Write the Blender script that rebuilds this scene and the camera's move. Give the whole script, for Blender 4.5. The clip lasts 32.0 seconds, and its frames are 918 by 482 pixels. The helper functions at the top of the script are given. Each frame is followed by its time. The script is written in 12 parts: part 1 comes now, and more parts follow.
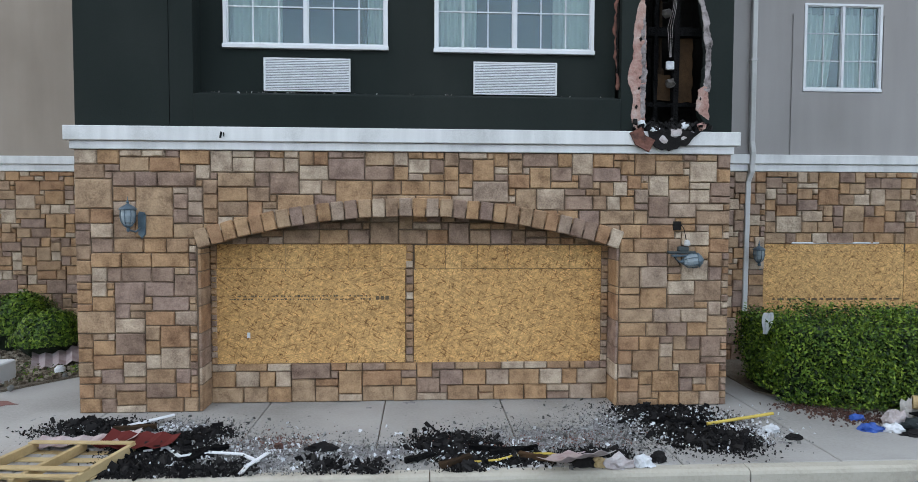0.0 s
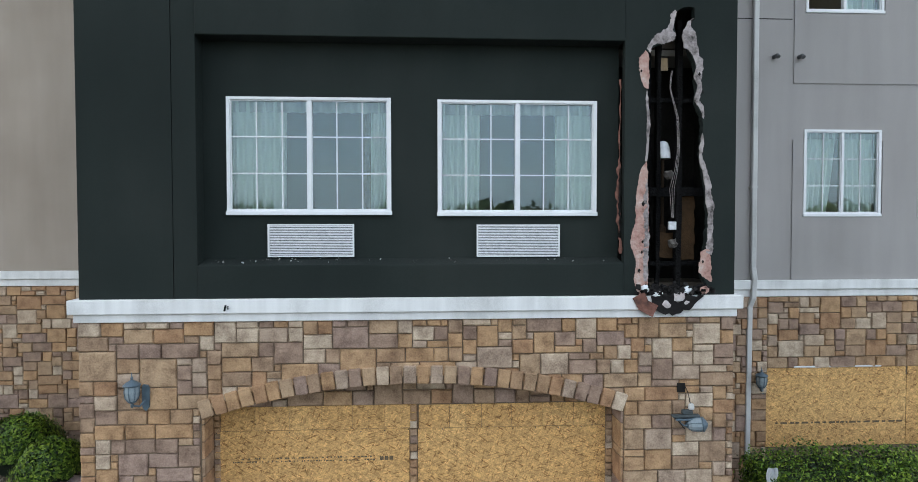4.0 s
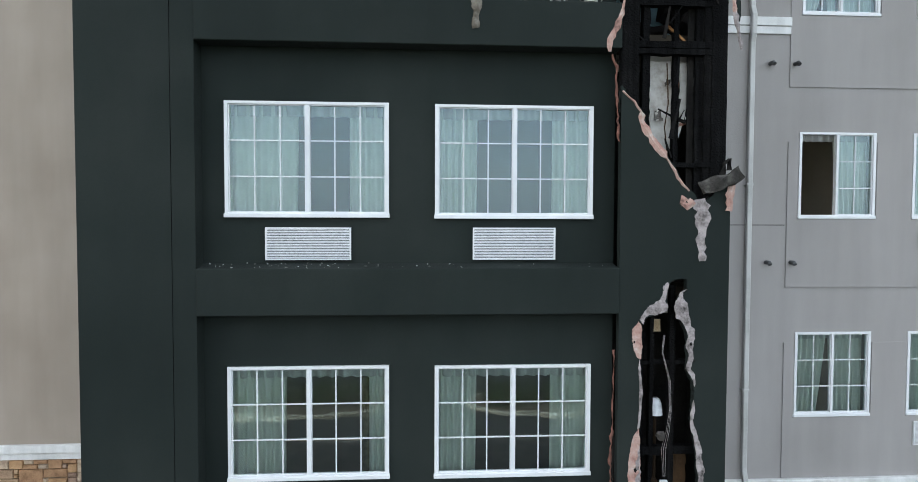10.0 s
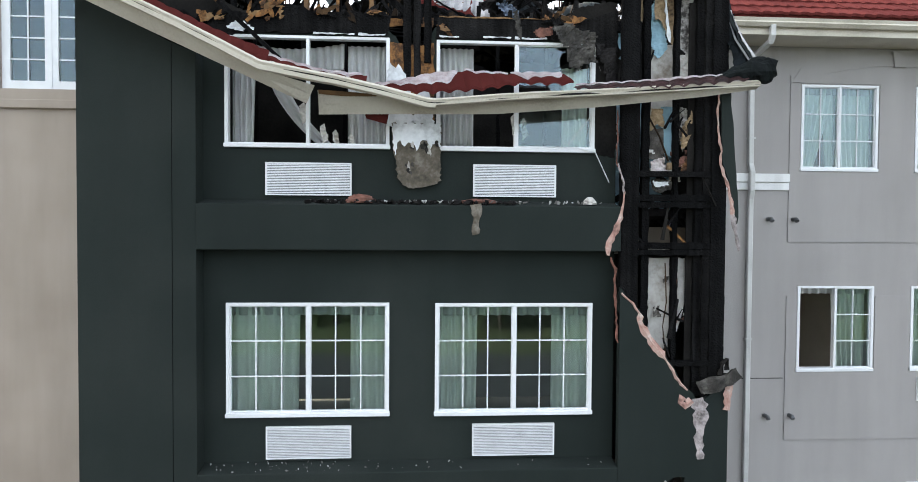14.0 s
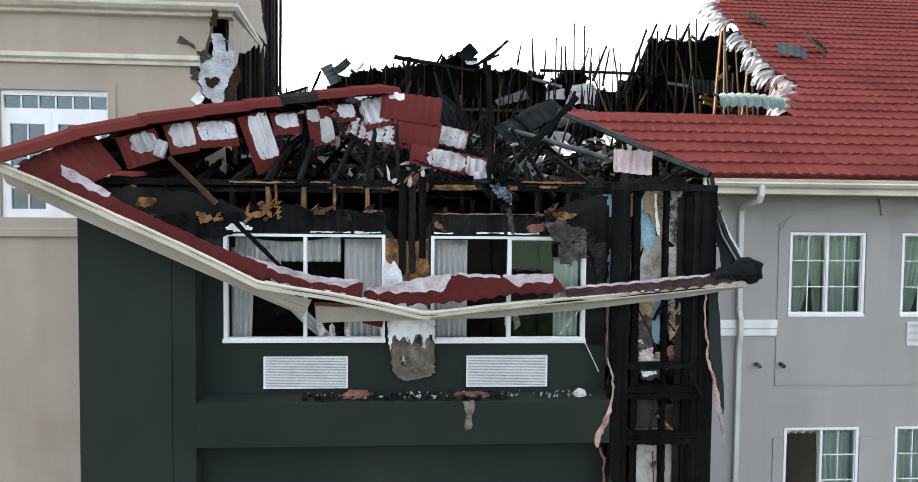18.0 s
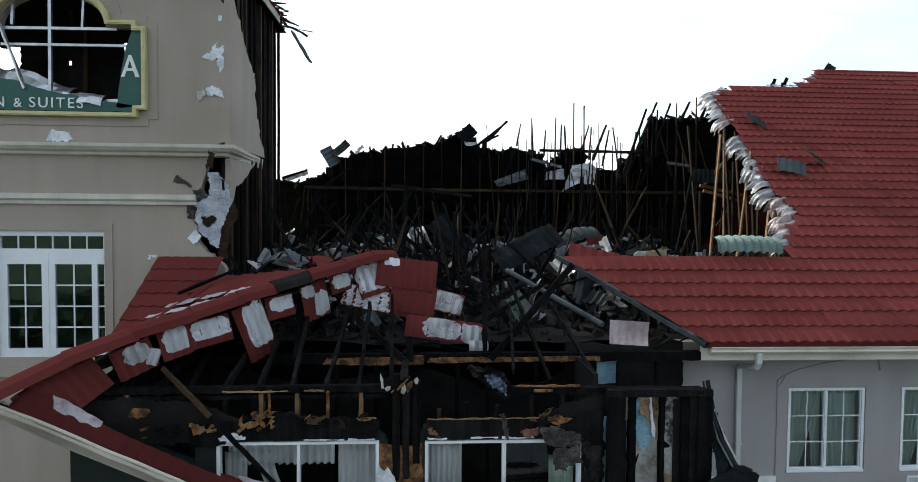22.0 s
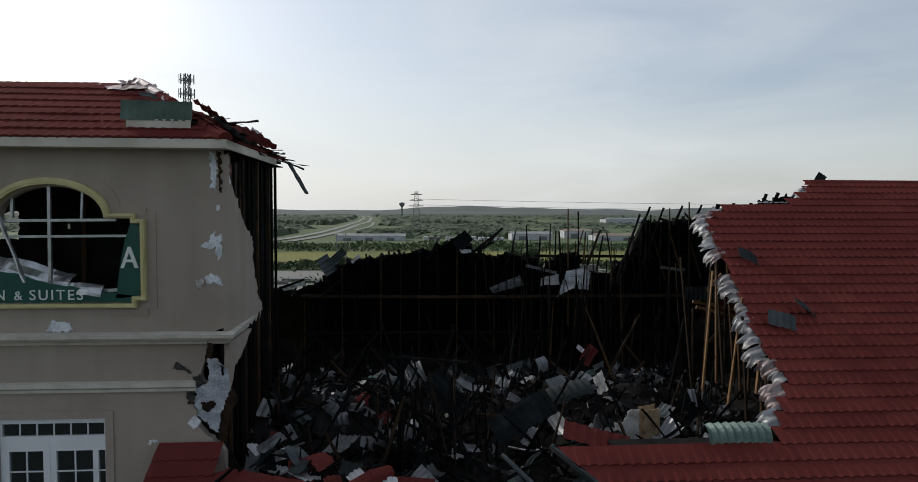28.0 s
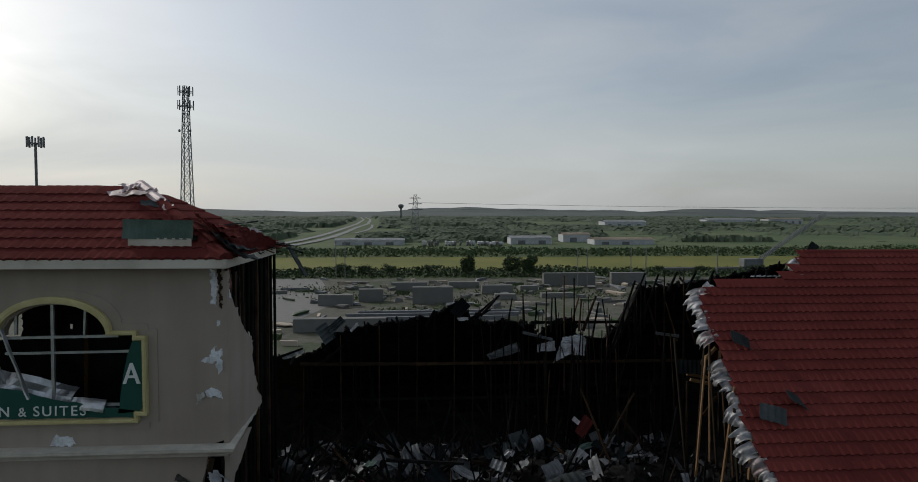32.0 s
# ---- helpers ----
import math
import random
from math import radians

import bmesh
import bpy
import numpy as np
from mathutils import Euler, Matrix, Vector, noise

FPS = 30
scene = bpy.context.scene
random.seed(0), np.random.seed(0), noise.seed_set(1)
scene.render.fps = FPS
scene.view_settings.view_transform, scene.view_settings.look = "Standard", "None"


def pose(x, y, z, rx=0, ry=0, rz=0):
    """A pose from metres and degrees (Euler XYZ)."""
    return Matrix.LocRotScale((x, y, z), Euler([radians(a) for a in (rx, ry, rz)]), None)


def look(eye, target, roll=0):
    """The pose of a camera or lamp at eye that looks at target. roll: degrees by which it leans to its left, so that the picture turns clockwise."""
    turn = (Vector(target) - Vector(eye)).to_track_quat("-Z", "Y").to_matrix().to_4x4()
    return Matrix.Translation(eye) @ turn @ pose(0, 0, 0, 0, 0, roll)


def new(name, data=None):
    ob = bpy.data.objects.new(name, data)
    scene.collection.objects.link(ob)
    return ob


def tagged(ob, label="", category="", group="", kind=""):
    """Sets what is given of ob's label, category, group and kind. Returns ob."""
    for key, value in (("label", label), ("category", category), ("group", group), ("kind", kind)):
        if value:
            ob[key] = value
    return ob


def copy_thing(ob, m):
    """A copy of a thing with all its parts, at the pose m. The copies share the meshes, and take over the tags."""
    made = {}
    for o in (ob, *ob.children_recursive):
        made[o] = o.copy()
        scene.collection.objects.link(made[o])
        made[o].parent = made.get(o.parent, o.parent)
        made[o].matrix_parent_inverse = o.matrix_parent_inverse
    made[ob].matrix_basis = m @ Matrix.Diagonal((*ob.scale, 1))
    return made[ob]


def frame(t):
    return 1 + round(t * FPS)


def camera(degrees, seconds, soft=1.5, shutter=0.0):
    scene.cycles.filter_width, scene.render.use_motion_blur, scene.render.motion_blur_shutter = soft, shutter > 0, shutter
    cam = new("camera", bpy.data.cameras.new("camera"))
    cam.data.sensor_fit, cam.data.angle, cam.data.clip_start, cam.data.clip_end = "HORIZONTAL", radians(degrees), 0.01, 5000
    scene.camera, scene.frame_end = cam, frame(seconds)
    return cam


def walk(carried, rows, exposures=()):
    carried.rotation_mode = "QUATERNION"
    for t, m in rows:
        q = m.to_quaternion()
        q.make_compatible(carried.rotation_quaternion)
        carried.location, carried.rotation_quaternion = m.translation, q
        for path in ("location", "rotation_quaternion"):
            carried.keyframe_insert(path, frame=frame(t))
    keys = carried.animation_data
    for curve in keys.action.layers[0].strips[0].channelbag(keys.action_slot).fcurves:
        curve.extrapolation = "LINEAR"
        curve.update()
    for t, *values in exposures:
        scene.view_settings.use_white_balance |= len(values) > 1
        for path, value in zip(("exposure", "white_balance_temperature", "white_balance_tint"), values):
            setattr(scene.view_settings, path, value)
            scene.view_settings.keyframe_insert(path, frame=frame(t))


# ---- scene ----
cam = camera(71.8, 32.0, soft=0.9)
PATH = [
    (0, (0.178, 0.194, 2.431), (0.292, 2.189, 2.341), 0.2),
    (0.5, (0.15, 0.223, 2.647), (0.267, 2.218, 2.559), 0.2),
    (1, (0.123, 0.239, 2.857), (0.242, 2.234, 2.772), 0.2),
    (1.5, (0.114, 0.249, 3.079), (0.232, 2.244, 3.001), 0.2),
    (2, (0.111, 0.242, 3.272), (0.228, 2.238, 3.21), 0.0),
    (2.5, (0.111, 0.249, 3.541), (0.228, 2.244, 3.473), 0.1),
    (3, (0.102, 0.257, 3.746), (0.222, 2.253, 3.692), -0.0),
    (3.5, (0.115, 0.244, 4.047), (0.233, 2.239, 3.991), -0.1),
    (5.5, (0.079, 0.327, 5.151), (0.208, 2.322, 5.081), 0.1),
    (6, (0.1, 0.297, 5.446), (0.229, 2.292, 5.374), 0.1),
    (6.5, (0.126, 0.274, 5.743), (0.254, 2.269, 5.672), 0.1),
    (7, (0.125, 0.276, 6.042), (0.253, 2.271, 5.969), 0.1),
    (7.5, (0.132, 0.299, 6.316), (0.258, 2.293, 6.242), 0.2),
    (8, (0.122, 0.312, 6.589), (0.25, 2.307, 6.516), 0.2),
    (8.5, (0.124, 0.291, 6.859), (0.253, 2.286, 6.788), 0.2),
    (9, (0.133, 0.266, 7.152), (0.263, 2.26, 7.079), 0.2),
    (9.5, (0.133, 0.234, 7.466), (0.262, 2.228, 7.39), 0.3),
    (10, (0.111, 0.204, 7.765), (0.239, 2.199, 7.689), 0.2),
    (10.5, (0.079, 0.2, 8.06), (0.21, 2.195, 7.986), 0.3),
    (11, (0.082, 0.212, 8.4), (0.214, 2.207, 8.324), 0.3),
    (11.5, (0.11, 0.253, 8.742), (0.241, 2.247, 8.671), 0.4),
    (12, (0.148, 0.279, 9.051), (0.277, 2.274, 8.986), 0.4),
    (12.5, (0.154, 0.269, 9.367), (0.281, 2.264, 9.302), 0.3),
    (13, (0.126, 0.238, 9.62), (0.252, 2.233, 9.564), 0.3),
    (13.5, (0.094, 0.216, 9.894), (0.221, 2.211, 9.841), 0.4),
    (14, (0.11, 0.215, 10.179), (0.236, 2.211, 10.125), 0.4),
    (14.5, (0.124, 0.212, 10.454), (0.25, 2.207, 10.4), 0.4),
    (16.5, (0.186, 0.198, 11.684), (0.312, 2.193, 11.616), 0.5),
    (17, (0.207, 0.165, 12.04), (0.336, 2.16, 11.967), 0.5),
    (17.5, (0.196, 0.119, 12.404), (0.325, 2.114, 12.325), 0.5),
    (18, (0.134, 0.096, 12.737), (0.267, 2.09, 12.657), 0.6),
    (18.5, (0.092, 0.087, 13.059), (0.228, 2.08, 12.978), 0.6),
    (19, (0.077, 0.092, 13.37), (0.214, 2.086, 13.292), 0.6),
    (19.5, (0.055, 0.121, 13.723), (0.194, 2.114, 13.643), 0.6),
    (20, (0.031, 0.132, 14.074), (0.171, 2.125, 13.993), 0.6),
    (20.5, (0.059, 0.163, 14.435), (0.196, 2.157, 14.352), 0.6),
    (21, (0.13, 0.218, 14.754), (0.265, 2.212, 14.67), 0.5),
    (21.5, (0.207, 0.228, 15.053), (0.334, 2.222, 14.97), 0.5),
    (22, (0.236, 0.23, 15.341), (0.359, 2.224, 15.262), 0.5),
    (22.5, (0.227, 0.212, 15.656), (0.354, 2.207, 15.578), 0.5),
    (23, (0.265, 0.194, 16.008), (0.389, 2.188, 15.924), 0.5),
    (23.5, (0.277, 0.187, 16.292), (0.4, 2.182, 16.212), 0.4),
    (24, (0.301, 0.174, 16.584), (0.42, 2.169, 16.506), 0.4),
    (24.5, (0.298, 0.137, 16.863), (0.416, 2.132, 16.788), 0.3),
    (25, (0.297, 0.121, 17.116), (0.413, 2.116, 17.048), 0.2),
    (25.5, (0.208, 0.14, 17.382), (0.336, 2.135, 17.315), 0.2),
    (27.5, (0.209, 0.197, 18.648), (0.346, 2.191, 18.557), 0.3),
    (28, (0.206, 0.198, 18.934), (0.343, 2.191, 18.842), 0.2),
    (28.5, (0.186, 0.198, 19.208), (0.323, 2.191, 19.117), 0.2),
    (29, (0.152, 0.182, 19.469), (0.29, 2.175, 19.378), 0.2),
    (29.5, (0.138, 0.164, 19.729), (0.276, 2.157, 19.639), 0.2),
    (30, (0.166, 0.136, 20.011), (0.304, 2.129, 19.921), 0.2),
    (30.5, (0.203, 0.102, 20.272), (0.342, 2.095, 20.181), 0.2),
    (31, (0.245, 0.086, 20.558), (0.384, 2.079, 20.468), 0.2),
    (31.5, (0.249, 0.07, 20.85), (0.388, 2.063, 20.761), 0.2),
    (32, (0.253, 0.058, 21.13), (0.393, 2.052, 21.041), 0.1),
]
# the clip's camera stops down as the bright sky comes into view
EXPOSURES = [(0.0, 1.87, 6300, 9), (3.0, 1.95, 6350, 8), (6.0, 2.1, 6500, 8), (9.0, 2.16, 6500, 8), (13.0, 2.28, 6600, 9), (16.0, 2.42, 6600, 11), (18.0, 2.27, 6600, 10), (19.0, 2.02, 6450, 9), (22.0, 1.13, 6100, 6), (25.0, 0.47, 6150, 7), (28.0, -0.05, 6200, 9), (32.0, -0.55, 6150, 8)]
walk(cam, [(t, look(eye, target, roll)) for t, eye, target, roll in PATH], EXPOSURES)

# ---- sky and sun: hazy low sun ahead and to the left, the facade in shade ----
SUN_EL, SUN_AZ = radians(31), radians(-46)      # azimuth from +y, clockwise
world = bpy.data.worlds.new("sky")
scene.world = world
world.use_nodes = True
wn = world.node_tree.nodes
sky = wn.new("ShaderNodeTexSky")
sky.sky_type = "NISHITA"
sky.sun_disc = False
sky.sun_elevation, sky.sun_rotation = SUN_EL, SUN_AZ
sky.air_density, sky.dust_density, sky.ozone_density = 1.0, 2.2, 1.4
wn["Background"].inputs["Strength"].default_value = 0.12
haze = wn.new("ShaderNodeHueSaturation")
haze.inputs["Saturation"].default_value = 0.8
world.node_tree.links.new(sky.outputs[0], haze.inputs["Color"])
# thin veil of high cloud
cloud = wn.new("ShaderNodeTexNoise")
cloud.inputs["Scale"].default_value, cloud.inputs["Detail"].default_value, cloud.inputs["Distortion"].default_value = 2.4, 7, 0.8
streak = wn.new("ShaderNodeMapping")
streak.inputs["Rotation"].default_value = (0, radians(14), 0)
streak.inputs["Scale"].default_value = (0.8, 0.8, 3.6)
amount = wn.new("ShaderNodeMapRange")
amount.inputs[1].default_value, amount.inputs[2].default_value = 0.3, 0.7
amount.inputs[3].default_value, amount.inputs[4].default_value = 0.20, 0.62
world.node_tree.links.new(cloud.outputs[0], amount.inputs[0])
veil = wn.new("ShaderNodeMix")
veil.data_type = "RGBA"
veil.inputs[7].default_value = (6.95, 6.95, 6.75, 1)
# haze thickens towards the horizon
gen = wn.new("ShaderNodeTexCoord")
sep = wn.new("ShaderNodeSeparateXYZ")
world.node_tree.links.new(gen.outputs["Generated"], streak.inputs["Vector"])
world.node_tree.links.new(streak.outputs["Vector"], cloud.inputs["Vector"])
low = wn.new("ShaderNodeMapRange")
low.interpolation_type = "SMOOTHSTEP"
low.inputs[1].default_value, low.inputs[2].default_value = 0.0, 0.22
low.inputs[3].default_value, low.inputs[4].default_value = 0.36, 0.0
both = wn.new("ShaderNodeMath")
world.node_tree.links.new(gen.outputs["Generated"], sep.inputs[0])
world.node_tree.links.new(sep.outputs[2], low.inputs[0])
world.node_tree.links.new(low.outputs[0], both.inputs[0])
world.node_tree.links.new(amount.outputs[0], both.inputs[1])
# both thin out away from the sun, where the sky is a clearer blue
toward = wn.new("ShaderNodeVectorMath")
toward.operation = "DOT_PRODUCT"
toward.inputs[1].default_value = (math.sin(SUN_AZ) * math.cos(SUN_EL), math.cos(SUN_AZ) * math.cos(SUN_EL), math.sin(SUN_EL))
side = wn.new("ShaderNodeMapRange")
side.interpolation_type = "SMOOTHSTEP"
side.inputs[1].default_value, side.inputs[2].default_value = -0.6, 0.55
side.inputs[3].default_value, side.inputs[4].default_value = 0.25, 1.0
thin = wn.new("ShaderNodeMath")
thin.operation = "MULTIPLY"
world.node_tree.links.new(gen.outputs["Generated"], toward.inputs[0])
world.node_tree.links.new(toward.outputs["Value"], side.inputs[0])
world.node_tree.links.new(both.outputs[0], thin.inputs[0])
world.node_tree.links.new(side.outputs[0], thin.inputs[1])
world.node_tree.links.new(thin.outputs[0], veil.inputs[0])
world.node_tree.links.new(haze.outputs[0], veil.inputs[6])
clear = wn.new("ShaderNodeMix")
clear.data_type = "RGBA"
clear.inputs[7].default_value = (4.0, 4.5, 5.1, 1)
away = wn.new("ShaderNodeMapRange")
away.interpolation_type = "SMOOTHSTEP"
away.inputs[1].default_value, away.inputs[2].default_value = 0.15, -0.6
away.inputs[3].default_value, away.inputs[4].default_value = 0.0, 0.75
world.node_tree.links.new(toward.outputs["Value"], away.inputs[0])
world.node_tree.links.new(away.outputs[0], clear.inputs[0])
world.node_tree.links.new(veil.outputs[2], clear.inputs[6])
world.node_tree.links.new(clear.outputs[2], wn["Background"].inputs["Color"])
sun_data = bpy.data.lights.new("sun", "SUN")
sun_data.energy, sun_data.angle, sun_data.color = 2.2, radians(2.0), (1.0, 0.93, 0.82)
sun = new("sun", sun_data)
sun_dir = Vector((math.sin(SUN_AZ) * math.cos(SUN_EL), math.cos(SUN_AZ) * math.cos(SUN_EL), math.sin(SUN_EL)))
sun.matrix_world = look(sun_dir * 60, (0, 0, 0))

# ---- materials ----
def material(name, cols, scale=3.0, fine=40.0, rough=0.8, metal=0.0, bump=0.15, bump_scale=60.0, rnd=0.0, spec=0.4, fine_amt=0.25, island=False):
    """Two scales of noise over a row of colours; rnd adds a shift from piece to piece."""
    m = bpy.data.materials.new(name)
    m.use_nodes = True
    nt = m.node_tree
    N, L = nt.nodes, nt.links
    bsdf = N["Principled BSDF"]
    geo = N.new("ShaderNodeNewGeometry")
    big = N.new("ShaderNodeTexNoise")
    big.inputs["Scale"].default_value, big.inputs["Detail"].default_value = scale, 5
    small = N.new("ShaderNodeTexNoise")
    small.inputs["Scale"].default_value, small.inputs["Detail"].default_value = fine, 3
    L.new(geo.outputs["Position"], big.inputs["Vector"])
    L.new(geo.outputs["Position"], small.inputs["Vector"])
    mixf = N.new("ShaderNodeMix")
    mixf.inputs[0].default_value = fine_amt
    L.new(big.outputs[0], mixf.inputs[2])
    L.new(small.outputs[0], mixf.inputs[3])
    fac = mixf.outputs[0]
    if rnd:
        src = geo.outputs["Random Per Island"] if island else N.new("ShaderNodeObjectInfo").outputs["Random"]
        ma = N.new("ShaderNodeMath")
        ma.operation = "MULTIPLY_ADD"
        ma.inputs[1].default_value = rnd
        L.new(src, ma.inputs[0])
        sub = N.new("ShaderNodeMath")
        sub.operation = "SUBTRACT"
        sub.inputs[1].default_value = rnd / 2
        L.new(fac, sub.inputs[0])
        L.new(sub.outputs[0], ma.inputs[2])
        fac = ma.outputs[0]
    ramp = N.new("ShaderNodeValToRGB")
    el = ramp.color_ramp.elements
    lo, hi = (0.3, 0.7) if not rnd else (0.08, 0.92)
    while len(el) < len(cols):
        el.new(0.5)
    for i, c in enumerate(cols):
        el[i].position = lo + (hi - lo) * i / max(1, len(cols) - 1)
        el[i].color = (*c, 1)
    L.new(fac, ramp.inputs[0])
    L.new(ramp.outputs[0], bsdf.inputs["Base Color"])
    bsdf.inputs["Roughness"].default_value, bsdf.inputs["Metallic"].default_value = rough, metal
    bsdf.inputs["Specular IOR Level"].default_value = spec
    if bump:
        bn = N.new("ShaderNodeTexNoise")
        bn.inputs["Scale"].default_value, bn.inputs["Detail"].default_value = bump_scale, 4
        L.new(geo.outputs["Position"], bn.inputs["Vector"])
        b = N.new("ShaderNodeBump")
        b.inputs["Strength"].default_value, b.inputs["Distance"].default_value = bump, 0.02
        L.new(bn.outputs[0], b.inputs["Height"])
        L.new(b.outputs[0], bsdf.inputs["Normal"])
    return m


def char_material(name, cols, rough=0.9):
    """Alligatored char: cracked cells, grey ash in places."""
    m = material(name, cols, 2.5, 30, rough, 0, 0, rnd=0.35, spec=0.02)
    N, L = m.node_tree.nodes, m.node_tree.links
    geo = N["Geometry"]
    v = N.new("ShaderNodeTexVoronoi")
    v.feature = "DISTANCE_TO_EDGE"
    v.inputs["Scale"].default_value = 26
    L.new(geo.outputs["Position"], v.inputs["Vector"])
    b = N.new("ShaderNodeBump")
    b.inputs["Strength"].default_value, b.inputs["Distance"].default_value = 0.9, 0.02
    L.new(v.outputs["Distance"], b.inputs["Height"])
    L.new(b.outputs[0], N["Principled BSDF"].inputs["Normal"])
    return m


STUCCO_DARK = material("dark_stucco", [(0.0088, 0.0136, 0.0121), (0.0132, 0.0184, 0.0165), (0.021, 0.026, 0.0232)], 0.55, 90, 0.85, bump=0.25, bump_scale=140, spec=0.2)
STUCCO_BEIGE = material("beige_stucco", [(0.272, 0.226, 0.184), (0.322, 0.272, 0.224), (0.354, 0.302, 0.254)], 0.6, 90, 0.9, bump=0.25, bump_scale=140)
STUCCO_GREY = material("grey_stucco", [(0.265, 0.248, 0.238), (0.30, 0.282, 0.272), (0.325, 0.307, 0.297)], 0.6, 90, 0.9, bump=0.25, bump_scale=140)
TRIM_WHITE = material("white_trim", [(0.50, 0.50, 0.49), (0.66, 0.66, 0.65), (0.71, 0.71, 0.70)], 1.8, 70, 0.7, bump=0.1)
TRIM_CREAM = material("cream_trim", [(0.42, 0.39, 0.33), (0.52, 0.49, 0.42), (0.58, 0.55, 0.48)], 1.8, 70, 0.7, bump=0.1)
FASCIA = material("cream_fascia", [(0.36, 0.325, 0.26), (0.53, 0.49, 0.41), (0.60, 0.565, 0.485)], 1.3, 40, 0.55, bump=0.08)
VINYL = material("white_vinyl", [(0.62, 0.63, 0.64), (0.72, 0.73, 0.74)], 3, 60, 0.4, bump=0.02)
GALV = material("pale_downspout", [(0.36, 0.355, 0.34), (0.47, 0.465, 0.45), (0.53, 0.525, 0.51)], 2, 40, 0.45, bump=0.03)


def stone_material():
    """One colour a stone, smudged and grained within it."""
    m = material("ledge_stone", [(0.42, 0.37, 0.35), (0.90, 0.87, 0.84), (1.30, 1.30, 1.27)], 6.5, 55, 0.9, bump=0.9, bump_scale=20, spec=0.2, fine_amt=0.35)
    N, L = m.node_tree.nodes, m.node_tree.links
    info = N.new("ShaderNodeObjectInfo")
    cr = N.new("ShaderNodeValToRGB")
    cr.color_ramp.interpolation = "CONSTANT"
    cols = [(0.262, 0.184, 0.140), (0.375, 0.238, 0.134), (0.358, 0.252, 0.163), (0.290, 0.208, 0.168), (0.395, 0.250, 0.140), (0.44, 0.345, 0.258), (0.332, 0.218, 0.133), (0.385, 0.268, 0.170), (0.29, 0.205, 0.155), (0.345, 0.210, 0.122), (0.47, 0.38, 0.29), (0.31, 0.215, 0.145), (0.39, 0.255, 0.148), (0.375, 0.288, 0.220)]
    e = cr.color_ramp.elements
    while len(e) < len(cols):
        e.new(0.5)
    for i, c in enumerate(cols):
        e[i].position, e[i].color = i / len(cols), (*c, 1)
    L.new(info.outputs["Random"], cr.inputs[0])
    mx = N.new("ShaderNodeMix")
    mx.data_type, mx.blend_type = "RGBA", "MULTIPLY"
    mx.inputs[0].default_value = 1.0
    L.new(cr.outputs[0], mx.inputs[6])
    L.new(N["Color Ramp"].outputs[0], mx.inputs[7])
    L.new(mx.outputs[2], N["Principled BSDF"].inputs["Base Color"])
    return m


STONE = stone_material()
MORTAR = material("mortar", [(0.13, 0.094, 0.064), (0.205, 0.152, 0.105)], 6, 60, 0.95, bump=0.4)
CONCRETE = material("pavement_concrete", [(0.23, 0.22, 0.20), (0.33, 0.317, 0.295), (0.39, 0.377, 0.352)], 0.9, 30, 0.9, bump=0.2)
KERB = material("kerb_concrete", [(0.30, 0.27, 0.22), (0.43, 0.40, 0.33), (0.48, 0.45, 0.39)], 1.5, 30, 0.9, bump=0.25)
ASPHALT = material("asphalt", [(0.042, 0.042, 0.041), (0.068, 0.066, 0.063)], 0.4, 60, 0.9, bump=0.4)
MULCH = material("red_brown_mulch", [(0.025, 0.014, 0.010), (0.075, 0.036, 0.026), (0.14, 0.078, 0.058)], 9, 60, 0.95, bump=0.6, rnd=0.6, island=True)
PEBBLE = material("river_pebble", [(0.06, 0.045, 0.03), (0.17, 0.135, 0.095), (0.30, 0.26, 0.20)], 20, 60, 0.9, bump=0.3, rnd=0.9, island=True)
GRAVEL = material("gravel_bed", [(0.06, 0.048, 0.034), (0.14, 0.115, 0.085), (0.25, 0.22, 0.175)], 6, 70, 0.95, bump=0.8, bump_scale=50, fine_amt=0.6)
CHAR = char_material("charred_wood", [(0.0042, 0.0043, 0.0046), (0.0078, 0.0078, 0.008), (0.020, 0.019, 0.0185)])
SOOT = material("soot_black", [(0.007, 0.007, 0.007), (0.016, 0.015, 0.014), (0.028, 0.026, 0.024)], 2, 30, 0.95, bump=0.4, bump_scale=25, spec=0.03)
SCORCH = material("scorched_timber", [(0.010, 0.0082, 0.0065), (0.028, 0.018, 0.011), (0.088, 0.050, 0.024)], 3, 24, 0.85, bump=0.3, rnd=0.5, spec=0.1)
TIMBER = material("pale_timber", [(0.045, 0.024, 0.011), (0.19, 0.105, 0.044), (0.34, 0.215, 0.10)], 5, 34, 0.8, bump=0.2, rnd=0.4)
PALLETWOOD = material("pallet_wood", [(0.24, 0.165, 0.075), (0.42, 0.31, 0.15), (0.52, 0.41, 0.225)], 4, 40, 0.8, bump=0.25, rnd=0.4)
FOAMWHITE = material("torn_white_foam", [(0.03, 0.027, 0.025), (0.19, 0.165, 0.16), (0.34, 0.30, 0.295), (0.42, 0.36, 0.345)], 9, 40, 0.95, bump=0.7, bump_scale=30)
FOAM = material("torn_pink_foam", [(0.10, 0.06, 0.05), (0.36, 0.205, 0.17), (0.43, 0.295, 0.25), (0.50, 0.43, 0.39)], 7, 32, 0.95, bump=0.7, bump_scale=30)
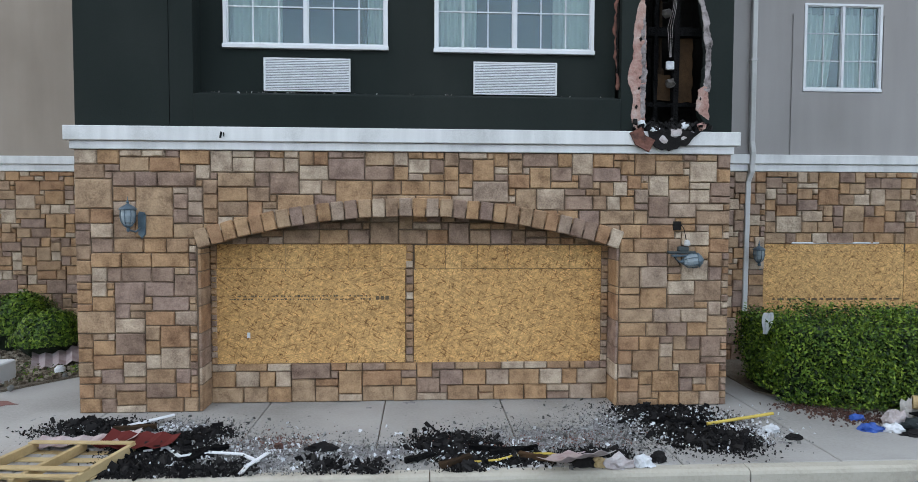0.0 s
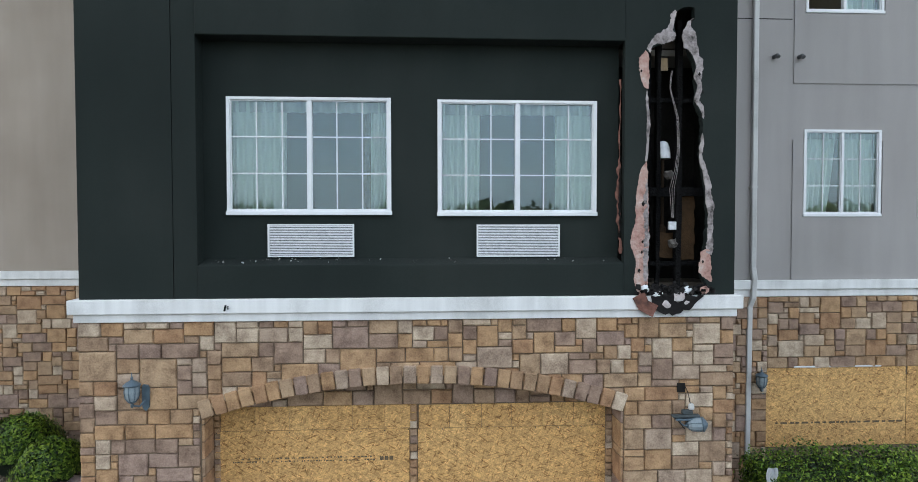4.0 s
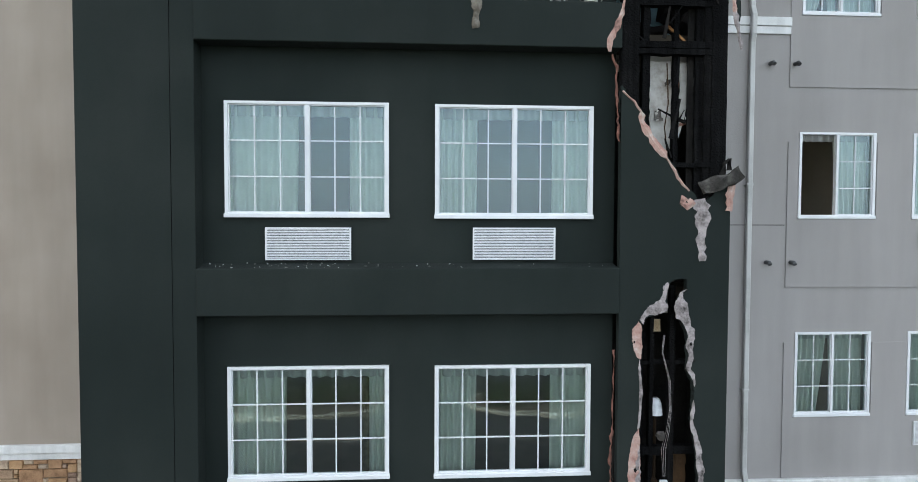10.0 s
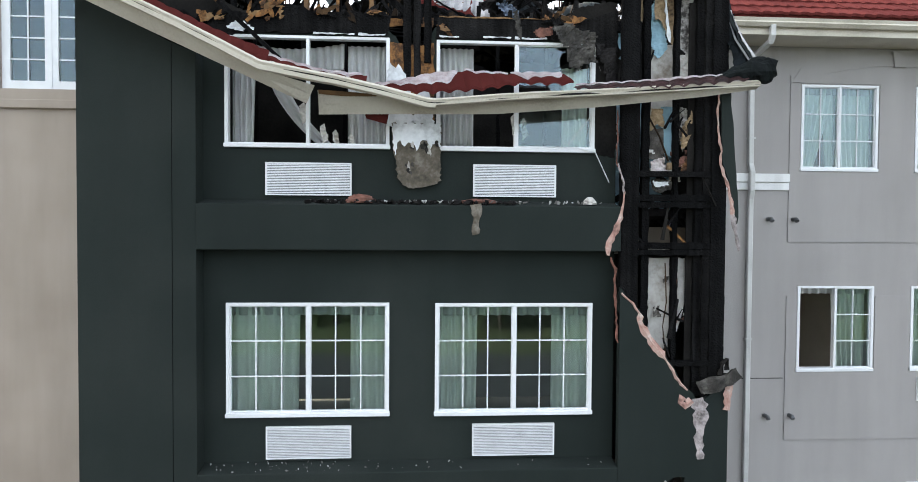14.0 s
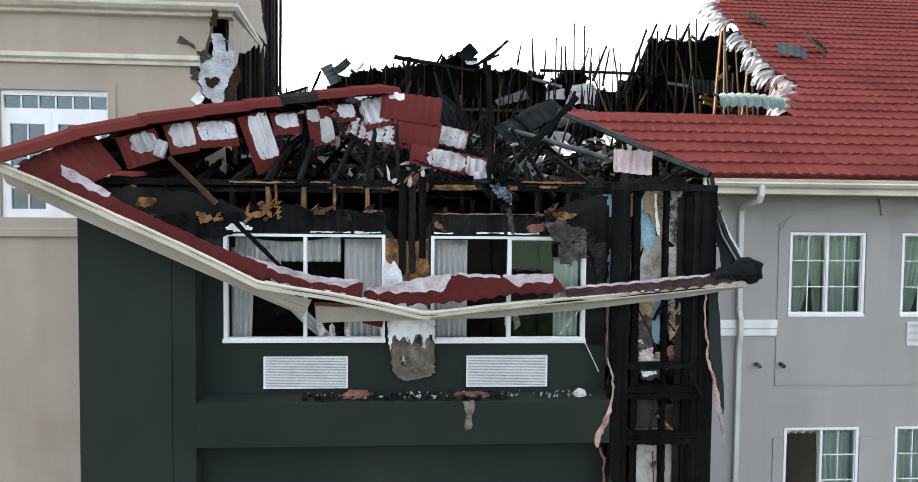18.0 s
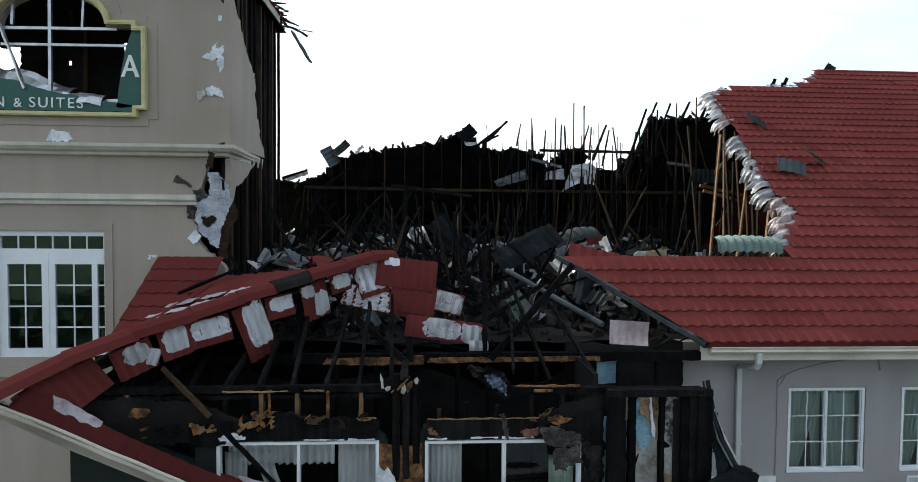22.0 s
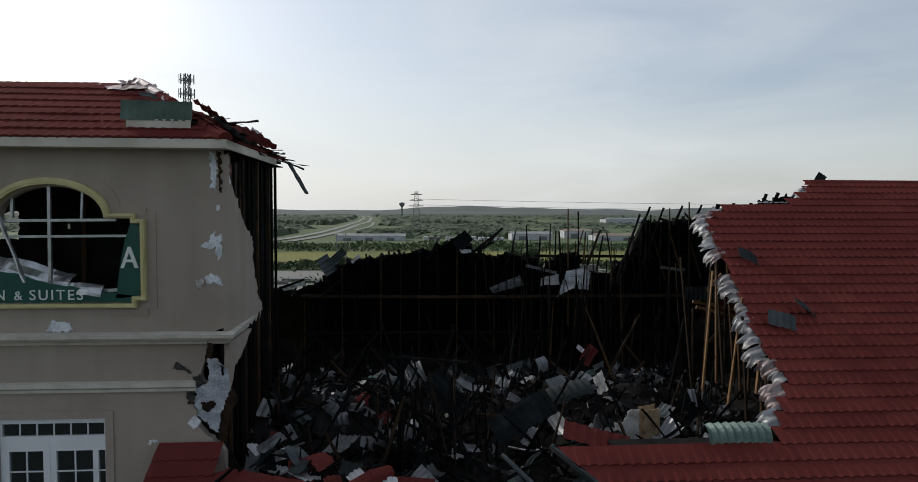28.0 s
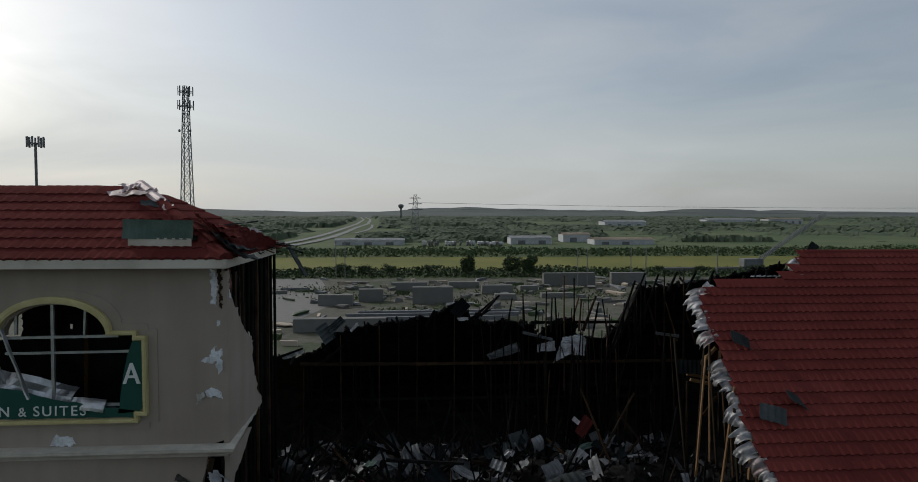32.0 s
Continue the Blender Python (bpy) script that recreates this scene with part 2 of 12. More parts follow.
SCORCHFOAM = material("scorched_foam", [(0.025, 0.02, 0.017), (0.14, 0.062, 0.045), (0.24, 0.115, 0.088)], 7, 30, 0.95, bump=0.6, bump_scale=30)
WRAP = material("torn_white_board", [(0.35, 0.36, 0.37), (0.62, 0.64, 0.66), (0.75, 0.76, 0.78)], 4, 22, 0.85, bump=0.6, bump_scale=18)
TILE = material("red_roof_tile", [(0.090, 0.0212, 0.0190), (0.118, 0.0278, 0.0248), (0.142, 0.036, 0.0315)], 0.8, 160, 0.97, bump=0.35, bump_scale=220, rnd=0.35, spec=0.02)
SCORCHOSB = material("scorched_strand_board", [(0.010, 0.007, 0.005), (0.06, 0.026, 0.009), (0.22, 0.10, 0.03), (0.33, 0.17, 0.058)], 9, 45, 0.85, bump=0.4, bump_scale=50)
BAREDARK = material("smoked_metal_sheet", [(0.03, 0.03, 0.032), (0.13, 0.135, 0.14), (0.29, 0.295, 0.305)], 6, 40, 0.5, 0.4, bump=0.25, bump_scale=30, rnd=0.5)
BARE = material("bared_metal_sheet", [(0.10, 0.085, 0.085), (0.36, 0.35, 0.355), (0.52, 0.515, 0.53), (0.62, 0.62, 0.64)], 3.5, 50, 0.45, 0.35, bump=0.12, bump_scale=30, rnd=0.4, fine_amt=0.22)
GALVDARK = material("sooty_metal_sheet", [(0.010, 0.012, 0.013), (0.030, 0.037, 0.038), (0.10, 0.115, 0.12)], 2.5, 25, 0.75, 0.06, bump=0.3, bump_scale=25, rnd=0.7, spec=0.1)
GREENMETAL = material("green_metal_sheet", [(0.052, 0.082, 0.066), (0.088, 0.13, 0.106), (0.13, 0.175, 0.15)], 2, 30, 0.75, 0.0, bump=0.1, spec=0.08)
CHARSHEET = material("blackened_roof_sheet", [(0.005, 0.006, 0.0066), (0.009, 0.011, 0.012), (0.017, 0.021, 0.024)], 3, 30, 0.9, 0.0, bump=0.2, spec=0.02)
PALEGREEN = material("pale_green_sheet", [(0.045, 0.075, 0.062), (0.115, 0.165, 0.145), (0.21, 0.26, 0.24)], 3, 30, 0.5, 0.2, bump=0.1)
BLEACHED = material("bleached_tile_edge", [(0.30, 0.20, 0.20), (0.55, 0.49, 0.50), (0.70, 0.67, 0.69)], 8, 40, 0.55, 0.1, bump=0.2)
PINKMETAL = material("faded_pink_sheet", [(0.28, 0.20, 0.20), (0.42, 0.34, 0.34), (0.5, 0.45, 0.45)], 5, 30, 0.5, 0.3, bump=0.2)
SIGNGREEN = material("green_sign_panel", [(0.008, 0.055, 0.042), (0.014, 0.085, 0.066)], 2, 30, 0.35, bump=0.02)
GOLD = material("gold_sign_frame", [(0.42, 0.36, 0.16), (0.6, 0.54, 0.28)], 4, 40, 0.45, bump=0.05)
LETTER = material("silver_lettering", [(0.6, 0.62, 0.6), (0.72, 0.74, 0.72)], 4, 40, 0.5, bump=0)
ALU = material("aluminium_stud", [(0.35, 0.36, 0.37), (0.6, 0.61, 0.62)], 5, 40, 0.35, 0.8, bump=0.05)
LANTERN = material("blue_grey_lantern", [(0.055, 0.085, 0.11), (0.11, 0.155, 0.19)], 8, 60, 0.45, 0.3, bump=0.05)
LANTERNGLASS = material("frosted_lantern_glass", [(0.16, 0.20, 0.225), (0.27, 0.32, 0.345)], 8, 60, 0.2, bump=0.05)
CURTAIN = material("sheer_curtain", [(0.75, 0.79, 0.73), (0.85, 0.87, 0.82), (0.90, 0.91, 0.88)], 3, 60, 0.95, bump=0.1)
SHEER = material("white_sheer", [(0.55, 0.56, 0.55), (0.72, 0.73, 0.72)], 3, 60, 0.95, bump=0.1)
PRINT = material("patterned_curtain", [(0.10, 0.09, 0.055), (0.25, 0.22, 0.13)], 14, 60, 0.95, bump=0.1)
ROOMWALL = material("room_plaster", [(0.20, 0.185, 0.16), (0.26, 0.245, 0.21)], 1, 40, 0.95, bump=0.05)
ROOMBLUE = material("blue_room_plaster", [(0.10, 0.15, 0.18), (0.22, 0.36, 0.43), (0.28, 0.44, 0.52)], 2, 20, 0.9, bump=0.1)
GYPSUM = material("stained_gypsum", [(0.16, 0.13, 0.10), (0.42, 0.40, 0.37), (0.56, 0.55, 0.52)], 3, 20, 0.95, bump=0.2)
ROOMFLOOR = material("room_carpet", [(0.06, 0.05, 0.04), (0.10, 0.08, 0.06)], 2, 60, 0.98, bump=0.2)
LEAF = material("hedge_leaf", [(0.004, 0.012, 0.003), (0.032, 0.070, 0.007), (0.082, 0.148, 0.014), (0.20, 0.28, 0.03)], 3, 30, 0.5, bump=0, rnd=0.9, island=True, spec=0.25)
TREELEAF = material("tree_leaf", [(0.012, 0.028, 0.008), (0.03, 0.055, 0.014), (0.055, 0.085, 0.025)], 0.3, 4, 0.7, bump=0, rnd=0.7, island=True)
# near-black green: shade between the leaves, put into the colour
HEDGESHADE = material("hedge_shade_core", [(0.003, 0.007, 0.002), (0.008, 0.015, 0.004)], 8, 40, 0.95, bump=0.5)
BARK = material("bark", [(0.06, 0.045, 0.035), (0.12, 0.095, 0.075)], 6, 40, 0.95, bump=0.5)
GRASS = material("far_grassland", [(0.038, 0.062, 0.02), (0.06, 0.088, 0.026), (0.105, 0.115, 0.045)], 0.012, 0.12, 0.98, bump=0)
FIELD = material("yellow_green_field", [(0.075, 0.088, 0.010), (0.12, 0.124, 0.012), (0.16, 0.148, 0.024)], 0.02, 0.3, 0.98, bump=0)
YARD = material("yard_dirt", [(0.068, 0.062, 0.05), (0.032, 0.047, 0.014), (0.09, 0.082, 0.068), (0.038, 0.05, 0.016), (0.072, 0.066, 0.054)], 0.045, 0.5, 0.95, bump=0)
PRECAST = material("precast_concrete", [(0.115, 0.113, 0.104), (0.175, 0.171, 0.158)], 0.6, 5, 0.9, bump=0.05, rnd=0.4)
FARWHITE = material("pale_shed_wall", [(0.34, 0.35, 0.36), (0.52, 0.53, 0.54)], 0.3, 3, 0.8, bump=0)
FARTAN = material("tan_shed_roof", [(0.34, 0.28, 0.22), (0.45, 0.38, 0.30)], 0.1, 3, 0.8, bump=0)
SMOKEBOARD = material("smoked_felt", [(0.011, 0.010, 0.009), (0.036, 0.033, 0.029), (0.092, 0.086, 0.077)], 8, 45, 0.95, bump=0.6, bump_scale=40)
BLUECLOTH = material("blue_grey_cloth", [(0.03, 0.04, 0.06), (0.10, 0.13, 0.18), (0.26, 0.30, 0.36)], 14, 50, 0.9, bump=0.5, bump_scale=30)
HOUSEWRAP = material("smoked_house_wrap", [(0.16, 0.17, 0.19), (0.33, 0.345, 0.375), (0.46, 0.475, 0.51)], 5, 30, 0.6, bump=0.5, bump_scale=14)
FARROAD = material("far_road", [(0.17, 0.17, 0.165), (0.24, 0.24, 0.23)], 0.05, 0.6, 0.9, bump=0)
WEEDLEAF = material("weed_leaf", [(0.06, 0.08, 0.03), (0.09, 0.12, 0.04)], 0.3, 4, 0.8, bump=0, rnd=0.5, island=True)
TREETOPS = material("far_tree_tops", [(0.036, 0.052, 0.027), (0.056, 0.076, 0.042), (0.082, 0.10, 0.058)], 0.03, 0.3, 0.98, bump=0)
WOODS = material("far_woods", [(0.04, 0.066, 0.028), (0.06, 0.088, 0.036), (0.08, 0.108, 0.05)], 0.02, 0.2, 0.98, bump=0)
# green shifted to blue-grey: distance haze put into the base colour
HILLS = material("haze_grey_hills", [(0.06, 0.072, 0.07), (0.075, 0.087, 0.082), (0.095, 0.105, 0.095)], 0.003, 0.03, 0.98, bump=0)
STEEL = material("tower_steel", [(0.10, 0.105, 0.11), (0.2, 0.205, 0.21)], 0.5, 5, 0.6, 0.3, bump=0)
YELLOW = material("yellow_stick", [(0.5, 0.36, 0.05), (0.62, 0.47, 0.1)], 8, 40, 0.6, bump=0)
BLUE = material("blue_plastic", [(0.02, 0.06, 0.26), (0.03, 0.09, 0.36)], 8, 40, 0.5, bump=0)
CLOTH = material("grubby_cloth", [(0.25, 0.22, 0.21), (0.42, 0.37, 0.36), (0.52, 0.5, 0.5)], 7, 40, 0.95, bump=0.4)
GRIT = material("grey_ash_bed", [(0.07, 0.068, 0.068), (0.17, 0.165, 0.166), (0.25, 0.243, 0.245), (0.46, 0.46, 0.47)], 16, 110, 0.95, bump=0.6, bump_scale=90, fine_amt=0.6)
ASH = material("ash_and_grit", [(0.06, 0.058, 0.055), (0.17, 0.165, 0.155), (0.42, 0.42, 0.41)], 9, 80, 0.95, bump=0.4, rnd=0.9, island=True)
CHARBITS = material("char_bits", [(0.006, 0.006, 0.006), (0.016, 0.015, 0.015), (0.035, 0.033, 0.032)], 6, 50, 0.9, bump=0.5, rnd=0.6, island=True, spec=0.03)


def osb_material():
    m = material("strand_board", [(0.285, 0.172, 0.064), (0.40, 0.248, 0.102), (0.485, 0.32, 0.142)], 1.2, 20, 0.8, bump=0.1, rnd=0.3)
    N, L = m.node_tree.nodes, m.node_tree.links
    geo, bsdf, ramp = N["Geometry"], N["Principled BSDF"], N["Color Ramp"]
    last = ramp.outputs[0]
    for k, (rot, sc) in enumerate(((0.25, (16, 1, 74)), (-0.6, (14, 1, 66)), (1.2, (18, 1, 84)))):
        mp = N.new("ShaderNodeMapping")
        mp.inputs["Rotation"].default_value = (0, rot, 0)
        mp2 = N.new("ShaderNodeMapping")
        mp2.inputs["Scale"].default_value = sc
        L.new(geo.outputs["Position"], mp.inputs["Vector"])
        L.new(mp.outputs[0], mp2.inputs["Vector"])
        v = N.new("ShaderNodeTexVoronoi")
        v.inputs["Scale"].default_value = 1.0
        L.new(mp2.outputs[0], v.inputs["Vector"])
        sep = N.new("ShaderNodeSeparateColor")
        L.new(v.outputs["Color"], sep.inputs[0])
        cr = N.new("ShaderNodeValToRGB")
        e = cr.color_ramp.elements
        e[0].position, e[0].color = 0.0, (0.46, 0.36, 0.26, 1)
        e[1].position, e[1].color = 0.07, (0.86, 0.83, 0.79, 1)
        x = e.new(0.9)
        x.color = (1.30, 1.27, 1.22, 1)
        L.new(sep.outputs[k], cr.inputs[0])
        mx = N.new("ShaderNodeMix")
        mx.data_type, mx.blend_type = "RGBA", "MULTIPLY"
        mx.inputs[0].default_value = 0.85
        L.new(last, mx.inputs[6])
        L.new(cr.outputs[0], mx.inputs[7])
        last = mx.outputs[2]
    L.new(last, bsdf.inputs["Base Color"])
    return m


OSB = osb_material()


def glass_material(name, ior, tint):
    m = bpy.data.materials.new(name)
    m.use_nodes = True
    nt = m.node_tree
    N, L = nt.nodes, nt.links
    N.remove(N["Principled BSDF"])
    tr = N.new("ShaderNodeBsdfTransparent")
    tr.inputs[0].default_value = (*tint, 1)
    gl = N.new("ShaderNodeBsdfGlossy")
    gl.inputs["Roughness"].default_value = 0.0
    gl.inputs["Color"].default_value = (0.74, 0.93, 1.0, 1)   # reflection tinted blue, in place of a bluer mirrored sky
    fr = N.new("ShaderNodeFresnel")
    fr.inputs[0].default_value = ior
    mx = N.new("ShaderNodeMixShader")
    geo = N.new("ShaderNodeNewGeometry")
    wob = N.new("ShaderNodeTexNoise")
    wob.inputs["Scale"].default_value, wob.inputs["Detail"].default_value = 1.6, 1
    bp = N.new("ShaderNodeBump")
    bp.inputs["Strength"].default_value, bp.inputs["Distance"].default_value = 0.05, 0.05
    L.new(geo.outputs["Position"], wob.inputs["Vector"])
    L.new(wob.outputs[0], bp.inputs["Height"])
    L.new(bp.outputs[0], gl.inputs["Normal"])
    L.new(fr.outputs[0], mx.inputs[0])
    L.new(tr.outputs[0], mx.inputs[1])
    L.new(gl.outputs[0], mx.inputs[2])
    L.new(mx.outputs[0], N["Material Output"].inputs[0])
    return m


GLASS = glass_material("window_glass", 1.95, (0.84, 0.95, 0.90))

def streaked(m, amount, wide=5.0):
    """Rain and soot streaks running down a wall."""
    N, L = m.node_tree.nodes, m.node_tree.links
    mp = N.new("ShaderNodeMapping")
    mp.inputs["Scale"].default_value = (wide, wide, 0.35)
    L.new(N["Geometry"].outputs["Position"], mp.inputs["Vector"])
    n = N.new("ShaderNodeTexNoise")
    n.inputs["Scale"].default_value, n.inputs["Detail"].default_value = 1.0, 5
    L.new(mp.outputs[0], n.inputs["Vector"])
    mr = N.new("ShaderNodeMapRange")
    mr.inputs[1].default_value, mr.inputs[2].default_value = 0.32, 0.68
    mr.inputs[3].default_value, mr.inputs[4].default_value = 1 - amount, 1 + amount * 0.6
    L.new(n.outputs[0], mr.inputs[0])
    mx = N.new("ShaderNodeMix")
    mx.data_type, mx.blend_type = "RGBA", "MULTIPLY"
    mx.inputs[0].default_value = 1.0
    L.new(N["Color Ramp"].outputs[0], mx.inputs[6])
    L.new(mr.outputs[0], mx.inputs[7])
    L.new(mx.outputs[2], N["Principled BSDF"].inputs["Base Color"])


streaked(STUCCO_DARK, 0.10, 2.5)
streaked(STUCCO_BEIGE, 0.07, 3.0)
streaked(STUCCO_GREY, 0.07, 3.0)
streaked(TRIM_WHITE, 0.12, 7.0)
streaked(TRIM_CREAM, 0.14, 5.0)
streaked(CHAR, 0.5, 14.0)

# ---- helpers ----
def thing(name, label, category, group="", kind="", at=(0, 0, 0)):
    ob = new(name)
    ob.location = at
    ob.empty_display_size = 0.1
    return tagged(ob, label, category, group, kind)


def mesh_of(name, bm, mat_):
    me = bpy.data.meshes.new(name)
    bmesh.ops.recalc_face_normals(bm, faces=bm.faces)
    bm.to_mesh(me)
    bm.free()
    me.materials.append(mat_)
    return me


def part(name, bm, mat_, parent=None, label=""):
    ob = new(name, mesh_of(name, bm, mat_))
    ob.parent = parent
    return tagged(ob, label)


def piece(name, me, parent, m):
    ob = new(name, me)
    ob.parent = parent
    ob.matrix_basis = m
    return ob


def pane(x0, x1, z0, z1, y, parent):
    """A single sheet of glass facing -y."""
    ob = raw("pane", [(x0, y, z0), (x1, y, z0), (x1, y, z1), (x0, y, z1)], [(0, 1, 2, 3)], GLASS, parent)
    ob.visible_shadow = False
    return ob


def raw(name, verts, faces, mat_, parent=None, label=""):
    me = bpy.data.meshes.new(name)
    me.from_pydata([tuple(v) for v in verts], [], [tuple(f) for f in faces])
    me.materials.append(mat_)
    ob = new(name, me)
    ob.parent = parent
    return tagged(ob, label)


def box(bm, x0, x1, y0, y1, z0, z1, bev=0.0):
    r = bmesh.ops.create_cube(bm, size=1.0)
    vs = r["verts"]
    for v in vs:
        v.co = (x0 + (v.co.x + 0.5) * (x1 - x0), y0 + (v.co.y + 0.5) * (y1 - y0), z0 + (v.co.z + 0.5) * (z1 - z0))
    if bev:
        es = {e for v in vs for e in v.link_edges}
        bmesh.ops.bevel(bm, geom=list(es), offset=bev, segments=1, affect="EDGES")
    return bm


def B(*a):
    return box(bmesh.new(), *a)


def plate(outer, holes, y0, y1, bm=None):
    """A slab between y0 and y1 whose outline is a loop of (x, z), with openings."""
    bm = bm or bmesh.new()
    edges = []
    for loop in [outer, *holes]:
        vs = [bm.verts.new((x, y0, z)) for x, z in loop]
        edges += [bm.edges.new((vs[i], vs[(i + 1) % len(vs)])) for i in range(len(vs))]
    r = bmesh.ops.triangle_fill(bm, use_beauty=True, use_dissolve=False, edges=edges)
    fs = [g for g in r["geom"] if isinstance(g, bmesh.types.BMFace)]
    ex = bmesh.ops.extrude_face_region(bm, geom=fs)
    for g in ex["geom"]:
        if isinstance(g, bmesh.types.BMVert):
            g.co.y = y1
    return bm


def rect(x0, x1, z0, z1):
    return [(x0, z0), (x1, z0), (x1, z1), (x0, z1)]


def ragged(loop, step, amp, rng, closed=True):
    out = []
    n = len(loop)
    for i in range(n if closed else n - 1):
        a, b = Vector(loop[i]), Vector(loop[(i + 1) % n])
        k = max(1, int((b - a).length / step))
        for j in range(k):
            p = a.lerp(b, j / k)
            s = 0.4 if j == 0 else 1.0
            out.append((p.x + rng.uniform(-amp, amp) * s, p.y + rng.uniform(-amp, amp) * s))
    return out


def frame_of(a, b, up=(0, 0, 1)):
    d = Vector(b) - Vector(a)
    w = d.normalized()
    u = Vector(up)
    if abs(w.dot(u)) > 0.95:
        u = Vector((0, 1, 0))
    s = w.cross(u).normalized()
    return d.length, w, s, s.cross(w).normalized()


def beam(bm, a, b, w, h, rough=0.0, rng=random, taper=1.0, seg=1):
    """A squared timber from a to b; rough wobbles it as char does."""
    ln, d, s, u = frame_of(a, b)
    a = Vector(a)
    rings = []
    n = seg + 1
    for i in range(n):
        k = i / seg
        t = 1 + (taper - 1) * k
        c = a + d * ln * k
        rings.append([bm.verts.new(c + s * (sx * w / 2 * t + rng.uniform(-rough, rough)) + u * (uz * h / 2 * t + rng.uniform(-rough, rough)))
                      for sx, uz in ((-1, -1), (1, -1), (1, 1), (-1, 1))])
    for r0, r1 in zip(rings, rings[1:]):
        for i in range(4):
            bm.faces.new((r0[i], r0[(i + 1) % 4], r1[(i + 1) % 4], r1[i]))
    bm.faces.new(rings[0][::-1])
    bm.faces.new(rings[-1])
    return bm


def sweep(bm, pts, prof, closed=True, up=(0, 0, 1)):
    """A profile of (side, up) carried along a row of points."""
    pts = [Vector(p) for p in pts]
    rings = []
    for i, p in enumerate(pts):
        a, b = pts[max(0, i - 1)], pts[min(len(pts) - 1, i + 1)]
        _, d, s, u = frame_of(a, b, up)
        rings.append([bm.verts.new(p + s * x + u * z) for x, z in prof])
    m = len(prof)
    for r0, r1 in zip(rings, rings[1:]):
        for i in range(m if closed else m - 1):
            bm.faces.new((r0[i], r0[(i + 1) % m], r1[(i + 1) % m], r1[i]))
    if closed:
        bm.faces.new(rings[0][::-1])
        bm.faces.new(rings[-1])
    return bm


def ring(r, n):
    return [(r * math.cos(2 * math.pi * i / n), r * math.sin(2 * math.pi * i / n)) for i in range(n)]


def tube(bm, pts, r, n=8):
    return sweep(bm, pts, ring(r, n))


def lathe(bm, prof, n=16, centre=(0, 0, 0)):
    """Profile of (radius, z) turned about the upright axis."""
    c = Vector(centre)
    rings = [[bm.verts.new(c + Vector((r * math.cos(2 * math.pi * i / n), r * math.sin(2 * math.pi * i / n), z))) for i in range(n)] for r, z in prof]
    for r0, r1 in zip(rings, rings[1:]):
        for i in range(n):
            bm.faces.new((r0[i], r0[(i + 1) % n], r1[(i + 1) % n], r1[i]))
    bm.faces.new(rings[0][::-1])
    bm.faces.new(rings[-1])
    return bm


def chunks(name, centres, sizes, mat_, seed, parent=None, label="", flat=1.0):
    """Many small broken bits in one mesh."""
    r = np.random.RandomState(seed)
    n = len(centres)
    cube = np.array([(x, y, z) for x in (-1, 1) for y in (-1, 1) for z in (-1, 1)], float) / 2
    v = cube[None] * (1 + r.uniform(-0.35, 0.35, (n, 8, 3))) * np.asarray(sizes)[:, None, :]
    ang = r.uniform(0, 2 * math.pi, (n, 3)) * np.array([flat, flat, 1])
    for ax, (i, j) in enumerate(((1, 2), (0, 2), (0, 1))):
        c, s = np.cos(ang[:, ax])[:, None], np.sin(ang[:, ax])[:, None]
        p, q = v[:, :, i].copy(), v[:, :, j].copy()
        v[:, :, i], v[:, :, j] = c * p - s * q, s * p + c * q
    v += np.asarray(centres)[:, None, :]
    f = np.array([(0, 1, 3, 2), (4, 6, 7, 5), (0, 4, 5, 1), (2, 3, 7, 6), (0, 2, 6, 4), (1, 5, 7, 3)])
    faces = (f[None] + 8 * np.arange(n)[:, None, None]).reshape(-1, 4)
    return raw(name, v.reshape(-1, 3).tolist(), faces.tolist(), mat_, parent, label)


def leaves(name, pts, size, mat_, seed, parent=None, label="", normals=None):
    """A mass of small bent leaves at the given points."""
    r = np.random.RandomState(seed)
    pts = np.asarray(pts)
    n = len(pts)
    a = r.normal(size=(n, 3))
    if normals is not None:
        a = a * 0.75 + np.asarray(normals)
    a /= np.linalg.norm(a, axis=1)[:, None]
    u = np.cross(a, r.normal(size=(n, 3)))
    u /= np.linalg.norm(u, axis=1)[:, None]
    w = np.cross(a, u)
    s = (size * r.uniform(0.6, 1.3, n))[:, None]
    v = np.stack([pts - u * s, pts + w * s * 0.5 + a * s * 0.12, pts + u * s, pts - w * s * 0.5 + a * s * 0.12], 1).reshape(-1, 3)
    faces = np.arange(4 * n).reshape(-1, 4)
    return raw(name, v.tolist(), faces.tolist(), mat_, parent, label)


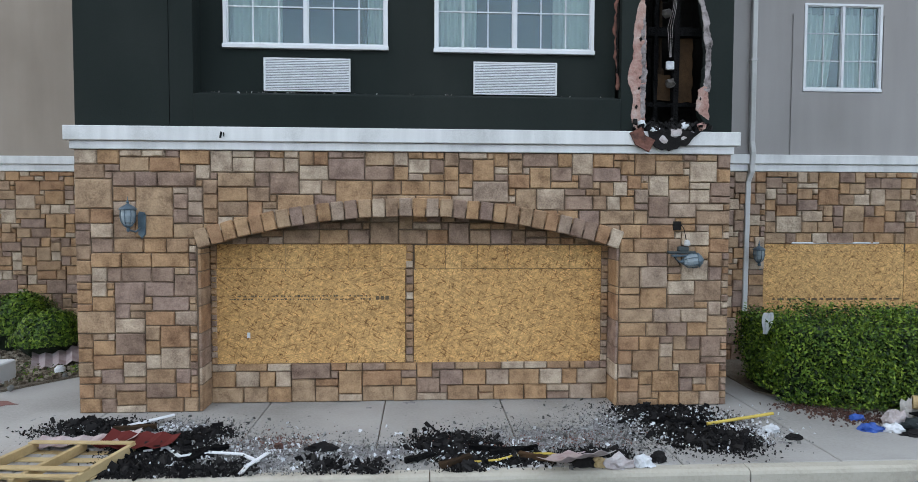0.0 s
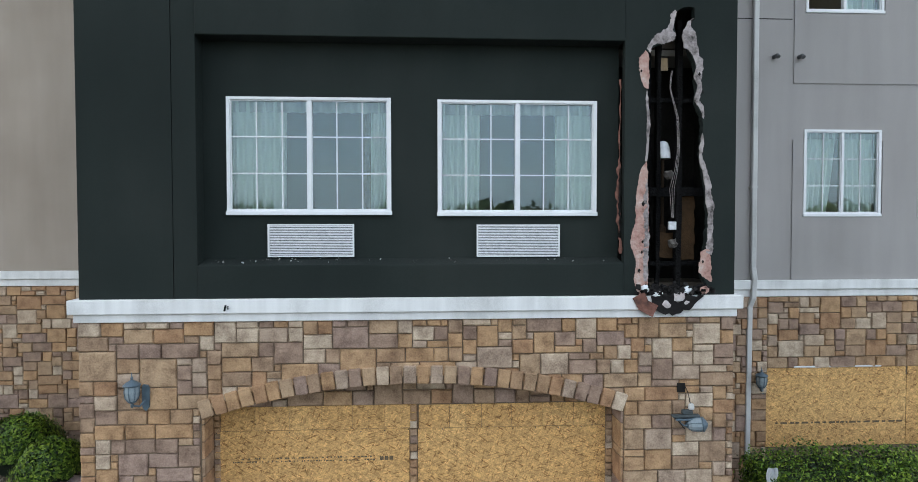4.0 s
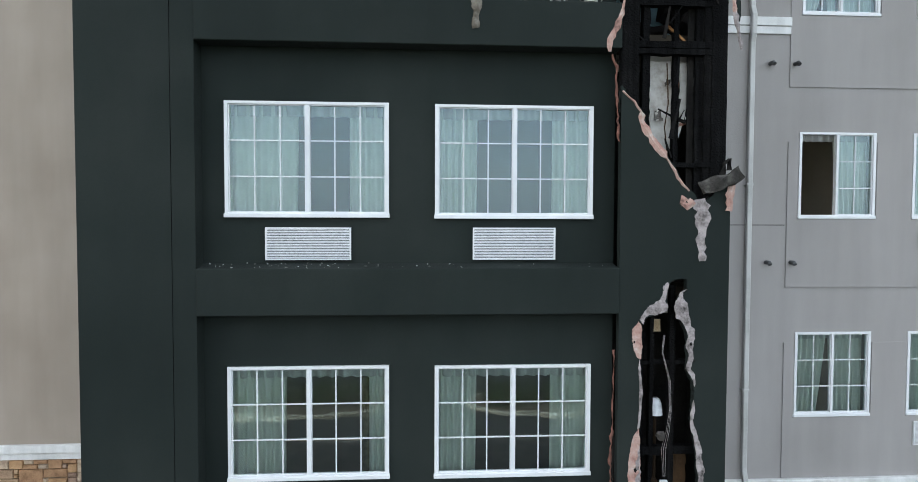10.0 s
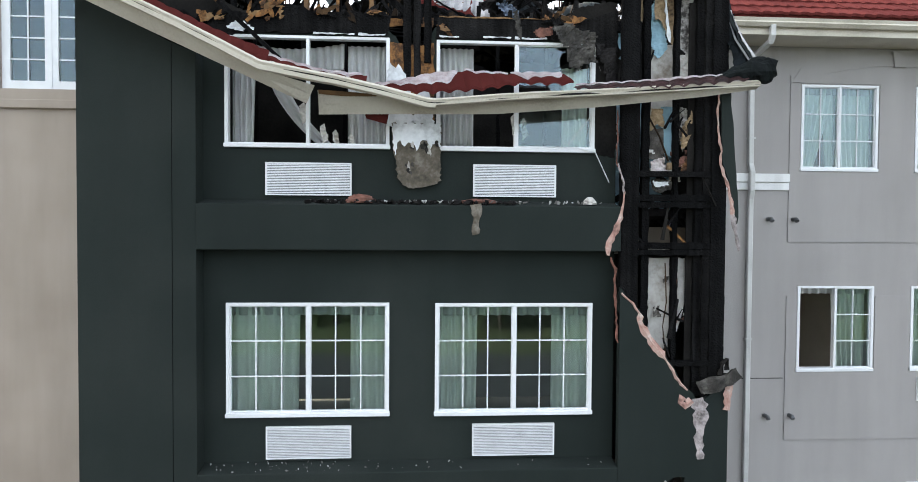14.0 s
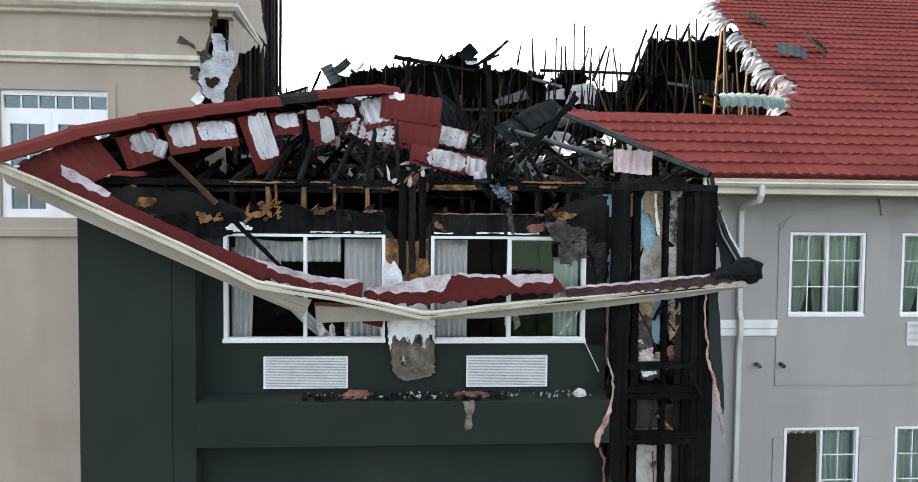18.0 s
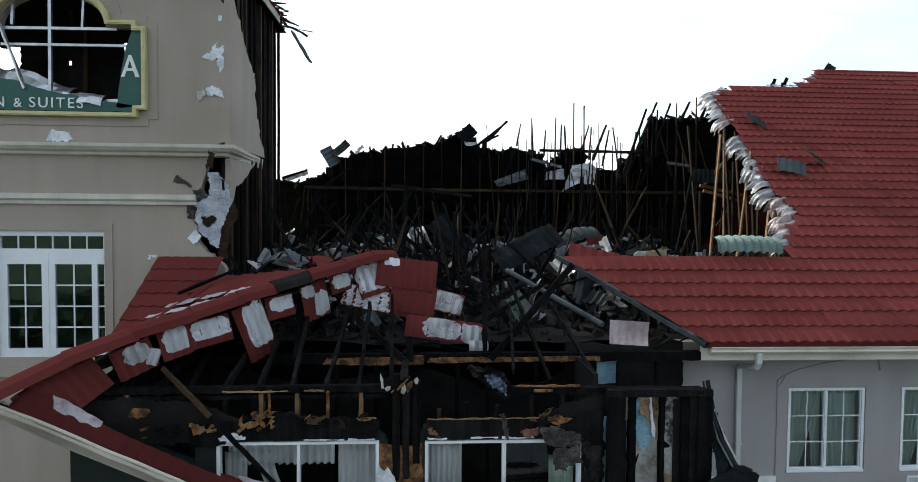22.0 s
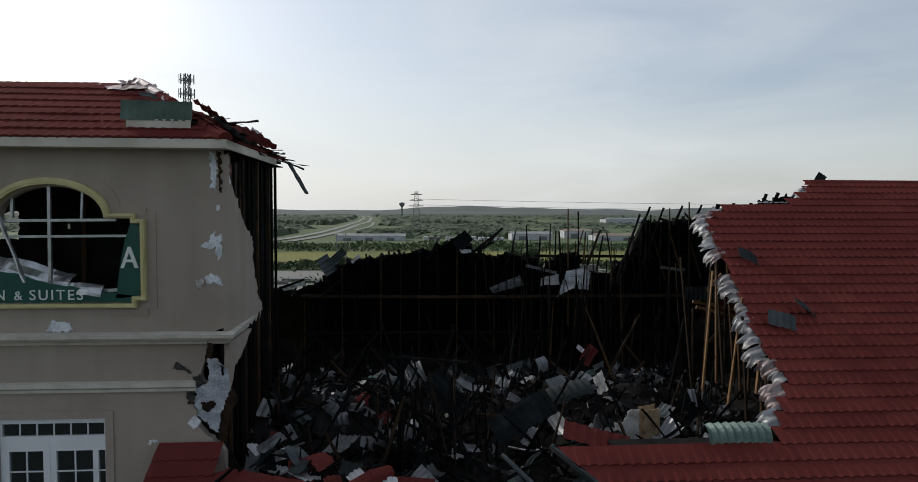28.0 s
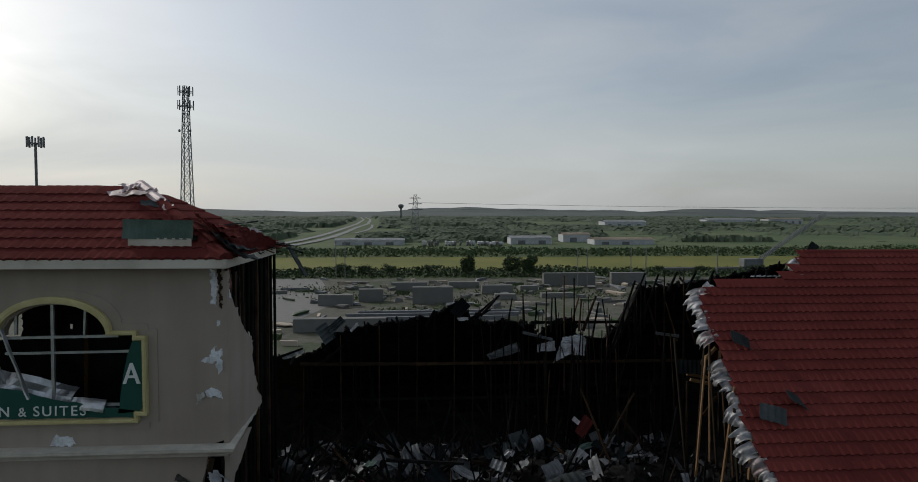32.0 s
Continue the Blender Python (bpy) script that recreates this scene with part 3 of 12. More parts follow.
def wavy_sheet(w, l, n=8, amp=0.02, bend=0.0, thick=0.004, rng=random, crumple=0.0):
    """A corrugated roof sheet, w across the ribs, l along them, lying flat about its middle."""
    bm = bmesh.new()
    nx, ny = n * 4, 5
    g = []
    for j in range(ny + 1):
        row = []
        for i in range(nx + 1):
            x, y = (i / nx - 0.5) * w, (j / ny - 0.5) * l
            z = amp * math.cos(2 * math.pi * i / 4) + bend * ((2 * y / l) ** 2 + 0.4 * (2 * x / w) ** 2) + crumple * noise.noise(Vector((x * 2.1 + w * 7, y * 2.1, l * 9)))
            row.append(bm.verts.new((x, y, z)))
        g.append(row)
    for j in range(ny):
        for i in range(nx):
            bm.faces.new((g[j][i], g[j][i + 1], g[j + 1][i + 1], g[j + 1][i]))
    r = bmesh.ops.extrude_face_region(bm, geom=bm.faces[:])
    for q in r["geom"]:
        if isinstance(q, bmesh.types.BMVert):
            q.co.z -= thick
    return bm


def inside(loop, x, z):
    hit = False
    for (x0, z0), (x1, z1) in zip(loop, loop[1:] + loop[:1]):
        if (z0 > z) != (z1 > z) and x < x0 + (x1 - x0) * (z - z0) / (z1 - z0):
            hit = not hit
    return hit


def crumpled(loop, amp, cell=0.035, seed=0, rough=0.05):
    """A crumpled sheet in the x-z plane with a ragged outline, bulging along y."""
    v, f, idx = [], [], {}
    x0, z0 = min(p[0] for p in loop), min(p[1] for p in loop)
    nx, nz = int((max(p[0] for p in loop) - x0) / cell) + 2, int((max(p[1] for p in loop) - z0) / cell) + 2

    def at(i, j):
        if (i, j) not in idx:
            x, z = x0 + (i - 0.5) * cell, z0 + (j - 0.5) * cell
            p = Vector((x * 5, z * 5, seed))
            y = amp * (noise.noise(p) + 0.6 * abs(noise.noise(p * 2.6)) + 0.3 * noise.noise(p * 6))
            idx[(i, j)] = len(v)
            v.append((x + 0.35 * cell * noise.noise(p * 9), y, z + 0.35 * cell * noise.noise(p * 9 + Vector((4, 4, 4)))))
        return idx[(i, j)]

    for i in range(nx):
        for j in range(nz):
            x, z = x0 + i * cell, z0 + j * cell
            p = Vector((x * 11, z * 11, seed + 7))
            if inside(loop, x + rough * noise.noise(p), z + rough * noise.noise(p + Vector((9, 2, 5)))):
                f.append((at(i, j), at(i + 1, j), at(i + 1, j + 1), at(i, j + 1)))
    return v, f

# ---- plan numbers ----
YF = 7.97            # front face of the projecting bay
YW = 8.23            # recessed window wall of the bay
YB = 8.33            # stone wall inside the arch
YS = 10.36           # plain wing beside the bay
YT = 12.51           # front of the tower
XL, XR = -3.94, 4.03  # sides of the bay
TX = -3.45           # right side of the tower
EAVE, SLOPE, YE = 13.42, 0.672, 9.75   # main roof: eave height, rise per metre, eave line
RIDGE = 19.4


def roof_z(y):
    return EAVE + SLOPE * (y - YE)


# ---- ground, pavement, road ----
GROUND_BM = bmesh.new()
gx = [-4500, -1500, -400, -120, -40, 40, 120, 400, 1500, 4500]
gy = [-4500, -1200, -300, -60, -0.5, 5.9, 60, 300, 1200, 4700]
gv = [[GROUND_BM.verts.new((x, y, -0.16)) for x in gx] for y in gy]
for j in range(len(gy) - 1):
    for i in range(len(gx) - 1):
        GROUND_BM.faces.new((gv[j][i], gv[j][i + 1], gv[j + 1][i + 1], gv[j + 1][i]))
tagged(part("ground", GROUND_BM, GRASS), "wide green and straw-coloured plain reaching the horizon", "ground", kind="structure")
tagged(part("road", B(-60, 60, -34, 5.94, -0.155, -0.15), ASPHALT), "grey asphalt parking lot in front of the hotel", "road", kind="structure")
pav = tagged(part("pavement", B(-30, 30, 6.1, 13.0, -0.3, -0.03), MORTAR), "pale concrete pavement along the stone wall, stained by ash", "pavement", kind="structure")
# slabs of the pavement, with joints between them
sx = [-12.0, -9.2, -6.4, -3.62, -1.75, -0.3, 1.18, 2.7, 4.3, 6.1, 8.2, 10.4, 13.0]
for i in range(len(sx) - 1):
    part("slab", B(sx[i] + 0.006, sx[i + 1] - 0.006, 6.11, 8.42 if sx[i] > -3.7 and sx[i + 1] < 4.4 else 9.7, -0.12, 0.0, 0.008), CONCRETE, pav)
kb = tagged(part("kerb", bmesh.new(), KERB), "worn concrete kerb with a rounded edge", "kerb", kind="structure")
for i in range(10):
    bm = bmesh.new()
    x0 = -15 + i * 3.05
    prof = [(0.0, -0.3), (0.16, -0.3), (0.15, -0.05), (0.135, -0.02), (0.10, -0.004), (0.0, -0.002)]
    sweep(bm, [(x0, 6.1, 0), (x0 + 3.04, 6.1, 0)], prof)
    part("kerb_stone", bm, KERB, kb)
bed = [(-14, 13), (-14, 8.2), (-6.2, 8.3), (-5.6, 8.75), (-4.75, 9.85), (-4.3, 10.8), (-3.9, 12.6)]
bm = bmesh.new()
vs = [bm.verts.new((x, y, 0.03)) for x, y in bed]
f_ = bm.faces.new(vs)
ex = bmesh.ops.extrude_face_region(bm, geom=[f_])
for g in ex["geom"]:
    if isinstance(g, bmesh.types.BMVert):
        g.co.z = -0.1
tagged(part("planting_bed", bm, GRAVEL), "gravel planting bed with leaf litter beside the walk", "planting bed", kind="structure")
bm = bmesh.new()
vs = [bm.verts.new((x, y, 0.02)) for x, y in [(4.7, 8.5), (5.3, 7.72), (7.5, 7.2), (13, 7.0), (13, 10.3), (4.7, 10.3)]]
f_ = bm.faces.new(vs)
ex = bmesh.ops.extrude_face_region(bm, geom=[f_])
for g in ex["geom"]:
    if isinstance(g, bmesh.types.BMVert):
        g.co.z = -0.1
tagged(part("planting_bed", bm, GRAVEL), "dark mulch planting bed under the clipped hedge", "planting bed", kind="structure")

# ---- stonework ----
SIZES = [(5, 3, 3), (4, 3, 6), (5, 4, 1), (4, 2, 11), (3, 2, 14), (5, 2, 6), (2, 2, 11), (3, 3, 3), (3, 1, 5), (2, 1, 4), (4, 1, 2)]
STONE_MESH = {}


def stone_mesh(w, h, cell, v):
    key = (w, h, cell, v)
    if key not in STONE_MESH:
        rng = random.Random(w * 31 + h * 7 + v)
        W, H = w * cell - 0.011, h * cell - 0.011
        bm = bmesh.new()
        nx, nz = max(3, w // 2 + 2), max(3, h // 2 + 2)
        us = [0.0] + [0.011 / W + (1 - 0.022 / W) * i / (nx - 2) for i in range(nx - 1)] + [1.0]
        vs_ = [0.0] + [0.011 / H + (1 - 0.022 / H) * i / (nz - 2) for i in range(nz - 1)] + [1.0]
        tx, tz = rng.uniform(-0.012, 0.012), rng.uniform(-0.010, 0.010)
        g = []
        for j in range(nz + 1):
            row = []
            for i in range(nx + 1):
                edge = i in (0, nx) or j in (0, nz)
                x, z = W * us[i], H * vs_[j]
                x += rng.uniform(-0.004, 0.004) if i in (0, 1, nx - 1, nx) else 0.0
                z += rng.uniform(-0.004, 0.004) if j in (0, 1, nz - 1, nz) else 0.0
                y = rng.uniform(-0.003, 0.003) if edge else -0.017 + rng.uniform(-0.006, 0.006) + tx * (us[i] - 0.5) + tz * (vs_[j] - 0.5)
                row.append(bm.verts.new((x, y, z)))
            g.append(row)
        for j in range(nz):
            for i in range(nx):
                bm.faces.new((g[j][i], g[j][i + 1], g[j + 1][i + 1], g[j + 1][i]))
        edge_loop = g[0] + [r[-1] for r in g[1:]] + g[-1][-2::-1] + [r[0] for r in g[-2:0:-1]]
        back = [bm.verts.new((q.co.x, 0.06, q.co.z)) for q in edge_loop]
        k = len(edge_loop)
        for i in range(k):
            bm.faces.new((edge_loop[i], back[i], back[(i + 1) % k], edge_loop[(i + 1) % k]))
        me = mesh_of("stone", bm, STONE)
        for p in me.polygons:
            p.use_smooth = False
        STONE_MESH[key] = me
    return STONE_MESH[key]


def ashlar(parent, x0, x1, z0, z1, y, seed, cell=0.113, blocked=lambda x, z: False, near=None):
    """Lays squared stones of mixed sizes over a wall face that looks towards -y."""
    rng = random.Random(seed)
    nx, nz = round((x1 - x0) / cell), round((z1 - z0) / cell)
    cx, cz = (x1 - x0) / nx, (z1 - z0) / nz
    taken = [[blocked(x0 + (i + 0.5) * cx, z0 + (j + 0.5) * cz) for i in range(nx)] for j in range(nz)]
    for j in range(nz):
        for i in range(nx):
            if taken[j][i]:
                continue
            opts = []
            for w, h, k in SIZES:
                if i + w <= nx and j + h <= nz and not any(taken[jj][ii] for jj in range(j, j + h) for ii in range(i, i + w)):
                    opts += [(w, h)] * k
            w, h = rng.choice(opts) if opts else (1, 1)
            for jj in range(j, j + h):
                for ii in range(i, i + w):
                    taken[jj][ii] = True
            m = Matrix.Translation((x0 + i * cx + 0.0055, y + rng.uniform(-0.012, 0.006), z0 + j * cz + 0.0055)) @ Matrix.Diagonal((cx / cell, 1, cz / cell, 1))
            piece("stone", stone_mesh(w, h, cell, rng.randrange(3)), parent, m)


ARCH_X, ARCH_R, ARCH_Z = 0.05, 8.53, -6.15


def arch_z(x, r=ARCH_R):
    return ARCH_Z + math.sqrt(max(0, r * r - (x - ARCH_X) ** 2))


void = [(-2.5, 0.0)] + [(-2.5 + 5.1 * i / 24, arch_z(-2.5 + 5.1 * i / 24)) for i in range(25)] + [(2.6, 0.0)]
bay_outer = [(XL, 0.0), (-2.5, 0.0)] + void[1:-1] + [(2.6, 0.0), (XR, 0.0), (XR, 3.17), (XL, 3.17)]
wall_stone = tagged(part("wall_bay_stone", plate(bay_outer, [], YF + 0.010, YB), MORTAR), "mixed tan and brown ashlar stone wall with a low arch", "wall", kind="structure")
bm = bmesh.new()
box(bm, XL, XL + 0.3, YB, YS + 2.2, 0, 3.17)
box(bm, XR - 0.3, XR, YB, YS, 0, 3.17)
tagged(part("wall_bay_side", bm, MORTAR), "stone side walls of the projecting bay", "wall", kind="structure")
wall_inner = tagged(part("wall_arch_stone", B(-2.56, 2.66, YB, YB + 0.25, 0, 2.45), MORTAR), "ashlar stone wall set back inside the arch, windows boarded", "wall", kind="structure")

# ---- upper bay: dark stucco frame with recessed window wall ----
tr = tagged(part("trim", B(-4.02, 4.11, YF - 0.09, YB, 3.265, 3.435, 0.008), TRIM_WHITE), "white moulded band over the stone storey, chipped and sooted", "trim", kind="structure")
part("lower_band", B(-3.97, 4.05, YF - 0.045, YB, 3.165, 3.262, 0.006), TRIM_WHITE, tr)

# windows of the bay: left, right, bottom, top
BAY_WIN = [(-2.262, -0.258, 4.45, 5.885), (0.32, 2.335, 4.437, 5.872), (-2.27, -0.258, 7.765, 9.182), (0.32, 2.335, 7.757, 9.174), (-2.28, -0.265, 11.12, 12.485), (0.318, 2.335, 11.108, 12.475)]
holes = [rect(a + 0.01, b - 0.01, c + 0.01, d - 0.01) for a, b, c, d in BAY_WIN]
rng = random.Random(5)
top_edge = ragged([(2.62, 12.62), (1.4, 12.66), (0.3, 12.64), (0.16, 12.45), (0.1, 11.9), (-0.1, 11.95), (-0.18, 12.5), (-0.3, 12.64), (-1.6, 12.62), (-2.55, 12.7)], 0.09, 0.03, rng, False)
outer = [(-2.55, 3.43), (2.62, 3.43)] + top_edge + [(-2.55, 12.7)]
tagged(part("wall_bay_window", plate(outer, holes, YW, YW + 0.16), STUCCO_DARK), "dark green stucco wall with window openings, burnt off at its top", "wall", kind="structure")
pil_left = [(XL + 0.02, 3.43), (-2.832, 3.43), (-2.832, 12.30), (XL + 0.02, 12.86)]
pl = tagged(part("wall_pilaster_left", plate(pil_left, [], YF, YW + 0.16), STUCCO_DARK), "plain dark green stucco pier of the bay", "wall", kind="structure")
part("strip", plate([(-2.824, 3.43), (-2.55, 3.43), (-2.55, 12.2), (-2.824, 12.3)], [], YF + 0.004, YW + 0.16), STUCCO_DARK, pl)

part("side", B(XL + 0.02, XL + 0.18, YW + 0.162, YT - 0.01, 3.17, 12.9), STUCCO_DARK, pl)
hole2 = ragged([(2.92, 3.45), (2.922, 3.944), (2.909, 4.753), (2.899, 5.075), (2.917, 5.423), (2.903, 5.876), (2.905, 6.141), (2.896, 6.406), (2.949, 6.485), (3.179, 6.579), (3.238, 6.619), (3.225, 6.778), (3.255, 6.923), (3.35, 6.99), (3.491, 6.986), (3.493, 6.859), (3.394, 6.753), (3.425, 6.475), (3.51, 6.276), (3.529, 5.929), (3.517, 5.822), (3.597, 5.662), (3.611, 5.447), (3.582, 5.179), (3.627, 4.936), (3.672, 4.747), (3.691, 4.422), (3.669, 4.069), (3.62, 3.661), (3.692, 3.523), (3.62, 3.45)], 0.05, 0.012, rng)
hole2 = [(x, max(z, 3.445)) for x, z in hole2]
tear = ragged([(4.03, 8.30), (3.88, 8.22), (3.78, 8.02), (3.66, 7.95), (3.58, 8.06), (3.46, 8.16), (3.34, 8.36), (3.26, 8.46), (3.1, 8.66), (2.95, 8.85), (2.9, 9.05), (2.80, 9.2), (2.70, 9.28), (2.62, 9.4)], 0.06, 0.02, rng, False)
tagged(part("wall_pilaster_right", plate([(2.62, 3.43), (XR, 3.43)] + tear + [(2.62, 9.4)], [hole2], YF, YF + 0.10), STUCCO_DARK), "dark green stucco pier torn open by the fire", "wall", kind="structure")


# floor bands, with a sloped top to the window wall
def floor_band(z0, z1, zb, label):
    bm = bmesh.new()
    prof = [(YF - 0.02, z0), (YF - 0.02, z1), (YW, zb), (YW, z0)]
    a = [bm.verts.new((-2.545, y, z)) for y, z in prof]
    b = [bm.verts.new((2.615, y, z)) for y, z in prof]
    bm.faces.new(a)
    bm.faces.new(b[::-1])
    for i in range(4):
        bm.faces.new((a[i], b[i], b[(i + 1) % 4], a[(i + 1) % 4]))
    bmesh.ops.bevel(bm, geom=bm.edges[:], offset=0.008, segments=1, affect="EDGES")
    return tagged(part("trim", bm, STUCCO_DARK), label, "floor band", kind="structure")


floor_band(3.436, 3.83, 3.90, "dark green stucco sill band over the white trim")
floor_band(6.56, 7.13, 7.18, "dark green stucco band between two window rows")
floor_band(9.85, 10.40, 10.46, "dark green stucco band littered with burnt scraps")

# ---- plain wing beside the bay ----
SIDE_X = [(6.395, 7.72), (8.375, 9.70), (12.3, 13.625)]
SIDE_Z = [(4.445, 5.86), (7.77, 9.185), (11.105, 12.515)]
holes = [rect(a + 0.01, b - 0.01, c + 0.01, d - 0.01) for a, b in SIDE_X for c, d in SIDE_Z]
tagged(part("wall_wing", plate(rect(XR - 0.3, 17.0, 3.0, 13.3), holes, YS, YS + 0.2), STUCCO_GREY), "grey-beige stucco wall of the hotel wing", "wall", kind="structure")
wall_wing_stone = tagged(part("wall_wing_stone", B(XR, 17.0, YS - 0.02, YS + 0.2, 0, 3.0), MORTAR), "ashlar stone base of the hotel wing", "wall", kind="structure")
tr = tagged(part("trim", B(XR, 17.0, YS - 0.10, YS, 3.24, 3.39, 0.008), TRIM_WHITE), "white moulded band along the wing above the stone", "trim", kind="structure")
part("lower_band", B(XR, 17.0, YS - 0.06, YS, 3.12, 3.236, 0.006), TRIM_WHITE, tr)
tr = tagged(part("trim", B(XR, 6.2, YS - 0.05, YS, 10.90, 11.04, 0.006), TRIM_WHITE), "short white band on the wing wall at the fourth floor", "trim", kind="structure")
part("lower_band", B(XR, 6.2, YS - 0.03, YS, 10.77, 10.896, 0.006), TRIM_WHITE, tr)
# raised stucco panels round the wing's windows, an archivolt over the top ones
def arch(t, z, rise):
    return z + rise * (1 - (2 * t - 1) ** 2) ** 0.75


for x0, x1 in ((6.2, 9.9), (12.1, 15.8)):
    for k, (z0, z1) in enumerate(((3.395, 5.68), (6.61, 9.02), (9.92, 12.66))):
        hs = [rect(a - 0.02, b + 0.02, c - 0.02, d + 0.02) for a, b in SIDE_X for c, d in SIDE_Z if x0 < a and b < x1 and c > z0]
        hs = [[(x, min(z, z1 + 1)) for x, z in h] for h in hs]
        out = [(x0, z0), (x1, z0), (x1, z1)]
        if k == 2:
            out += [(x1 - (x1 - x0) * i / 24, arch(i / 24, z1 + 0.01, 0.36)) for i in range(1, 24)]
            out += [(x0, z1)]
            bm = plate(out, hs, YS - 0.018, YS + 0.002)
        else:
            cuts = sorted((a - 0.02, b + 0.02, c - 0.02) for a, b in SIDE_X for c, d in SIDE_Z if x0 < a and b < x1 and z0 < c < z1)
            for a, b, c in reversed(cuts):
                out += [(b, z1), (b, c), (a, c), (a, z1)]
            out += [(x0, z1)]
            bm = plate(out, [], YS - 0.018, YS + 0.002)
        tagged(part("trim", bm, STUCCO_GREY), "raised grey stucco panel round the wing windows", "wall panel", kind="structure")
    band = [(x1 - (x1 - x0) * i / 24, arch(i / 24, 12.675, 0.355)) for i in range(25)]
    band += [(x0 + 0.25 + (x1 - x0 - 0.5) * i / 24, arch(i / 24, 12.54, 0.30)) for i in range(25)]
    band[0], band[24] = (x1 - 0.005, 12.54), (x0 + 0.005, 12.54)
    tagged(part("trim", plate(band, [], YS - 0.032, YS - 0.017), STUCCO_GREY), "raised grey stucco archivolt over the top windows", "archivolt", kind="structure")
    key = bmesh.new()
    cx_ = (x0 + x1) / 2
    vs = [key.verts.new((cx_ + a, YS - 0.065, z)) for a, z in ((-0.10, 12.82), (0.10, 12.82), (0.14, 13.085), (-0.14, 13.085))]
    f_ = key.faces.new(vs)
    ex = bmesh.ops.extrude_face_region(key, geom=[f_])
    for g in ex["geom"]:
        if isinstance(g, bmesh.types.BMVert):
            g.co.y = YS
    tagged(part("trim", key, STUCCO_GREY), "grey stucco keystone over the arched panel", "keystone", kind="structure")
bm = bmesh.new()
box(bm, 4.1, 6.17, YS - 0.004, YS + 0.01, 7.642, 7.654)
tagged(part("trim", bm, SOOT), "thin dark control joint across the wing wall", "wall joint", kind="structure")

# ---- tower ----
TOWER_WIN = (-7.62, -5.66, 12.62, 15.0)
SIGN_C = -6.55


def sign_loop(g):
    """Outline of the sign: stepped corners and a round head; g shrinks it."""
    w, z0, z1, r = 1.71 - g, 17.12 + g, 18.88 - g, 1.06 - g
    st = 0.17
    loop = [(SIGN_C - w + st, z0), (SIGN_C + w - st, z0), (SIGN_C + w - st, z0 + st * 0.8), (SIGN_C + w, z0 + st * 0.8), (SIGN_C + w, z1 - st * 0.6), (SIGN_C + w - st, z1 - st * 0.6), (SIGN_C + w - st, z1)]
    loop += [(SIGN_C + r * math.cos(a), z1 + 0.66 * (r / 1.06) * math.sin(a)) for a in [math.pi * i / 24 for i in range(25)]]
    loop += [(SIGN_C - w + st, z1), (SIGN_C - w + st, z1 - st * 0.6), (SIGN_C - w, z1 - st * 0.6), (SIGN_C - w, z0 + st * 0.8), (SIGN_C - w + st, z0 + st * 0.8)]
    return loop


rng = random.Random(11)
t_right = [(TX, 3.0), (TX, 13.9)] + ragged([(TX, 14.3), (-3.9, 14.75), (-4.12, 14.85), (-3.95, 15.1), (-4.1, 15.35), (-3.92, 15.6), (-3.86, 15.95), (-3.8, 16.3), (-3.72, 16.42), (-3.6, 16.66), (TX, 16.70)], 0.09, 0.035, rng, False)
t_right = [(min(x, TX), z) for x, z in t_right]
tower_outer = [(-13, 3.0)] + t_right + [(TX, 16.7), (TX, 20.1), (-13, 20.1)]
# stucco that still clings to the burnt side
tear_s = ragged([(0.16, 20.0), (0.12, 19.6), (0.62, 19.2), (1.02, 18.82), (1.42, 18.53), (1.9, 18.25), (1.82, 17.97), (2.1, 17.4), (2.35, 17.0), (2.65, 16.64)], 0.09, 0.08, rng, False)
bm = plate([(0.0, 16.64), (0.0, 20.0)] + tear_s + [(2.65, 16.64)], [], 0.0, 0.05)
for v in bm.verts:
    v.co = (TX - 0.001 + v.co.y * 2.0, YT + 0.001 + v.co.x, v.co.z)
tagged(part("wall_tower_return", bm, STUCCO_BEIGE), "beige stucco still clinging to the burnt tower side", "wall", kind="structure")
bm = plate(ragged([(0.0, 16.38), (1.7, 16.38), (1.2, 16.15), (0.8, 15.95), (0.4, 15.9), (0.2, 15.6), (0.0, 15.5)], 0.12, 0.04, rng), [], 0.0, 0.04)
for v in bm.verts:
    v.co = (TX - 0.001 + v.co.y * 2.5, YT + 0.001 + max(0.0, v.co.x), v.co.z)
tagged(part("wall_tower_return", bm, STUCCO_BEIGE), "burnt-edged beige stucco on the tower side under the cornice", "wall", kind="structure")
hole_sign = sign_loop(0.10)
tagged(part("wall_tower", plate(tower_outer, [rect(TOWER_WIN[0] + 0.01, TOWER_WIN[1] - 0.01, TOWER_WIN[2], TOWER_WIN[3]), hole_sign], YT, YT + 0.18), STUCCO_BEIGE), "beige stucco tower front, its corner burnt and torn", "wall", kind="structure")
wall_tower_stone = tagged(part("wall_tower_stone", B(-13, XL, YT - 0.02, YT + 0.18, 0, 3.0), MORTAR), "ashlar stone base of the tower", "wall", kind="structure")
tr = tagged(part("trim", B(-13, XL, YT - 0.10, YT, 3.30, 3.45, 0.008), TRIM_WHITE), "white moulded band on the tower above the stone", "trim", kind="structure")
part("lower_band", B(-13, XL, YT - 0.06, YT, 3.17, 3.296, 0.006), TRIM_WHITE, tr)
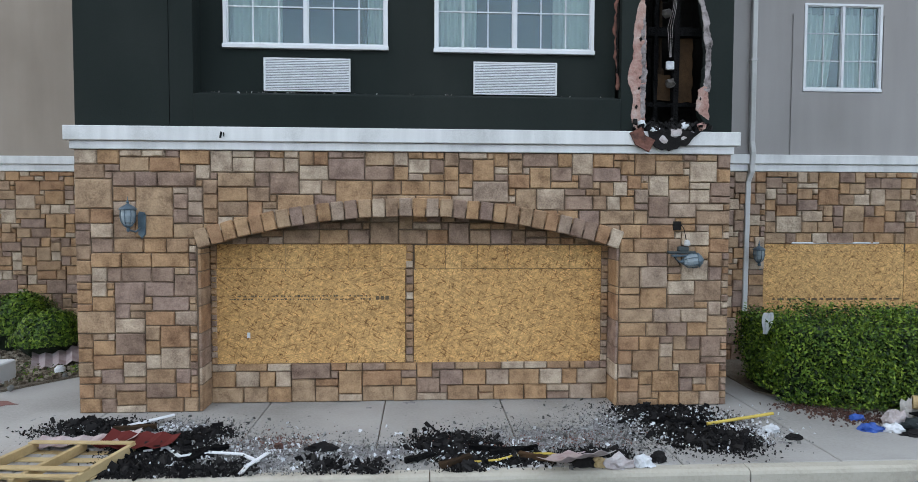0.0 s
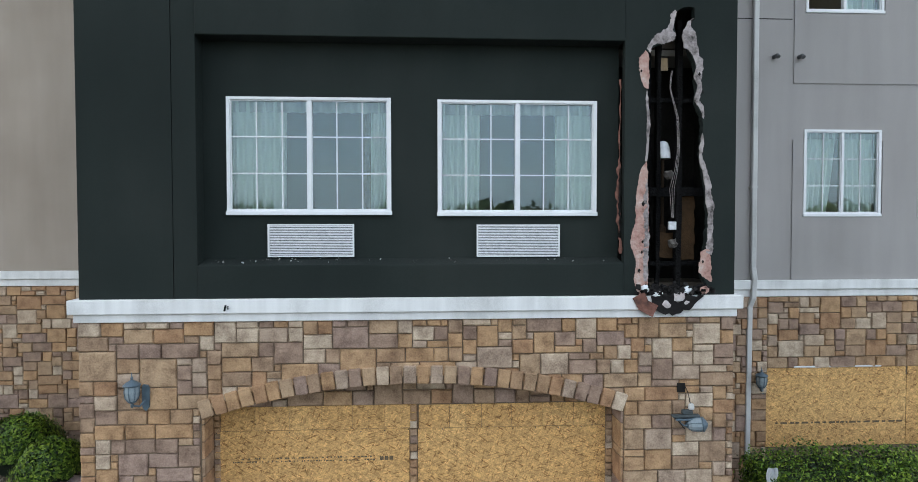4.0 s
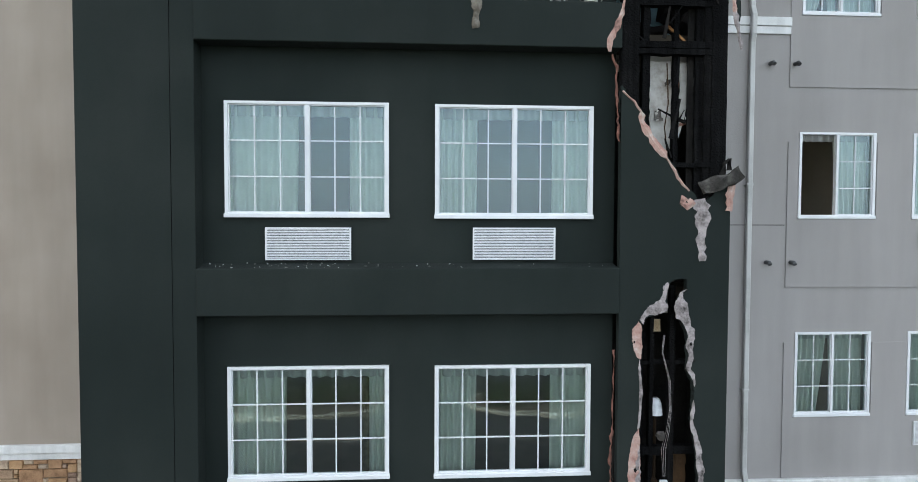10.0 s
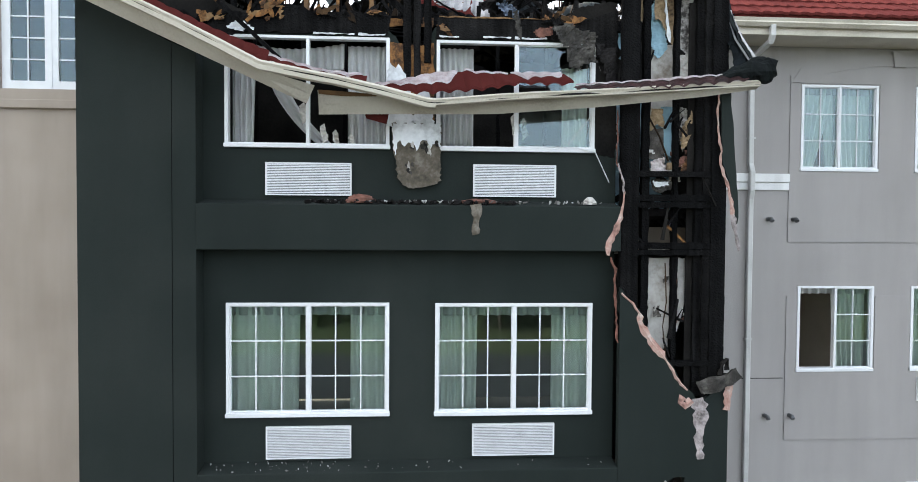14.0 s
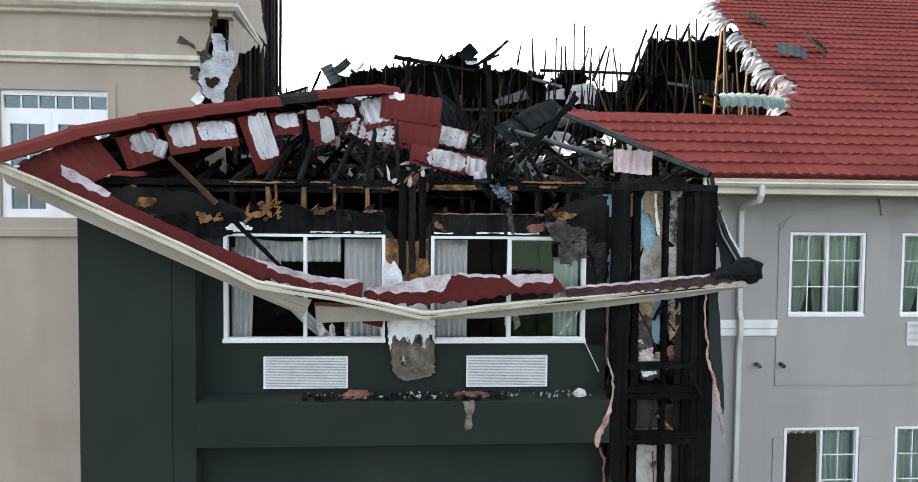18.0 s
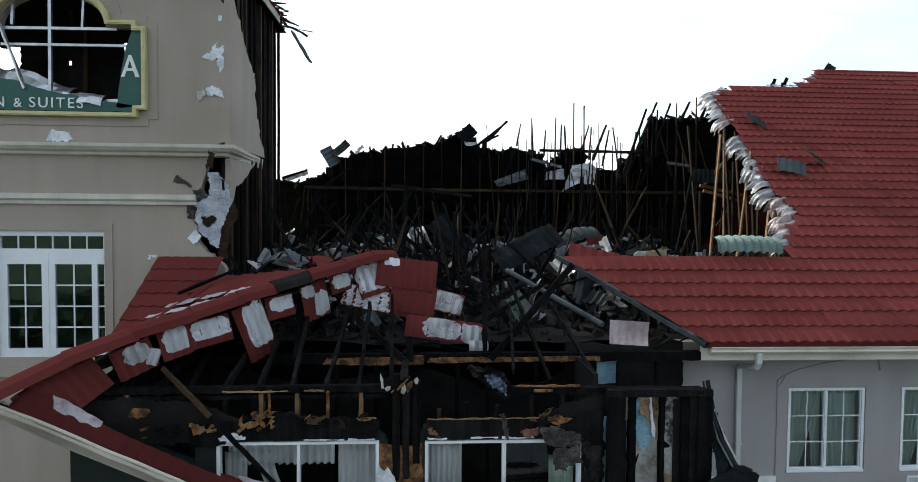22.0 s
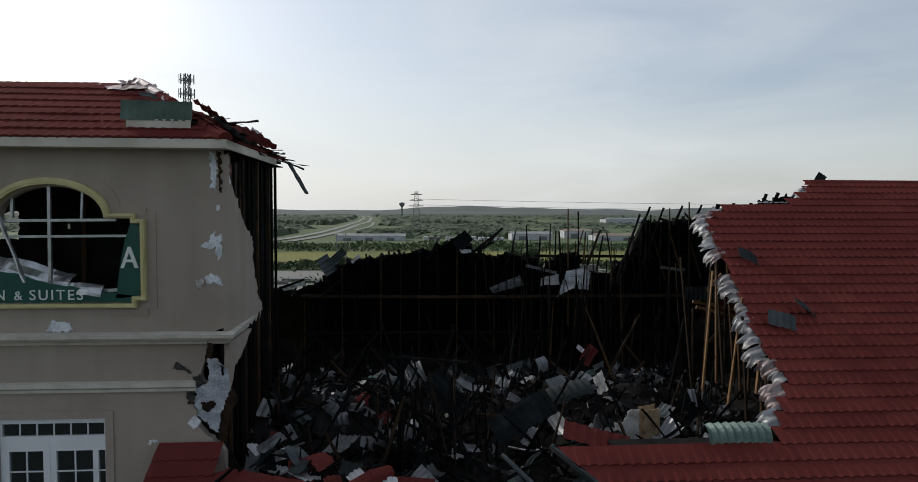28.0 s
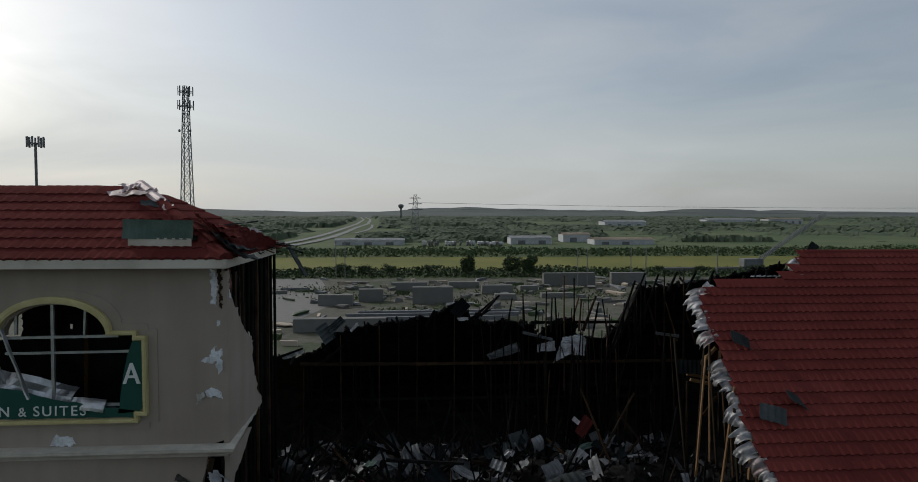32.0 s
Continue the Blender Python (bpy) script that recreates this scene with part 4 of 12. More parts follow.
# burnt side and back of the tower
bm = bmesh.new()
box(bm, TX - 0.12, TX - 0.02, YT + 0.18, 16.9, 11.5, 20.088)
tagged(part("wall_tower_side", bm, SOOT), "soot-black side wall of the tower stripped to its frame", "wall", kind="structure")
sd = thing("wall_tower_studs", "row of charred upright studs on the tower side", "wall frame", kind="structure")
for i in range(12):
    y = YT + 0.3 + i * 0.375
    bm = bmesh.new()
    beam(bm, (TX + 0.02, y, 11.5), (TX + 0.02 + random.uniform(-0.02, 0.02), y, 20.07), 0.05, 0.09, 0.006, seg=10)
    part("stud", bm, CHAR if i % 3 else SCORCH, sd)
tagged(part("wall_tower_back", B(-13, TX, 16.9, 17.0, 11.5, 15.6), SOOT), "soot-black rear wall of the tower", "wall", kind="structure")
# cornice and band, turned round the corner
cor = [(0.0, 0.0), (0.10, 0.02), (0.12, 0.07), (0.20, 0.10), (0.26, 0.16), (0.27, 0.22), (0.0, 0.24)]
bm = bmesh.new()
ends_ = [[bm.verts.new((-13.0 if k == 0 else TX - 0.02 + a, YT - a, 16.40 + z)) for a, z in cor] for k in (0, 1)]
for i in range(len(cor)):
    bm.faces.new((ends_[0][i], ends_[0][(i + 1) % len(cor)], ends_[1][(i + 1) % len(cor)], ends_[1][i]))
bm.faces.new(ends_[0])
bm.faces.new(ends_[1][::-1])
tr = tagged(part("trim", bm, TRIM_CREAM), "cream moulded cornice round the tower, end broken", "cornice", kind="structure")
bm = bmesh.new()
for (y0, y1) in ((YT - 0.27, 15.43),):
    rings_ = []
    for y, k in ((y0, 0), (y1, 1)):
        rings_.append([bm.verts.new((TX - 0.02 + a * (1.0 if k == 0 else 0.12), (YT - a) if k == 0 else y, 16.40 + z)) for a, z in cor])
    n_ = len(cor)
    for i in range(n_):
        bm.faces.new((rings_[0][i], rings_[0][(i + 1) % n_], rings_[1][(i + 1) % n_], rings_[1][i]))
    bm.faces.new(rings_[0][::-1])
    bm.faces.new(rings_[1])
part("return", bm, TRIM_CREAM, tr, "cream cornice return along the burnt side")
bm = bmesh.new()
sweep(bm, [(-13, YT, 15.50), (-3.97, YT, 15.50)], [(0, 0), (0.05, 0.0), (0.06, 0.06), (0.11, 0.10), (0.11, 0.18), (0, 0.2)])
tagged(part("trim", bm, TRIM_CREAM), "cream string band under the tower cornice", "trim", kind="structure")
# surround of the tower window
a, b, c, d = TOWER_WIN
bm = plate([(a - 0.2, c - 0.22), (b + 0.14, c - 0.22), (b + 0.14, d + 0.14), (a - 0.2, d + 0.14)], [rect(a + 0.005, b - 0.005, c, d)], YT - 0.03, YT + 0.002)
tagged(part("trim", bm, STUCCO_BEIGE), "raised beige stucco surround of the tower window", "trim", kind="structure")
bm = B(-13, b + 0.14, YT - 0.08, YT, c - 0.36, c - 0.2, 0.01)
tagged(part("trim", bm, STUCCO_BEIGE), "beige stucco sill band under the tower window", "trim", kind="structure")
# raised field behind the sign
out = [(x + (0.17 if x > SIGN_C else -0.17), z + (-0.16 if z < 17.6 else 0.12)) for x, z in sign_loop(0)]
bm = plate(out, [sign_loop(0.09)], YT - 0.02, YT + 0.002)
tagged(part("trim", bm, STUCCO_BEIGE), "raised beige stucco field round the sign", "trim", kind="structure")

# ---- interiors ----
rm = thing("wall_rooms", "dim plaster walls of the guest rooms behind the windows", "wall", kind="structure")
for z0, z1 in ((3.6, 6.5), (6.9, 9.8), (10.2, 13.2)):
    low = z0 < 10
    part("back_wall", B(-3.6, 3.9, 12.1, 12.2, z0, z1), ROOMWALL if low else SOOT, rm)
    part("party_wall", B(-0.02, 0.08, YW + 0.2, 12.1, z0, z1), ROOMWALL if low else SOOT, rm)
    part("end_wall", B(-3.75, -3.6, YW + 0.2, 12.1, z0, z1), ROOMWALL if low else SOOT, rm)
    part("end_wall", B(2.62, 2.68, YW + 0.45, 12.1, z0, z1), ROOMWALL if low else SOOT, rm)
    part("back_wall", B(4.1, 17, 14.0, 14.1, z0, z1), ROOMWALL, rm)
    for x in (8.04, 10.3, 12.0, 14.0):
        part("party_wall", B(x, x + 0.1, YS + 0.25, 14.0, z0, z1), ROOMWALL, rm)
# closet bay behind the torn pier
part("closet_wall", B(2.69, 3.95, 9.0, 9.06, 3.5, 9.85), SOOT, rm, "soot-black wall behind the torn pier")
part("closet_wall", B(2.69, 3.95, 9.6, 9.66, 10.0, 12.3), ROOMBLUE, rm, "smoke-stained blue wall seen through the burnt frame")
part("outer_wall", B(3.96, 4.02, YF + 0.12, YS, 3.44, 12.6), SOOT, rm, "charred outer wall of the pier")
part("tower_room_wall", plate(rect(-13, TX - 0.13, 12.0, 20.0), [ragged([(x - w, z - h), (x + w, z - h), (x + w, z + h), (x - w, z + h)], 0.06, 0.03, random.Random(int(-x * 10))) for x, z, w, h in ((-7.33, 19.57, 0.06, 0.14), (-7.37, 18.59, 0.05, 0.06), (-6.16, 18.94, 0.09, 0.12), (-8.67, 18.6, 0.28, 0.3))], 14.6, 14.7), SOOT, rm, "soot-black inner wall of the tower")
part("tower_room_floor", B(-13, TX - 0.13, YT + 0.19, 16.9, 16.7, 16.9), SOOT, rm, "soot-black tower floor")
part("tower_room_floor", B(-13, TX - 0.13, YT + 0.19, 16.9, 12.2, 12.4), SOOT, rm)
part("wing_end_wall", B(16.9, 17.0, YS + 0.2, 28, 3.0, 13.3), STUCCO_GREY, rm)
for i, z in enumerate((3.3, 6.6, 9.9)):
    for ob in (part("floor", B(-3.9, 4.0, YW + 0.17, 20, z, z + 0.25), ROOMFLOOR), part("floor", B(4.0, 17.0, YS + 0.21, 20, z, z + 0.25), ROOMFLOOR)):
        tagged(ob, "dark carpeted floor slab of the guest rooms", "floor", kind="structure")
bm = bmesh.new()
box(bm, 4.1, 17.0, YS + 0.2, 14, 12.9, 13.0)
tagged(part("ceiling", bm, ROOMWALL), "plain ceiling of the top-floor wing rooms", "ceiling", kind="structure")
for z in (6.5, 9.8):
    tagged(part("ceiling", B(-3.9, 3.9, YW + 0.17, 14, z, z + 0.08), ROOMWALL), "plain ceiling of the guest rooms", "ceiling", kind="structure")
    tagged(part("ceiling", B(4.1, 17.0, YS + 0.21, 14, z, z + 0.08), ROOMWALL), "plain ceiling of the wing rooms", "ceiling", kind="structure")


# ---- windows ----
def window(name, x0, x1, z0, z1, y, cols, label, bars=True, panes=(True, True), fw=0.043, open_left=False):
    w, h = x1 - x0, z1 - z0
    win = thing(name, label, "window", kind="structure", at=(x0, y, z0))
    fr = part("window_frame", plate(rect(0, w, 0, h), [rect(fw, w - fw, fw * 1.1, h - fw * 0.8)], -0.035, 0.06), VINYL, win)
    part("window_sill", B(-0.01, w + 0.01, -0.055, 0.06, -0.015, 0.035, 0.005), VINYL, win)
    part("mullion", B(w / 2 - 0.02, w / 2 + 0.02, -0.03, 0.05, fw * 1.1, h - fw * 0.8), VINYL, win)
    mb = 0.0075
    for s in (0, 1):
        a = fw if s == 0 else w / 2 + 0.02
        b = w / 2 - 0.02 if s == 0 else w - fw
        lo, hi = fw * 1.1, h - fw * 0.8
        if open_left and s == 0:
            continue
        sh = win
        if panes[s]:
            sh = part("sash", plate(rect(a, b, lo, hi), [rect(a + 0.014, b - 0.014, lo + 0.014, hi - 0.014)], -0.012, 0.03), VINYL, win)
            pane(a, b, lo, hi, 0.014, sh)
        if bars:
            for i in range(1, cols):
                xx = a + (b - a) * i / cols
                part("muntin", B(xx - mb, xx + mb, -0.004, 0.010, lo, hi), VINYL, sh)
            for j in (1, 2):
                zz = lo + (hi - lo) * j / 3
                part("muntin", B(a, b, -0.006, 0.008, zz - mb, zz + mb), VINYL, sh)
    return win


def curtain(x0, x1, z0, z1, y, mat_, label, folds=6, swag=0.0, seed=0, slump=0.0):
    """Hanging pleated cloth; swag pulls its inner edge aside."""
    r = random.Random(seed)
    bm = bmesh.new()
    nx, nz = folds * 6, 10
    g = []
    ph = [r.uniform(-0.5, 0.5) for _ in range(folds + 2)]
    for j in range(nz + 1):
        k = j / nz
        row = []
        for i in range(nx + 1):
            t = i / nx
            x = x0 + (x1 - x0) * (t * (1 - swag * (1 - k) ** 1.3))
            d = 0.040 * math.sin(2 * math.pi * folds * t + ph[int(t * folds)] * 0.6 + 0.4 * k) * (0.6 + 0.4 * (1 - k))
            row.append(bm.verts.new((x, y + d, z0 + (z1 - z0) * k - slump * math.sin(math.pi * t) * k)))
        g.append(row)
    for j in range(nz):
        for i in range(nx):
            f = bm.faces.new((g[j][i], g[j][i + 1], g[j + 1][i + 1], g[j + 1][i]))
            f.smooth = True
    bmesh.ops.solidify(bm, geom=bm.faces[:], thickness=0.004)
    return tagged(part("curtain", bm, mat_), label, "curtain", "curtains behind the windows")


n_win = 0
for k, (a, b, c, d) in enumerate(BAY_WIN):
    n_win += 1
    if k < 4:
        window("window_%d" % n_win, a, b, c, d, YW, 3, "white vinyl sliding window with gridded panes over a grille")
        curtain(a + 0.02, a + (0.70 if k == 0 else 0.88 if k == 2 else 0.55), c - 0.1, d + 0.05, YW + 0.13, CURTAIN, "pale sheer curtain drawn to one side of the window", 6, 0.03, k)
        if k == 0:
            curtain(b - 0.36, b - 0.06, c - 0.1, d + 0.05, YW + 0.24, PRINT, "patterned tan drape beside the sheer curtain", 3, 0.0, k + 20)
        curtain(b - (0.26 if k == 0 else 0.50), b - 0.01, c - 0.1, d + 0.05, YW + 0.13, CURTAIN, "pale sheer curtain gathered at the window side", 4, 0.0, k + 10)
        curtain(a + 0.05, b - 0.05, d - 0.17, d + 0.05, YW + 0.10, SHEER, "short pale valance across the window head", 12, 0.0, k + 40)
    else:
        window("window_%d" % n_win, a, b, c, d, YW, 3, "fire-damaged white vinyl window with broken panes", bars=False, panes=((False, False) if k == 4 else (False, True)))
i = 0
for col, (a, b) in enumerate(SIDE_X):
    for row, (c, d) in enumerate(SIDE_Z):
        n_win += 1
        opened = row == 1 and col == 0
        window("window_%d" % n_win, a, b, c, d, YS + 0.02, 2, "white vinyl sliding window, one sash open" if opened else "white vinyl sliding window with gridded panes", open_left=opened, fw=0.045)
        if not opened:
            curtain(a + 0.03, a + 0.66, c - 0.1, d + 0.05, YS + 0.17, CURTAIN, "pale green sheer curtain swept to one side", 6, (0.30, 0.1, 0.62)[row], 60 + n_win)
            if row == 2:
                curtain(a + 0.68, a + 0.46, c - 0.1, d + 0.05, YS + 0.19, CURTAIN, "narrow pale sheer curtain hanging in folds", 3, 0.45, 70 + n_win)
        curtain(b - 0.03, b - 0.64, c - 0.1, d + 0.05, YS + 0.17, CURTAIN, "pale green sheer curtain hanging in folds", 6, (0.2, 0.3, 0.35)[row] * (1 if col else 0.6), 80 + n_win)
        curtain(a + 0.05, b - 0.05, d - 0.14, d + 0.05, YS + 0.14, SHEER, "short pale valance across the window head", 9, 0.0, 140 + n_win)

# ---- roofs of stepped metal tile panels ----
PITCH = math.atan(SLOPE)
COURSE, PANEL = 0.354, 1.2


def tile_bm(w=PANEL, l=COURSE + 0.05, waves=6):
    """One tile panel: waves across, a turned-down lip at its lower edge; u along x, v up the slope."""
    bm = bmesh.new()
    nx = waves * 6
    rows = [(-0.010, -0.018), (0.0, 0.022), (l * 0.5, 0.010), (l, -0.008)]
    g = []
    for v, dz in rows:
        row = []
        for i in range(nx + 1):
            t = (i / nx) * waves
            f = t - int(t)
            h = 0.0065 * math.sin(2 * math.pi * f) + 0.003 * math.sin(4 * math.pi * f)
            sag = -0.03 * abs(math.cos(math.pi * t)) ** 3 if v < 0.02 else 0
            row.append(bm.verts.new((w * i / nx, v + sag, dz + 0.03 + h * (1.0 if v < 0.02 else 0.45))))
        g.append(row)
    for j in range(len(rows) - 1):
        for i in range(nx):
            bm.faces.new((g[j][i], g[j][i + 1], g[j + 1][i + 1], g[j + 1][i]))
    return bm


TILE_ME = mesh_of("tile_panel", tile_bm(), TILE)


def slope_frame(origin, u, v):
    u, v = Vector(u).normalized(), Vector(v).normalized()
    n = u.cross(v)
    m = Matrix((u, v, n)).transposed().to_4x4()
    m.translation = origin
    return m


def tiled(parent, origin, u, v, courses, width, keep, seed, clip=(), droop=None, start=None):
    """Lays panels over a slope. keep(u, v) tells whether a panel stands; clip: planes (point, normal) in the slope's own frame."""
    r = random.Random(seed)
    fm = slope_frame(origin, u, v)
    for j in range(courses):
        off = -PANEL * r.random()
        i = 0
        while off + i * PANEL < width:
            u0, v0 = off + i * PANEL, j * COURSE
            i += 1
            if start and start(v0) is not None and u0 < start(v0) < u0 + PANEL:
                bm = tile_bm()
                bmesh.ops.bisect_plane(bm, geom=bm.verts[:] + bm.edges[:] + bm.faces[:], plane_co=(start(v0) - u0 + r.uniform(-0.05, 0.05), 0, 0), plane_no=(1, r.uniform(-0.15, 0.15), 0), clear_inner=True)
                if bm.faces:
                    part("tile_panel", bm, TILE, parent).matrix_basis = fm @ Matrix.Translation((u0, v0, 0))
                continue
            if not keep(u0 + PANEL / 2, v0 + COURSE / 2):
                continue
            m = fm @ Matrix.Translation((u0, v0, 0)) @ pose(0, 0, r.uniform(0, 0.006), r.uniform(-0.5, 0.5), r.uniform(-0.3, 0.3), 0)
            if droop and v0 < droop[0]:
                m = fm @ Matrix.Translation((u0, v0, -(droop[0] - v0) * droop[1])) @ Matrix.Rotation(math.atan(droop[1]), 4, "X")
            cut = False
            for p, n in clip:
                ds = [(Vector((u0 + a, v0 + b, 0)) - Vector(p)).dot(Vector(n)) for a in (0, PANEL) for b in (0, COURSE)]
                if max(ds) <= 0:
                    cut = None
                    break
                if min(ds) < 0:
                    cut = True
            if cut is None:
                continue
            if cut:
                bm = tile_bm()
                bm.transform(Matrix.Translation((u0, v0, 0)))
                for p, n in clip:
                    bmesh.ops.bisect_plane(bm, geom=bm.verts[:] + bm.edges[:] + bm.faces[:], plane_co=p, plane_no=n, clear_inner=True)
                if droop:
                    for q in bm.verts:
                        q.co.z -= max(0.0, droop[0] - q.co.y) * droop[1]
                if bm.faces:
                    ob = part("tile_panel", bm, TILE, parent)
                    ob.matrix_basis = fm
            else:
                piece("tile_panel", TILE_ME, parent, m)


# main roof over the wing: left edge follows the burnt hole
EDGE = [(9.6, 4.55), (10.5, 3.6), (11.46, 2.75), (11.5, 6.95), (12.1, 7.3), (12.85, 7.85), (13.7, 7.8), (14.8, 7.95), (15.8, 8.15), (17.6, 8.3), (18.1, 8.9), (18.4, 11.2), (19.0, 12.1), (19.6, 12.5)]


def edge_x(y):
    if y < 11.48:
        return 4.6 - (y - 9.7) * 1.05
    pts = EDGE[3:]
    for (y0, x0), (y1, x1) in zip(pts, pts[1:]):
        if y <= y1:
            return x0 + (x1 - x0) * (y - y0) / (y1 - y0)
    return pts[-1][1]


CP, SP = math.cos(PITCH), math.sin(PITCH)
main_roof = thing("roof_main", "red metal tile roof slope with a ragged burnt edge", "roof", kind="structure")
dk = []
for s in range(41):
    y = YE + 0.1 + (RIDGE - YE - 0.1) * s / 40
    dk.append((y, edge_x(y) + (0.35 if y > 11.5 else 0.12)))
bm = bmesh.new()
lo = [bm.verts.new((x, y, roof_z(y) - 0.03)) for y, x in dk]
hi = [bm.verts.new((18.0, y, roof_z(y) - 0.03)) for y, x in dk]
for i in range(len(dk) - 1):
    bm.faces.new((lo[i], hi[i], hi[i + 1], lo[i + 1]))
ex = bmesh.ops.extrude_face_region(bm, geom=bm.faces[:])
for g in ex["geom"]:
    if isinstance(g, bmesh.types.BMVert):
        g.co.z -= 0.04
part("deck", bm, SCORCH, main_roof, "scorched board decking under the tiles")
n_courses = int((RIDGE - YE) / CP / COURSE) + 1
tiled(main_roof, (2.0, YE - 0.06, EAVE - 0.01), (1, 0, 0), (0, CP, SP), n_courses, 15.6,
      lambda u, v: 2.0 + u - PANEL / 2 >= edge_x(YE + v * CP) - (1.5 if YE + v * CP < 11.5 else 0.0), 3,
      clip=[((2.55, 0, 0), (1, 1.05 * CP, 0))], start=lambda v: edge_x(YE + (v + COURSE / 2) * CP) - 2.0 if YE + (v + COURSE / 2) * CP > 11.5 else None)
ridge_bm = bmesh.new()
sweep(ridge_bm, [(12.5, RIDGE, roof_z(RIDGE) + 0.0), (17.6, RIDGE, roof_z(RIDGE) + 0.0)], [(0.16, -0.08), (0.12, 0.02), (0.05, 0.07), (-0.05, 0.07), (-0.12, 0.02), (-0.16, -0.08)])
part("ridge_cap", ridge_bm, TILE, main_roof)
part("rear_slope", plate([(12.5, 0), (18, 0), (18, 1), (12.5, 1)], [], 0, 0.05), TILE, main_roof).matrix_basis = pose(0, RIDGE, roof_z(RIDGE) - 0.1, -124, 0, 0) @ Matrix.Diagonal((1, 1, 10, 1))

# bared silver ends of the torn courses, curled over the burnt side
def curled_end(w, l, curl, seed):
    """Ribbed sheet end, w across, l up the slope; its free end rolls down and under."""
    bm = bmesh.new()
    nx, ny = 8, 20
    g_ = []
    for i in range(nx + 1):
        t = i / nx
        a = curl * t * t
        row = []
        for j in range(ny + 1):
            v = j / ny - 0.5
            fold = 0.5 - 0.5 * math.cos(2 * math.pi * (1.6 * (v + 0.5) + 0.13 * seed))
            tear = 1 - 0.14 * fold + 0.22 * noise.noise(Vector((v * 4, seed, 2)))
            x, z = -w * t * tear * math.cos(a * 0.55), -w * t * tear * math.sin(a * 0.55)
            c_ = 0.05 * t * noise.noise(Vector((t * 2, v * 3, seed)))
            row.append(bm.verts.new((x, v * l * (1 - 0.12 * t), z + 0.05 * (fold - 0.5) + c_)))
        g_.append(row)
    for a_, b_ in zip(g_, g_[1:]):
        for j in range(ny):
            bm.faces.new((a_[j], a_[j + 1], b_[j + 1], b_[j]))
    bmesh.ops.solidify(bm, geom=bm.faces[:], thickness=0.005)
    return bm


rng = random.Random(21)
for k in range(n_courses):
    v0 = k * COURSE
    y = YE + (v0 + COURSE / 2) * CP
    if not 11.9 < y < 18.05:
        continue
    x = edge_x(y)
    for q in range(rng.choices((1, 2), (8, 2))[0] if abs(y - 15.95) > 0.2 else 0):
        ob = part("torn_sheet", curled_end(rng.uniform(0.30, 0.55), rng.uniform(0.35, 0.40), rng.uniform(0.7, 1.7), k + 31 * q), PINKMETAL if rng.random() < 0.2 else BARE, main_roof, "bared silver end of a torn tile course")
        ob.matrix_basis = slope_frame((x + 0.10 - 0.12 * q, y + rng.uniform(-0.05, 0.05), roof_z(y) + 0.05 - 0.05 * q), (1, 0, 0), (0, CP, SP)) @ pose(0, 0, 0, rng.uniform(-8, 8), rng.uniform(-10, 6), rng.uniform(-6, 16))
for x, y, a_, w_ in ((8.95, 18.02, 30, 0.34), (12.15, 18.75, 25, 0.42), (12.25, 18.98, 10, 0.46), (12.3, 18.5, 35, 0.40)):
    ob = part("torn_sheet", curled_end(w_, 0.34, 1.1, int(x * 10 + y)), BARE, main_roof, "bared silver end of a torn tile course")
    ob.matrix_basis = slope_frame((x, y, roof_z(y) + 0.05), (1, 0, 0), (0, CP, SP)) @ pose(0, 0, 0, 0, -8, a_)
for k in range(11):
    x = 10.3 + 0.17 * k
    bm = plate(ragged([(x, 0), (x + rng.uniform(0.1, 0.2), 0.0), (x + 0.15, rng.uniform(0.03, 0.07)), (x + 0.04, rng.uniform(0.02, 0.06))], 0.04, 0.01, rng), [], 0, 0.006)
    ob = part("torn_sheet", bm, BARE, main_roof, "thin silver rim of the torn course")
    ob.location = (0, 18.36, roof_z(18.36) + 0.02)
# rafter ends left standing behind the torn top course
for x0_, z0_, x1_, z1_ in ((10.43, 18.9, 10.79, 19.5), (10.7, 18.9, 10.7, 19.38), (10.75, 18.9, 11.16, 19.54), (11.02, 18.9, 11.02, 19.40), (11.38, 18.95, 11.59, 19.42), (9.66, 18.95, 9.77, 19.22), (10.18, 18.95, 10.31, 19.23), (9.08, 18.7, 9.28, 19.19)):
    bm = bmesh.new()
    beam(bm, (x0_, 18.7, z0_ - 0.25), (x1_, 18.72, z1_), 0.07, 0.09, 0.006, rng, 0.9, 5)
    part("rafter_end", bm, CHAR, main_roof, "charred rafter end standing past the torn roof")
# flashing in a dark metal, so its colour carries the shadow under the hip
bm = bmesh.new()
sweep(bm, [(2.70, 11.52, 14.66), (3.4, 10.82, 14.22), (4.1, 10.12, 13.75), (4.63, 9.6, 13.43)], [(-0.05, -0.05), (0.05, -0.06), (0.055, 0.012), (0.0, 0.02), (-0.05, 0.012)])
part("hip_flashing", bm, GALVDARK, main_roof, "metal flashing along the cut hip, coloured dark as its shadow")

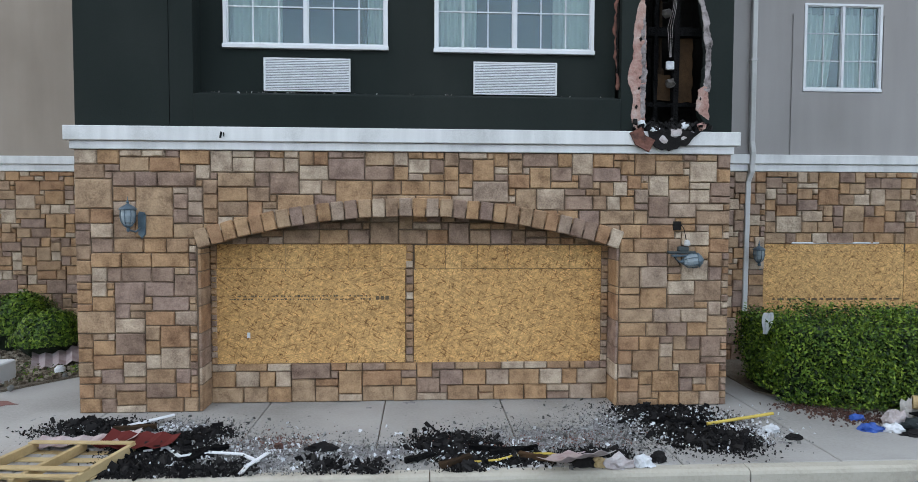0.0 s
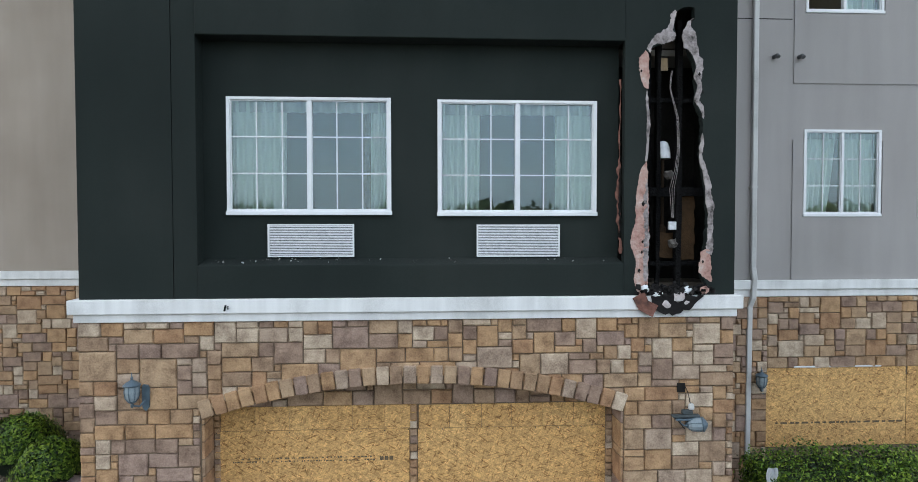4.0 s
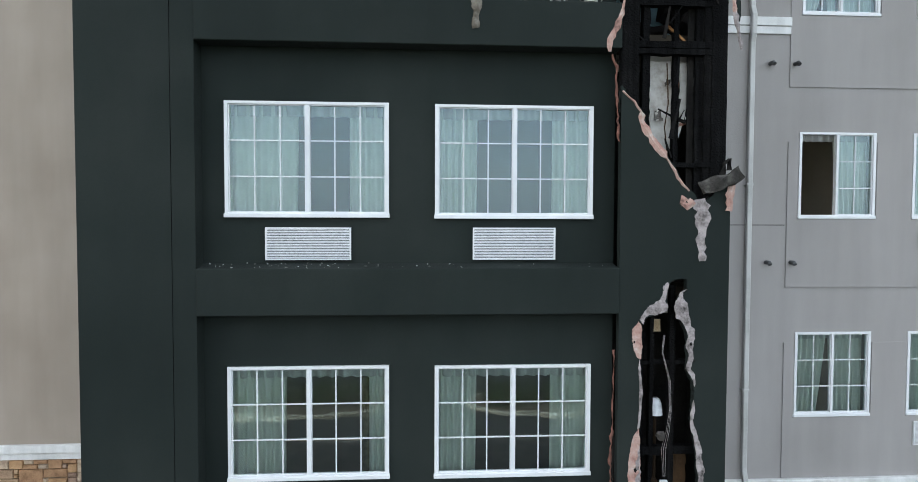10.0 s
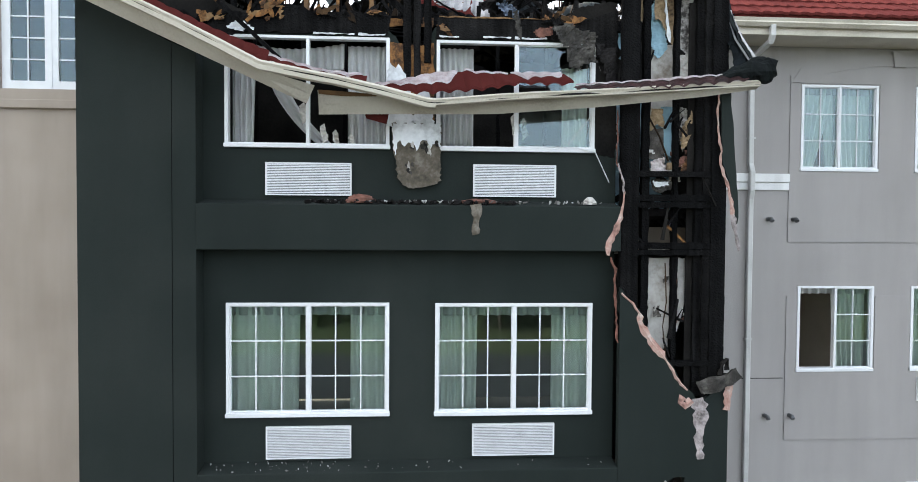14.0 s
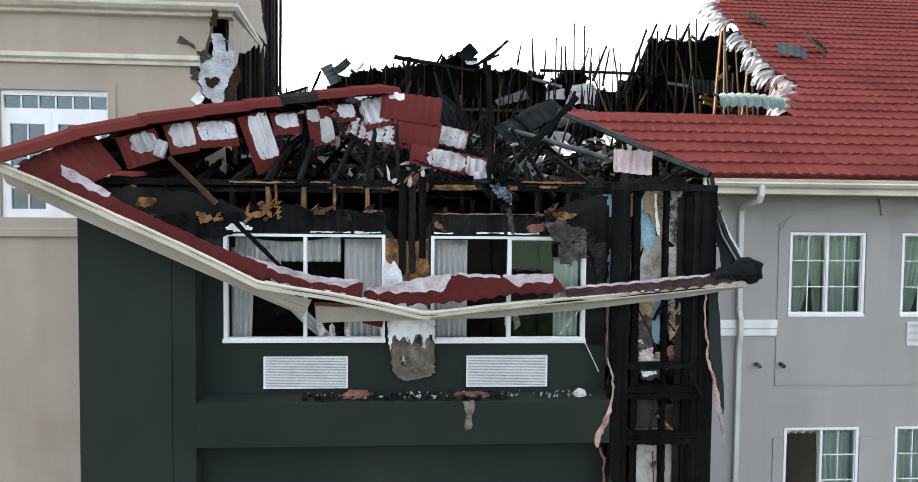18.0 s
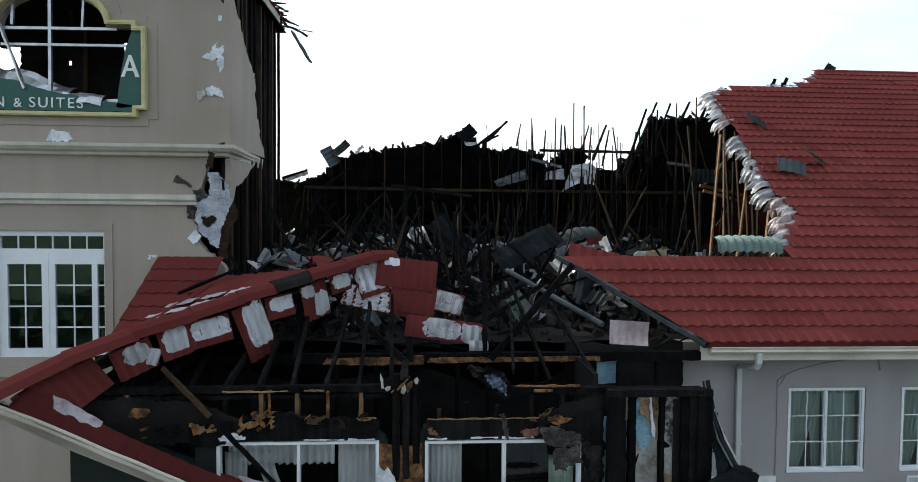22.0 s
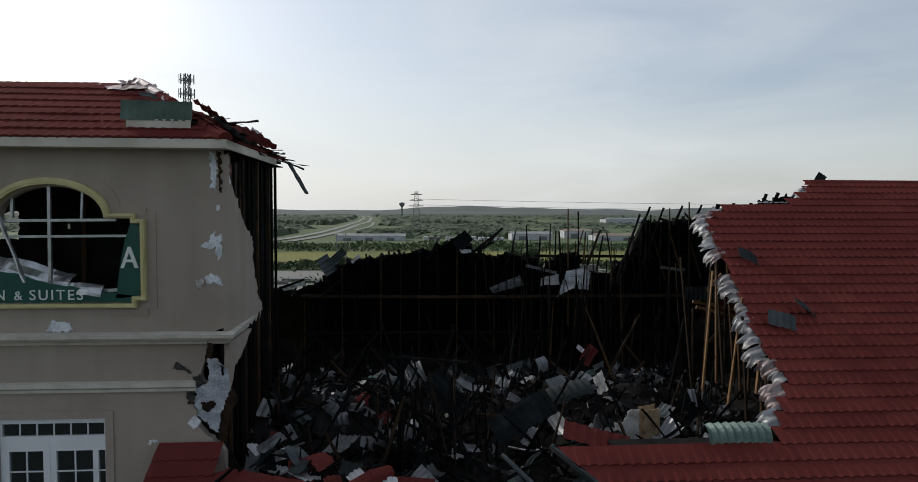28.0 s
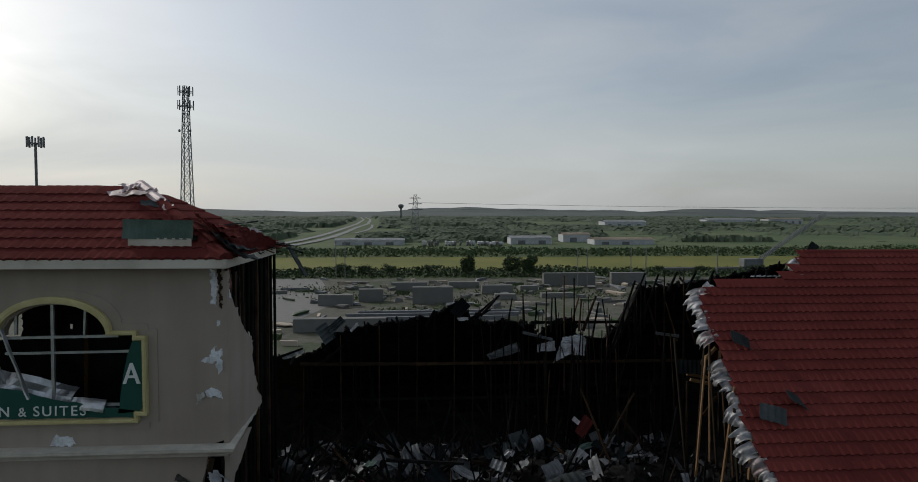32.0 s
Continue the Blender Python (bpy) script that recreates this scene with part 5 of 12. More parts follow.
# gutter and fascia of the wing
gt = thing("gutter_wing", "cream metal gutter and fascia along the wing eave", "gutter", kind="structure")
GUT = [(0.0, 0.0), (0.07, 0.0), (0.115, 0.05), (0.10, 0.075), (0.12, 0.12), (0.105, 0.125), (0.085, 0.08), (0.1, 0.052), (0.064, 0.014), (0.012, 0.012), (0.012, 0.125), (0.0, 0.125)]
bm = bmesh.new()
sweep(bm, [(4.72, YE, 13.235), (17, YE, 13.235)], GUT)
part("gutter_channel", bm, FASCIA, gt)
part("fascia_board", B(4.6, 17, YE + 0.003, YE + 0.03, 13.13, 13.37), FASCIA, gt)
part("soffit", B(4.1, 17, YE + 0.03, YS, 13.13, 13.15), FASCIA, gt)
part("drip_edge", B(4.68, 17, YE - 0.05, YE - 0.03, 13.33, 13.452), TILE, main_roof, "turned-down red tile edge over the gutter")
ds = thing("downspout", "pale metal downspout on the wing wall, jogging over the bands", "downspout")
def spout(pts):
    bm = bmesh.new()
    sweep(bm, pts, [(-0.041, -0.03), (-0.03, -0.038), (0.03, -0.038), (0.041, -0.03), (0.041, 0.03), (0.03, 0.038), (-0.03, 0.038), (-0.041, 0.03)], up=(0, 1, 0))
    return bm
yo = YS - 0.05
part("pipe", spout([(5.50, 9.69, 13.26), (5.50, 9.69, 13.10), (5.50, 9.74, 13.02), (5.51, 10.22, 12.93), (5.51, yo, 12.86), (5.51, yo, 12.4)]), GALV, ds)
part("pipe", spout([(5.51, yo, 12.45), (5.52, yo, 11.2), (5.53, yo - 0.04, 11.06), (5.53, yo - 0.04, 10.75), (5.53, yo, 10.62), (5.53, yo, 6.5), (5.53, yo, 3.6), (5.53, yo - 0.05, 3.42), (5.51, yo - 0.05, 3.1), (5.48, yo, 2.95), (5.46, yo, 0.12)]), GALV, ds)
for z in (4.9, 8.3, 11.6):
    part("strap", B(5.47, 5.58, yo - 0.045, yo + 0.045, z, z + 0.03), GALV, ds)

# ---- bay roof: left hip still standing, front slope sagged and stripped ----
HIP_LINE = [(-4.55, 7.35, 13.27), (-3.9, 7.80, 13.62), (-3.3, 8.20, 13.85), (-2.72, 8.57, 14.03), (-2.24, 8.98, 14.19), (-1.84, 9.24, 14.30), (-1.39, 9.54, 14.44), (-0.92, 9.90, 14.58), (-0.53, 10.22, 14.69), (0.25, 10.72, 14.72)]


bay_roof = thing("roof_bay", "sagging red tile roof of the bay, paint burnt off in patches", "roof", kind="structure")
# left-facing slope up to the hip, and a front-facing piece against the tower
SX, SY = 0.2265, 0.1026


def left_z(x, y):
    return 13.78 + SX * (x + 3.3) + SY * (y - 8.2)


su = Vector((0, -1, -SY)).normalized()
sv = Vector((1, 0, SX))
sv = (sv - su * sv.dot(su)).normalized()
tiled(bay_roof, (-4.62, 12.5, left_z(-4.62, 12.5)), tuple(su), tuple(sv), 12, 5.4, lambda u, v: u > 0.5, 8, clip=[((5.15, 0, 0), (-4.2, -2.85, 0)), ((0.6, 0, 0), (1, 0.0, 0)), ((0.82, 0.26, 0), (-0.5, 3.67, 0)), ((0.92, 1.95, 0), (1.65, -1.21, 0))], droop=(1.3, 0.30))
fp = math.atan(0.61)
tiled(bay_roof, (-4.64, 10.25, 13.20), (1, 0, 0), (0, math.cos(fp), math.sin(fp)), 7, 2.4, lambda u, v: u < 2.0, 18, clip=[((0.0, 0, 0), (1, 0, 0)), ((1.2, 0, 0), (-1, 0, 0))])
bm = bmesh.new()
vs = [bm.verts.new(p) for p in ((-4.1, 7.9, 13.3), (-4.2, 11.9, left_z(-4.35, 11.9) - 0.42), (-2.85, 11.5, left_z(-2.85, 11.5) - 0.06), (-1.25, 9.9, left_z(-1.25, 9.9) - 0.08))]
bm.faces.new(vs)
ex = bmesh.ops.extrude_face_region(bm, geom=bm.faces[:])
for g in ex["geom"]:
    if isinstance(g, bmesh.types.BMVert):
        g.co.z -= 0.05
part("deck", bm, SOOT, bay_roof)
rng = random.Random(61)
# patches where the red coat burnt off, two rows of tiles and the caps: middle, width, depth in plan
for k, (x, y, w_, d_) in enumerate(((-3.40, 9.73, 0.13, 0.24), (-3.17, 9.75, 0.26, 0.36), (-2.80, 9.75, 0.32, 0.26), (-2.43, 9.73, 0.32, 0.30), (-2.09, 9.57, 0.21, 0.15), (-2.43, 9.48, 0.32, 0.12), (-3.42, 9.16, 0.18, 0.13), (-3.12, 9.19, 0.25, 0.22), (-2.81, 9.31, 0.29, 0.28), (-2.40, 9.20, 0.30, 0.32), (-2.13, 9.25, 0.22, 0.26), (-2.58, 9.02, 0.14, 0.06), (-3.14, 8.34, 0.28, 0.19), (-3.02, 8.68, 0.46, 0.26), (-2.94, 8.54, 0.19, 0.14))):
    loop = [(x - w_ * 0.5, y - d_ * 0.35), (x - w_ * 0.42, y + d_ * 0.4), (x + w_ * 0.05, y + d_ * 0.5), (x + w_ * 0.5, y + d_ * 0.35), (x + w_ * 0.45, y - d_ * 0.42), (x, y - d_ * 0.5)]
    bm = plate(ragged(loop, 0.06, 0.018, rng), [], 0, 0.006)
    for v in bm.verts:
        v.co = (v.co.x, v.co.z, left_z(v.co.x, v.co.z) + (0.082 if k < 12 else 0.10) + (0.006 if v.co.y < 0.003 else 0) + 0.008 * math.cos(v.co.x * 47))
    part("bared_patch", bm, BARE, bay_roof, "patch of bare silver metal where the red coat burnt off")
part("lath", beam(bmesh.new(), (-3.59, 10.54, left_z(-3.59, 10.54) + 0.12), (-2.98, 11.7, left_z(-2.98, 11.7) + 0.16), 0.05, 0.05, 0.006, rng, 0.8, 8), CHAR, bay_roof, "charred lath lying on the slope")
for i in range(len(HIP_LINE) - 1):
    a, b = Vector(HIP_LINE[i]), Vector(HIP_LINE[i + 1])
    if i == len(HIP_LINE) - 2:
        b = a.lerp(b, 0.4)
    bm = bmesh.new()
    sweep(bm, [a + Vector((0, 0, 0.05)), b.lerp(a, -0.06) + Vector((0, 0, 0.03))], [(0.135, -0.10), (0.115, 0.0), (0.05, 0.05), (-0.05, 0.05), (-0.115, 0.0), (-0.135, -0.10)])
    part("hip_cap", bm, SOOT if i == 5 else TILE, bay_roof)


def flap(a, b, drop, mat_, seed, patches):
    """A panel hanging from a to b, falling along drop, with bared patches lying on it."""
    a, b, d = Vector(a), Vector(b), Vector(drop)
    u = (b - a)
    wu, ln = u.length, d.length
    n = u.cross(d).normalized()
    m = Matrix((u.normalized(), d.normalized(), n)).transposed().to_4x4()
    m.translation = (a + b) / 2 + d / 2
    ob = part("tile_panel", wavy_sheet(wu, ln, max(2, round(wu / 0.13)), 0.018, 0.02, crumple=0.03), mat_, bay_roof)
    ob.matrix_basis = m
    sgn = 1 if n.y < 0 else -1
    r = random.Random(seed)
    nw = max(2, round(wu / 0.13))

    def surface(x, y):
        return 0.018 * math.cos(2 * math.pi * nw * (x / wu + 0.5)) + 0.02 * ((2 * y / ln) ** 2 + 0.4 * (2 * x / wu) ** 2) + 0.03 * noise.noise(Vector((x * 2.1 + wu * 7, y * 2.1, ln * 9)))

    for k, (u0, u1, v0, v1) in enumerate(patches):
        cx, cy, hw, hl = (u0 + u1 - 1) / 2 * wu, (v0 + v1 - 1) / 2 * ln, (u1 - u0) / 2 * wu, (v1 - v0) / 2 * ln
        bm = bmesh.new()
        rings_ = []
        for q in range(1, 7):
            row = []
            for i in range(40):
                a_ = 2 * math.pi * i / 40
                c_, s_ = math.cos(a_), math.sin(a_)
                rr = 1 / (abs(c_) ** 4.5 + abs(s_) ** 4.5) ** (1 / 4.5)
                rr *= 1 + 0.22 * noise.noise(Vector((c_ * 2.2, s_ * 2.2, seed * 3 + k))) + 0.10 * noise.noise(Vector((c_ * 7, s_ * 7, seed * 3 + k)))
                x, y = cx + hw * rr * c_ * q / 6, cy + hl * rr * s_ * q / 6
                x, y = max(-wu / 2, min(wu / 2, x)), max(-ln / 2, min(ln / 2, y))
                row.append(bm.verts.new((x, y, surface(x, y) + sgn * 0.010)))
            rings_.append(row)
        bm.faces.new(rings_[0])
        for r0, r1 in zip(rings_, rings_[1:]):
            for i in range(40):
                bm.faces.new((r0[i], r0[(i + 1) % 40], r1[(i + 1) % 40], r1[i]))
        pt = part("bared_patch", bm, BARE, bay_roof, "patch of bare silver metal where the red coat burnt off")
        pt.matrix_basis = m


flap((-4.4, 7.5, 13.28), (-3.75, 7.98, 13.64), (0.42, 0.08, -0.36), TILE, 1, [])
flap((-3.52, 8.08, 13.63), (-3.15, 8.33, 13.80), (0.12, 0.08, -0.37), TILE, 2, [(0.28, 0.9, 0.04, 0.65)])
flap((-3.10, 8.31, 13.66), (-2.99, 8.38, 13.62), (-0.06, -0.04, -0.20), BARE, 3, [])
flap((-3.09, 8.36, 13.85), (-2.78, 8.56, 13.91), (0.13, 0.03, -0.37), TILE, 4, [(0.12, 0.96, 0.02, 0.79)])
flap((-2.81, 8.55, 13.93), (-2.34, 8.93, 14.00), (0.10, -0.02, -0.35), TILE, 5, [(0.12, 0.95, 0.05, 0.74)])
flap((-2.40, 8.89, 14.03), (-2.02, 9.17, 14.11), (0.38, 0.26, -0.67), TILE, 6, [(0.22, 0.95, 0.02, 0.80)])
flap((-1.96, 9.25, 14.17), (-1.60, 9.48, 14.21), (0.10, 0.0, -0.31), TILE, 7, [(0.12, 0.95, 0.08, 0.70)])
flap((-1.59, 9.60, 14.29), (-1.20, 9.89, 14.32), (0.19, 0.14, -0.50), TILE, 8, [(0.03, 0.5, 0.02, 0.34), (0.36, 0.95, 0.28, 0.92)])
flap((-1.15, 9.88, 14.42), (-0.85, 10.11, 14.47), (0.10, 0.02, -0.27), TILE, 9, [(0.09, 0.94, 0.07, 0.80)])
flap((-0.93, 10.19, 14.31), (0.48, 10.16, 14.00), (-0.06, -0.11, -0.33), TILE, 10, [(0.01, 0.60, 0.06, 0.98)])
flap((-0.19, 10.19, 14.36), (0.50, 10.17, 14.18), (-0.03, -0.14, -0.44), TILE, 11, [])
flap((-0.84, 10.20, 14.51), (-0.26, 10.28, 14.68), (0.19, -0.14, -0.46), TILE, 12, [(0.02, 0.74, 0.02, 0.86), (0.77, 0.99, 0.36, 0.99)])
flap((-0.42, 10.26, 14.73), (0.52, 10.26, 14.60), (-0.03, -0.15, -0.46), TILE, 13, [(0.12, 0.37, 0.03, 0.30)])
flap((0.45, 10.24, 14.20), (0.97, 10.22, 14.08), (-0.09, -0.10, -0.31), TILE, 14, [(0.02, 0.98, 0.02, 0.96)])
flap((0.03, 10.04, 13.93), (1.20, 9.98, 13.56), (0.03, -0.10, -0.32), TILE, 15, [(0.22, 0.70, 0.02, 0.92), (0.71, 0.99, 0.12, 0.99)])
flap((0.98, 9.96, 13.46), (1.28, 9.93, 13.36), (0.06, -0.04, -0.14), BARE, 16, [])

rng = random.Random(66)
for k in range(16):
    x = rng.uniform(-3.0, -0.7)
    y = 9.55 - 0.95 * x + rng.uniform(-0.15, 0.5)
    mt = (BARE, BAREDARK, GALVDARK, CHARSHEET, TILE)[k % 5]
    ob = part("torn_sheet", wavy_sheet(rng.uniform(0.2, 0.5), rng.uniform(0.2, 0.6), 3, 0.015, rng.uniform(-0.06, 0.08), crumple=0.10), mt, bay_roof, "loose burnt sheet along the broken upper edge")
    ob.matrix_basis = pose(x, y, left_z(x, y) + rng.uniform(-0.12, 0.12), rng.uniform(-20, 50), rng.uniform(-25, 25), rng.uniform(-60, 60))
for k in range(14):
    x = rng.uniform(-3.1, -0.6)
    y = 9.65 - 0.95 * x
    bm = bmesh.new()
    beam(bm, (x, y, left_z(x, y) - 0.1), (x + rng.uniform(-0.4, 0.8), y + rng.uniform(-0.3, 0.4), left_z(x, y) + rng.uniform(0.0, 0.35)), 0.03, 0.05, 0.008, rng, 0.6, 5)
    part("splinter", bm, CHAR, bay_roof, "charred lath along the broken upper edge")

# fallen eave of the bay: gutter, split fascia and a strip of tiles
RIM = [(-4.47, 7.38, 13.29), (-3.89, 7.38, 13.04), (-3.19, 7.38, 12.72), (-2.54, 7.39, 12.42), (-2.03, 7.39, 12.17), (-1.65, 7.39, 11.98), (-1.40, 7.40, 11.935), (-0.85, 7.43, 11.845), (-0.29, 7.46, 11.73), (0.20, 7.48, 11.615), (0.30, 7.485, 11.61), (1.3, 7.55, 11.71), (2.1, 7.61, 11.775), (3.12, 7.68, 11.86), (3.85, 7.73, 11.93), (4.26, 7.75, 11.96)]
ge = thing("gutter_bay", "fallen cream gutter hanging kinked across the windows", "gutter", kind="structure")


def eave_gutter(pts, k, lab):
    """A K-shaped gutter whose front lip follows pts; k scales its depth."""
    prof = [(0.0, 0.0), (0.004, -0.022), (-0.016, -0.05), (-0.03, -0.10), (-0.12, -0.105), (-0.125, 0.0), (-0.119, 0.0), (-0.113, -0.097), (-0.036, -0.092), (-0.022, -0.05), (-0.006, -0.016), (-0.012, 0.0)]
    P = [Vector(p) for p in pts]
    Q = []
    for a, b in zip(P, P[1:]):
        n_ = max(1, int((b - a).length / 0.12))
        Q += [a.lerp(b, i / n_) for i in range(n_)]
    Q.append(P[-1])
    Q = [q + Vector((0, 0.010 * noise.noise(q * 2.3), 0.007 * noise.noise(q * 3.1 + Vector((5, 0, 0))))) for q in Q]
    return part("gutter_channel", sweep(bmesh.new(), Q, [(a * k, b * k) for a, b in prof]), FASCIA, ge, lab)


eave_gutter(RIM[:11], 1.0, "sagging cream gutter streaked with soot")
eave_gutter(RIM[9:], 0.72, "flattened end of the cream gutter")
bm = bmesh.new()
sweep(bm, [(x, y + 0.06, z - 0.035) for x, y, z in RIM], [(0.045, -0.02), (0.045, 0.0), (0.0, 0.012), (-0.05, 0.0), (-0.05, -0.02)])
part("gutter_litter", bm, CHARBITS, ge, "black char and dirt lying in the gutter")


def cloth_strip(rows_, mat_, lab, name, thick=0.018):
    bm = bmesh.new()
    g_ = [[bm.verts.new(p) for p in row] for row in rows_]
    for a_, b_ in zip(g_, g_[1:]):
        for i in range(len(a_) - 1):
            bm.faces.new((a_[i], b_[i], b_[i + 1], a_[i + 1]))
    bmesh.ops.solidify(bm, geom=bm.faces[:], thickness=thick)
    return part(name, bm, mat_, ge, lab)


# left fascia: a broad board under the gutter, sawn end slanting back
FB = [(-4.43, 7.50, 13.04), (-3.71, 7.52, 12.68), (-2.90, 7.545, 12.31), (-2.08, 7.57, 11.94), (-1.60, 7.58, 11.725), (-1.18, 7.59, 11.54)]
FT = [(-4.47, 7.44, 13.19), (-3.75, 7.44, 12.88), (-2.95, 7.45, 12.51), (-2.12, 7.46, 12.12), (-1.60, 7.47, 11.87), (-1.08, 7.55, 11.74)]
cloth_strip([[FT[i], tuple(Vector(FT[i]).lerp(Vector(FB[i]), 0.5)), FB[i]] for i in range(6)], FASCIA, "cream fascia board, snapped off at its end", "fascia_board")
cloth_strip([[tuple(Vector(FB[i]) + Vector((0.0, 0.015, 0.004))), tuple(Vector(FB[i]) + Vector((0.03, 0.36, 0.12)))] for i in range(5)], FASCIA, "cream soffit strip behind the fascia", "soffit")
# second fascia: twisted outward right of the break, running out to nothing
F2 = [(-1.06, 11.70, 11.44), (-0.5, 11.675, 11.455), (-0.01, 11.63, 11.465), (0.5, 11.60, 11.475), (1.03, 11.64, 11.49), (2.19, 11.74, 11.59), (3.55, 11.84, 11.75), (4.25, 11.90, 11.86)]
cloth_strip([[(x, 7.62 + 0.03 * (x + 1), zt), (x + 0.003, 7.67 + 0.025 * (x + 1), (zt + zb) / 2), (x, 7.72 + 0.02 * (x + 1), zb)] for x, zt, zb in F2], FASCIA, "cream fascia board twisted outward", "fascia_board")
cloth_strip([[(x, 7.606 + 0.03 * (x + 1), z), (x, 7.63 + 0.03 * (x + 1), z - h)] for x, z, h in ((-1.05, 11.705, 0.045), (-0.75, 11.69, 0.05), (-0.5, 11.675, 0.03), (-0.3, 11.66, 0.01))], TIMBER, "raw split timber at the break", "splinter", 0.008)
cloth_strip([[(-0.55, 7.80, 11.50), (-0.52, 7.83, 11.42)], [(-0.25, 7.80, 11.50), (-0.28, 7.84, 11.36)]], TILE, "end of a red tile hanging under the board", "hanging_tile", 0.01)
# rows of tiles behind the gutter
def course(low, high, seed, bare=(), mat_=None, lab="strip of red tiles lying in the fallen gutter"):
    """A row of ribbed tiles between a lower and an upper line; bare: stretches (from, to, depth) whose coat burnt off from the top."""
    def resample(pts):
        P = [Vector(p) for p in pts]
        d = [0.0]
        for a, b in zip(P, P[1:]):
            d.append(d[-1] + (b - a).length)
        return lambda t: next((P[k].lerp(P[k + 1], (t * d[-1] - d[k]) / max(1e-6, d[k + 1] - d[k])) for k in range(len(P) - 1) if t * d[-1] <= d[k + 1] + 1e-9), P[-1]), d[-1]
    fa, la = resample(low)
    fb_, _ = resample(high)
    n_ = max(8, int(la / 0.03))

    def at(t, v):
        s_ = t * la
        rib = 0.016 * abs(math.sin(math.pi * s_ / 0.19)) ** 0.7
        p = fa(t).lerp(fb_(t), v)
        sag = -0.02 * abs(math.cos(math.pi * s_ / 0.19)) ** 3 * (1 - v)
        return p + Vector((0.0, -0.4 * rib, rib + sag + 0.015 * noise.noise(Vector((s_ * 2, v * 3, seed)))))
    rows_ = [[at(i / n_, v) + (Vector((0, -0.012, -0.035)) if v < 0 else Vector()) for v in (-0.001, 0.0, 0.35, 0.7, 1.0)] for i in range(n_ + 1)]
    cloth_strip(rows_, mat_ or TILE, lab, "tile_strip", 0.006)
    for k, (t0, t1, dep) in enumerate(bare):
        rr = []
        for i in range(int(t0 * n_), int(t1 * n_) + 1):
            t = i / n_
            e = min(1.0, 8 * (t - t0) / (t1 - t0) + 0.15, 8 * (t1 - t) / (t1 - t0) + 0.15)
            v0 = 1.0 - dep * e * (0.85 + 0.5 * noise.noise(Vector((t * la * 5, seed, k))))
            rr.append([at(t, v0 + (1.0 - v0) * q) + Vector((0, -0.007, 0.006)) for q in (0.0, 0.33, 0.66, 1.0)])
            rr[-1].append(rr[-1][-1] + Vector((0, 0.02, 0.02)))
        cloth_strip(rr, BLEACHED, "bleached pink and silver coat burnt off the tiles", "bleached_edge", 0.004)


BURNTTILE = material("sooty_red_tile", [(0.014, 0.009, 0.009), (0.045, 0.017, 0.017), (0.085, 0.032, 0.032)], 5, 40, 0.6, bump=0.3, spec=0.4)
course([(-4.3, 7.42, 13.20), (-3.19, 7.44, 12.70), (-2.54, 7.45, 12.40), (-1.97, 7.47, 12.15), (-1.6, 7.48, 11.97)], [(-4.2, 7.60, 13.36), (-3.75, 7.62, 13.16), (-3.22, 7.62, 12.83), (-2.62, 7.62, 12.55), (-1.99, 7.62, 12.27), (-1.6, 7.62, 12.12)], 1, [(0.12, 0.33, 0.45)], None, "narrow strip of red tiles along the fallen eave")
course([(-2.0, 7.50, 12.12), (-1.5, 7.52, 12.0), (-1.0, 7.52, 11.86), (-0.50, 7.53, 11.77)], [(-2.1, 7.78, 12.27), (-1.55, 7.80, 12.09), (-1.04, 7.80, 11.95), (-0.51, 7.80, 11.91)], 2, [(0.15, 0.97, 0.55)])
course([(-0.49, 7.58, 11.78), (-0.2, 7.58, 11.72), (0.26, 7.58, 11.72), (0.78, 7.58, 11.76), (1.3, 7.58, 11.84), (1.91, 7.60, 11.86)], [(-0.50, 7.85, 11.80), (-0.1, 7.85, 11.87), (0.27, 7.85, 11.94), (0.68, 7.85, 12.01), (0.76, 7.86, 11.985), (1.07, 7.85, 11.98), (1.85, 7.85, 11.99)], 3, [(0.02, 0.46, 0.62), (0.49, 0.72, 0.10), (0.73, 0.99, 0.62)])
course([(1.95, 7.62, 11.80), (3.0, 7.68, 11.86), (4.1, 7.74, 11.98)], [(1.95, 7.78, 11.83), (3.17, 7.80, 11.94), (3.84, 7.81, 12.01), (4.2, 7.82, 12.06)], 4, [(0.02, 0.95, 0.18)], BURNTTILE, "sooty dark red strip of tile edge")
bm = bmesh.new()
rings_ = []
for i in range(15):
    t = i / 14
    c_ = Vector((3.80 + 0.60 * t, 7.80 - 0.03 * t, 12.0 + 0.06 * t + 0.05 * math.sin(2.5 * t)))
    rad = 0.035 + 0.10 * min(1.0, t * 1.6)
    hoop = []
    for j in range(20):
        a = math.pi * 2 * j / 20
        k = 1 + 0.45 * noise.noise(Vector((t * 5, math.cos(a) * 1.4, math.sin(a) * 1.4))) + 0.18 * noise.noise(Vector((t * 14, math.cos(a) * 4, math.sin(a) * 4)))
        hoop.append(bm.verts.new(c_ + Vector((0.07 * noise.noise(Vector((math.cos(a) * 2, math.sin(a) * 2, 7))) * t, rad * 0.8 * k * math.cos(a), rad * 1.05 * k * math.sin(a)))))
    rings_.append(hoop)
for a_, b_ in zip(rings_, rings_[1:]):
    for j in range(20):
        bm.faces.new((a_[j], a_[(j + 1) % 20], b_[(j + 1) % 20], b_[j]))
bmesh.ops.solidify(bm, geom=bm.faces[:], thickness=0.008)
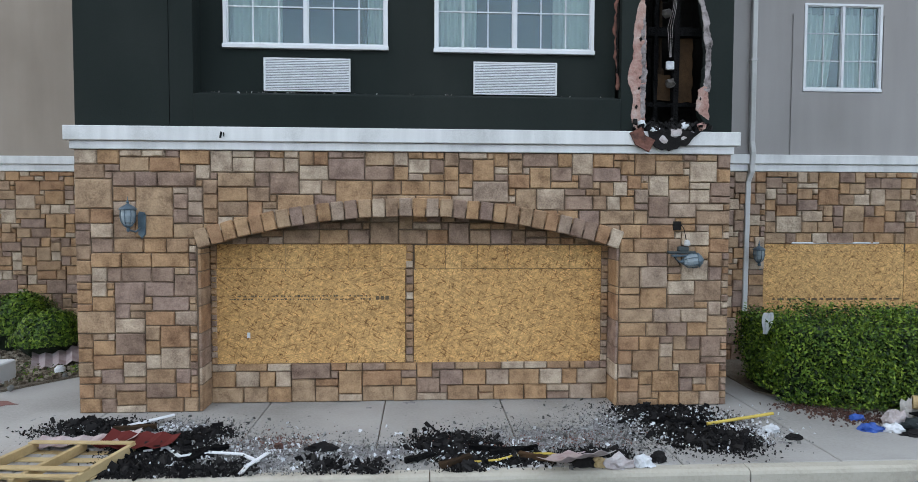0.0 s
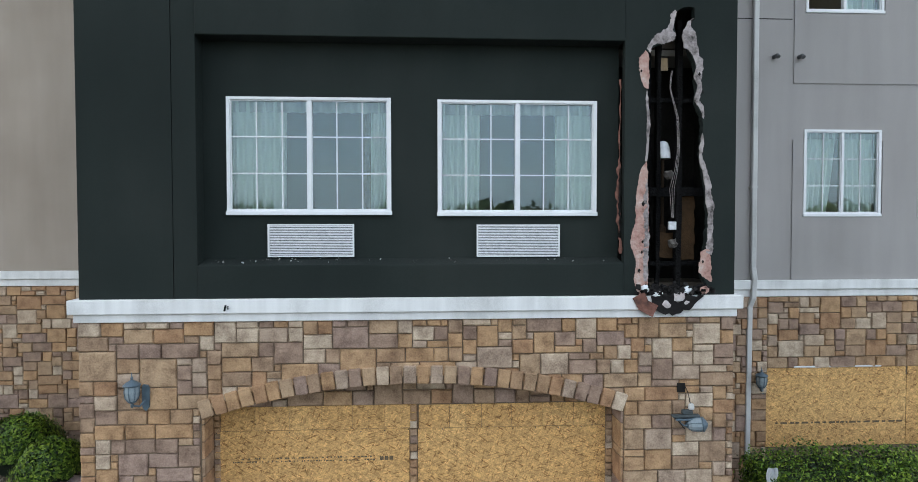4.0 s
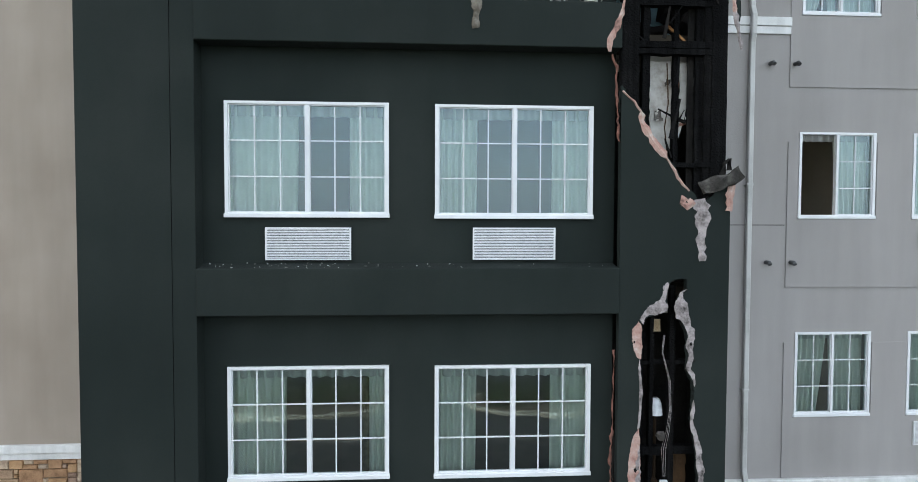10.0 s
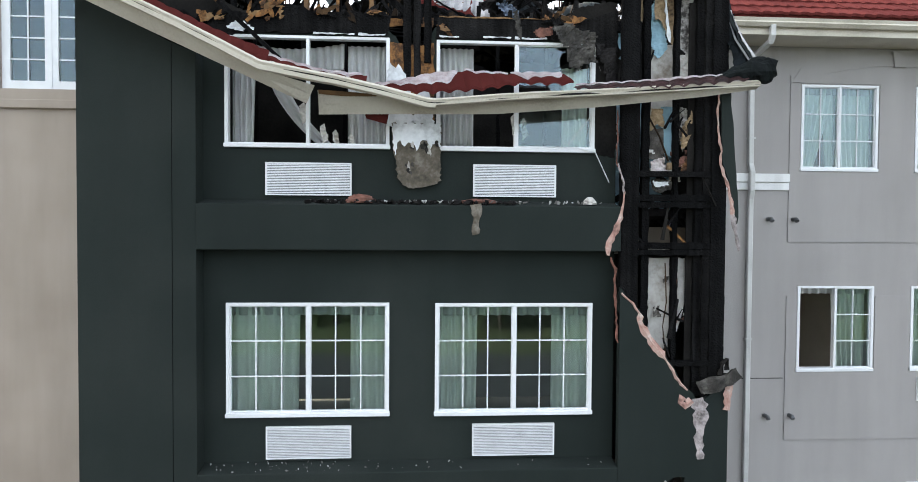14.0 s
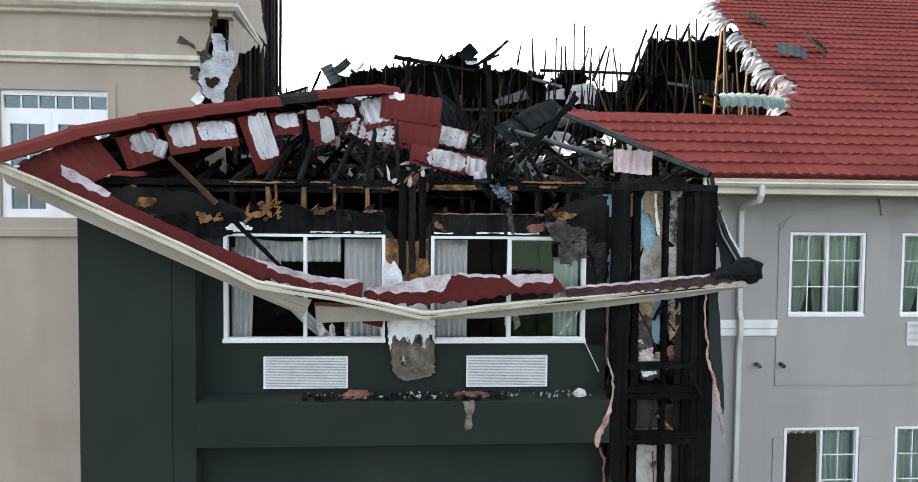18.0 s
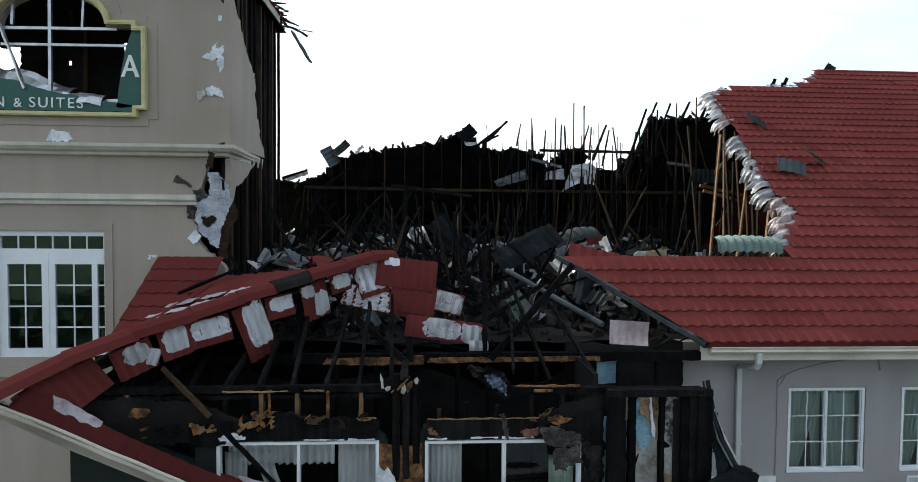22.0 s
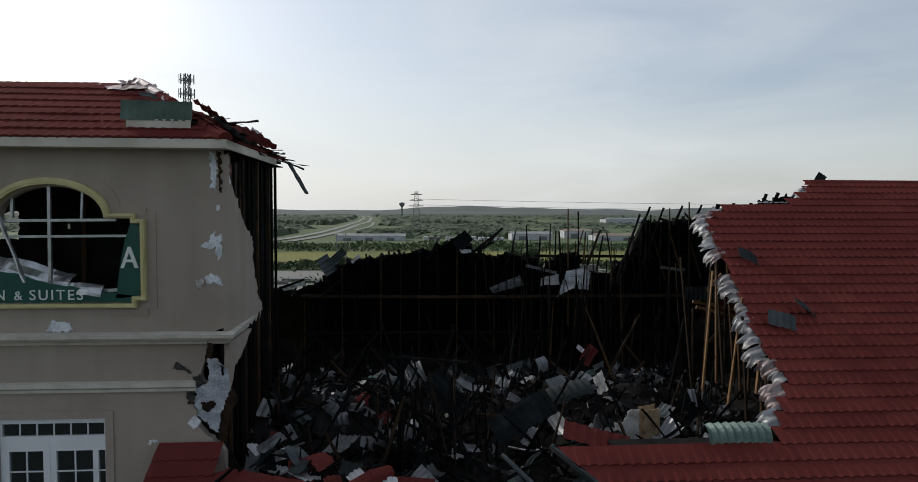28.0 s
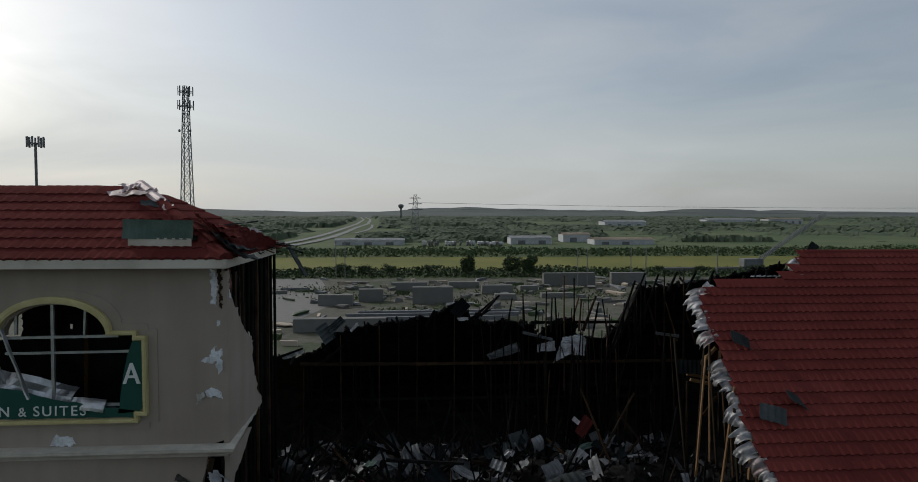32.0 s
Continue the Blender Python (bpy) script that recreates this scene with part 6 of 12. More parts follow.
part("crushed_end", bm, GALVDARK, ge, "crushed sooty end of the gutter")
v_, f_ = crumpled([(3.93, 13.05), (3.99, 13.0), (4.16, 12.5), (4.30, 12.14), (4.12, 12.03), (3.99, 12.12), (3.96, 12.5)], 0.05, 0.04, 19, 0.015)
raw("hanging_sheet", [(a_, 8.10 - 0.22 * (13.05 - c_) + b_, c_) for a_, b_, c_ in v_], f_, CHARSHEET, ge, "black burnt sheet hanging from the corner")
for off, w_, mt, lab in ((0.0, 0.045, GALVDARK, "bent dark metal strip hanging from the corner"), (-0.05, 0.009, BAREDARK, "thin bright folded edge of the strip"), (0.048, 0.008, BARE, "thin bright folded edge of the strip")):
    bm = bmesh.new()
    sweep(bm, [(3.92 + off * 0.4, 8.10, 13.25), (3.985 + off * 0.7, 8.07, 12.9), (4.10 + off, 7.99, 12.52), (4.27 + off, 7.87, 12.16)], [(-w_, -0.012), (w_, -0.012), (w_, 0.012), (-w_, 0.012)])
    part("hanging_strap", bm, mt, ge, lab)

# ---- tower roof ----
T_E, T_Y0, T_Y1, T_X = 20.27, 12.18, 17.3, -3.28
TS = 0.58
tp = math.atan(TS)
tower_roof = thing("roof_tower", "red tile hip roof of the tower with a ragged burnt corner", "roof", kind="structure")
half = (T_Y1 - T_Y0) / 2
ridge_z = T_E + half * TS
cx_ = T_X - half
lenv = half / math.cos(tp)
tiled(tower_roof, (-13.0, T_Y0, T_E - 0.02), (1, 0, 0), (0, math.cos(tp), math.sin(tp)), int(lenv / COURSE) + 1, 13 + T_X, lambda u, v: v < lenv - 0.12 and not (v > lenv - 0.5 and (math.sin(u * 2.7) > 0.55)), 31,
      clip=[((13.0 + T_X, 0, 0), (-1, -math.cos(tp), 0))])
tiled(tower_roof, (T_X, T_Y0, T_E - 0.02), (0, 1, 0), (-math.cos(tp), 0, math.sin(tp)), int(lenv / COURSE), T_Y1 - T_Y0, lambda u, v: v < 2.4, 32,
      clip=[((0, 0, 0), (1, -math.cos(tp), 0)), ((T_Y1 - T_Y0, 0, 0), (-1, -math.cos(tp), 0))])
bm = bmesh.new()
vs = [bm.verts.new(p) for p in ((-13, T_Y0 + 0.05, T_E - 0.05), (T_X - 0.05, T_Y0 + 0.05, T_E - 0.05), (cx_, T_Y0 + half, ridge_z - 0.06), (-13, T_Y0 + half, ridge_z - 0.06), (T_X - 0.05, T_Y1, T_E - 0.05), (-13, T_Y1, T_E - 0.05))]
bm.faces.new((vs[0], vs[1], vs[2], vs[3]))
bm.faces.new((vs[1], vs[4], vs[2]))
bm.faces.new((vs[3], vs[2], vs[4], vs[5]))
ex = bmesh.ops.extrude_face_region(bm, geom=bm.faces[:])
for g in ex["geom"]:
    if isinstance(g, bmesh.types.BMVert):
        g.co.z -= 0.05
part("deck", bm, SCORCH, tower_roof, "scorched decking under the tower tiles")
hipT = [Vector((T_X + 0.02, T_Y0, T_E + 0.03)), Vector((cx_, T_Y0 + half, ridge_z + 0.03))]
for k in range(7):
    p, q = hipT[0].lerp(hipT[1], k / 7), hipT[0].lerp(hipT[1], (k + 1.05) / 7)
    bm = bmesh.new()
    sweep(bm, [p + Vector((0, 0, 0.03)), q], [(0.15, -0.09), (0.12, 0.0), (0.05, 0.05), (-0.05, 0.05), (-0.12, 0.0), (-0.15, -0.09)])
    part("hip_cap", bm, PINKMETAL if k > 4 else TILE, tower_roof)
fb = thing("gutter_tower", "pale fascia board under the tower eave, burnt along its side", "fascia", kind="structure")
part("fascia_board", B(-13, T_X + 0.02, T_Y0 - 0.03, T_Y0, T_E - 0.19, T_E - 0.02, 0.004), FASCIA, fb)
part("fascia_board", B(T_X - 0.01, T_X + 0.02, T_Y0, 16.4, T_E - 0.19, T_E - 0.02, 0.004), FASCIA, fb)
part("soffit", B(-13, T_X - 0.01, T_Y0, YT, T_E - 0.19, T_E - 0.17), FASCIA, fb)
part("soffit", B(TX - 0.1, T_X - 0.01, YT, T_Y1, T_E - 0.19, T_E - 0.17), SOOT, fb, "blackened soffit board")
# green bared sheet near the tower's corner
def sheet(name, label, mat_, m, w, l, n=5, amp=0.02, bend=0.0, crumple=0.03, cat="metal sheet", group="loose roof sheets"):
    ob = part(name, wavy_sheet(w, l, n, amp, bend, crumple=crumple), mat_)
    ob.matrix_basis = m
    return tagged(ob, label, cat, group)
gd_ = math.degrees(tp)
sheet("roof_sheet", "bare green ribbed metal sheet propped up on the tower roof", GREENMETAL, pose(-4.62, 12.52, 20.80, 84, 1, 0), 1.30, 0.37, 9, 0.010, 0.02, 0.02)
sheet("roof_felt", "black burnt-through patch below the green sheet", SOOT, pose(-4.6, T_Y0 + 0.56, T_E + 0.56 * TS + 0.07, gd_, 0, 0), 1.3, 0.3, 4, 0.004, 0, 0.02)
bm = beam(bmesh.new(), (-5.18, T_Y0 + 0.33, T_E + 0.33 * TS + 0.10), (-4.0, T_Y0 + 0.31, T_E + 0.31 * TS + 0.085), 0.02, 0.19, 0.004, random.Random(66), 1, 8)
part("batten", bm, FASCIA, tower_roof, "pale bared board below the green sheet")
bm = beam(bmesh.new(), (-5.3, T_Y0 + 0.52, T_E + 0.52 * TS + 0.12), (-3.95, T_Y0 + 0.49, T_E + 0.50 * TS + 0.10), 0.05, 0.03, 0.004, random.Random(50), 1, 6)
part("batten", bm, CHAR, tower_roof, "bare batten in the burnt patch")
# coat burnt off the upper tiles and the caps, lying bright on the slope
rng = random.Random(43)
for loop in ([(-6.36, 14.30), (-6.14, 14.40), (-5.36, 14.33), (-5.55, 14.22), (-5.93, 14.15), (-6.26, 14.16)], [(-6.27, 14.61), (-5.78, 14.67), (-5.62, 14.54), (-6.02, 14.49)], [(-5.28, 14.15), (-5.09, 14.11), (-5.01, 13.95), (-5.19, 13.96)], [(-5.05, 13.91), (-4.78, 13.80), (-4.74, 13.60), (-4.93, 13.65)], [(-5.7, 14.45), (-5.45, 14.5), (-5.3, 14.36), (-5.55, 14.33)]):
    bm = plate(ragged([(x, (y - T_Y0) / math.cos(tp)) for x, y in loop], 0.09, 0.03, rng), [], 0, 0.008)
    for v in bm.verts:
        v.co = (v.co.x, v.co.z, 0.072 + 0.016 * math.cos(v.co.x * 2 * math.pi / 0.2) + (0.008 if v.co.y < 0.004 else 0))
    ob = part("bared_patch", bm, PINKMETAL, tower_roof, "bright bared metal where the tile coat burnt off")
    ob.matrix_basis = slope_frame((0, T_Y0, T_E), (1, 0, 0), (0, math.cos(tp), math.sin(tp)))
rng = random.Random(44)
for x, y, z in ((-3.5, 14.4, 20.50), (-3.38, 15.4, 20.44), (-3.34, 16.2, 20.40), (-3.32, 16.9, 20.38)):
    ob = part("torn_sheet", wavy_sheet(0.5, 0.32, 3, 0.02, 0.03, crumple=0.10), TILE if rng.random() < 0.5 else GALVDARK, tower_roof, "lifted end of a burnt tile panel")
    ob.matrix_basis = pose(x, y, z - 0.06, rng.uniform(-12, 12), rng.uniform(10, 30), rng.uniform(-15, 15))
for a_, b_ in (((-3.4, 16.6, 20.32), (-2.95, 17.2, 20.25)), ((-3.4, 16.9, 20.28), (-2.75, 17.4, 20.05)), ((-3.35, 17.2, 20.25), (-2.6, 17.3, 20.12)), ((-3.4, 15.9, 20.34), (-3.05, 16.4, 20.38))):
    bm = bmesh.new()
    beam(bm, a_, b_, 0.10, 0.025, 0.02, rng, 0.6, 4)
    part("splinter", bm, GALVDARK, tower_roof, "blackened lath sticking out of the burnt eave")
for k in range(4):
    f_ = 0.3 + 0.6 * k / 3
    p = hipT[0].lerp(hipT[1], f_)
    ob = part("torn_sheet", wavy_sheet(rng.uniform(0.25, 0.6), rng.uniform(0.14, 0.3), 3, 0.015, 0.03, crumple=0.10), (TILE, TILE, GALVDARK, PINKMETAL)[k % 4], tower_roof, "lifted end of a burnt tile panel")
    ob.matrix_basis = pose(p.x + rng.uniform(-0.35, 0.25), p.y + rng.uniform(-0.3, 0.1), p.z + 0.02 - 0.1 * rng.random(), rng.uniform(20, 34), rng.uniform(-10, 25), rng.uniform(-30, 30))
for k, (f_, dx, dz) in enumerate(((0.12, 0.22, 0.10), (0.24, 0.26, 0.16), (0.36, 0.26, 0.15), (0.06, 0.30, 0.02))):
    p = hipT[0].lerp(hipT[1], f_)
    ob = part("torn_sheet", wavy_sheet(0.75, 0.42, 4, 0.02, 0.05, crumple=0.08), TILE if k % 3 else GALVDARK, tower_roof, "buckled tile panel lifted along the burnt hip")
    ob.matrix_basis = pose(p.x + dx, p.y + 0.25, p.z + dz - 0.06, 12, 24, 42)
for k in range(16):
    y = rng.uniform(12.6, 17.2)
    z = T_E + rng.uniform(0.02, 0.12)
    bm = bmesh.new()
    beam(bm, (T_X - 0.15, y, z), (T_X + rng.uniform(0.02, 0.26), y + rng.uniform(-0.1, 0.3), z + rng.uniform(-0.14, 0.06)), rng.uniform(0.03, 0.14), 0.02, 0.012, rng, 0.6, 3)
    part("splinter", bm, rng.choice((GALVDARK, CHAR, SCORCH)), tower_roof, "blackened lath sticking out of the burnt eave")
bm = bmesh.new()
beam(bm, (-3.22, 17.75, 20.26), (-2.72, 17.56, 19.41), 0.17, 0.04, 0.012, rng, 0.9, 6)
part("hanging_strip", bm, GALVDARK, tower_roof, "loose metal strip hanging from the burnt eave")
# tiles buckled up over the burnt corner, a bent strip and a pale torn corner standing out of them
crest = [(-4.60, 13.25, 21.03), (-4.25, 13.9, 20.96), (-3.95, 14.45, 20.83), (-3.55, 14.7, 20.76), (-3.26, 14.85, 20.66), (-3.02, 15.2, 20.42)]
foot = [(-3.42, 12.25, 20.40), (-3.32, 12.7, 20.37), (-3.26, 13.2, 20.36), (-3.22, 13.8, 20.35), (-3.16, 14.5, 20.34), (-3.04, 15.3, 20.33)]
bm = bmesh.new()
g_ = []
for i in range(41):
    q = i / 40 * 5
    k = min(4, int(q))
    a_, b_ = Vector(crest[k]).lerp(Vector(crest[k + 1]), q - k), Vector(foot[k]).lerp(Vector(foot[k + 1]), q - k)
    row = []
    for j in range(13):
        v = j / 12
        rib = 0.018 * math.cos(i * math.pi / 2) + 0.022 * (1 - (v * 4 % 1.0))
        row.append(bm.verts.new(b_.lerp(a_, v) + Vector((0.35, -0.2, 0.9)) * (rib + 0.03 * noise.noise(Vector((q * 0.9, v * 2, 5))) + 0.05 * math.sin(math.pi * v))))
    g_.append(row)
for a_, b_ in zip(g_, g_[1:]):
    for j in range(12):
        bm.faces.new((a_[j], a_[j + 1], b_[j + 1], b_[j]))
bmesh.ops.solidify(bm, geom=bm.faces[:], thickness=0.008)
part("buckled_tiles", bm, TILE, tower_roof, "red tiles buckled up over the burnt corner")
bm = bmesh.new()
beam(bm, (-4.1, 14.55, 20.83), (-3.26, 14.62, 20.93), 0.14, 0.03, 0.012, rng, 0.7, 7)
part("lifted_strip", bm, GALVDARK, tower_roof, "sooty metal strip lifted off the hip")
ob = part("lifted_strip", wavy_sheet(0.24, 0.16, 2, 0.012, 0.02, crumple=0.06), PINKMETAL, tower_roof, "pale torn corner lifted off the hip")
ob.matrix_basis = pose(-3.36, 14.78, 20.70, 35, 25, 10)

# ---- burnt roof space: charred rear slope, truss webs ----
rear = thing("roof_rear", "charred black rear roof slope seen from inside", "roof", kind="structure")
rng = random.Random(17)
top = [(-7.5, 16.4), (-5.2, 16.45), (-4.3, 16.4), (-3.7, 16.29), (-3.3, 16.48), (-2.68, 16.63), (-2.65, 16.98), (-1.76, 17.31), (-0.93, 17.43), (-0.31, 17.52), (0.94, 17.75), (1.41, 18.01), (1.67, 18.18), (1.99, 17.84), (2.15, 17.52), (3.26, 17.5), (4.24, 17.36), (4.36, 16.76), (4.53, 17.18), (5.08, 17.51), (5.56, 17.58), (5.79, 16.91), (6.71, 16.86), (6.86, 17.12), (7.47, 17.38), (7.67, 18.21), (7.79, 18.58), (9.41, 18.63), (10.5, 18.9), (12.5, 19.5)]
top = ragged(top, 0.16, 0.07, rng, False) + [(12.5, 19.5)]
bm = bmesh.new()
up_, dn_ = [], []
for x, z in top:
    y = 21.0 if x < 9 else RIDGE + (roof_z(RIDGE) - z) / SLOPE
    up_.append(bm.verts.new((x, y, z)))
    dn_.append(bm.verts.new((x, 28.4, 13.2)))
for i in range(len(top) - 1):
    bm.faces.new((up_[i], up_[i + 1], dn_[i + 1], dn_[i]))
ex = bmesh.ops.extrude_face_region(bm, geom=bm.faces[:])
for g in ex["geom"]:
    if isinstance(g, bmesh.types.BMVert):
        g.co.z += 0.04
part("deck", bm, SOOT, rear, "black charred decking")
# ragged remnants along the broken top of the rear slope
r_ = np.random.RandomState(29)
c_, z_ = [], []
for k in range(260):
    a_, b_ = top[k % (len(top) - 1)], top[k % (len(top) - 1) + 1]
    f_ = r_.uniform()
    x, z = a_[0] + (b_[0] - a_[0]) * f_, a_[1] + (b_[1] - a_[1]) * f_
    c_.append((x, (21.0 if x < 9 else RIDGE + (roof_z(RIDGE) - z) / SLOPE) - 0.03, z + abs(r_.normal(0, 0.04))))
    z_.append((r_.uniform(0.012, 0.10) * (3 if k % 9 == 0 else 1), r_.uniform(0.015, 0.05), r_.uniform(0.03, 0.2) * (2.4 if k % 7 == 0 else 1)))
chunks("broken_lath", c_, z_, CHARBITS, 30, rear, "splintered charred laths along the broken edge", flat=0.22)
part("wall_plate", B(-7.5, 17, 27.9, 28.0, 9.9, 14.3), SOOT, rear)
trs = thing("roof_truss", "row of charred roof truss webs standing in the burnt loft", "roof truss", kind="structure")
x = -3.38
while x < 9.4:
    h = np.interp(x, [p[0] for p in top], [p[1] for p in top]) + rng.uniform(-0.3, 0.22)
    bm = bmesh.new()
    beam(bm, (x, 20.78, 13.6), (x + rng.uniform(-0.04, 0.04), 20.78 + rng.uniform(-0.05, 0.1), h), 0.042, 0.09, 0.004, rng, 0.6, 6)
    part("web", bm, SCORCH if rng.random() < 0.75 else CHAR, trs)
    x += 0.617
# tall and leaning remains at the right half, foot and tip as x, z
STICKS_A = ((5.23, 15.2, 5.21, 19.05), (5.58, 14.6, 5.54, 18.96), (4.57, 14.6, 4.6, 18.55), (6.79, 16.62, 7.58, 18.88), (6.88, 16.44, 7.97, 19.12), (7.44, 16.39, 8.41, 19.09), (8.6, 14.6, 8.6, 19.09), (9.26, 14.9, 9.24, 19.28), (8.75, 18.5, 9.08, 19.16), (9.37, 18.5, 9.71, 19.19), (7.9, 17.3, 7.96, 18.86), (7.77, 16.75, 7.79, 18.64), (10.1, 18.7, 10.36, 19.2), (8.48, 16.7, 8.08, 18.08), (9.04, 16.84, 8.64, 18.18), (9.66, 16.74, 9.31, 17.9))
STICKS_B = ((5.85, 17.2, 6.3, 18.36), (5.71, 17.2, 5.79, 18.27), (6.74, 16.58, 6.49, 18.27), (6.13, 17.0, 6.35, 18.18), (4.97, 17.14, 4.92, 18.32), (4.23, 17.3, 4.28, 18.14), (3.87, 17.23, 3.82, 18.46), (3.32, 17.6, 3.45, 18.32), (5.47, 17.5, 5.73, 18.35), (7.15, 17.2, 7.28, 18.13), (7.58, 17.1, 7.58, 18.32), (4.74, 17.2, 4.78, 18.32), (7.42, 16.9, 7.42, 18.22), (2.05, 17.6, 3.05, 18.41), (2.2, 17.7, 2.75, 17.95), (2.4, 17.75, 3.0, 18.4), (0.61, 17.4, 0.91, 17.94), (2.92, 16.6, 3.32, 17.51), (-2.74, 16.27, -2.05, 16.84), (-4.11, 16.48, -3.33, 16.76))
for k, (x0_, z0_, x1_, z1_) in enumerate(STICKS_A + STICKS_B):
    y0 = 20.72 - 0.05 * (k % 4)
    w_ = 0.075 if k in (3, 4, 5, 8, 9, 16) else 0.05
    bm = bmesh.new()
    beam(bm, (x0_, y0, z0_), (x1_, y0 + 0.06, z1_), w_, 0.09, 0.006, rng, 0.6, 6)
    part("web", bm, SCORCH if k in (6, 7, 13, 14, 15) or rng.random() < 0.2 else CHAR, trs)
for k in range(46):
    x = rng.uniform(3.0, 8.6)
    y0 = rng.uniform(18.8, 20.5)
    z1_ = rng.uniform(15.4, 17.6)
    lean = rng.uniform(-0.25, 0.25) if rng.random() < 0.7 else rng.uniform(-0.9, 0.9)
    bm = bmesh.new()
    beam(bm, (x, y0, 13.6), (x + lean, y0 + rng.uniform(-0.3, 0.3), z1_), 0.045, 0.085, 0.008, rng, 0.45, 6)
    part("web", bm, SCORCH if rng.random() < 0.3 else CHAR, trs)
for k in range(18):
    x = 2.7 + 0.24 * k + rng.uniform(-0.1, 0.1)
    lean = rng.uniform(-0.12, 0.12) if k % 3 else rng.uniform(-0.45, 0.45)
    bm = bmesh.new()
    beam(bm, (x, 20.55 - 0.06 * (k % 4), 14.6), (x + lean, 20.6, rng.uniform(17.55, 18.55)), rng.uniform(0.028, 0.045), 0.06, 0.005, rng, 0.45, 7)
    part("web", bm, CHAR if k % 4 else SCORCH, trs)
for k in range(9):
    x = rng.uniform(-3.3, 2.6)
    bm = bmesh.new()
    beam(bm, (x, 20.3, 13.6), (x + rng.uniform(-0.2, 0.2), 20.5, rng.uniform(15.2, 16.4)), 0.05, 0.085, 0.008, rng, 0.45, 6)
    part("web", bm, CHAR, trs)
for k in range(14):
    x, y0 = rng.uniform(7.0, 8.7), rng.uniform(13.0, 17.5)
    bm = bmesh.new()
    beam(bm, (x, y0, 13.6), (x + rng.uniform(-0.5, 0.5), y0 + rng.uniform(-0.5, 0.5), min(roof_z(y0) - 0.15, 18)), 0.04, 0.085, 0.004, rng, 0.8, 4)
    part("web", bm, TIMBER if rng.random() < 0.45 else SCORCH, trs)
for a, b, mt in (((-3.45, 20.7, 16.22), (0.9, 20.72, 16.17), SCORCH), ((0.3, 20.7, 16.17), (9.4, 20.7, 16.17), SCORCH), ((4.1, 20.75, 17.5), (9.8, 20.8, 17.46), CHAR), ((-3.4, 20.85, 15.0), (9.4, 20.85, 14.95), CHAR), ((8.42, 18.4, 16.3), (10.1, 18.5, 15.96), TIMBER), ((8.5, 18.35, 16.14), (10.1, 18.45, 15.76), TIMBER), ((8.51, 18.3, 16.34), (9.15, 18.1, 17.15), TIMBER), ((8.36, 18.2, 13.7), (8.34, 18.2, 16.13), SCORCH), ((9.4, 18.3, 14.3), (9.36, 18.3, 17.0), SCORCH), ((8.86, 18.2, 15.1), (9.26, 18.2, 15.65), SCORCH), ((3.78, 20.6, 17.2), (4.8, 20.6, 16.95), BAREDARK), ((8.26, 20.5, 17.14), (9.05, 20.5, 17.03), BAREDARK)):
    bm = bmesh.new()
    beam(bm, a, b, 0.05, 0.09, 0.006, rng, 1.0, 14)
    part("brace", bm, mt, trs)

# ---- grilles under the bay windows ----
def grille(x0, z0, label):
    w, h = 1.055, 0.405
    t = thing("air_grille", label, "air grille", "air grilles under the windows", at=(x0, YW, z0))
    part("frame", plate(rect(0, w, 0, h), [rect(0.018, w - 0.018, 0.018, h - 0.018)], -0.045, 0.0), VINYL, t)
    part("backing", B(0.018, w - 0.018, -0.012, -0.002, 0.018, h - 0.018), SOOT, t)
    sl = bmesh.new()
    beam(sl, (0.018, -0.034, 0), (w - 0.018, -0.034, 0), 0.016, 0.012)
    me = mesh_of("slat", sl, ALUSLAT)
    for k in range(18):
        piece("slat", me, t, Matrix.Translation((0, 0, 0.034 + k * 0.02)))
    return t


ALUSLAT = material("silver_slat", [(0.62, 0.63, 0.65), (0.74, 0.75, 0.77)], 6, 50, 0.4, 0.2, bump=0)
g0 = grille(-1.775, 3.918, "silver louvred air conditioner grille under a window")
for x, z in ((0.81, 3.91), (-1.784, 7.222), (0.80, 7.225), (-1.787, 10.52), (0.788, 10.525)):
    copy_thing(g0, Matrix.Translation((x, YW, z)))
for k in range(3):
    copy_thing(g0, Matrix.Translation((8.5, YS - 0.005, (3.92, 7.25, 10.6)[k])))

# ---- boards over the arch's windows ----
def board(name, x0, x1, z0, z1, y, label, group="", off=0.0):
    ob = part(name, B(x0, x1, y - 0.011 - off, y - off, z0, z1, 0.0025), OSB)
    return tagged(ob, label, "board", group)


GB = "boards over the ground-floor windows"
yb = YB - 0.004
board("strand_board", -2.475, -0.045, 0.50, 1.715, yb, "tan strand board sheet screwed over a window", GB)
board("strand_board", 0.062, 2.497, 0.495, 1.705, yb, "tan strand board sheet screwed over a window", GB)
xs = [-2.41, -1.985, -1.56, -1.15, -0.77, -0.57, -0.355, 0.035]
for a, b in zip(xs, xs[1:]):
    board("board_offcut", a + 0.002, b - 0.002, 1.72, 2.02, yb, "short strand board offcut over a boarded window", GB)
xs = [0.072, 0.47, 0.68, 0.88, 1.27, 1.67, 2.08, 2.5]
for a, b in zip(xs, xs[1:]):
    board("board_offcut", a + 0.002, b - 0.002, 1.71, 2.01, yb, "short strand board offcut over a boarded window", GB)
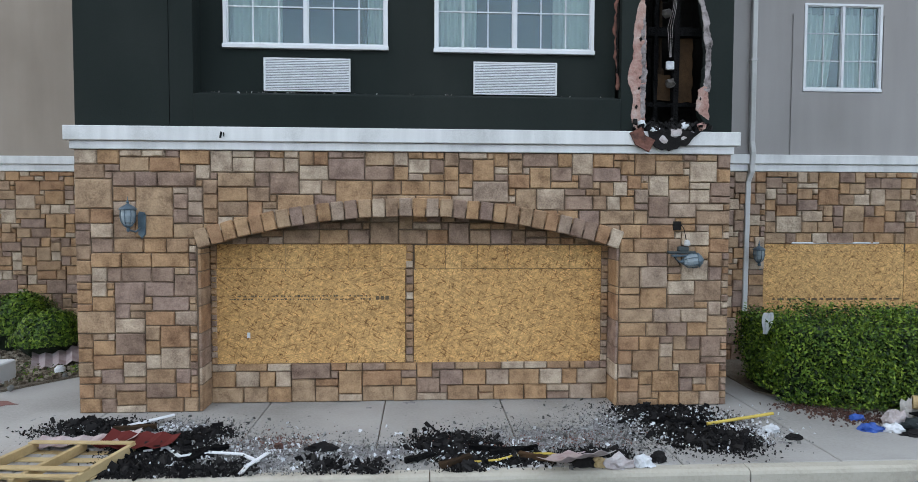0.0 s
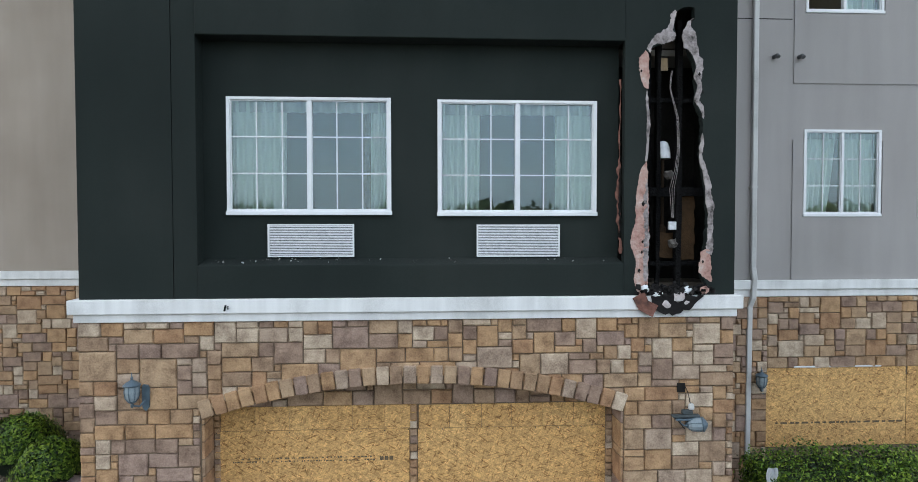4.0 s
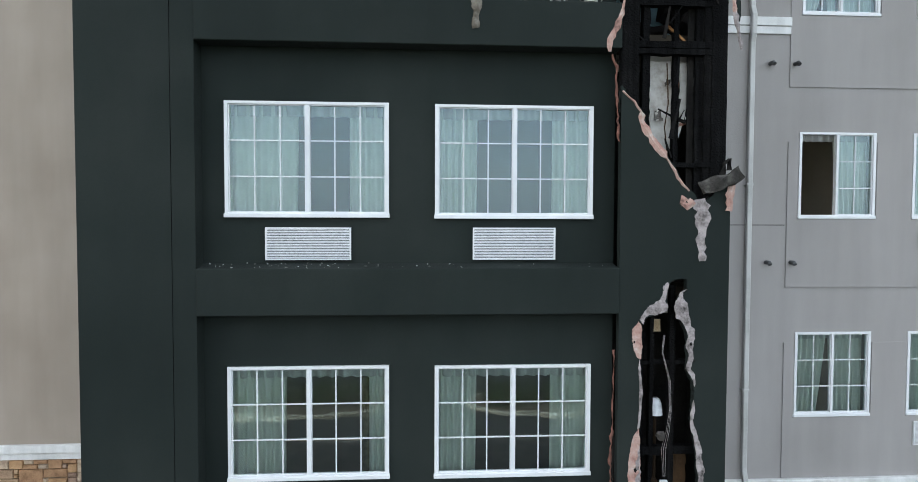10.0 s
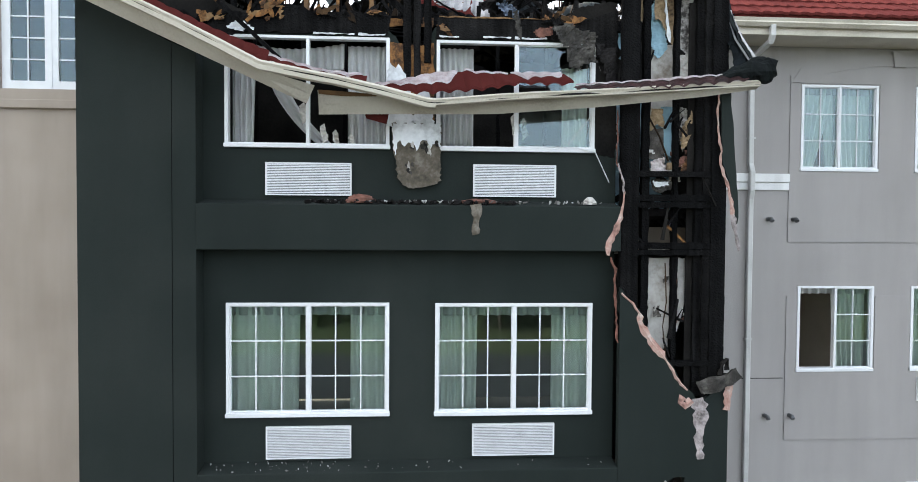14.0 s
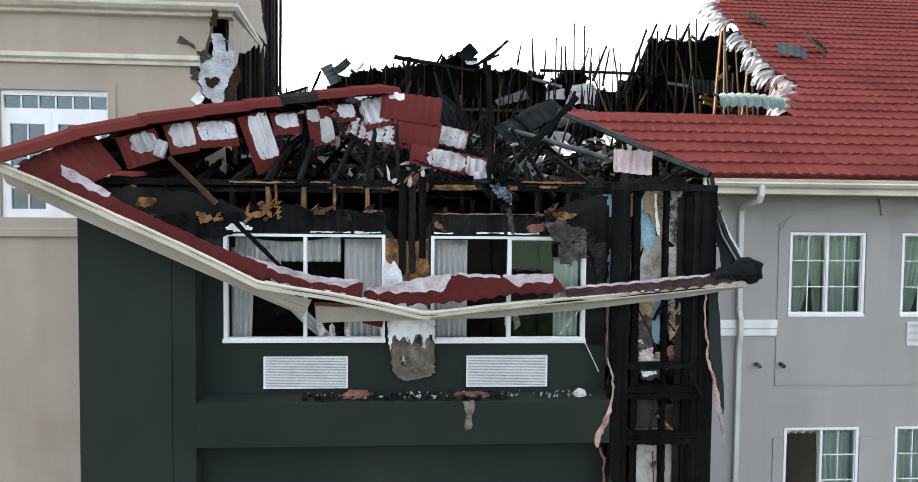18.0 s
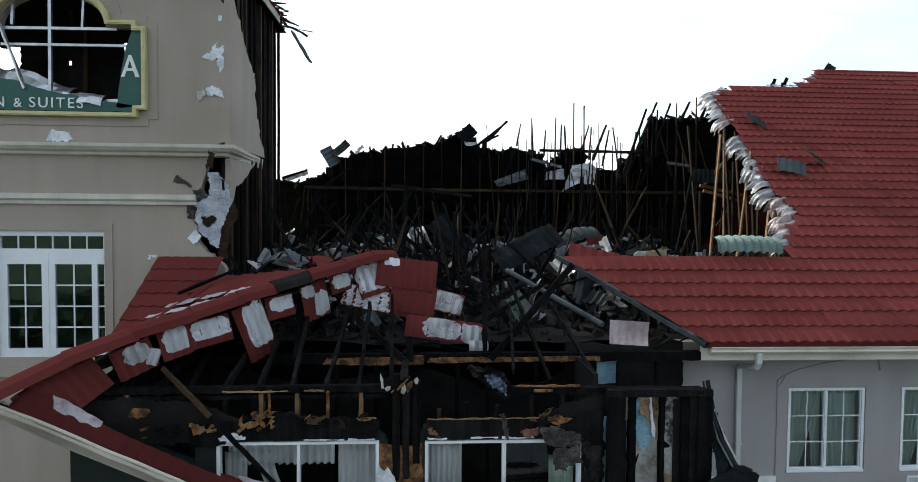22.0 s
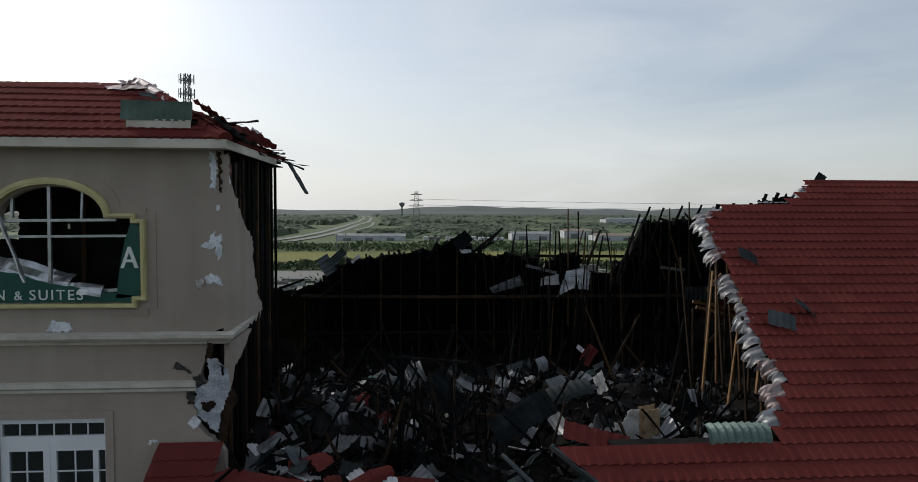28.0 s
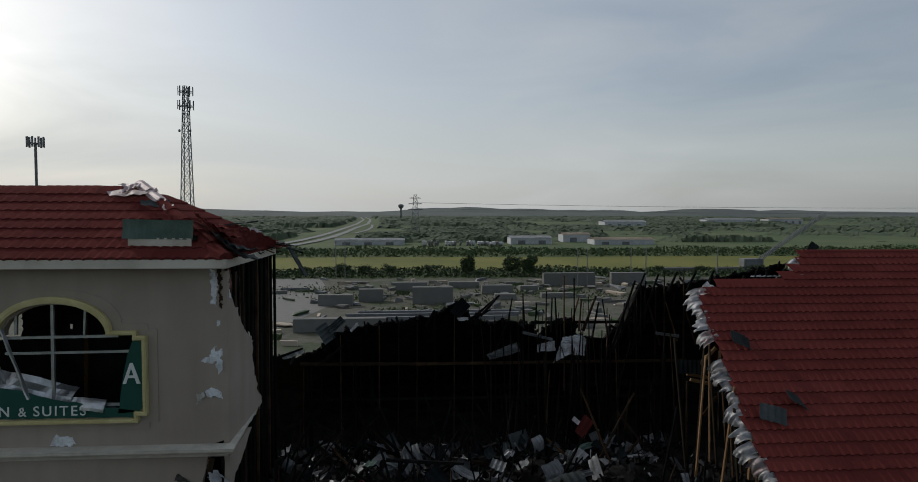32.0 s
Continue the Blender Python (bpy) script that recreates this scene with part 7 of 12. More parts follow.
# stamped print on the left sheet: plain bars
stamp = thing("board_stamp", "faint rows of black print stamped upside down on strand board", "print", at=(0, yb - 0.0145, 0))
rng = random.Random(8)
INK = material("stamp_ink", [(0.06, 0.045, 0.03), (0.16, 0.11, 0.06)], 30, 90, 0.9, bump=0)
for row, (z, h) in enumerate(((1.312, 0.022), (1.352, 0.024))):
    x = -2.28 if row == 0 else -2.15
    while x < -0.5:
        w = rng.uniform(0.008, 0.035)
        if rng.random() < 0.78:
            part("bar", B(x, x + w, 0, 0.002, z + rng.uniform(0, 0.004), z + h * rng.uniform(0.6, 1.0)), INK, stamp)
        x += w + rng.choice((0.008, 0.008, 0.012, 0.03))
for x in (-0.42, -0.36, -0.30):
    part("bar", B(x, x + 0.045, 0, 0.002, 1.312, 1.36), INK, stamp)
lab = part("paper_tag", B(-2.045, -2.005, yb - 0.016, yb - 0.0125, 0.83, 0.90), WRAP)
tagged(lab, "small white paper sticker on the strand board", "sticker")
screws = thing("board_screws", "rows of small dark screws holding the strand board", "screws")
sm = mesh_of("screw", lathe(bmesh.new(), [(0.007, 0.0), (0.007, 0.003), (0.001, 0.004)], 8), GALVDARK)
for x0, x1 in ((-2.46, -0.06), (0.08, 2.48)):
    for k in range(9):
        for z in (0.52, 1.69):
            piece("screw", sm, screws, pose(x0 + (x1 - x0) * k / 8, yb - 0.011, z + rng.uniform(-0.01, 0.01), 90))
# wing boards
yw = YS - 0.03
board("strand_board", 5.79, 8.2, 0.62, 1.80, yw, "tan strand board sheet screwed over a wing window", GB)
board("strand_board", 8.21, 10.6, 0.62, 1.80, yw, "tan strand board sheet screwed over a wing window", GB)
board("board_offcut", 5.80, 8.19, 1.803, 1.93, yw, "narrow strand board strip over a wing window", GB)
board("board_offcut", 8.22, 10.2, 1.803, 1.935, yw, "narrow strand board strip over a wing window", GB)
tagged(part("trim_strip", B(6.25, 7.75, yw - 0.03, yw, 1.936, 1.962, 0.004), VINYL), "thin white strip left over the boarded window", "trim strip")
x = 5.95
while x < 8.1:
    w = rng.uniform(0.03, 0.12)
    ob = part("bar", B(x, x + w, yw - 0.0145 - yb + 0.0145, yw - 0.0125 - yb + 0.0145, 1.0, 1.03), INK, stamp)
    x += w + rng.uniform(0.02, 0.06)

# ---- wall lanterns ----
def lantern(at, label):
    t = thing("wall_lantern", label, "wall lamp", "wall lanterns", at=at)
    part("back_plate", plate([(-0.03, -0.20), (0.01, -0.25), (0.05, -0.20), (0.055, 0.02), (0.035, 0.06), (-0.02, 0.07), (-0.035, 0.02)], [], -0.025, 0.0), LANTERN, t)
    c = (-0.09, -0.15, 0.0)
    bm = bmesh.new()
    tube(bm, [(0.0, -0.02, -0.12), (-0.03, -0.09, -0.17), (-0.08, -0.14, -0.15), (-0.09, -0.15, -0.10)], 0.012, 6)
    part("arm", bm, LANTERN, t)
    part("cap", lathe(bmesh.new(), [(0.095, 0.085), (0.098, 0.10), (0.07, 0.125), (0.035, 0.145), (0.012, 0.16), (0.018, 0.18), (0.006, 0.20), (0.003, 0.245)], 16, c), LANTERN, t)
    gl_ = part("glass", lathe(bmesh.new(), [(0.045, -0.09), (0.072, -0.05), (0.085, 0.02), (0.078, 0.085)], 16, c), LANTERNGLASS, t, "milky glass bowl")
    part("base", lathe(bmesh.new(), [(0.008, -0.17), (0.02, -0.15), (0.016, -0.125), (0.05, -0.10), (0.05, -0.085)], 14, c), LANTERN, t)
    for k in range(8):
        a = math.pi * 2 * k / 8
        bm = bmesh.new()
        pts = [(c[0] + r * math.cos(a), c[1] + r * math.sin(a), z) for r, z in ((0.05, -0.09), (0.077, -0.05), (0.09, 0.02), (0.083, 0.088))]
        tube(bm, pts, 0.005, 5)
        part("rib", bm, LANTERN, gl_)
    return t


lantern((-3.16, YF - 0.03, 2.36), "grey-blue coach lantern on the stone pier")
lantern((5.72, YS - 0.03, 1.75), "grey-blue coach lantern on the wing wall")
bl = thing("wall_lantern", "broken grey-blue lantern dangling upside down from its wire", "wall lamp", "wall lanterns", at=(3.40, YF - 0.10, 1.90))
part("back_plate", box(bmesh.new(), -0.20, 0.15, -0.05, 0.03, 0.03, 0.06, 0.008), GALVDARK, bl, "bent dark back plate")
part("back_plate", box(bmesh.new(), -0.16, 0.10, -0.06, 0.0, -0.005, 0.02, 0.006), LANTERN, bl)
part("mount", box(bmesh.new(), -0.07, 0.06, -0.04, 0.03, 0.06, 0.12, 0.01), GALVDARK, bl, "dark lamp mount")
part("bracket", beam(bmesh.new(), (-0.15, -0.04, 0.02), (-0.06, -0.06, -0.10), 0.02, 0.012), GALVDARK, bl)
bm = bmesh.new()
tube(bm, [(-0.10, -0.02, 0.04), (-0.10, -0.03, -0.04), (-0.05, -0.04, -0.07), (0.03, -0.04, -0.06)], 0.012, 6)
part("arm", bm, LANTERN, bl)
for nm, prof, mt in (("glass", [(0.045, -0.09), (0.075, -0.05), (0.088, 0.02), (0.08, 0.07)], LANTERNGLASS), ("cap", [(0.09, 0.07), (0.095, 0.085), (0.05, 0.12), (0.01, 0.14)], LANTERN), ("base", [(0.02, -0.13), (0.05, -0.09), (0.05, -0.085)], LANTERN)):
    ob = part(nm, lathe(bmesh.new(), prof, 16), mt, bl)
    ob.matrix_basis = pose(0.09, -0.05, -0.055, 20, 82, 0)
for k in range(6):
    a = math.pi * 2 * k / 6
    bm = bmesh.new()
    tube(bm, [(r * math.cos(a), r * math.sin(a), z) for r, z in ((0.05, -0.09), (0.08, -0.05), (0.093, 0.02), (0.085, 0.075))], 0.005, 5)
    ob = part("rib", bm, LANTERN, bl)
    ob.matrix_basis = pose(0.09, -0.05, -0.055, 20, 82, 0)
bm = bmesh.new()
lathe(bm, [(0.0355, 0), (0.04, 0.02), (0.03, 0.06), (0.01, 0.075)], 12, (0.04, -0.02, 0.13))
part("socket", bm, GALV, bl)
bm = bmesh.new()
tube(bm, [(0.0, 0.10, 0.40), (0.0, -0.01, 0.34), (0.02, -0.02, 0.24), (0.04, -0.02, 0.15), (0.05, -0.02, 0.06)], 0.006, 5)
part("wire", bm, SOOT, bl)
hole = tagged(part("wall_opening", B(3.30, 3.40, YF - 0.032, YF + 0.0, 2.22, 2.33), SOOT), "dark square hole where the lantern's box was", "wall opening", kind="structure")

# pipe stubs on the wing
for x in (5.86, 6.28):
    for z in (7.03, 10.29):
        bm = bmesh.new()
        tube(bm, [(0, 0, 0), (0, -0.10, 0), (0, -0.13, -0.03)], 0.035, 10)
        ob = part("vent_pipe", bm, BAREDARK)
        ob.location = (x, YS - 0.012, z)
        tagged(ob, "short grey vent pipe stub in the stucco", "pipe stub", "vent pipes on the wing")

# ---- torn foam round the holes in the pier ----
torn = thing("torn_insulation", "torn pink and white foam edges round the burnt holes", "insulation")


def foam_edge(loop, mat_, seed, th=0.007, amp=0.014):
    """Flat torn piece of foam bared round the hole, its outline frayed at two scales."""
    r = random.Random(seed)
    fine = ragged(ragged(loop, 0.05, amp, r), 0.016, amp * 0.5, r)
    bm = plate(fine, [], YF - th, YF + 0.012)
    for v in bm.verts:
        if v.co.y < YF:
            v.co.y += 0.008 * (noise.noise(Vector((v.co.x * 14, v.co.z * 14, seed))) + 0.2)
    return part("foam_edge", bm, mat_, torn)


foam_edge([(3.241, 6.95), (3.255, 6.923), (3.225, 6.778), (3.238, 6.606), (3.165, 6.553), (3.084, 6.526), (3.016, 6.552), (2.963, 6.499), (2.937, 6.427), (2.901, 6.472), (2.914, 6.525), (3.015, 6.658), (3.122, 6.724), (3.162, 6.777), (3.188, 6.896)], FOAMWHITE, 1, amp=0.02)
foam_edge([(2.869, 6.453), (2.905, 6.432), (2.912, 6.234), (2.925, 6.168), (2.905, 5.982), (2.861, 6.008), (2.833, 6.088), (2.798, 6.22), (2.794, 6.366)], FOAM, 2)
foam_edge([(2.895, 5.982), (2.912, 5.876), (2.928, 5.663), (2.944, 5.543), (2.926, 5.423), (2.922, 5.289), (2.903, 5.102), (2.877, 5.089), (2.895, 5.316), (2.893, 5.503), (2.900, 5.583), (2.878, 5.876)], FOAMWHITE, 3, amp=0.005)
foam_edge([(2.903, 5.115), (2.914, 4.753), (2.928, 4.215), (2.925, 3.674), (2.915, 3.402), (2.866, 3.389), (2.796, 3.459), (2.747, 3.649), (2.773, 3.839), (2.699, 4.083), (2.719, 4.217), (2.759, 4.325), (2.769, 4.593), (2.793, 4.862), (2.846, 5.022)], FOAM, 4, amp=0.009)
foam_edge([(2.90, 4.9), (2.916, 4.75), (2.928, 4.3), (2.926, 3.9), (2.917, 3.6), (2.87, 3.62), (2.86, 3.9), (2.875, 4.2), (2.865, 4.6)], FOAMWHITE, 14, 0.011, 0.014)
foam_edge([(3.488, 6.859), (3.407, 6.819), (3.38, 6.753), (3.328, 6.633), (3.357, 6.501), (3.426, 6.461), (3.481, 6.382), (3.516, 6.276), (3.485, 6.156), (3.533, 6.036), (3.521, 5.956), (3.495, 5.849), (3.56, 5.755), (3.608, 5.622), (3.624, 5.662), (3.614, 5.782), (3.558, 5.849), (3.576, 5.943), (3.592, 5.983), (3.573, 6.089), (3.607, 6.236), (3.605, 6.356), (3.549, 6.396), (3.52, 6.541), (3.504, 6.687), (3.443, 6.74), (3.442, 6.819)], FOAMWHITE, 5, amp=0.009)
foam_edge([(3.6, 5.447), (3.63, 5.313), (3.596, 5.179), (3.654, 5.017), (3.712, 4.827), (3.729, 4.665), (3.763, 4.57), (3.744, 4.367), (3.752, 4.068), (3.735, 3.932), (3.662, 3.96), (3.669, 4.069), (3.691, 4.422), (3.647, 4.585), (3.65, 4.747), (3.619, 4.936), (3.569, 5.125), (3.567, 5.286)], FOAMWHITE, 6, amp=0.01)
foam_edge([(3.601, 3.975), (3.662, 4.015), (3.726, 3.986), (3.737, 3.796), (3.735, 3.591), (3.676, 3.633), (3.62, 3.661), (3.578, 3.716)], FOAM, 7)
# charred spots eaten into the foam
rs_ = random.Random(8)
for x, z, w_ in ((2.856, 4.57, 0.02), (2.85, 4.10, 0.012), (2.84, 3.97, 0.012), (2.81, 3.74, 0.018), (2.82, 6.2, 0.012), (3.55, 6.17, 0.015), (3.6, 5.95, 0.01), (3.62, 3.85, 0.012)):
    part("burnt_spot", plate(ragged([(x - w_, z), (x, z - w_ * 1.6), (x + w_, z), (x, z + w_ * 1.6)], 0.012, 0.005, rs_), [], YF - 0.018, YF - 0.004), SOOT, torn, "charred spot in the foam")


def torn_strip(path, w, y, mat_, seed, thick=0.02, name="foam_strip", parent=None):
    r = random.Random(seed)
    bm = bmesh.new()
    P = []
    for (x0, z0), (x1, z1) in zip(path, path[1:]):
        k = max(1, int(math.hypot(x1 - x0, z1 - z0) / 0.05))
        P += [(x0 + (x1 - x0) * i / k, z0 + (z1 - z0) * i / k) for i in range(k)]
    P.append(path[-1])
    rows = []
    n = len(P)
    for i, (x, z) in enumerate(P):
        a, b = Vector(P[max(0, i - 1)]), Vector(P[min(n - 1, i + 1)])
        d = (b - a).normalized()
        nr = Vector((d.y, -d.x))
        t = i / (n - 1)
        ww = (w(t) if callable(w) else w) * r.uniform(0.6, 1.2) / 2
        j = r.uniform(-0.012, 0.012)
        rows.append([bm.verts.new((x + nr.x * (ww + j), y, z + nr.y * ww)), bm.verts.new((x, y - thick * r.uniform(0.4, 1.1), z)), bm.verts.new((x - nr.x * (ww - j), y, z - nr.y * ww))])
    for a, b in zip(rows, rows[1:]):
        bm.faces.new((a[0], b[0], b[1], a[1]))
        bm.faces.new((a[1], b[1], b[2], a[2]))
    return part(name, bm, mat_, parent or torn)


# the long split beside the pier, the drip below the upper tear, and the edges of the upper tear
torn_strip([(2.585, 3.95), (2.56, 4.3), (2.54, 4.7), (2.56, 5.1), (2.57, 5.6), (2.575, 6.1)], lambda t: (0.055 if t < 0.5 else 0.024) * (0.7 + 0.5 * math.sin(t * 40)), YF + 0.03, SCORCHFOAM, 3)
torn_strip([(2.573, 4.15), (2.565, 4.5), (2.568, 5.0)], 0.02, YF + 0.004, SOOT, 4, 0.004)
torn_strip([(3.68, 7.22), (3.66, 7.5), (3.68, 7.75), (3.64, 8.0)], lambda t: 0.09 + 0.12 * t, YF - 0.003, FOAMWHITE, 5, 0.012)
torn_strip([(3.45, 8.02), (3.40, 7.95), (3.48, 7.9), (3.55, 7.98)], 0.10, YF - 0.006, FOAM, 6, 0.02)
torn_strip([(2.63, 9.33), (2.78, 9.20), (2.87, 9.08), (2.89, 8.92), (3.02, 8.72), (3.16, 8.56), (3.28, 8.40), (3.38, 8.22), (3.5, 8.10)], lambda t: 0.035 if t < 0.2 or t > 0.65 else 0.10, YF - 0.003, FOAM, 7, 0.015)
torn_strip([(2.60, 8.7), (2.575, 9.12), (2.56, 9.45), (2.56, 9.63), (2.50, 9.78)], lambda t: 0.022 + 0.018 * math.sin(t * 9) ** 2, YF + 0.02, SCORCHFOAM, 8, 0.02)
torn_strip([(2.46, 9.80), (2.47, 9.95), (2.54, 10.1), (2.61, 10.27), (2.645, 10.45), (2.655, 10.6)], lambda t: 0.075 * math.sin(math.pi * min(1, t * 1.1 + 0.12)) + 0.012, YF - 0.025, FOAM, 9, 0.02)
torn_strip([(2.655, 10.56), (2.64, 10.7), (2.60, 10.86), (2.565, 10.95)], lambda t: 0.04 - 0.02 * t, YF - 0.01, FOAMWHITE, 12, 0.015)
torn_strip([(2.565, 10.9), (2.56, 11.2), (2.56, 11.6)], 0.018, YF + 0.01, SCORCHFOAM, 13, 0.01)
torn_strip([(4.0, 7.85), (4.02, 8.05), (4.05, 8.3)], 0.10, YF - 0.03, FOAM, 10, 0.02)
# stucco shard left at the pier's outer corner
bm = plate(ragged([(3.86, 11.86), (3.985, 11.9), (4.02, 11.5), (4.045, 11.16), (4.085, 10.7), (4.115, 10.28), (4.10, 10.2), (4.05, 10.4), (3.98, 10.75), (3.89, 11.0), (3.88, 11.3)], 0.1, 0.010, random.Random(3)), [], YF - 0.02, YF + 0.01)
tagged(part("stucco_shard", bm, STUCCO_DARK), "long shard of dark stucco hanging at the burnt corner", "stucco shard")
torn_strip([(3.83, 11.88), (3.82, 11.6), (3.825, 11.4), (3.865, 11.16), (3.875, 10.94), (3.93, 10.76), (4.0, 10.54), (4.03, 10.3)], lambda t: 0.028 + 0.035 * max(0, t - 0.5) * 2, YF - 0.03, FOAM, 11, 0.02)
torn_strip([(4.03, 10.32), (4.06, 10.15), (4.09, 9.98), (4.12, 9.86)], lambda t: 0.07 - 0.02 * t, YF - 0.035, FOAMWHITE, 14, 0.02)
bm = bmesh.new()
sweep(bm, [(3.62, YF - 0.05, 8.12), (3.85, YF - 0.10, 8.20), (4.12, YF - 0.08, 8.33)], [(-0.05, -0.10), (0.02, -0.09), (0.03, 0.05), (-0.03, 0.07)])
for v in bm.verts:
    v.co += Vector((rng.uniform(-0.02, 0.02), rng.uniform(-0.02, 0.02), rng.uniform(-0.03, 0.03)))
bmesh.ops.subdivide_edges(bm, edges=bm.edges[:], cuts=4, use_grid_fill=True)
for v in bm.verts:
    v.co += Vector((noise.noise(v.co * 9), noise.noise(v.co * 9 + Vector((4, 0, 0))), noise.noise(v.co * 9 + Vector((0, 7, 0))))) * 0.035
tagged(part("hanging_flap", bm, SMOKEBOARD), "charred grey flap of sheathing hanging off the pier", "debris flap")
bm = bmesh.new()
sweep(bm, [(3.9, YF - 0.03, 8.3), (3.93, YF - 0.04, 8.45), (3.99, YF - 0.03, 8.5), (4.0, YF - 0.02, 8.36)], [(-0.03, -0.015), (0.03, -0.015), (0.03, 0.015), (-0.03, 0.015)])
tagged(part("hanging_flap", bm, SOOT), "curled black strip at the top of the torn pier", "debris flap")
# wool and scraps at the foot of the lower hole
n = 260
r = np.random.RandomState(4)
c = np.stack([r.normal(3.24, 0.2, n), YF - 0.04 + r.uniform(-0.05, 0.08, n), 3.44 + np.abs(r.normal(0, 0.05, n))], 1)
c[:, 2] += np.where(np.abs(c[:, 0] - 3.25) < 0.15, 0.0, 0.02)
tagged(chunks("debris_heap", c, r.uniform(0.015, 0.06, (n, 3)), CHARBITS, 4), "burnt insulation and char heaped in the torn hole", "debris", kind="stuff")
for x, z, s, mt in ((2.86, 3.52, 0.10, WRAP), (3.02, 3.44, 0.12, WRAP), (3.40, 3.50, 0.10, WRAP), (3.28, 3.42, 0.16, CLOTH), (3.12, 3.33, 0.14, CLOTH), (3.38, 3.36, 0.12, CLOTH), (3.62, 3.50, 0.10, FOAM)):
    bm = bmesh.new()
    bmesh.ops.create_icosphere(bm, subdivisions=2, radius=s * 0.6)
    for v in bm.verts:
        v.co = Vector((v.co.x, v.co.y * 0.6, v.co.z * 0.8)) * (1 + 0.5 * noise.noise(v.co * 22 + Vector((x * 9, z * 5, 0))))
    ob = part("insulation_tuft", bm, mt)
    ob.location = (x, YF - 0.07, z)
    tagged(ob, "tuft of scorched insulation caught in the torn hole", "insulation", "tufts of insulation")
bm = bmesh.new()
sweep(bm, [(2.78, YF - 0.10, 3.45), (2.84, YF - 0.11, 3.33), (2.98, YF - 0.11, 3.26)], [(-0.02, -0.09), (0.02, -0.09), (0.02, 0.07), (-0.02, 0.07)])
tagged(part("hanging_flap", bm, SCORCHFOAM), "pink foam flap hanging over the white band", "debris flap")
bm = plate(ragged([(2.93, 3.44), (3.60, 3.44), (3.45, 3.30), (3.3, 3.22), (3.1, 3.2), (2.98, 3.28)], 0.05, 0.02, random.Random(12)), [], YF - 0.11, YF - 0.088)
tagged(part("soot_scab", bm, CHARBITS), "black sooty scab burnt over the white band", "debris")

BACKBOARD = material("tan_wallboard_paper", [(0.05, 0.032, 0.018), (0.235, 0.165, 0.095), (0.31, 0.225, 0.135), (0.36, 0.28, 0.19)], 5, 30, 0.95, bump=0.3)
SPOTTED = material("soot_spotted_gypsum", [(0.02, 0.018, 0.016), (0.06, 0.055, 0.05), (0.34, 0.32, 0.30), (0.45, 0.43, 0.41)], 11, 45, 0.95, bump=0.4)
SCORCHGREYBOARD = material("smoked_board", [(0.02, 0.018, 0.016), (0.07, 0.062, 0.055), (0.16, 0.15, 0.135)], 8, 40, 0.95, bump=0.5)
# ---- charred stud frame in the pier ----
fr_ = thing("wall_frame", "charred timber studs and plates of the burnt pier", "wall frame", kind="structure")
rng = random.Random(30)


def stud(x0, x1, z0, z1, y=YF + 0.11, d=0.09, mt=CHAR):
    bm = bmesh.new()
    beam(bm, ((x0 + x1) / 2, y + d / 2, z0), ((x0 + x1) / 2, y + d / 2, z1), x1 - x0, d, 0.007, rng, 1.0, max(2, int((z1 - z0) / 0.12)))
    return part("stud", bm, mt, fr_)


def rail(x0, x1, z0, z1, y=YF + 0.10, d=0.10, mt=CHAR):
    bm = bmesh.new()
    beam(bm, (x0, y + d / 2, (z0 + z1) / 2), (x1, y + d / 2, (z0 + z1) / 2), d, z1 - z0, 0.007, rng, 1.0, max(2, int((x1 - x0) / 0.12)))
    return part("plate", bm, mt, fr_)


for a, b, y in ((2.62, 2.84, YF + 0.02), (2.91, 3.0, YF + 0.08), (3.33, 3.39, YF + 0.12), (3.60, 3.71, YF + 0.10), (3.69, 3.80, YF + 0.05), (3.78, 3.97, YF + 0.02)):
    stud(a, b, 8.0 if a > 3.0 else 8.7, 13.15, y)
for z in (13.08,):
    rail(2.62, 3.97, z, z + 0.085, YF + 0.015, 0.12)
for z0, z1 in ((10.79, 10.86), (10.48, 10.56), (10.40, 10.47), (9.88, 9.96), (9.80, 9.87), (8.40, 8.46)):
    rail(2.82, 3.82, z0, z1, YF + 0.03, 0.12)
# board and wall scraps seen between the studs
def scrap(loop, y, mat_, seed, lab):
    bm = plate(ragged(loop, 0.07, 0.012, random.Random(seed)), [], y, y + 0.012)
    return tagged(part("wallboard_scrap", bm, mat_), lab, "wallboard scrap", "wallboard scraps in the burnt frame")
def torn_scrap(loop, y, mat_, seed, lab, amp=0.03):
    v_, f_ = crumpled(loop, amp, 0.014, seed, 0.02)
    return tagged(raw("wallboard_scrap", [(a_, y + b_, c_) for a_, b_, c_ in v_], f_, mat_), lab, "wallboard scrap", "wallboard scraps in the burnt frame")
scrap([(3.06, 9.76), (3.34, 9.76), (3.37, 9.01), (3.33, 8.6), (3.07, 8.55)], YF + 0.24, GYPSUM, 1, "grey gypsum panel caught between charred studs")
scrap([(3.45, 9.76), (3.6, 9.76), (3.59, 9.31), (3.51, 9.0), (3.45, 8.8)], YF + 0.24, GYPSUM, 2, "narrow gypsum strip between charred studs")
scrap([(3.06, 12.45), (3.36, 12.5), (3.36, 11.55), (3.05, 11.6)], YF + 0.27, GYPSUM, 3, "pale gypsum panel caught between charred studs")
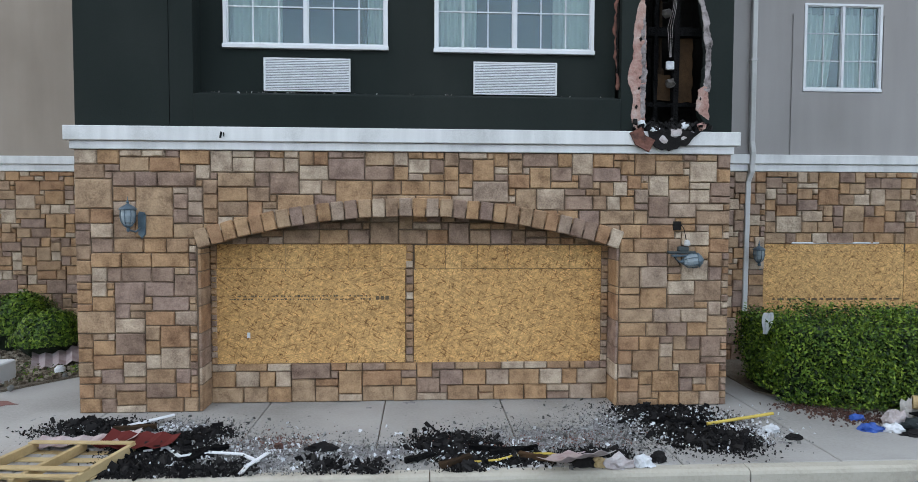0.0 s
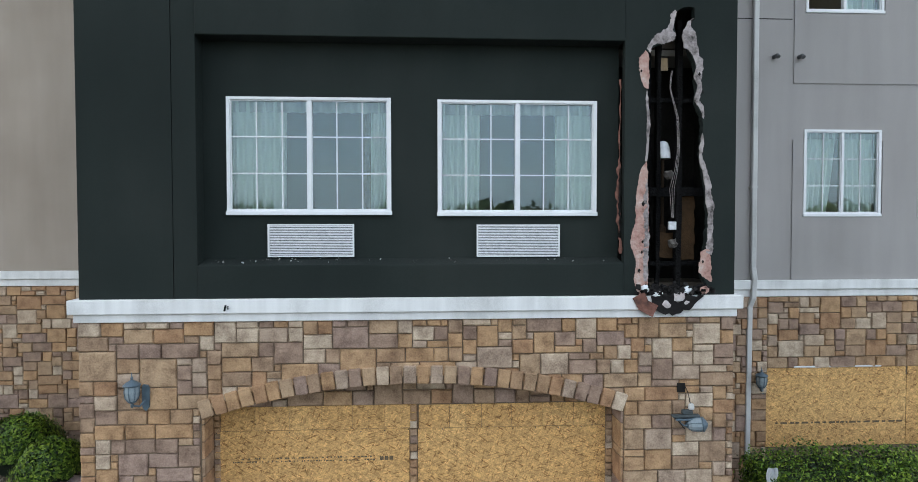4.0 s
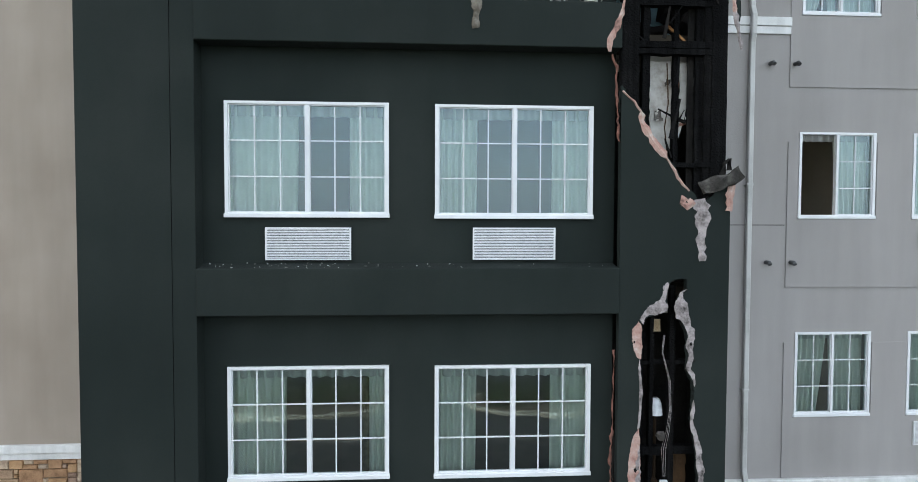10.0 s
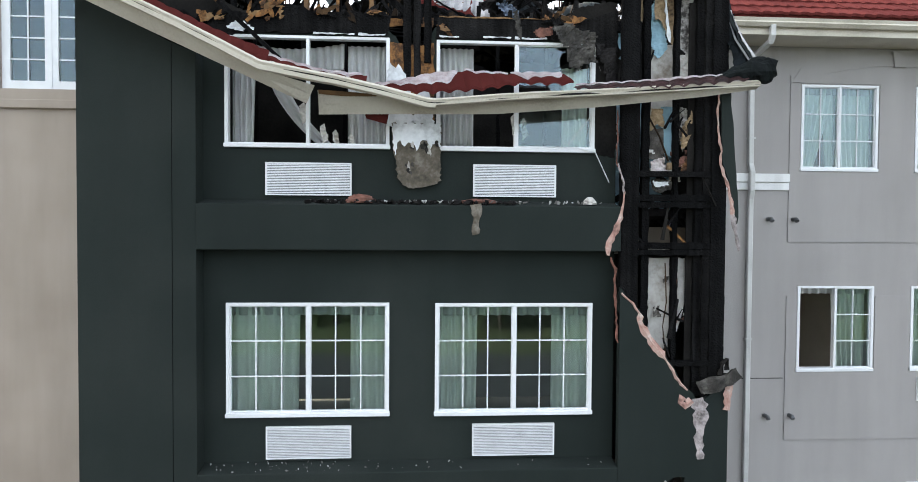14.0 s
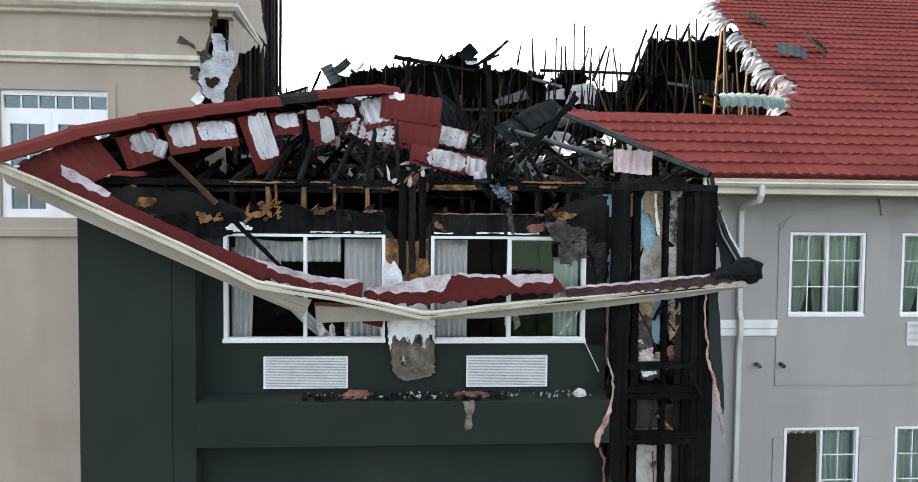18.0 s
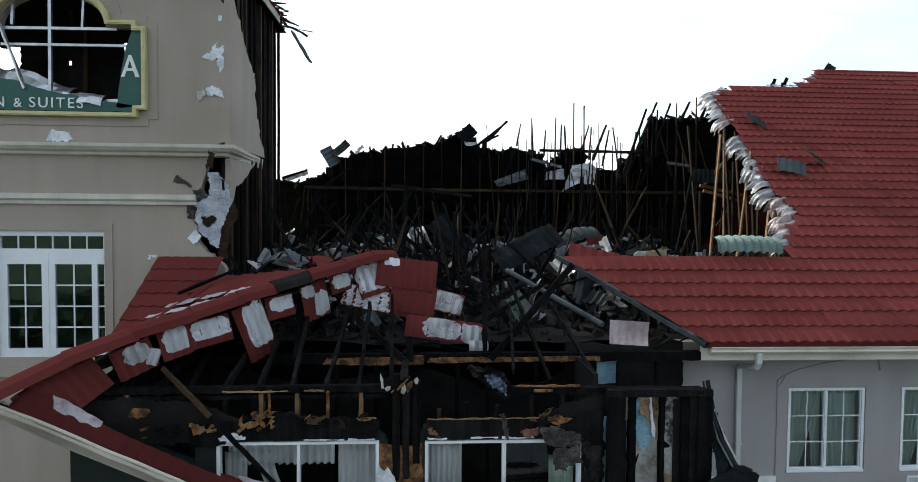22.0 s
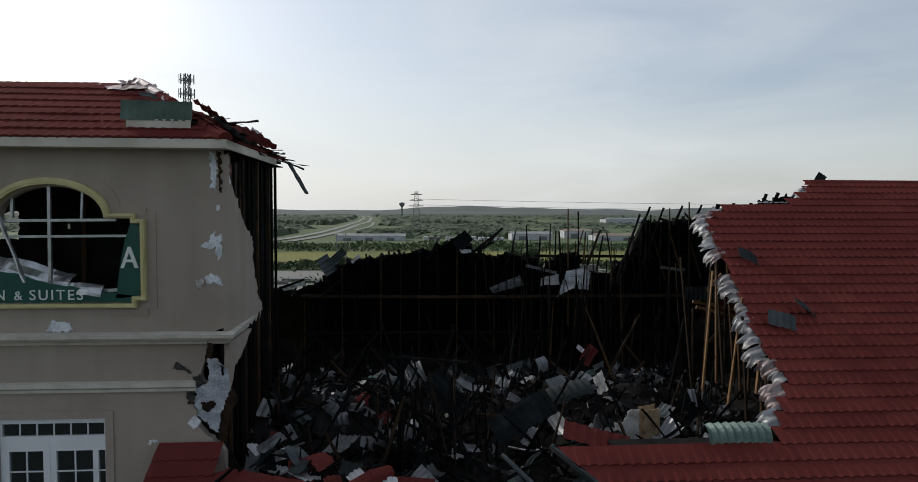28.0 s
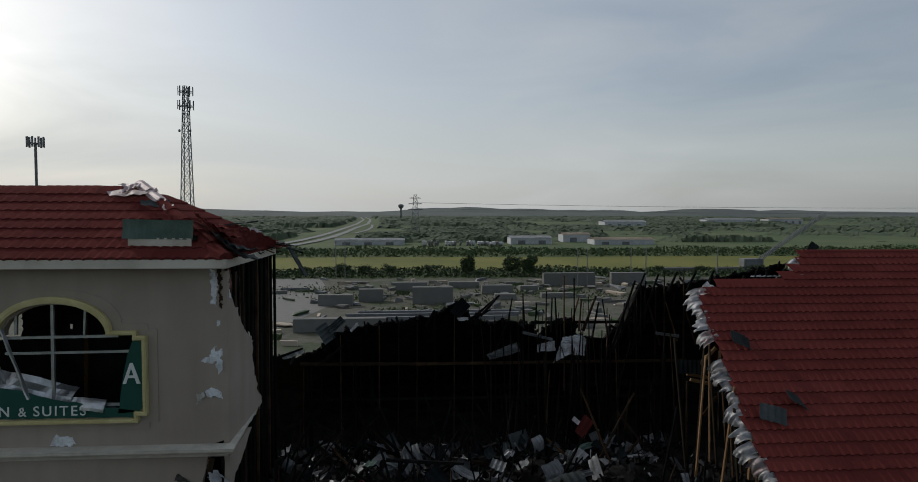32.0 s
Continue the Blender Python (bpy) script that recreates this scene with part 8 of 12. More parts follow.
torn_scrap([(3.04, 12.98), (3.12, 13.06), (3.22, 12.7), (3.28, 12.45), (3.16, 12.31), (3.09, 12.36), (3.04, 12.6)], YF + 0.24, ROOMBLUE, 44, "torn blue-painted wallboard hanging in the frame")
torn_scrap([(3.08, 13.08), (3.36, 13.09), (3.36, 12.47), (3.29, 12.5), (3.21, 12.69), (3.14, 12.79), (3.09, 12.8)], YF + 0.205, BACKBOARD, 4, "tan paper back of torn wallboard hanging in the frame")
scrap([(3.20, 13.05), (3.235, 13.05), (3.25, 12.8), (3.29, 12.62), (3.28, 12.5), (3.25, 12.52), (3.22, 12.75)], YF + 0.17, WRAP, 45, "narrow white strip curling off the wallboard")
scrap([(2.86, 13.02), (2.95, 13.07), (2.95, 12.78), (2.87, 12.74)], YF + 0.14, BACKBOARD, 46, "tan paper scrap beside a charred stud")
scrap([(3.41, 13.09), (3.60, 13.09), (3.59, 12.49), (3.53, 12.36), (3.42, 12.45)], YF + 0.22, SPOTTED, 5, "soot-spotted gypsum strip between charred studs")
torn_scrap([(3.42, 12.35), (3.55, 12.38), (3.6, 12.22), (3.6, 11.9), (3.42, 11.9)], YF + 0.21, GYPSUM, 47, "pale curled gypsum strip between charred studs")
torn_scrap([(3.42, 12.02), (3.58, 12.0), (3.6, 11.85), (3.42, 11.82)], YF + 0.19, BACKBOARD, 48, "tan torn board between charred studs")
scrap([(3.21, 11.7), (3.37, 11.7), (3.37, 11.05), (3.24, 11.1)], YF + 0.26, ROOMBLUE, 49, "blue-painted wallboard seen past the studs")
torn_scrap([(3.04, 11.68), (3.22, 11.66), (3.22, 11.42), (3.14, 11.46), (3.05, 11.38)], YF + 0.2, BACKBOARD, 50, "scorched tan board above a hanging cloth")
scrap([(3.03, 11.42), (3.23, 11.42), (3.24, 11.02), (3.03, 11.03)], YF + 0.22, SCORCHGREYBOARD, 6, "dark patterned cloth hanging in the burnt frame")
torn_scrap([(3.42, 11.68), (3.6, 11.66), (3.59, 11.34), (3.47, 11.12), (3.43, 11.3)], YF + 0.2, SPOTTED, 51, "stained board curling between charred studs")
torn_scrap([(3.43, 11.4), (3.5, 11.5), (3.57, 11.66), (3.59, 11.4), (3.5, 11.2), (3.44, 11.14)], YF + 0.16, BACKBOARD, 52, "tan torn board curling between charred studs", 0.05)
torn_scrap([(3.04, 10.99), (3.23, 11.04), (3.25, 10.87), (3.04, 10.86)], YF + 0.17, CLOTH, 53, "pink-white crumpled cloth on a charred plate", 0.06)
scrap([(3.26, 10.98), (3.36, 10.98), (3.36, 10.89), (3.26, 10.89)], YF + 0.18, BACKBOARD, 54, "small tan box end on a charred plate")
torn_scrap([(3.46, 10.93), (3.52, 11.05), (3.62, 11.03), (3.62, 10.84), (3.46, 10.86)], YF + 0.18, SCORCHOSB, 55, "scorched brown board on a charred plate")
torn_scrap([(3.04, 10.77), (3.34, 10.76), (3.34, 10.66), (3.21, 10.6), (3.05, 10.64)], YF + 0.17, SMOKEBOARD, 7, "grey ash-covered scraps between two plates", 0.06)
torn_scrap([(3.07, 10.74), (3.30, 10.73), (3.28, 10.69), (3.1, 10.67)], YF + 0.14, WRAP, 56, "white scrap on a charred plate", 0.04)
part("splinter", beam(bmesh.new(), (3.26, YF + 0.2, 10.2), (3.52, YF + 0.12, 9.93), 0.05, 0.03, 0.005, rng, 1.0, 5), SCORCHOSB, fr_, "brown split board leaning in the frame")
bm = bmesh.new()
tube(bm, [(3.0, YF + 0.2, 11.6), (3.15, YF + 0.15, 11.3), (3.28, YF + 0.18, 11.0)], 0.012, 6)
tagged(part("loose_cable", bm, SCORCH), "burnt cable dangling among the studs", "cable")
bm = bmesh.new()
tube(bm, [(3.22, YF + 0.08, 9.7), (3.24, YF + 0.07, 9.2), (3.2, YF + 0.08, 8.9), (3.25, YF + 0.08, 8.5)], 0.008, 6)
tagged(part("loose_cable", bm, SCORCH), "burnt cable dangling among the studs", "cable")
# loose splinters and scraps caught in the frame
for k in range(26):
    x, z = rng.uniform(2.68, 3.85), rng.uniform(8.5, 12.9)
    if (z < 9.3 and x < 3.1) or (z > 11.6 and 2.98 < x < 3.62):
        continue
    y = YF + rng.uniform(0.0, 0.14)
    ln, a = rng.uniform(0.12, 0.55), radians(rng.gauss(90, 28))
    x1 = max(2.66, min(3.94, x + ln * math.cos(a)))
    part("splinter", beam(bmesh.new(), (x, y, z), (x1, y + rng.uniform(-0.05, 0.05), min(13.1, z + ln * math.sin(a))), rng.uniform(0.015, 0.05), rng.uniform(0.012, 0.03), 0.006, rng, 0.5, 4), rng.choice((CHAR, CHAR, CHAR, SOOT)), fr_)
for k in range(16):
    x, z, w, h = rng.uniform(2.95, 3.55), rng.choice((rng.uniform(8.6, 9.6), rng.uniform(10.7, 11.1))), rng.uniform(0.04, 0.14), rng.uniform(0.06, 0.24)
    v_, f_ = crumpled([(x, z), (x + w, z + 0.02), (x + w * 0.8, z + h), (x + 0.1 * w, z + h * 0.8)], 0.03, 0.018, k, 0.03)
    tagged(raw("wallboard_scrap", [(a_, YF + 0.19 + b_, c_) for a_, b_, c_ in v_], f_, rng.choice((GYPSUM, GYPSUM, CLOTH, SCORCHFOAM, SCORCHGREYBOARD))), "burnt ragged scrap hanging between charred studs", "wallboard scrap", "wallboard scraps in the burnt frame")
# inside the lower hole
for a, b in ((2.94, 3.02), (3.10, 3.15), (3.36, 3.43)):
    stud(a, b, 3.46, 6.9, YF + 0.20, 0.09, CHAR)
for z in (3.785, 4.675, 4.73, 5.86):
    rail(2.92, 3.72, z, z + 0.055, YF + 0.21, 0.09, CHAR)
part("sheathing", B(3.52, 3.94, YF + 0.16, YF + 0.18, 8.0, 13.0), SOOT, fr_, "black sheathing behind the studs")
part("sheathing", B(2.66, 2.90, YF + 0.16, YF + 0.18, 8.7, 13.0), SOOT, fr_, "black sheathing behind the studs")
scrap(rect(3.12, 3.36, 3.88, 4.21), YF + 0.30, SCORCH, 9, "brown scorched board at the back of the hole")
scrap(rect(3.43, 3.64, 3.86, 4.69), YF + 0.30, SCORCH, 10, "brown scorched board at the back of the hole")
scrap(rect(3.13, 3.265, 6.28, 6.44), YF + 0.28, BACKBOARD, 11, "pale tan board end in the hole")
scrap(rect(2.98, 3.06, 6.2, 6.4), YF + 0.33, BACKBOARD, 12, "tan paper scrap at the back of the hole")
lampsh = thing("table_lamp", "white lamp shade standing in the burnt room", "lamp", at=(3.24, YF + 0.36, 5.165))
part("shade", lathe(bmesh.new(), [(0.098, 0.0), (0.096, 0.06), (0.085, 0.14), (0.062, 0.20), (0.03, 0.222), (0.025, 0.218), (0.058, 0.192), (0.08, 0.135), (0.09, 0.06), (0.092, 0.0)], 18), WRAP, lampsh, "white cone lamp shade")
part("base", lathe(bmesh.new(), [(0.05, -0.98), (0.05, -0.9), (0.02, -0.85), (0.02, 0.1)], 12), SCORCH, lampsh)
for k in range(3):
    bm = bmesh.new()
    tube(bm, [(3.265 + 0.01 * k, YF + 0.17, 6.25), (3.25 + 0.006 * k, YF + 0.17, 6.03), (3.345 + 0.012 * k, YF + 0.17, 5.65), (3.36 + 0.012 * k, YF + 0.17, 5.26), (3.32 + 0.02 * k, YF + 0.17, 4.99), (3.26 + 0.03 * k, YF + 0.17, 4.77), (3.29 + 0.012 * k, YF + 0.17, 4.4)], 0.002, 5)
    tagged(part("loose_cable", bm, CLOTH), "pale house wire dangling in the torn hole", "cable", "wires in the torn hole")
ob = part("junction_box", box(bmesh.new(), 3.25, 3.35, YF + 0.16, YF + 0.20, 4.245, 4.35, 0.006), WRAP)
tagged(ob, "white outlet box still on a charred stud", "outlet")
# pale scraps in a dark board colour, painting in the dimness of the hole
for x, z in ((3.245, 4.94), (3.30, 4.07)):
    bm = bmesh.new()
    bmesh.ops.create_icosphere(bm, subdivisions=2, radius=0.06)
    for v in bm.verts:
        v.co *= 1 + 0.6 * noise.noise(v.co * 30 + Vector((x, z, 0)))
    ob = part("insulation_tuft", bm, SCORCHGREYBOARD)
    ob.location = (x, YF + 0.16, z)
    tagged(ob, "crumpled pale scrap caught on the studs, coloured dark for the dim hole", "insulation", "tufts of insulation")

# ---- burnt top floor of the bay ----
top_ = thing("wall_top_frame", "charred header, plates and posts of the burnt top floor", "wall frame", kind="structure")
rng = random.Random(41)


def tim(a, b, w, h, mt=CHAR, parent=None, rough=0.008, name="timber", taper=1.0):
    bm = bmesh.new()
    ln = (Vector(b) - Vector(a)).length
    beam(bm, a, b, w, h, rough, rng, taper, max(2, int(ln / 0.14)))
    return part(name, bm, mt, parent or top_)


tim((-3.98, YW + 0.08, 13.12), (-0.05, YW + 0.08, 13.14), 0.12, 0.08)
tim((1.45, YW + 0.08, 13.10), (3.95, YW + 0.08, 13.07), 0.12, 0.08)
tim((-3.9, YW + 0.10, 13.03), (-0.2, YW + 0.10, 13.04), 0.09, 0.05)
for x0, x1 in ((-0.10, 0.0), (0.03, 0.12), (0.15, 0.26)):
    tim(((x0 + x1) / 2, YW + 0.02, 11.95 + rng.uniform(0, 0.25)), ((x0 + x1) / 2, YW + 0.05, 13.18 + rng.uniform(0, 0.15)), 0.09, 0.12)
for x in (-3.8, -3.4, -3.0, -2.6, -2.2, -1.75, -1.3, -0.9, -0.5, 0.5, 0.85, 1.25, 1.7, 2.1, 2.45):
    z1 = 13.08 if x < 0 or x > 1.5 else rng.uniform(12.8, 13.0)
    tim((x, YW + 0.09, 12.6), (x, YW + 0.09, z1), 0.05, 0.09, rng.choice((CHAR, CHAR, SCORCH, TIMBER)), name="stud")


def scab(loop, y, mat_, seed, name="burnt_sheathing", amp=0.03, th=0.014):
    return part(name, plate(ragged(ragged(loop, 0.11, amp, random.Random(seed)), 0.032, amp * 0.55, random.Random(seed + 500)), [], y, y + th), mat_, top_)


scab([(-3.92, 12.35), (-2.5, 12.5), (-0.3, 12.52), (-0.28, 12.72), (-1.0, 12.78), (-1.6, 12.86), (-2.0, 12.75), (-2.5, 13.0), (-3.2, 13.02), (-3.92, 13.08)], YW + 0.005, SOOT, 1)
scab([(-2.60, 12.45), (-2.28, 12.44), (-2.0, 12.515), (-0.3, 12.51), (-0.25, 12.76), (-0.32, 12.77), (-0.55, 12.76), (-0.73, 12.8), (-0.91, 12.78), (-1.17, 12.76), (-1.34, 12.85), (-1.55, 12.86), (-1.9, 12.74), (-2.15, 12.76), (-2.6, 12.7)], YW - 0.042, CHAR, 31, amp=0.018)
scab([(0.30, 12.49), (1.9, 12.50), (2.62, 12.40), (2.62, 12.9), (2.1, 12.74), (1.81, 12.745), (0.33, 12.75)], YW - 0.042, CHAR, 33, amp=0.010)
scab([(0.28, 12.50), (2.6, 12.50), (2.62, 13.0), (2.2, 12.95), (1.7, 12.72), (1.0, 12.7), (0.5, 12.68)], YW + 0.005, SOOT, 2)
scab([(2.30, 11.1), (2.62, 11.05), (2.64, 12.6), (2.32, 12.6)], YW - 0.012, SOOT, 12)
scab([(-3.35, 12.8), (-3.15, 12.8), (-3.1, 12.9), (-3.3, 12.92)], YW - 0.012, SCORCHOSB, 5, "split_board")
scab([(-0.285, 11.42), (0.29, 11.38), (0.285, 12.44), (0.1, 12.4), (-0.1, 12.42), (-0.285, 12.44)], YW - 0.010, SCORCHOSB, 6, "strand_panel", 0.015)
scab([(-0.29, 11.4), (0.08, 11.4), (0.0, 11.85), (-0.06, 12.0), (-0.15, 12.16), (-0.2, 12.12), (-0.27, 12.2)], YW - 0.065, WRAP, 7, "wrap_scrap", 0.03)
scab([(0.02, 11.38), (0.29, 11.35), (0.27, 11.52), (0.2, 11.95), (0.1, 11.85)], YW - 0.065, WRAP, 8, "wrap_scrap", 0.03)


def scrunch(loop, y, mat_, seed, name, lab="", amp=0.05, cell=0.03, rough=0.03, parent=None):
    v_, f_ = crumpled(loop, amp, cell, seed, rough)
    return raw(name, [(a_, y + b_, c_) for a_, b_, c_ in v_], f_, mat_, parent, lab)


scrunch([(1.52, 12.59), (1.6, 12.64), (1.76, 12.65), (1.77, 12.56), (1.61, 12.51)], YW - 0.08, SCORCHFOAM, 10, "scorched_foam", "smooth red-brown lump of melted foam", 0.03, 0.02, 0.01, top_)


def splinters(x0, x1, z0, z1, n, seed, lean=0.0, mats=(SCORCHOSB, SCORCHOSB, TIMBER, CHAR)):
    """Slivers of split board sticking out of a burnt edge."""
    r = random.Random(seed)
    for k in range(n):
        x, z = r.uniform(x0, x1), r.uniform(z0, z1)
        L_, a = r.uniform(0.05, 0.2), lean + r.uniform(-0.9, 0.9)
        w_ = r.uniform(0.012, 0.05)
        c_, s_ = math.cos(a), math.sin(a)
        P = [(x - s_ * w_, z + c_ * w_), (x + c_ * L_ * 0.6 - s_ * w_ * r.uniform(0.3, 1.2), z + s_ * L_ * 0.6 + c_ * w_), (x + c_ * L_, z + s_ * L_), (x + c_ * L_ * 0.5 + s_ * w_ * 0.6, z + s_ * L_ * 0.5 - c_ * w_ * 0.6), (x, z - w_ * 0.4)]
        bm = plate(ragged(P, 0.03, 0.006, r), [], YW - 0.075 - 0.002 * k, YW - 0.066 - 0.002 * k)
        tilt = r.uniform(-0.35, 0.15)
        for v in bm.verts:
            v.co.y += tilt * (v.co.z - z) + 0.2 * r.uniform(-1, 1) * abs(v.co.x - x) * 0.2
        part("split_board", bm, r.choice(mats), top_)


splinters(-2.6, -2.3, 12.62, 12.74, 12, 71, 0.3)
splinters(-2.0, -1.75, 12.62, 12.78, 12, 72, 0.5)
splinters(-1.85, -1.6, 12.76, 12.86, 9, 73, 0.4, (TIMBER, SCORCHOSB))
splinters(-1.74, -1.58, 12.60, 12.74, 5, 74, 1.3, (TIMBER, SCORCHOSB, SCORCHOSB))
splinters(-1.2, -0.4, 12.74, 12.79, 16, 75, 0.1, (SCORCHOSB, CHAR, SCORCH))
splinters(1.62, 2.02, 12.68, 12.80, 20, 76, 0.2, (SCORCHOSB, SCORCHOSB, SCORCH, CHAR))
splinters(0.3, 0.42, 12.58, 12.64, 4, 77, 0.2)
splinters(-3.3, -2.7, 12.55, 12.7, 7, 78, 0.2, (SCORCHOSB, CHAR, CHAR))
splinters(-0.25, 0.3, 13.08, 13.26, 9, 79, 1.2, (WRAP, GYPSUM, SCORCHOSB, CHAR))
# tan split edges left on the plates
for x0_, x1_, z_, h_ in ((-2.2, -1.4, 13.125, 0.014), (-1.2, -0.95, 13.13, 0.012), (-0.55, -0.3, 12.775, 0.012), (0.35, 1.8, 12.755, 0.012), (1.7, 1.95, 13.10, 0.03), (1.46, 2.3, 13.165, 0.02)):
    scab([(x0_, z_), ((x0_ + x1_) / 2, z_ - 0.004), (x1_, z_), (x1_, z_ + h_), (x0_, z_ + h_)], YW - 0.052, TIMBER if h_ < 0.02 else SCORCHOSB, int(z_ * 1000 + x0_ * 10), "split_edge", 0.008, 0.02)
for x, z0_, z1_ in ((-1.64, 12.86, 13.12), (-0.91, 12.78, 13.12)):
    tim((x, YW + 0.01, z0_), (x, YW + 0.02, z1_), 0.03, 0.05, SCORCHOSB, name="stud")
# thin melted wrap along the window heads
scrunch([(-2.25, 12.56), (-2.1, 12.64), (-1.92, 12.57), (-1.93, 12.52), (-2.18, 12.52)], YW - 0.09, WRAP, 81, "wrap_scrap", "white wrap melted over the window head", 0.05, 0.02, 0.02, top_)
for k, (x0_, x1_) in enumerate(((-1.2, -0.7), (-0.65, -0.32), (0.9, 1.25), (0.35, 0.6), (1.3, 1.7))):
    scab([(x0_, 12.505), (x1_, 12.505), (x1_, 12.525), ((x0_ + x1_) / 2, 12.518), (x0_, 12.53)], YW - 0.06, WRAP, 90 + k, "wrap_scrap", 0.012)
# scorched felt hanging at the head of the right window
hf = thing("hanging_felt", "smoke-grey felt and mesh hanging over the window corner", "debris flap")
scrunch([(1.76, 12.64), (1.92, 12.69), (2.13, 12.62), (2.29, 12.57), (2.31, 12.42), (2.1, 12.43), (1.92, 12.40), (1.81, 12.5)], YW - 0.14, SMOKEBOARD, 82, "felt_sheet", "", 0.06, 0.025, 0.03, hf)
scrunch([(1.92, 12.38), (2.27, 12.44), (2.32, 12.22), (2.16, 12.18), (1.97, 12.12), (1.93, 12.23)], YW - 0.17, SMOKEBOARD, 83, "felt_sheet", "", 0.06, 0.025, 0.03, hf)
scrunch([(2.29, 12.5), (2.43, 12.42), (2.58, 12.4), (2.6, 12.11), (2.53, 11.8), (2.47, 11.85), (2.43, 12.17), (2.36, 12.3)], YW - 0.10, CHARBITS, 84, "felt_sheet", "charred black felt", 0.06, 0.025, 0.05, hf)
scrunch([(1.27, 12.82), (1.32, 12.84), (1.36, 12.74), (1.385, 12.5), (1.33, 12.52), (1.30, 12.7)], YW - 0.09, SMOKEBOARD, 85, "felt_strip", "narrow grey strip hanging over the header", 0.04, 0.02, 0.015, hf)
r = random.Random(86)
for k in range(14):
    x = r.uniform(1.95, 2.35)
    z = r.choice((12.42, 12.17)) + r.uniform(-0.03, 0.03)
    bm = bmesh.new()
    beam(bm, (x, YW - 0.16, z), (x + r.uniform(-0.05, 0.05), YW - 0.18, z - r.uniform(0.02, 0.09)), 0.006, 0.006, 0.002, r, 0.4, 3)
    part("frayed_thread", bm, SMOKEBOARD, hf, "frayed grey thread")
# flap between the two windows
bm = plate(ragged([(-0.23, 11.42), (0.38, 11.42), (0.37, 11.0), (0.38, 10.72), (0.25, 10.66), (0.08, 10.62), (-0.1, 10.66), (-0.17, 10.75), (-0.2, 11.0)], 0.035, 0.022, random.Random(14)), [], YW - 0.07, YW - 0.035)
SCORCHGREY = material("smoke_stained_foam", [(0.035, 0.03, 0.022), (0.10, 0.085, 0.065), (0.22, 0.20, 0.17)], 6, 30, 0.95, bump=0.7, bump_scale=30)
fl = tagged(part("foam_flap", bm, SCORCHGREY), "smoke-stained foam panel hanging between two windows", "foam panel")
part("clean_top", plate(ragged([(-0.225, 11.425), (0.375, 11.425), (0.37, 11.12), (0.33, 11.2), (0.27, 11.17), (0.24, 11.1), (0.2, 11.22), (0.12, 11.2), (0.08, 11.09), (0.05, 11.16), (-0.03, 11.19), (-0.08, 11.13), (-0.13, 11.22), (-0.16, 11.18), (-0.19, 11.02), (-0.215, 11.1)], 0.03, 0.014, random.Random(15)), [], YW - 0.078, YW - 0.0705), WRAP, fl, "white unburnt top of the panel")
r = random.Random(24)
for k in range(14):
    x, z, w_ = r.uniform(-0.17, 0.33), r.uniform(10.68, 11.16), r.uniform(0.03, 0.09)
    h_ = r.uniform(0.03, 0.12)
    part("burnt_crust", plate(ragged([(x, z), (x + w_ * 0.5, z - h_ * 0.3), (x + w_ * 0.5, z + h_ * 0.6), (x + w_ * 0.2, z + h_), (x - w_ * 0.2, z + h_ * 0.5)], 0.02, 0.012, r), [], YW - 0.080 - 0.0006 * k, YW - 0.0705), r.choice((CHARBITS, SMOKEBOARD, SMOKEBOARD, CHARBITS, GYPSUM)), fl, "burnt gritty crust")
# long split timber and hanging sheets
pole = thing("loose_timber", "half-burnt timber leaning down across the window", "timber")
part("upper_end", beam(bmesh.new(), (-2.95, 8.25, 13.42), (-2.32, 8.10, 12.85), 0.045, 0.055, 0.006, rng, 1.0, 8), SCORCH, pole, "brown unburnt end")
part("lower_end", beam(bmesh.new(), (-2.32, 8.10, 12.85), (-1.48, 7.91, 12.06), 0.042, 0.05, 0.006, rng, 0.8, 10), CHAR, pole, "charred lower end")
cb = tagged(scrunch([(0.9, 13.24), (1.2, 13.26), (1.4, 13.16), (1.54, 13.0), (1.5, 12.76), (1.38, 12.8), (1.12, 13.02), (0.98, 13.12)], 8.9, CHARBITS, 91, "cloth_scrap", "", 0.22, 0.03, 0.02), "dark cloth bundle hanging into the burnt room", "cloth")
scrunch([(1.12, 13.17), (1.26, 13.18), (1.42, 13.05), (1.44, 12.88), (1.36, 12.92), (1.2, 13.05)], 8.74, BLUECLOTH, 92, "faded_patch", "faded blue-grey patch of the cloth", 0.16, 0.03, 0.03, cb)
bm = bmesh.new()
tube(bm, [(1.75, YW - 0.06, 11.16), (2.1, YW - 0.07, 11.15), (2.33, YW - 0.08, 11.10), (2.52, YW - 0.06, 10.72)], 0.006, 5)
tagged(part("bent_strip", bm, VINYL), "thin white window strip hanging loose from the frame", "window strip")
bm = bmesh.new()
tube(bm, [(2.0, YW - 0.02, 11.2), (2.28, YW - 0.03, 11.55), (2.3, YW - 0.03, 11.2)], 0.008, 5)
tagged(part("bent_strip", bm, VINYL), "bent white muntin leaning in the broken sash", "window strip")

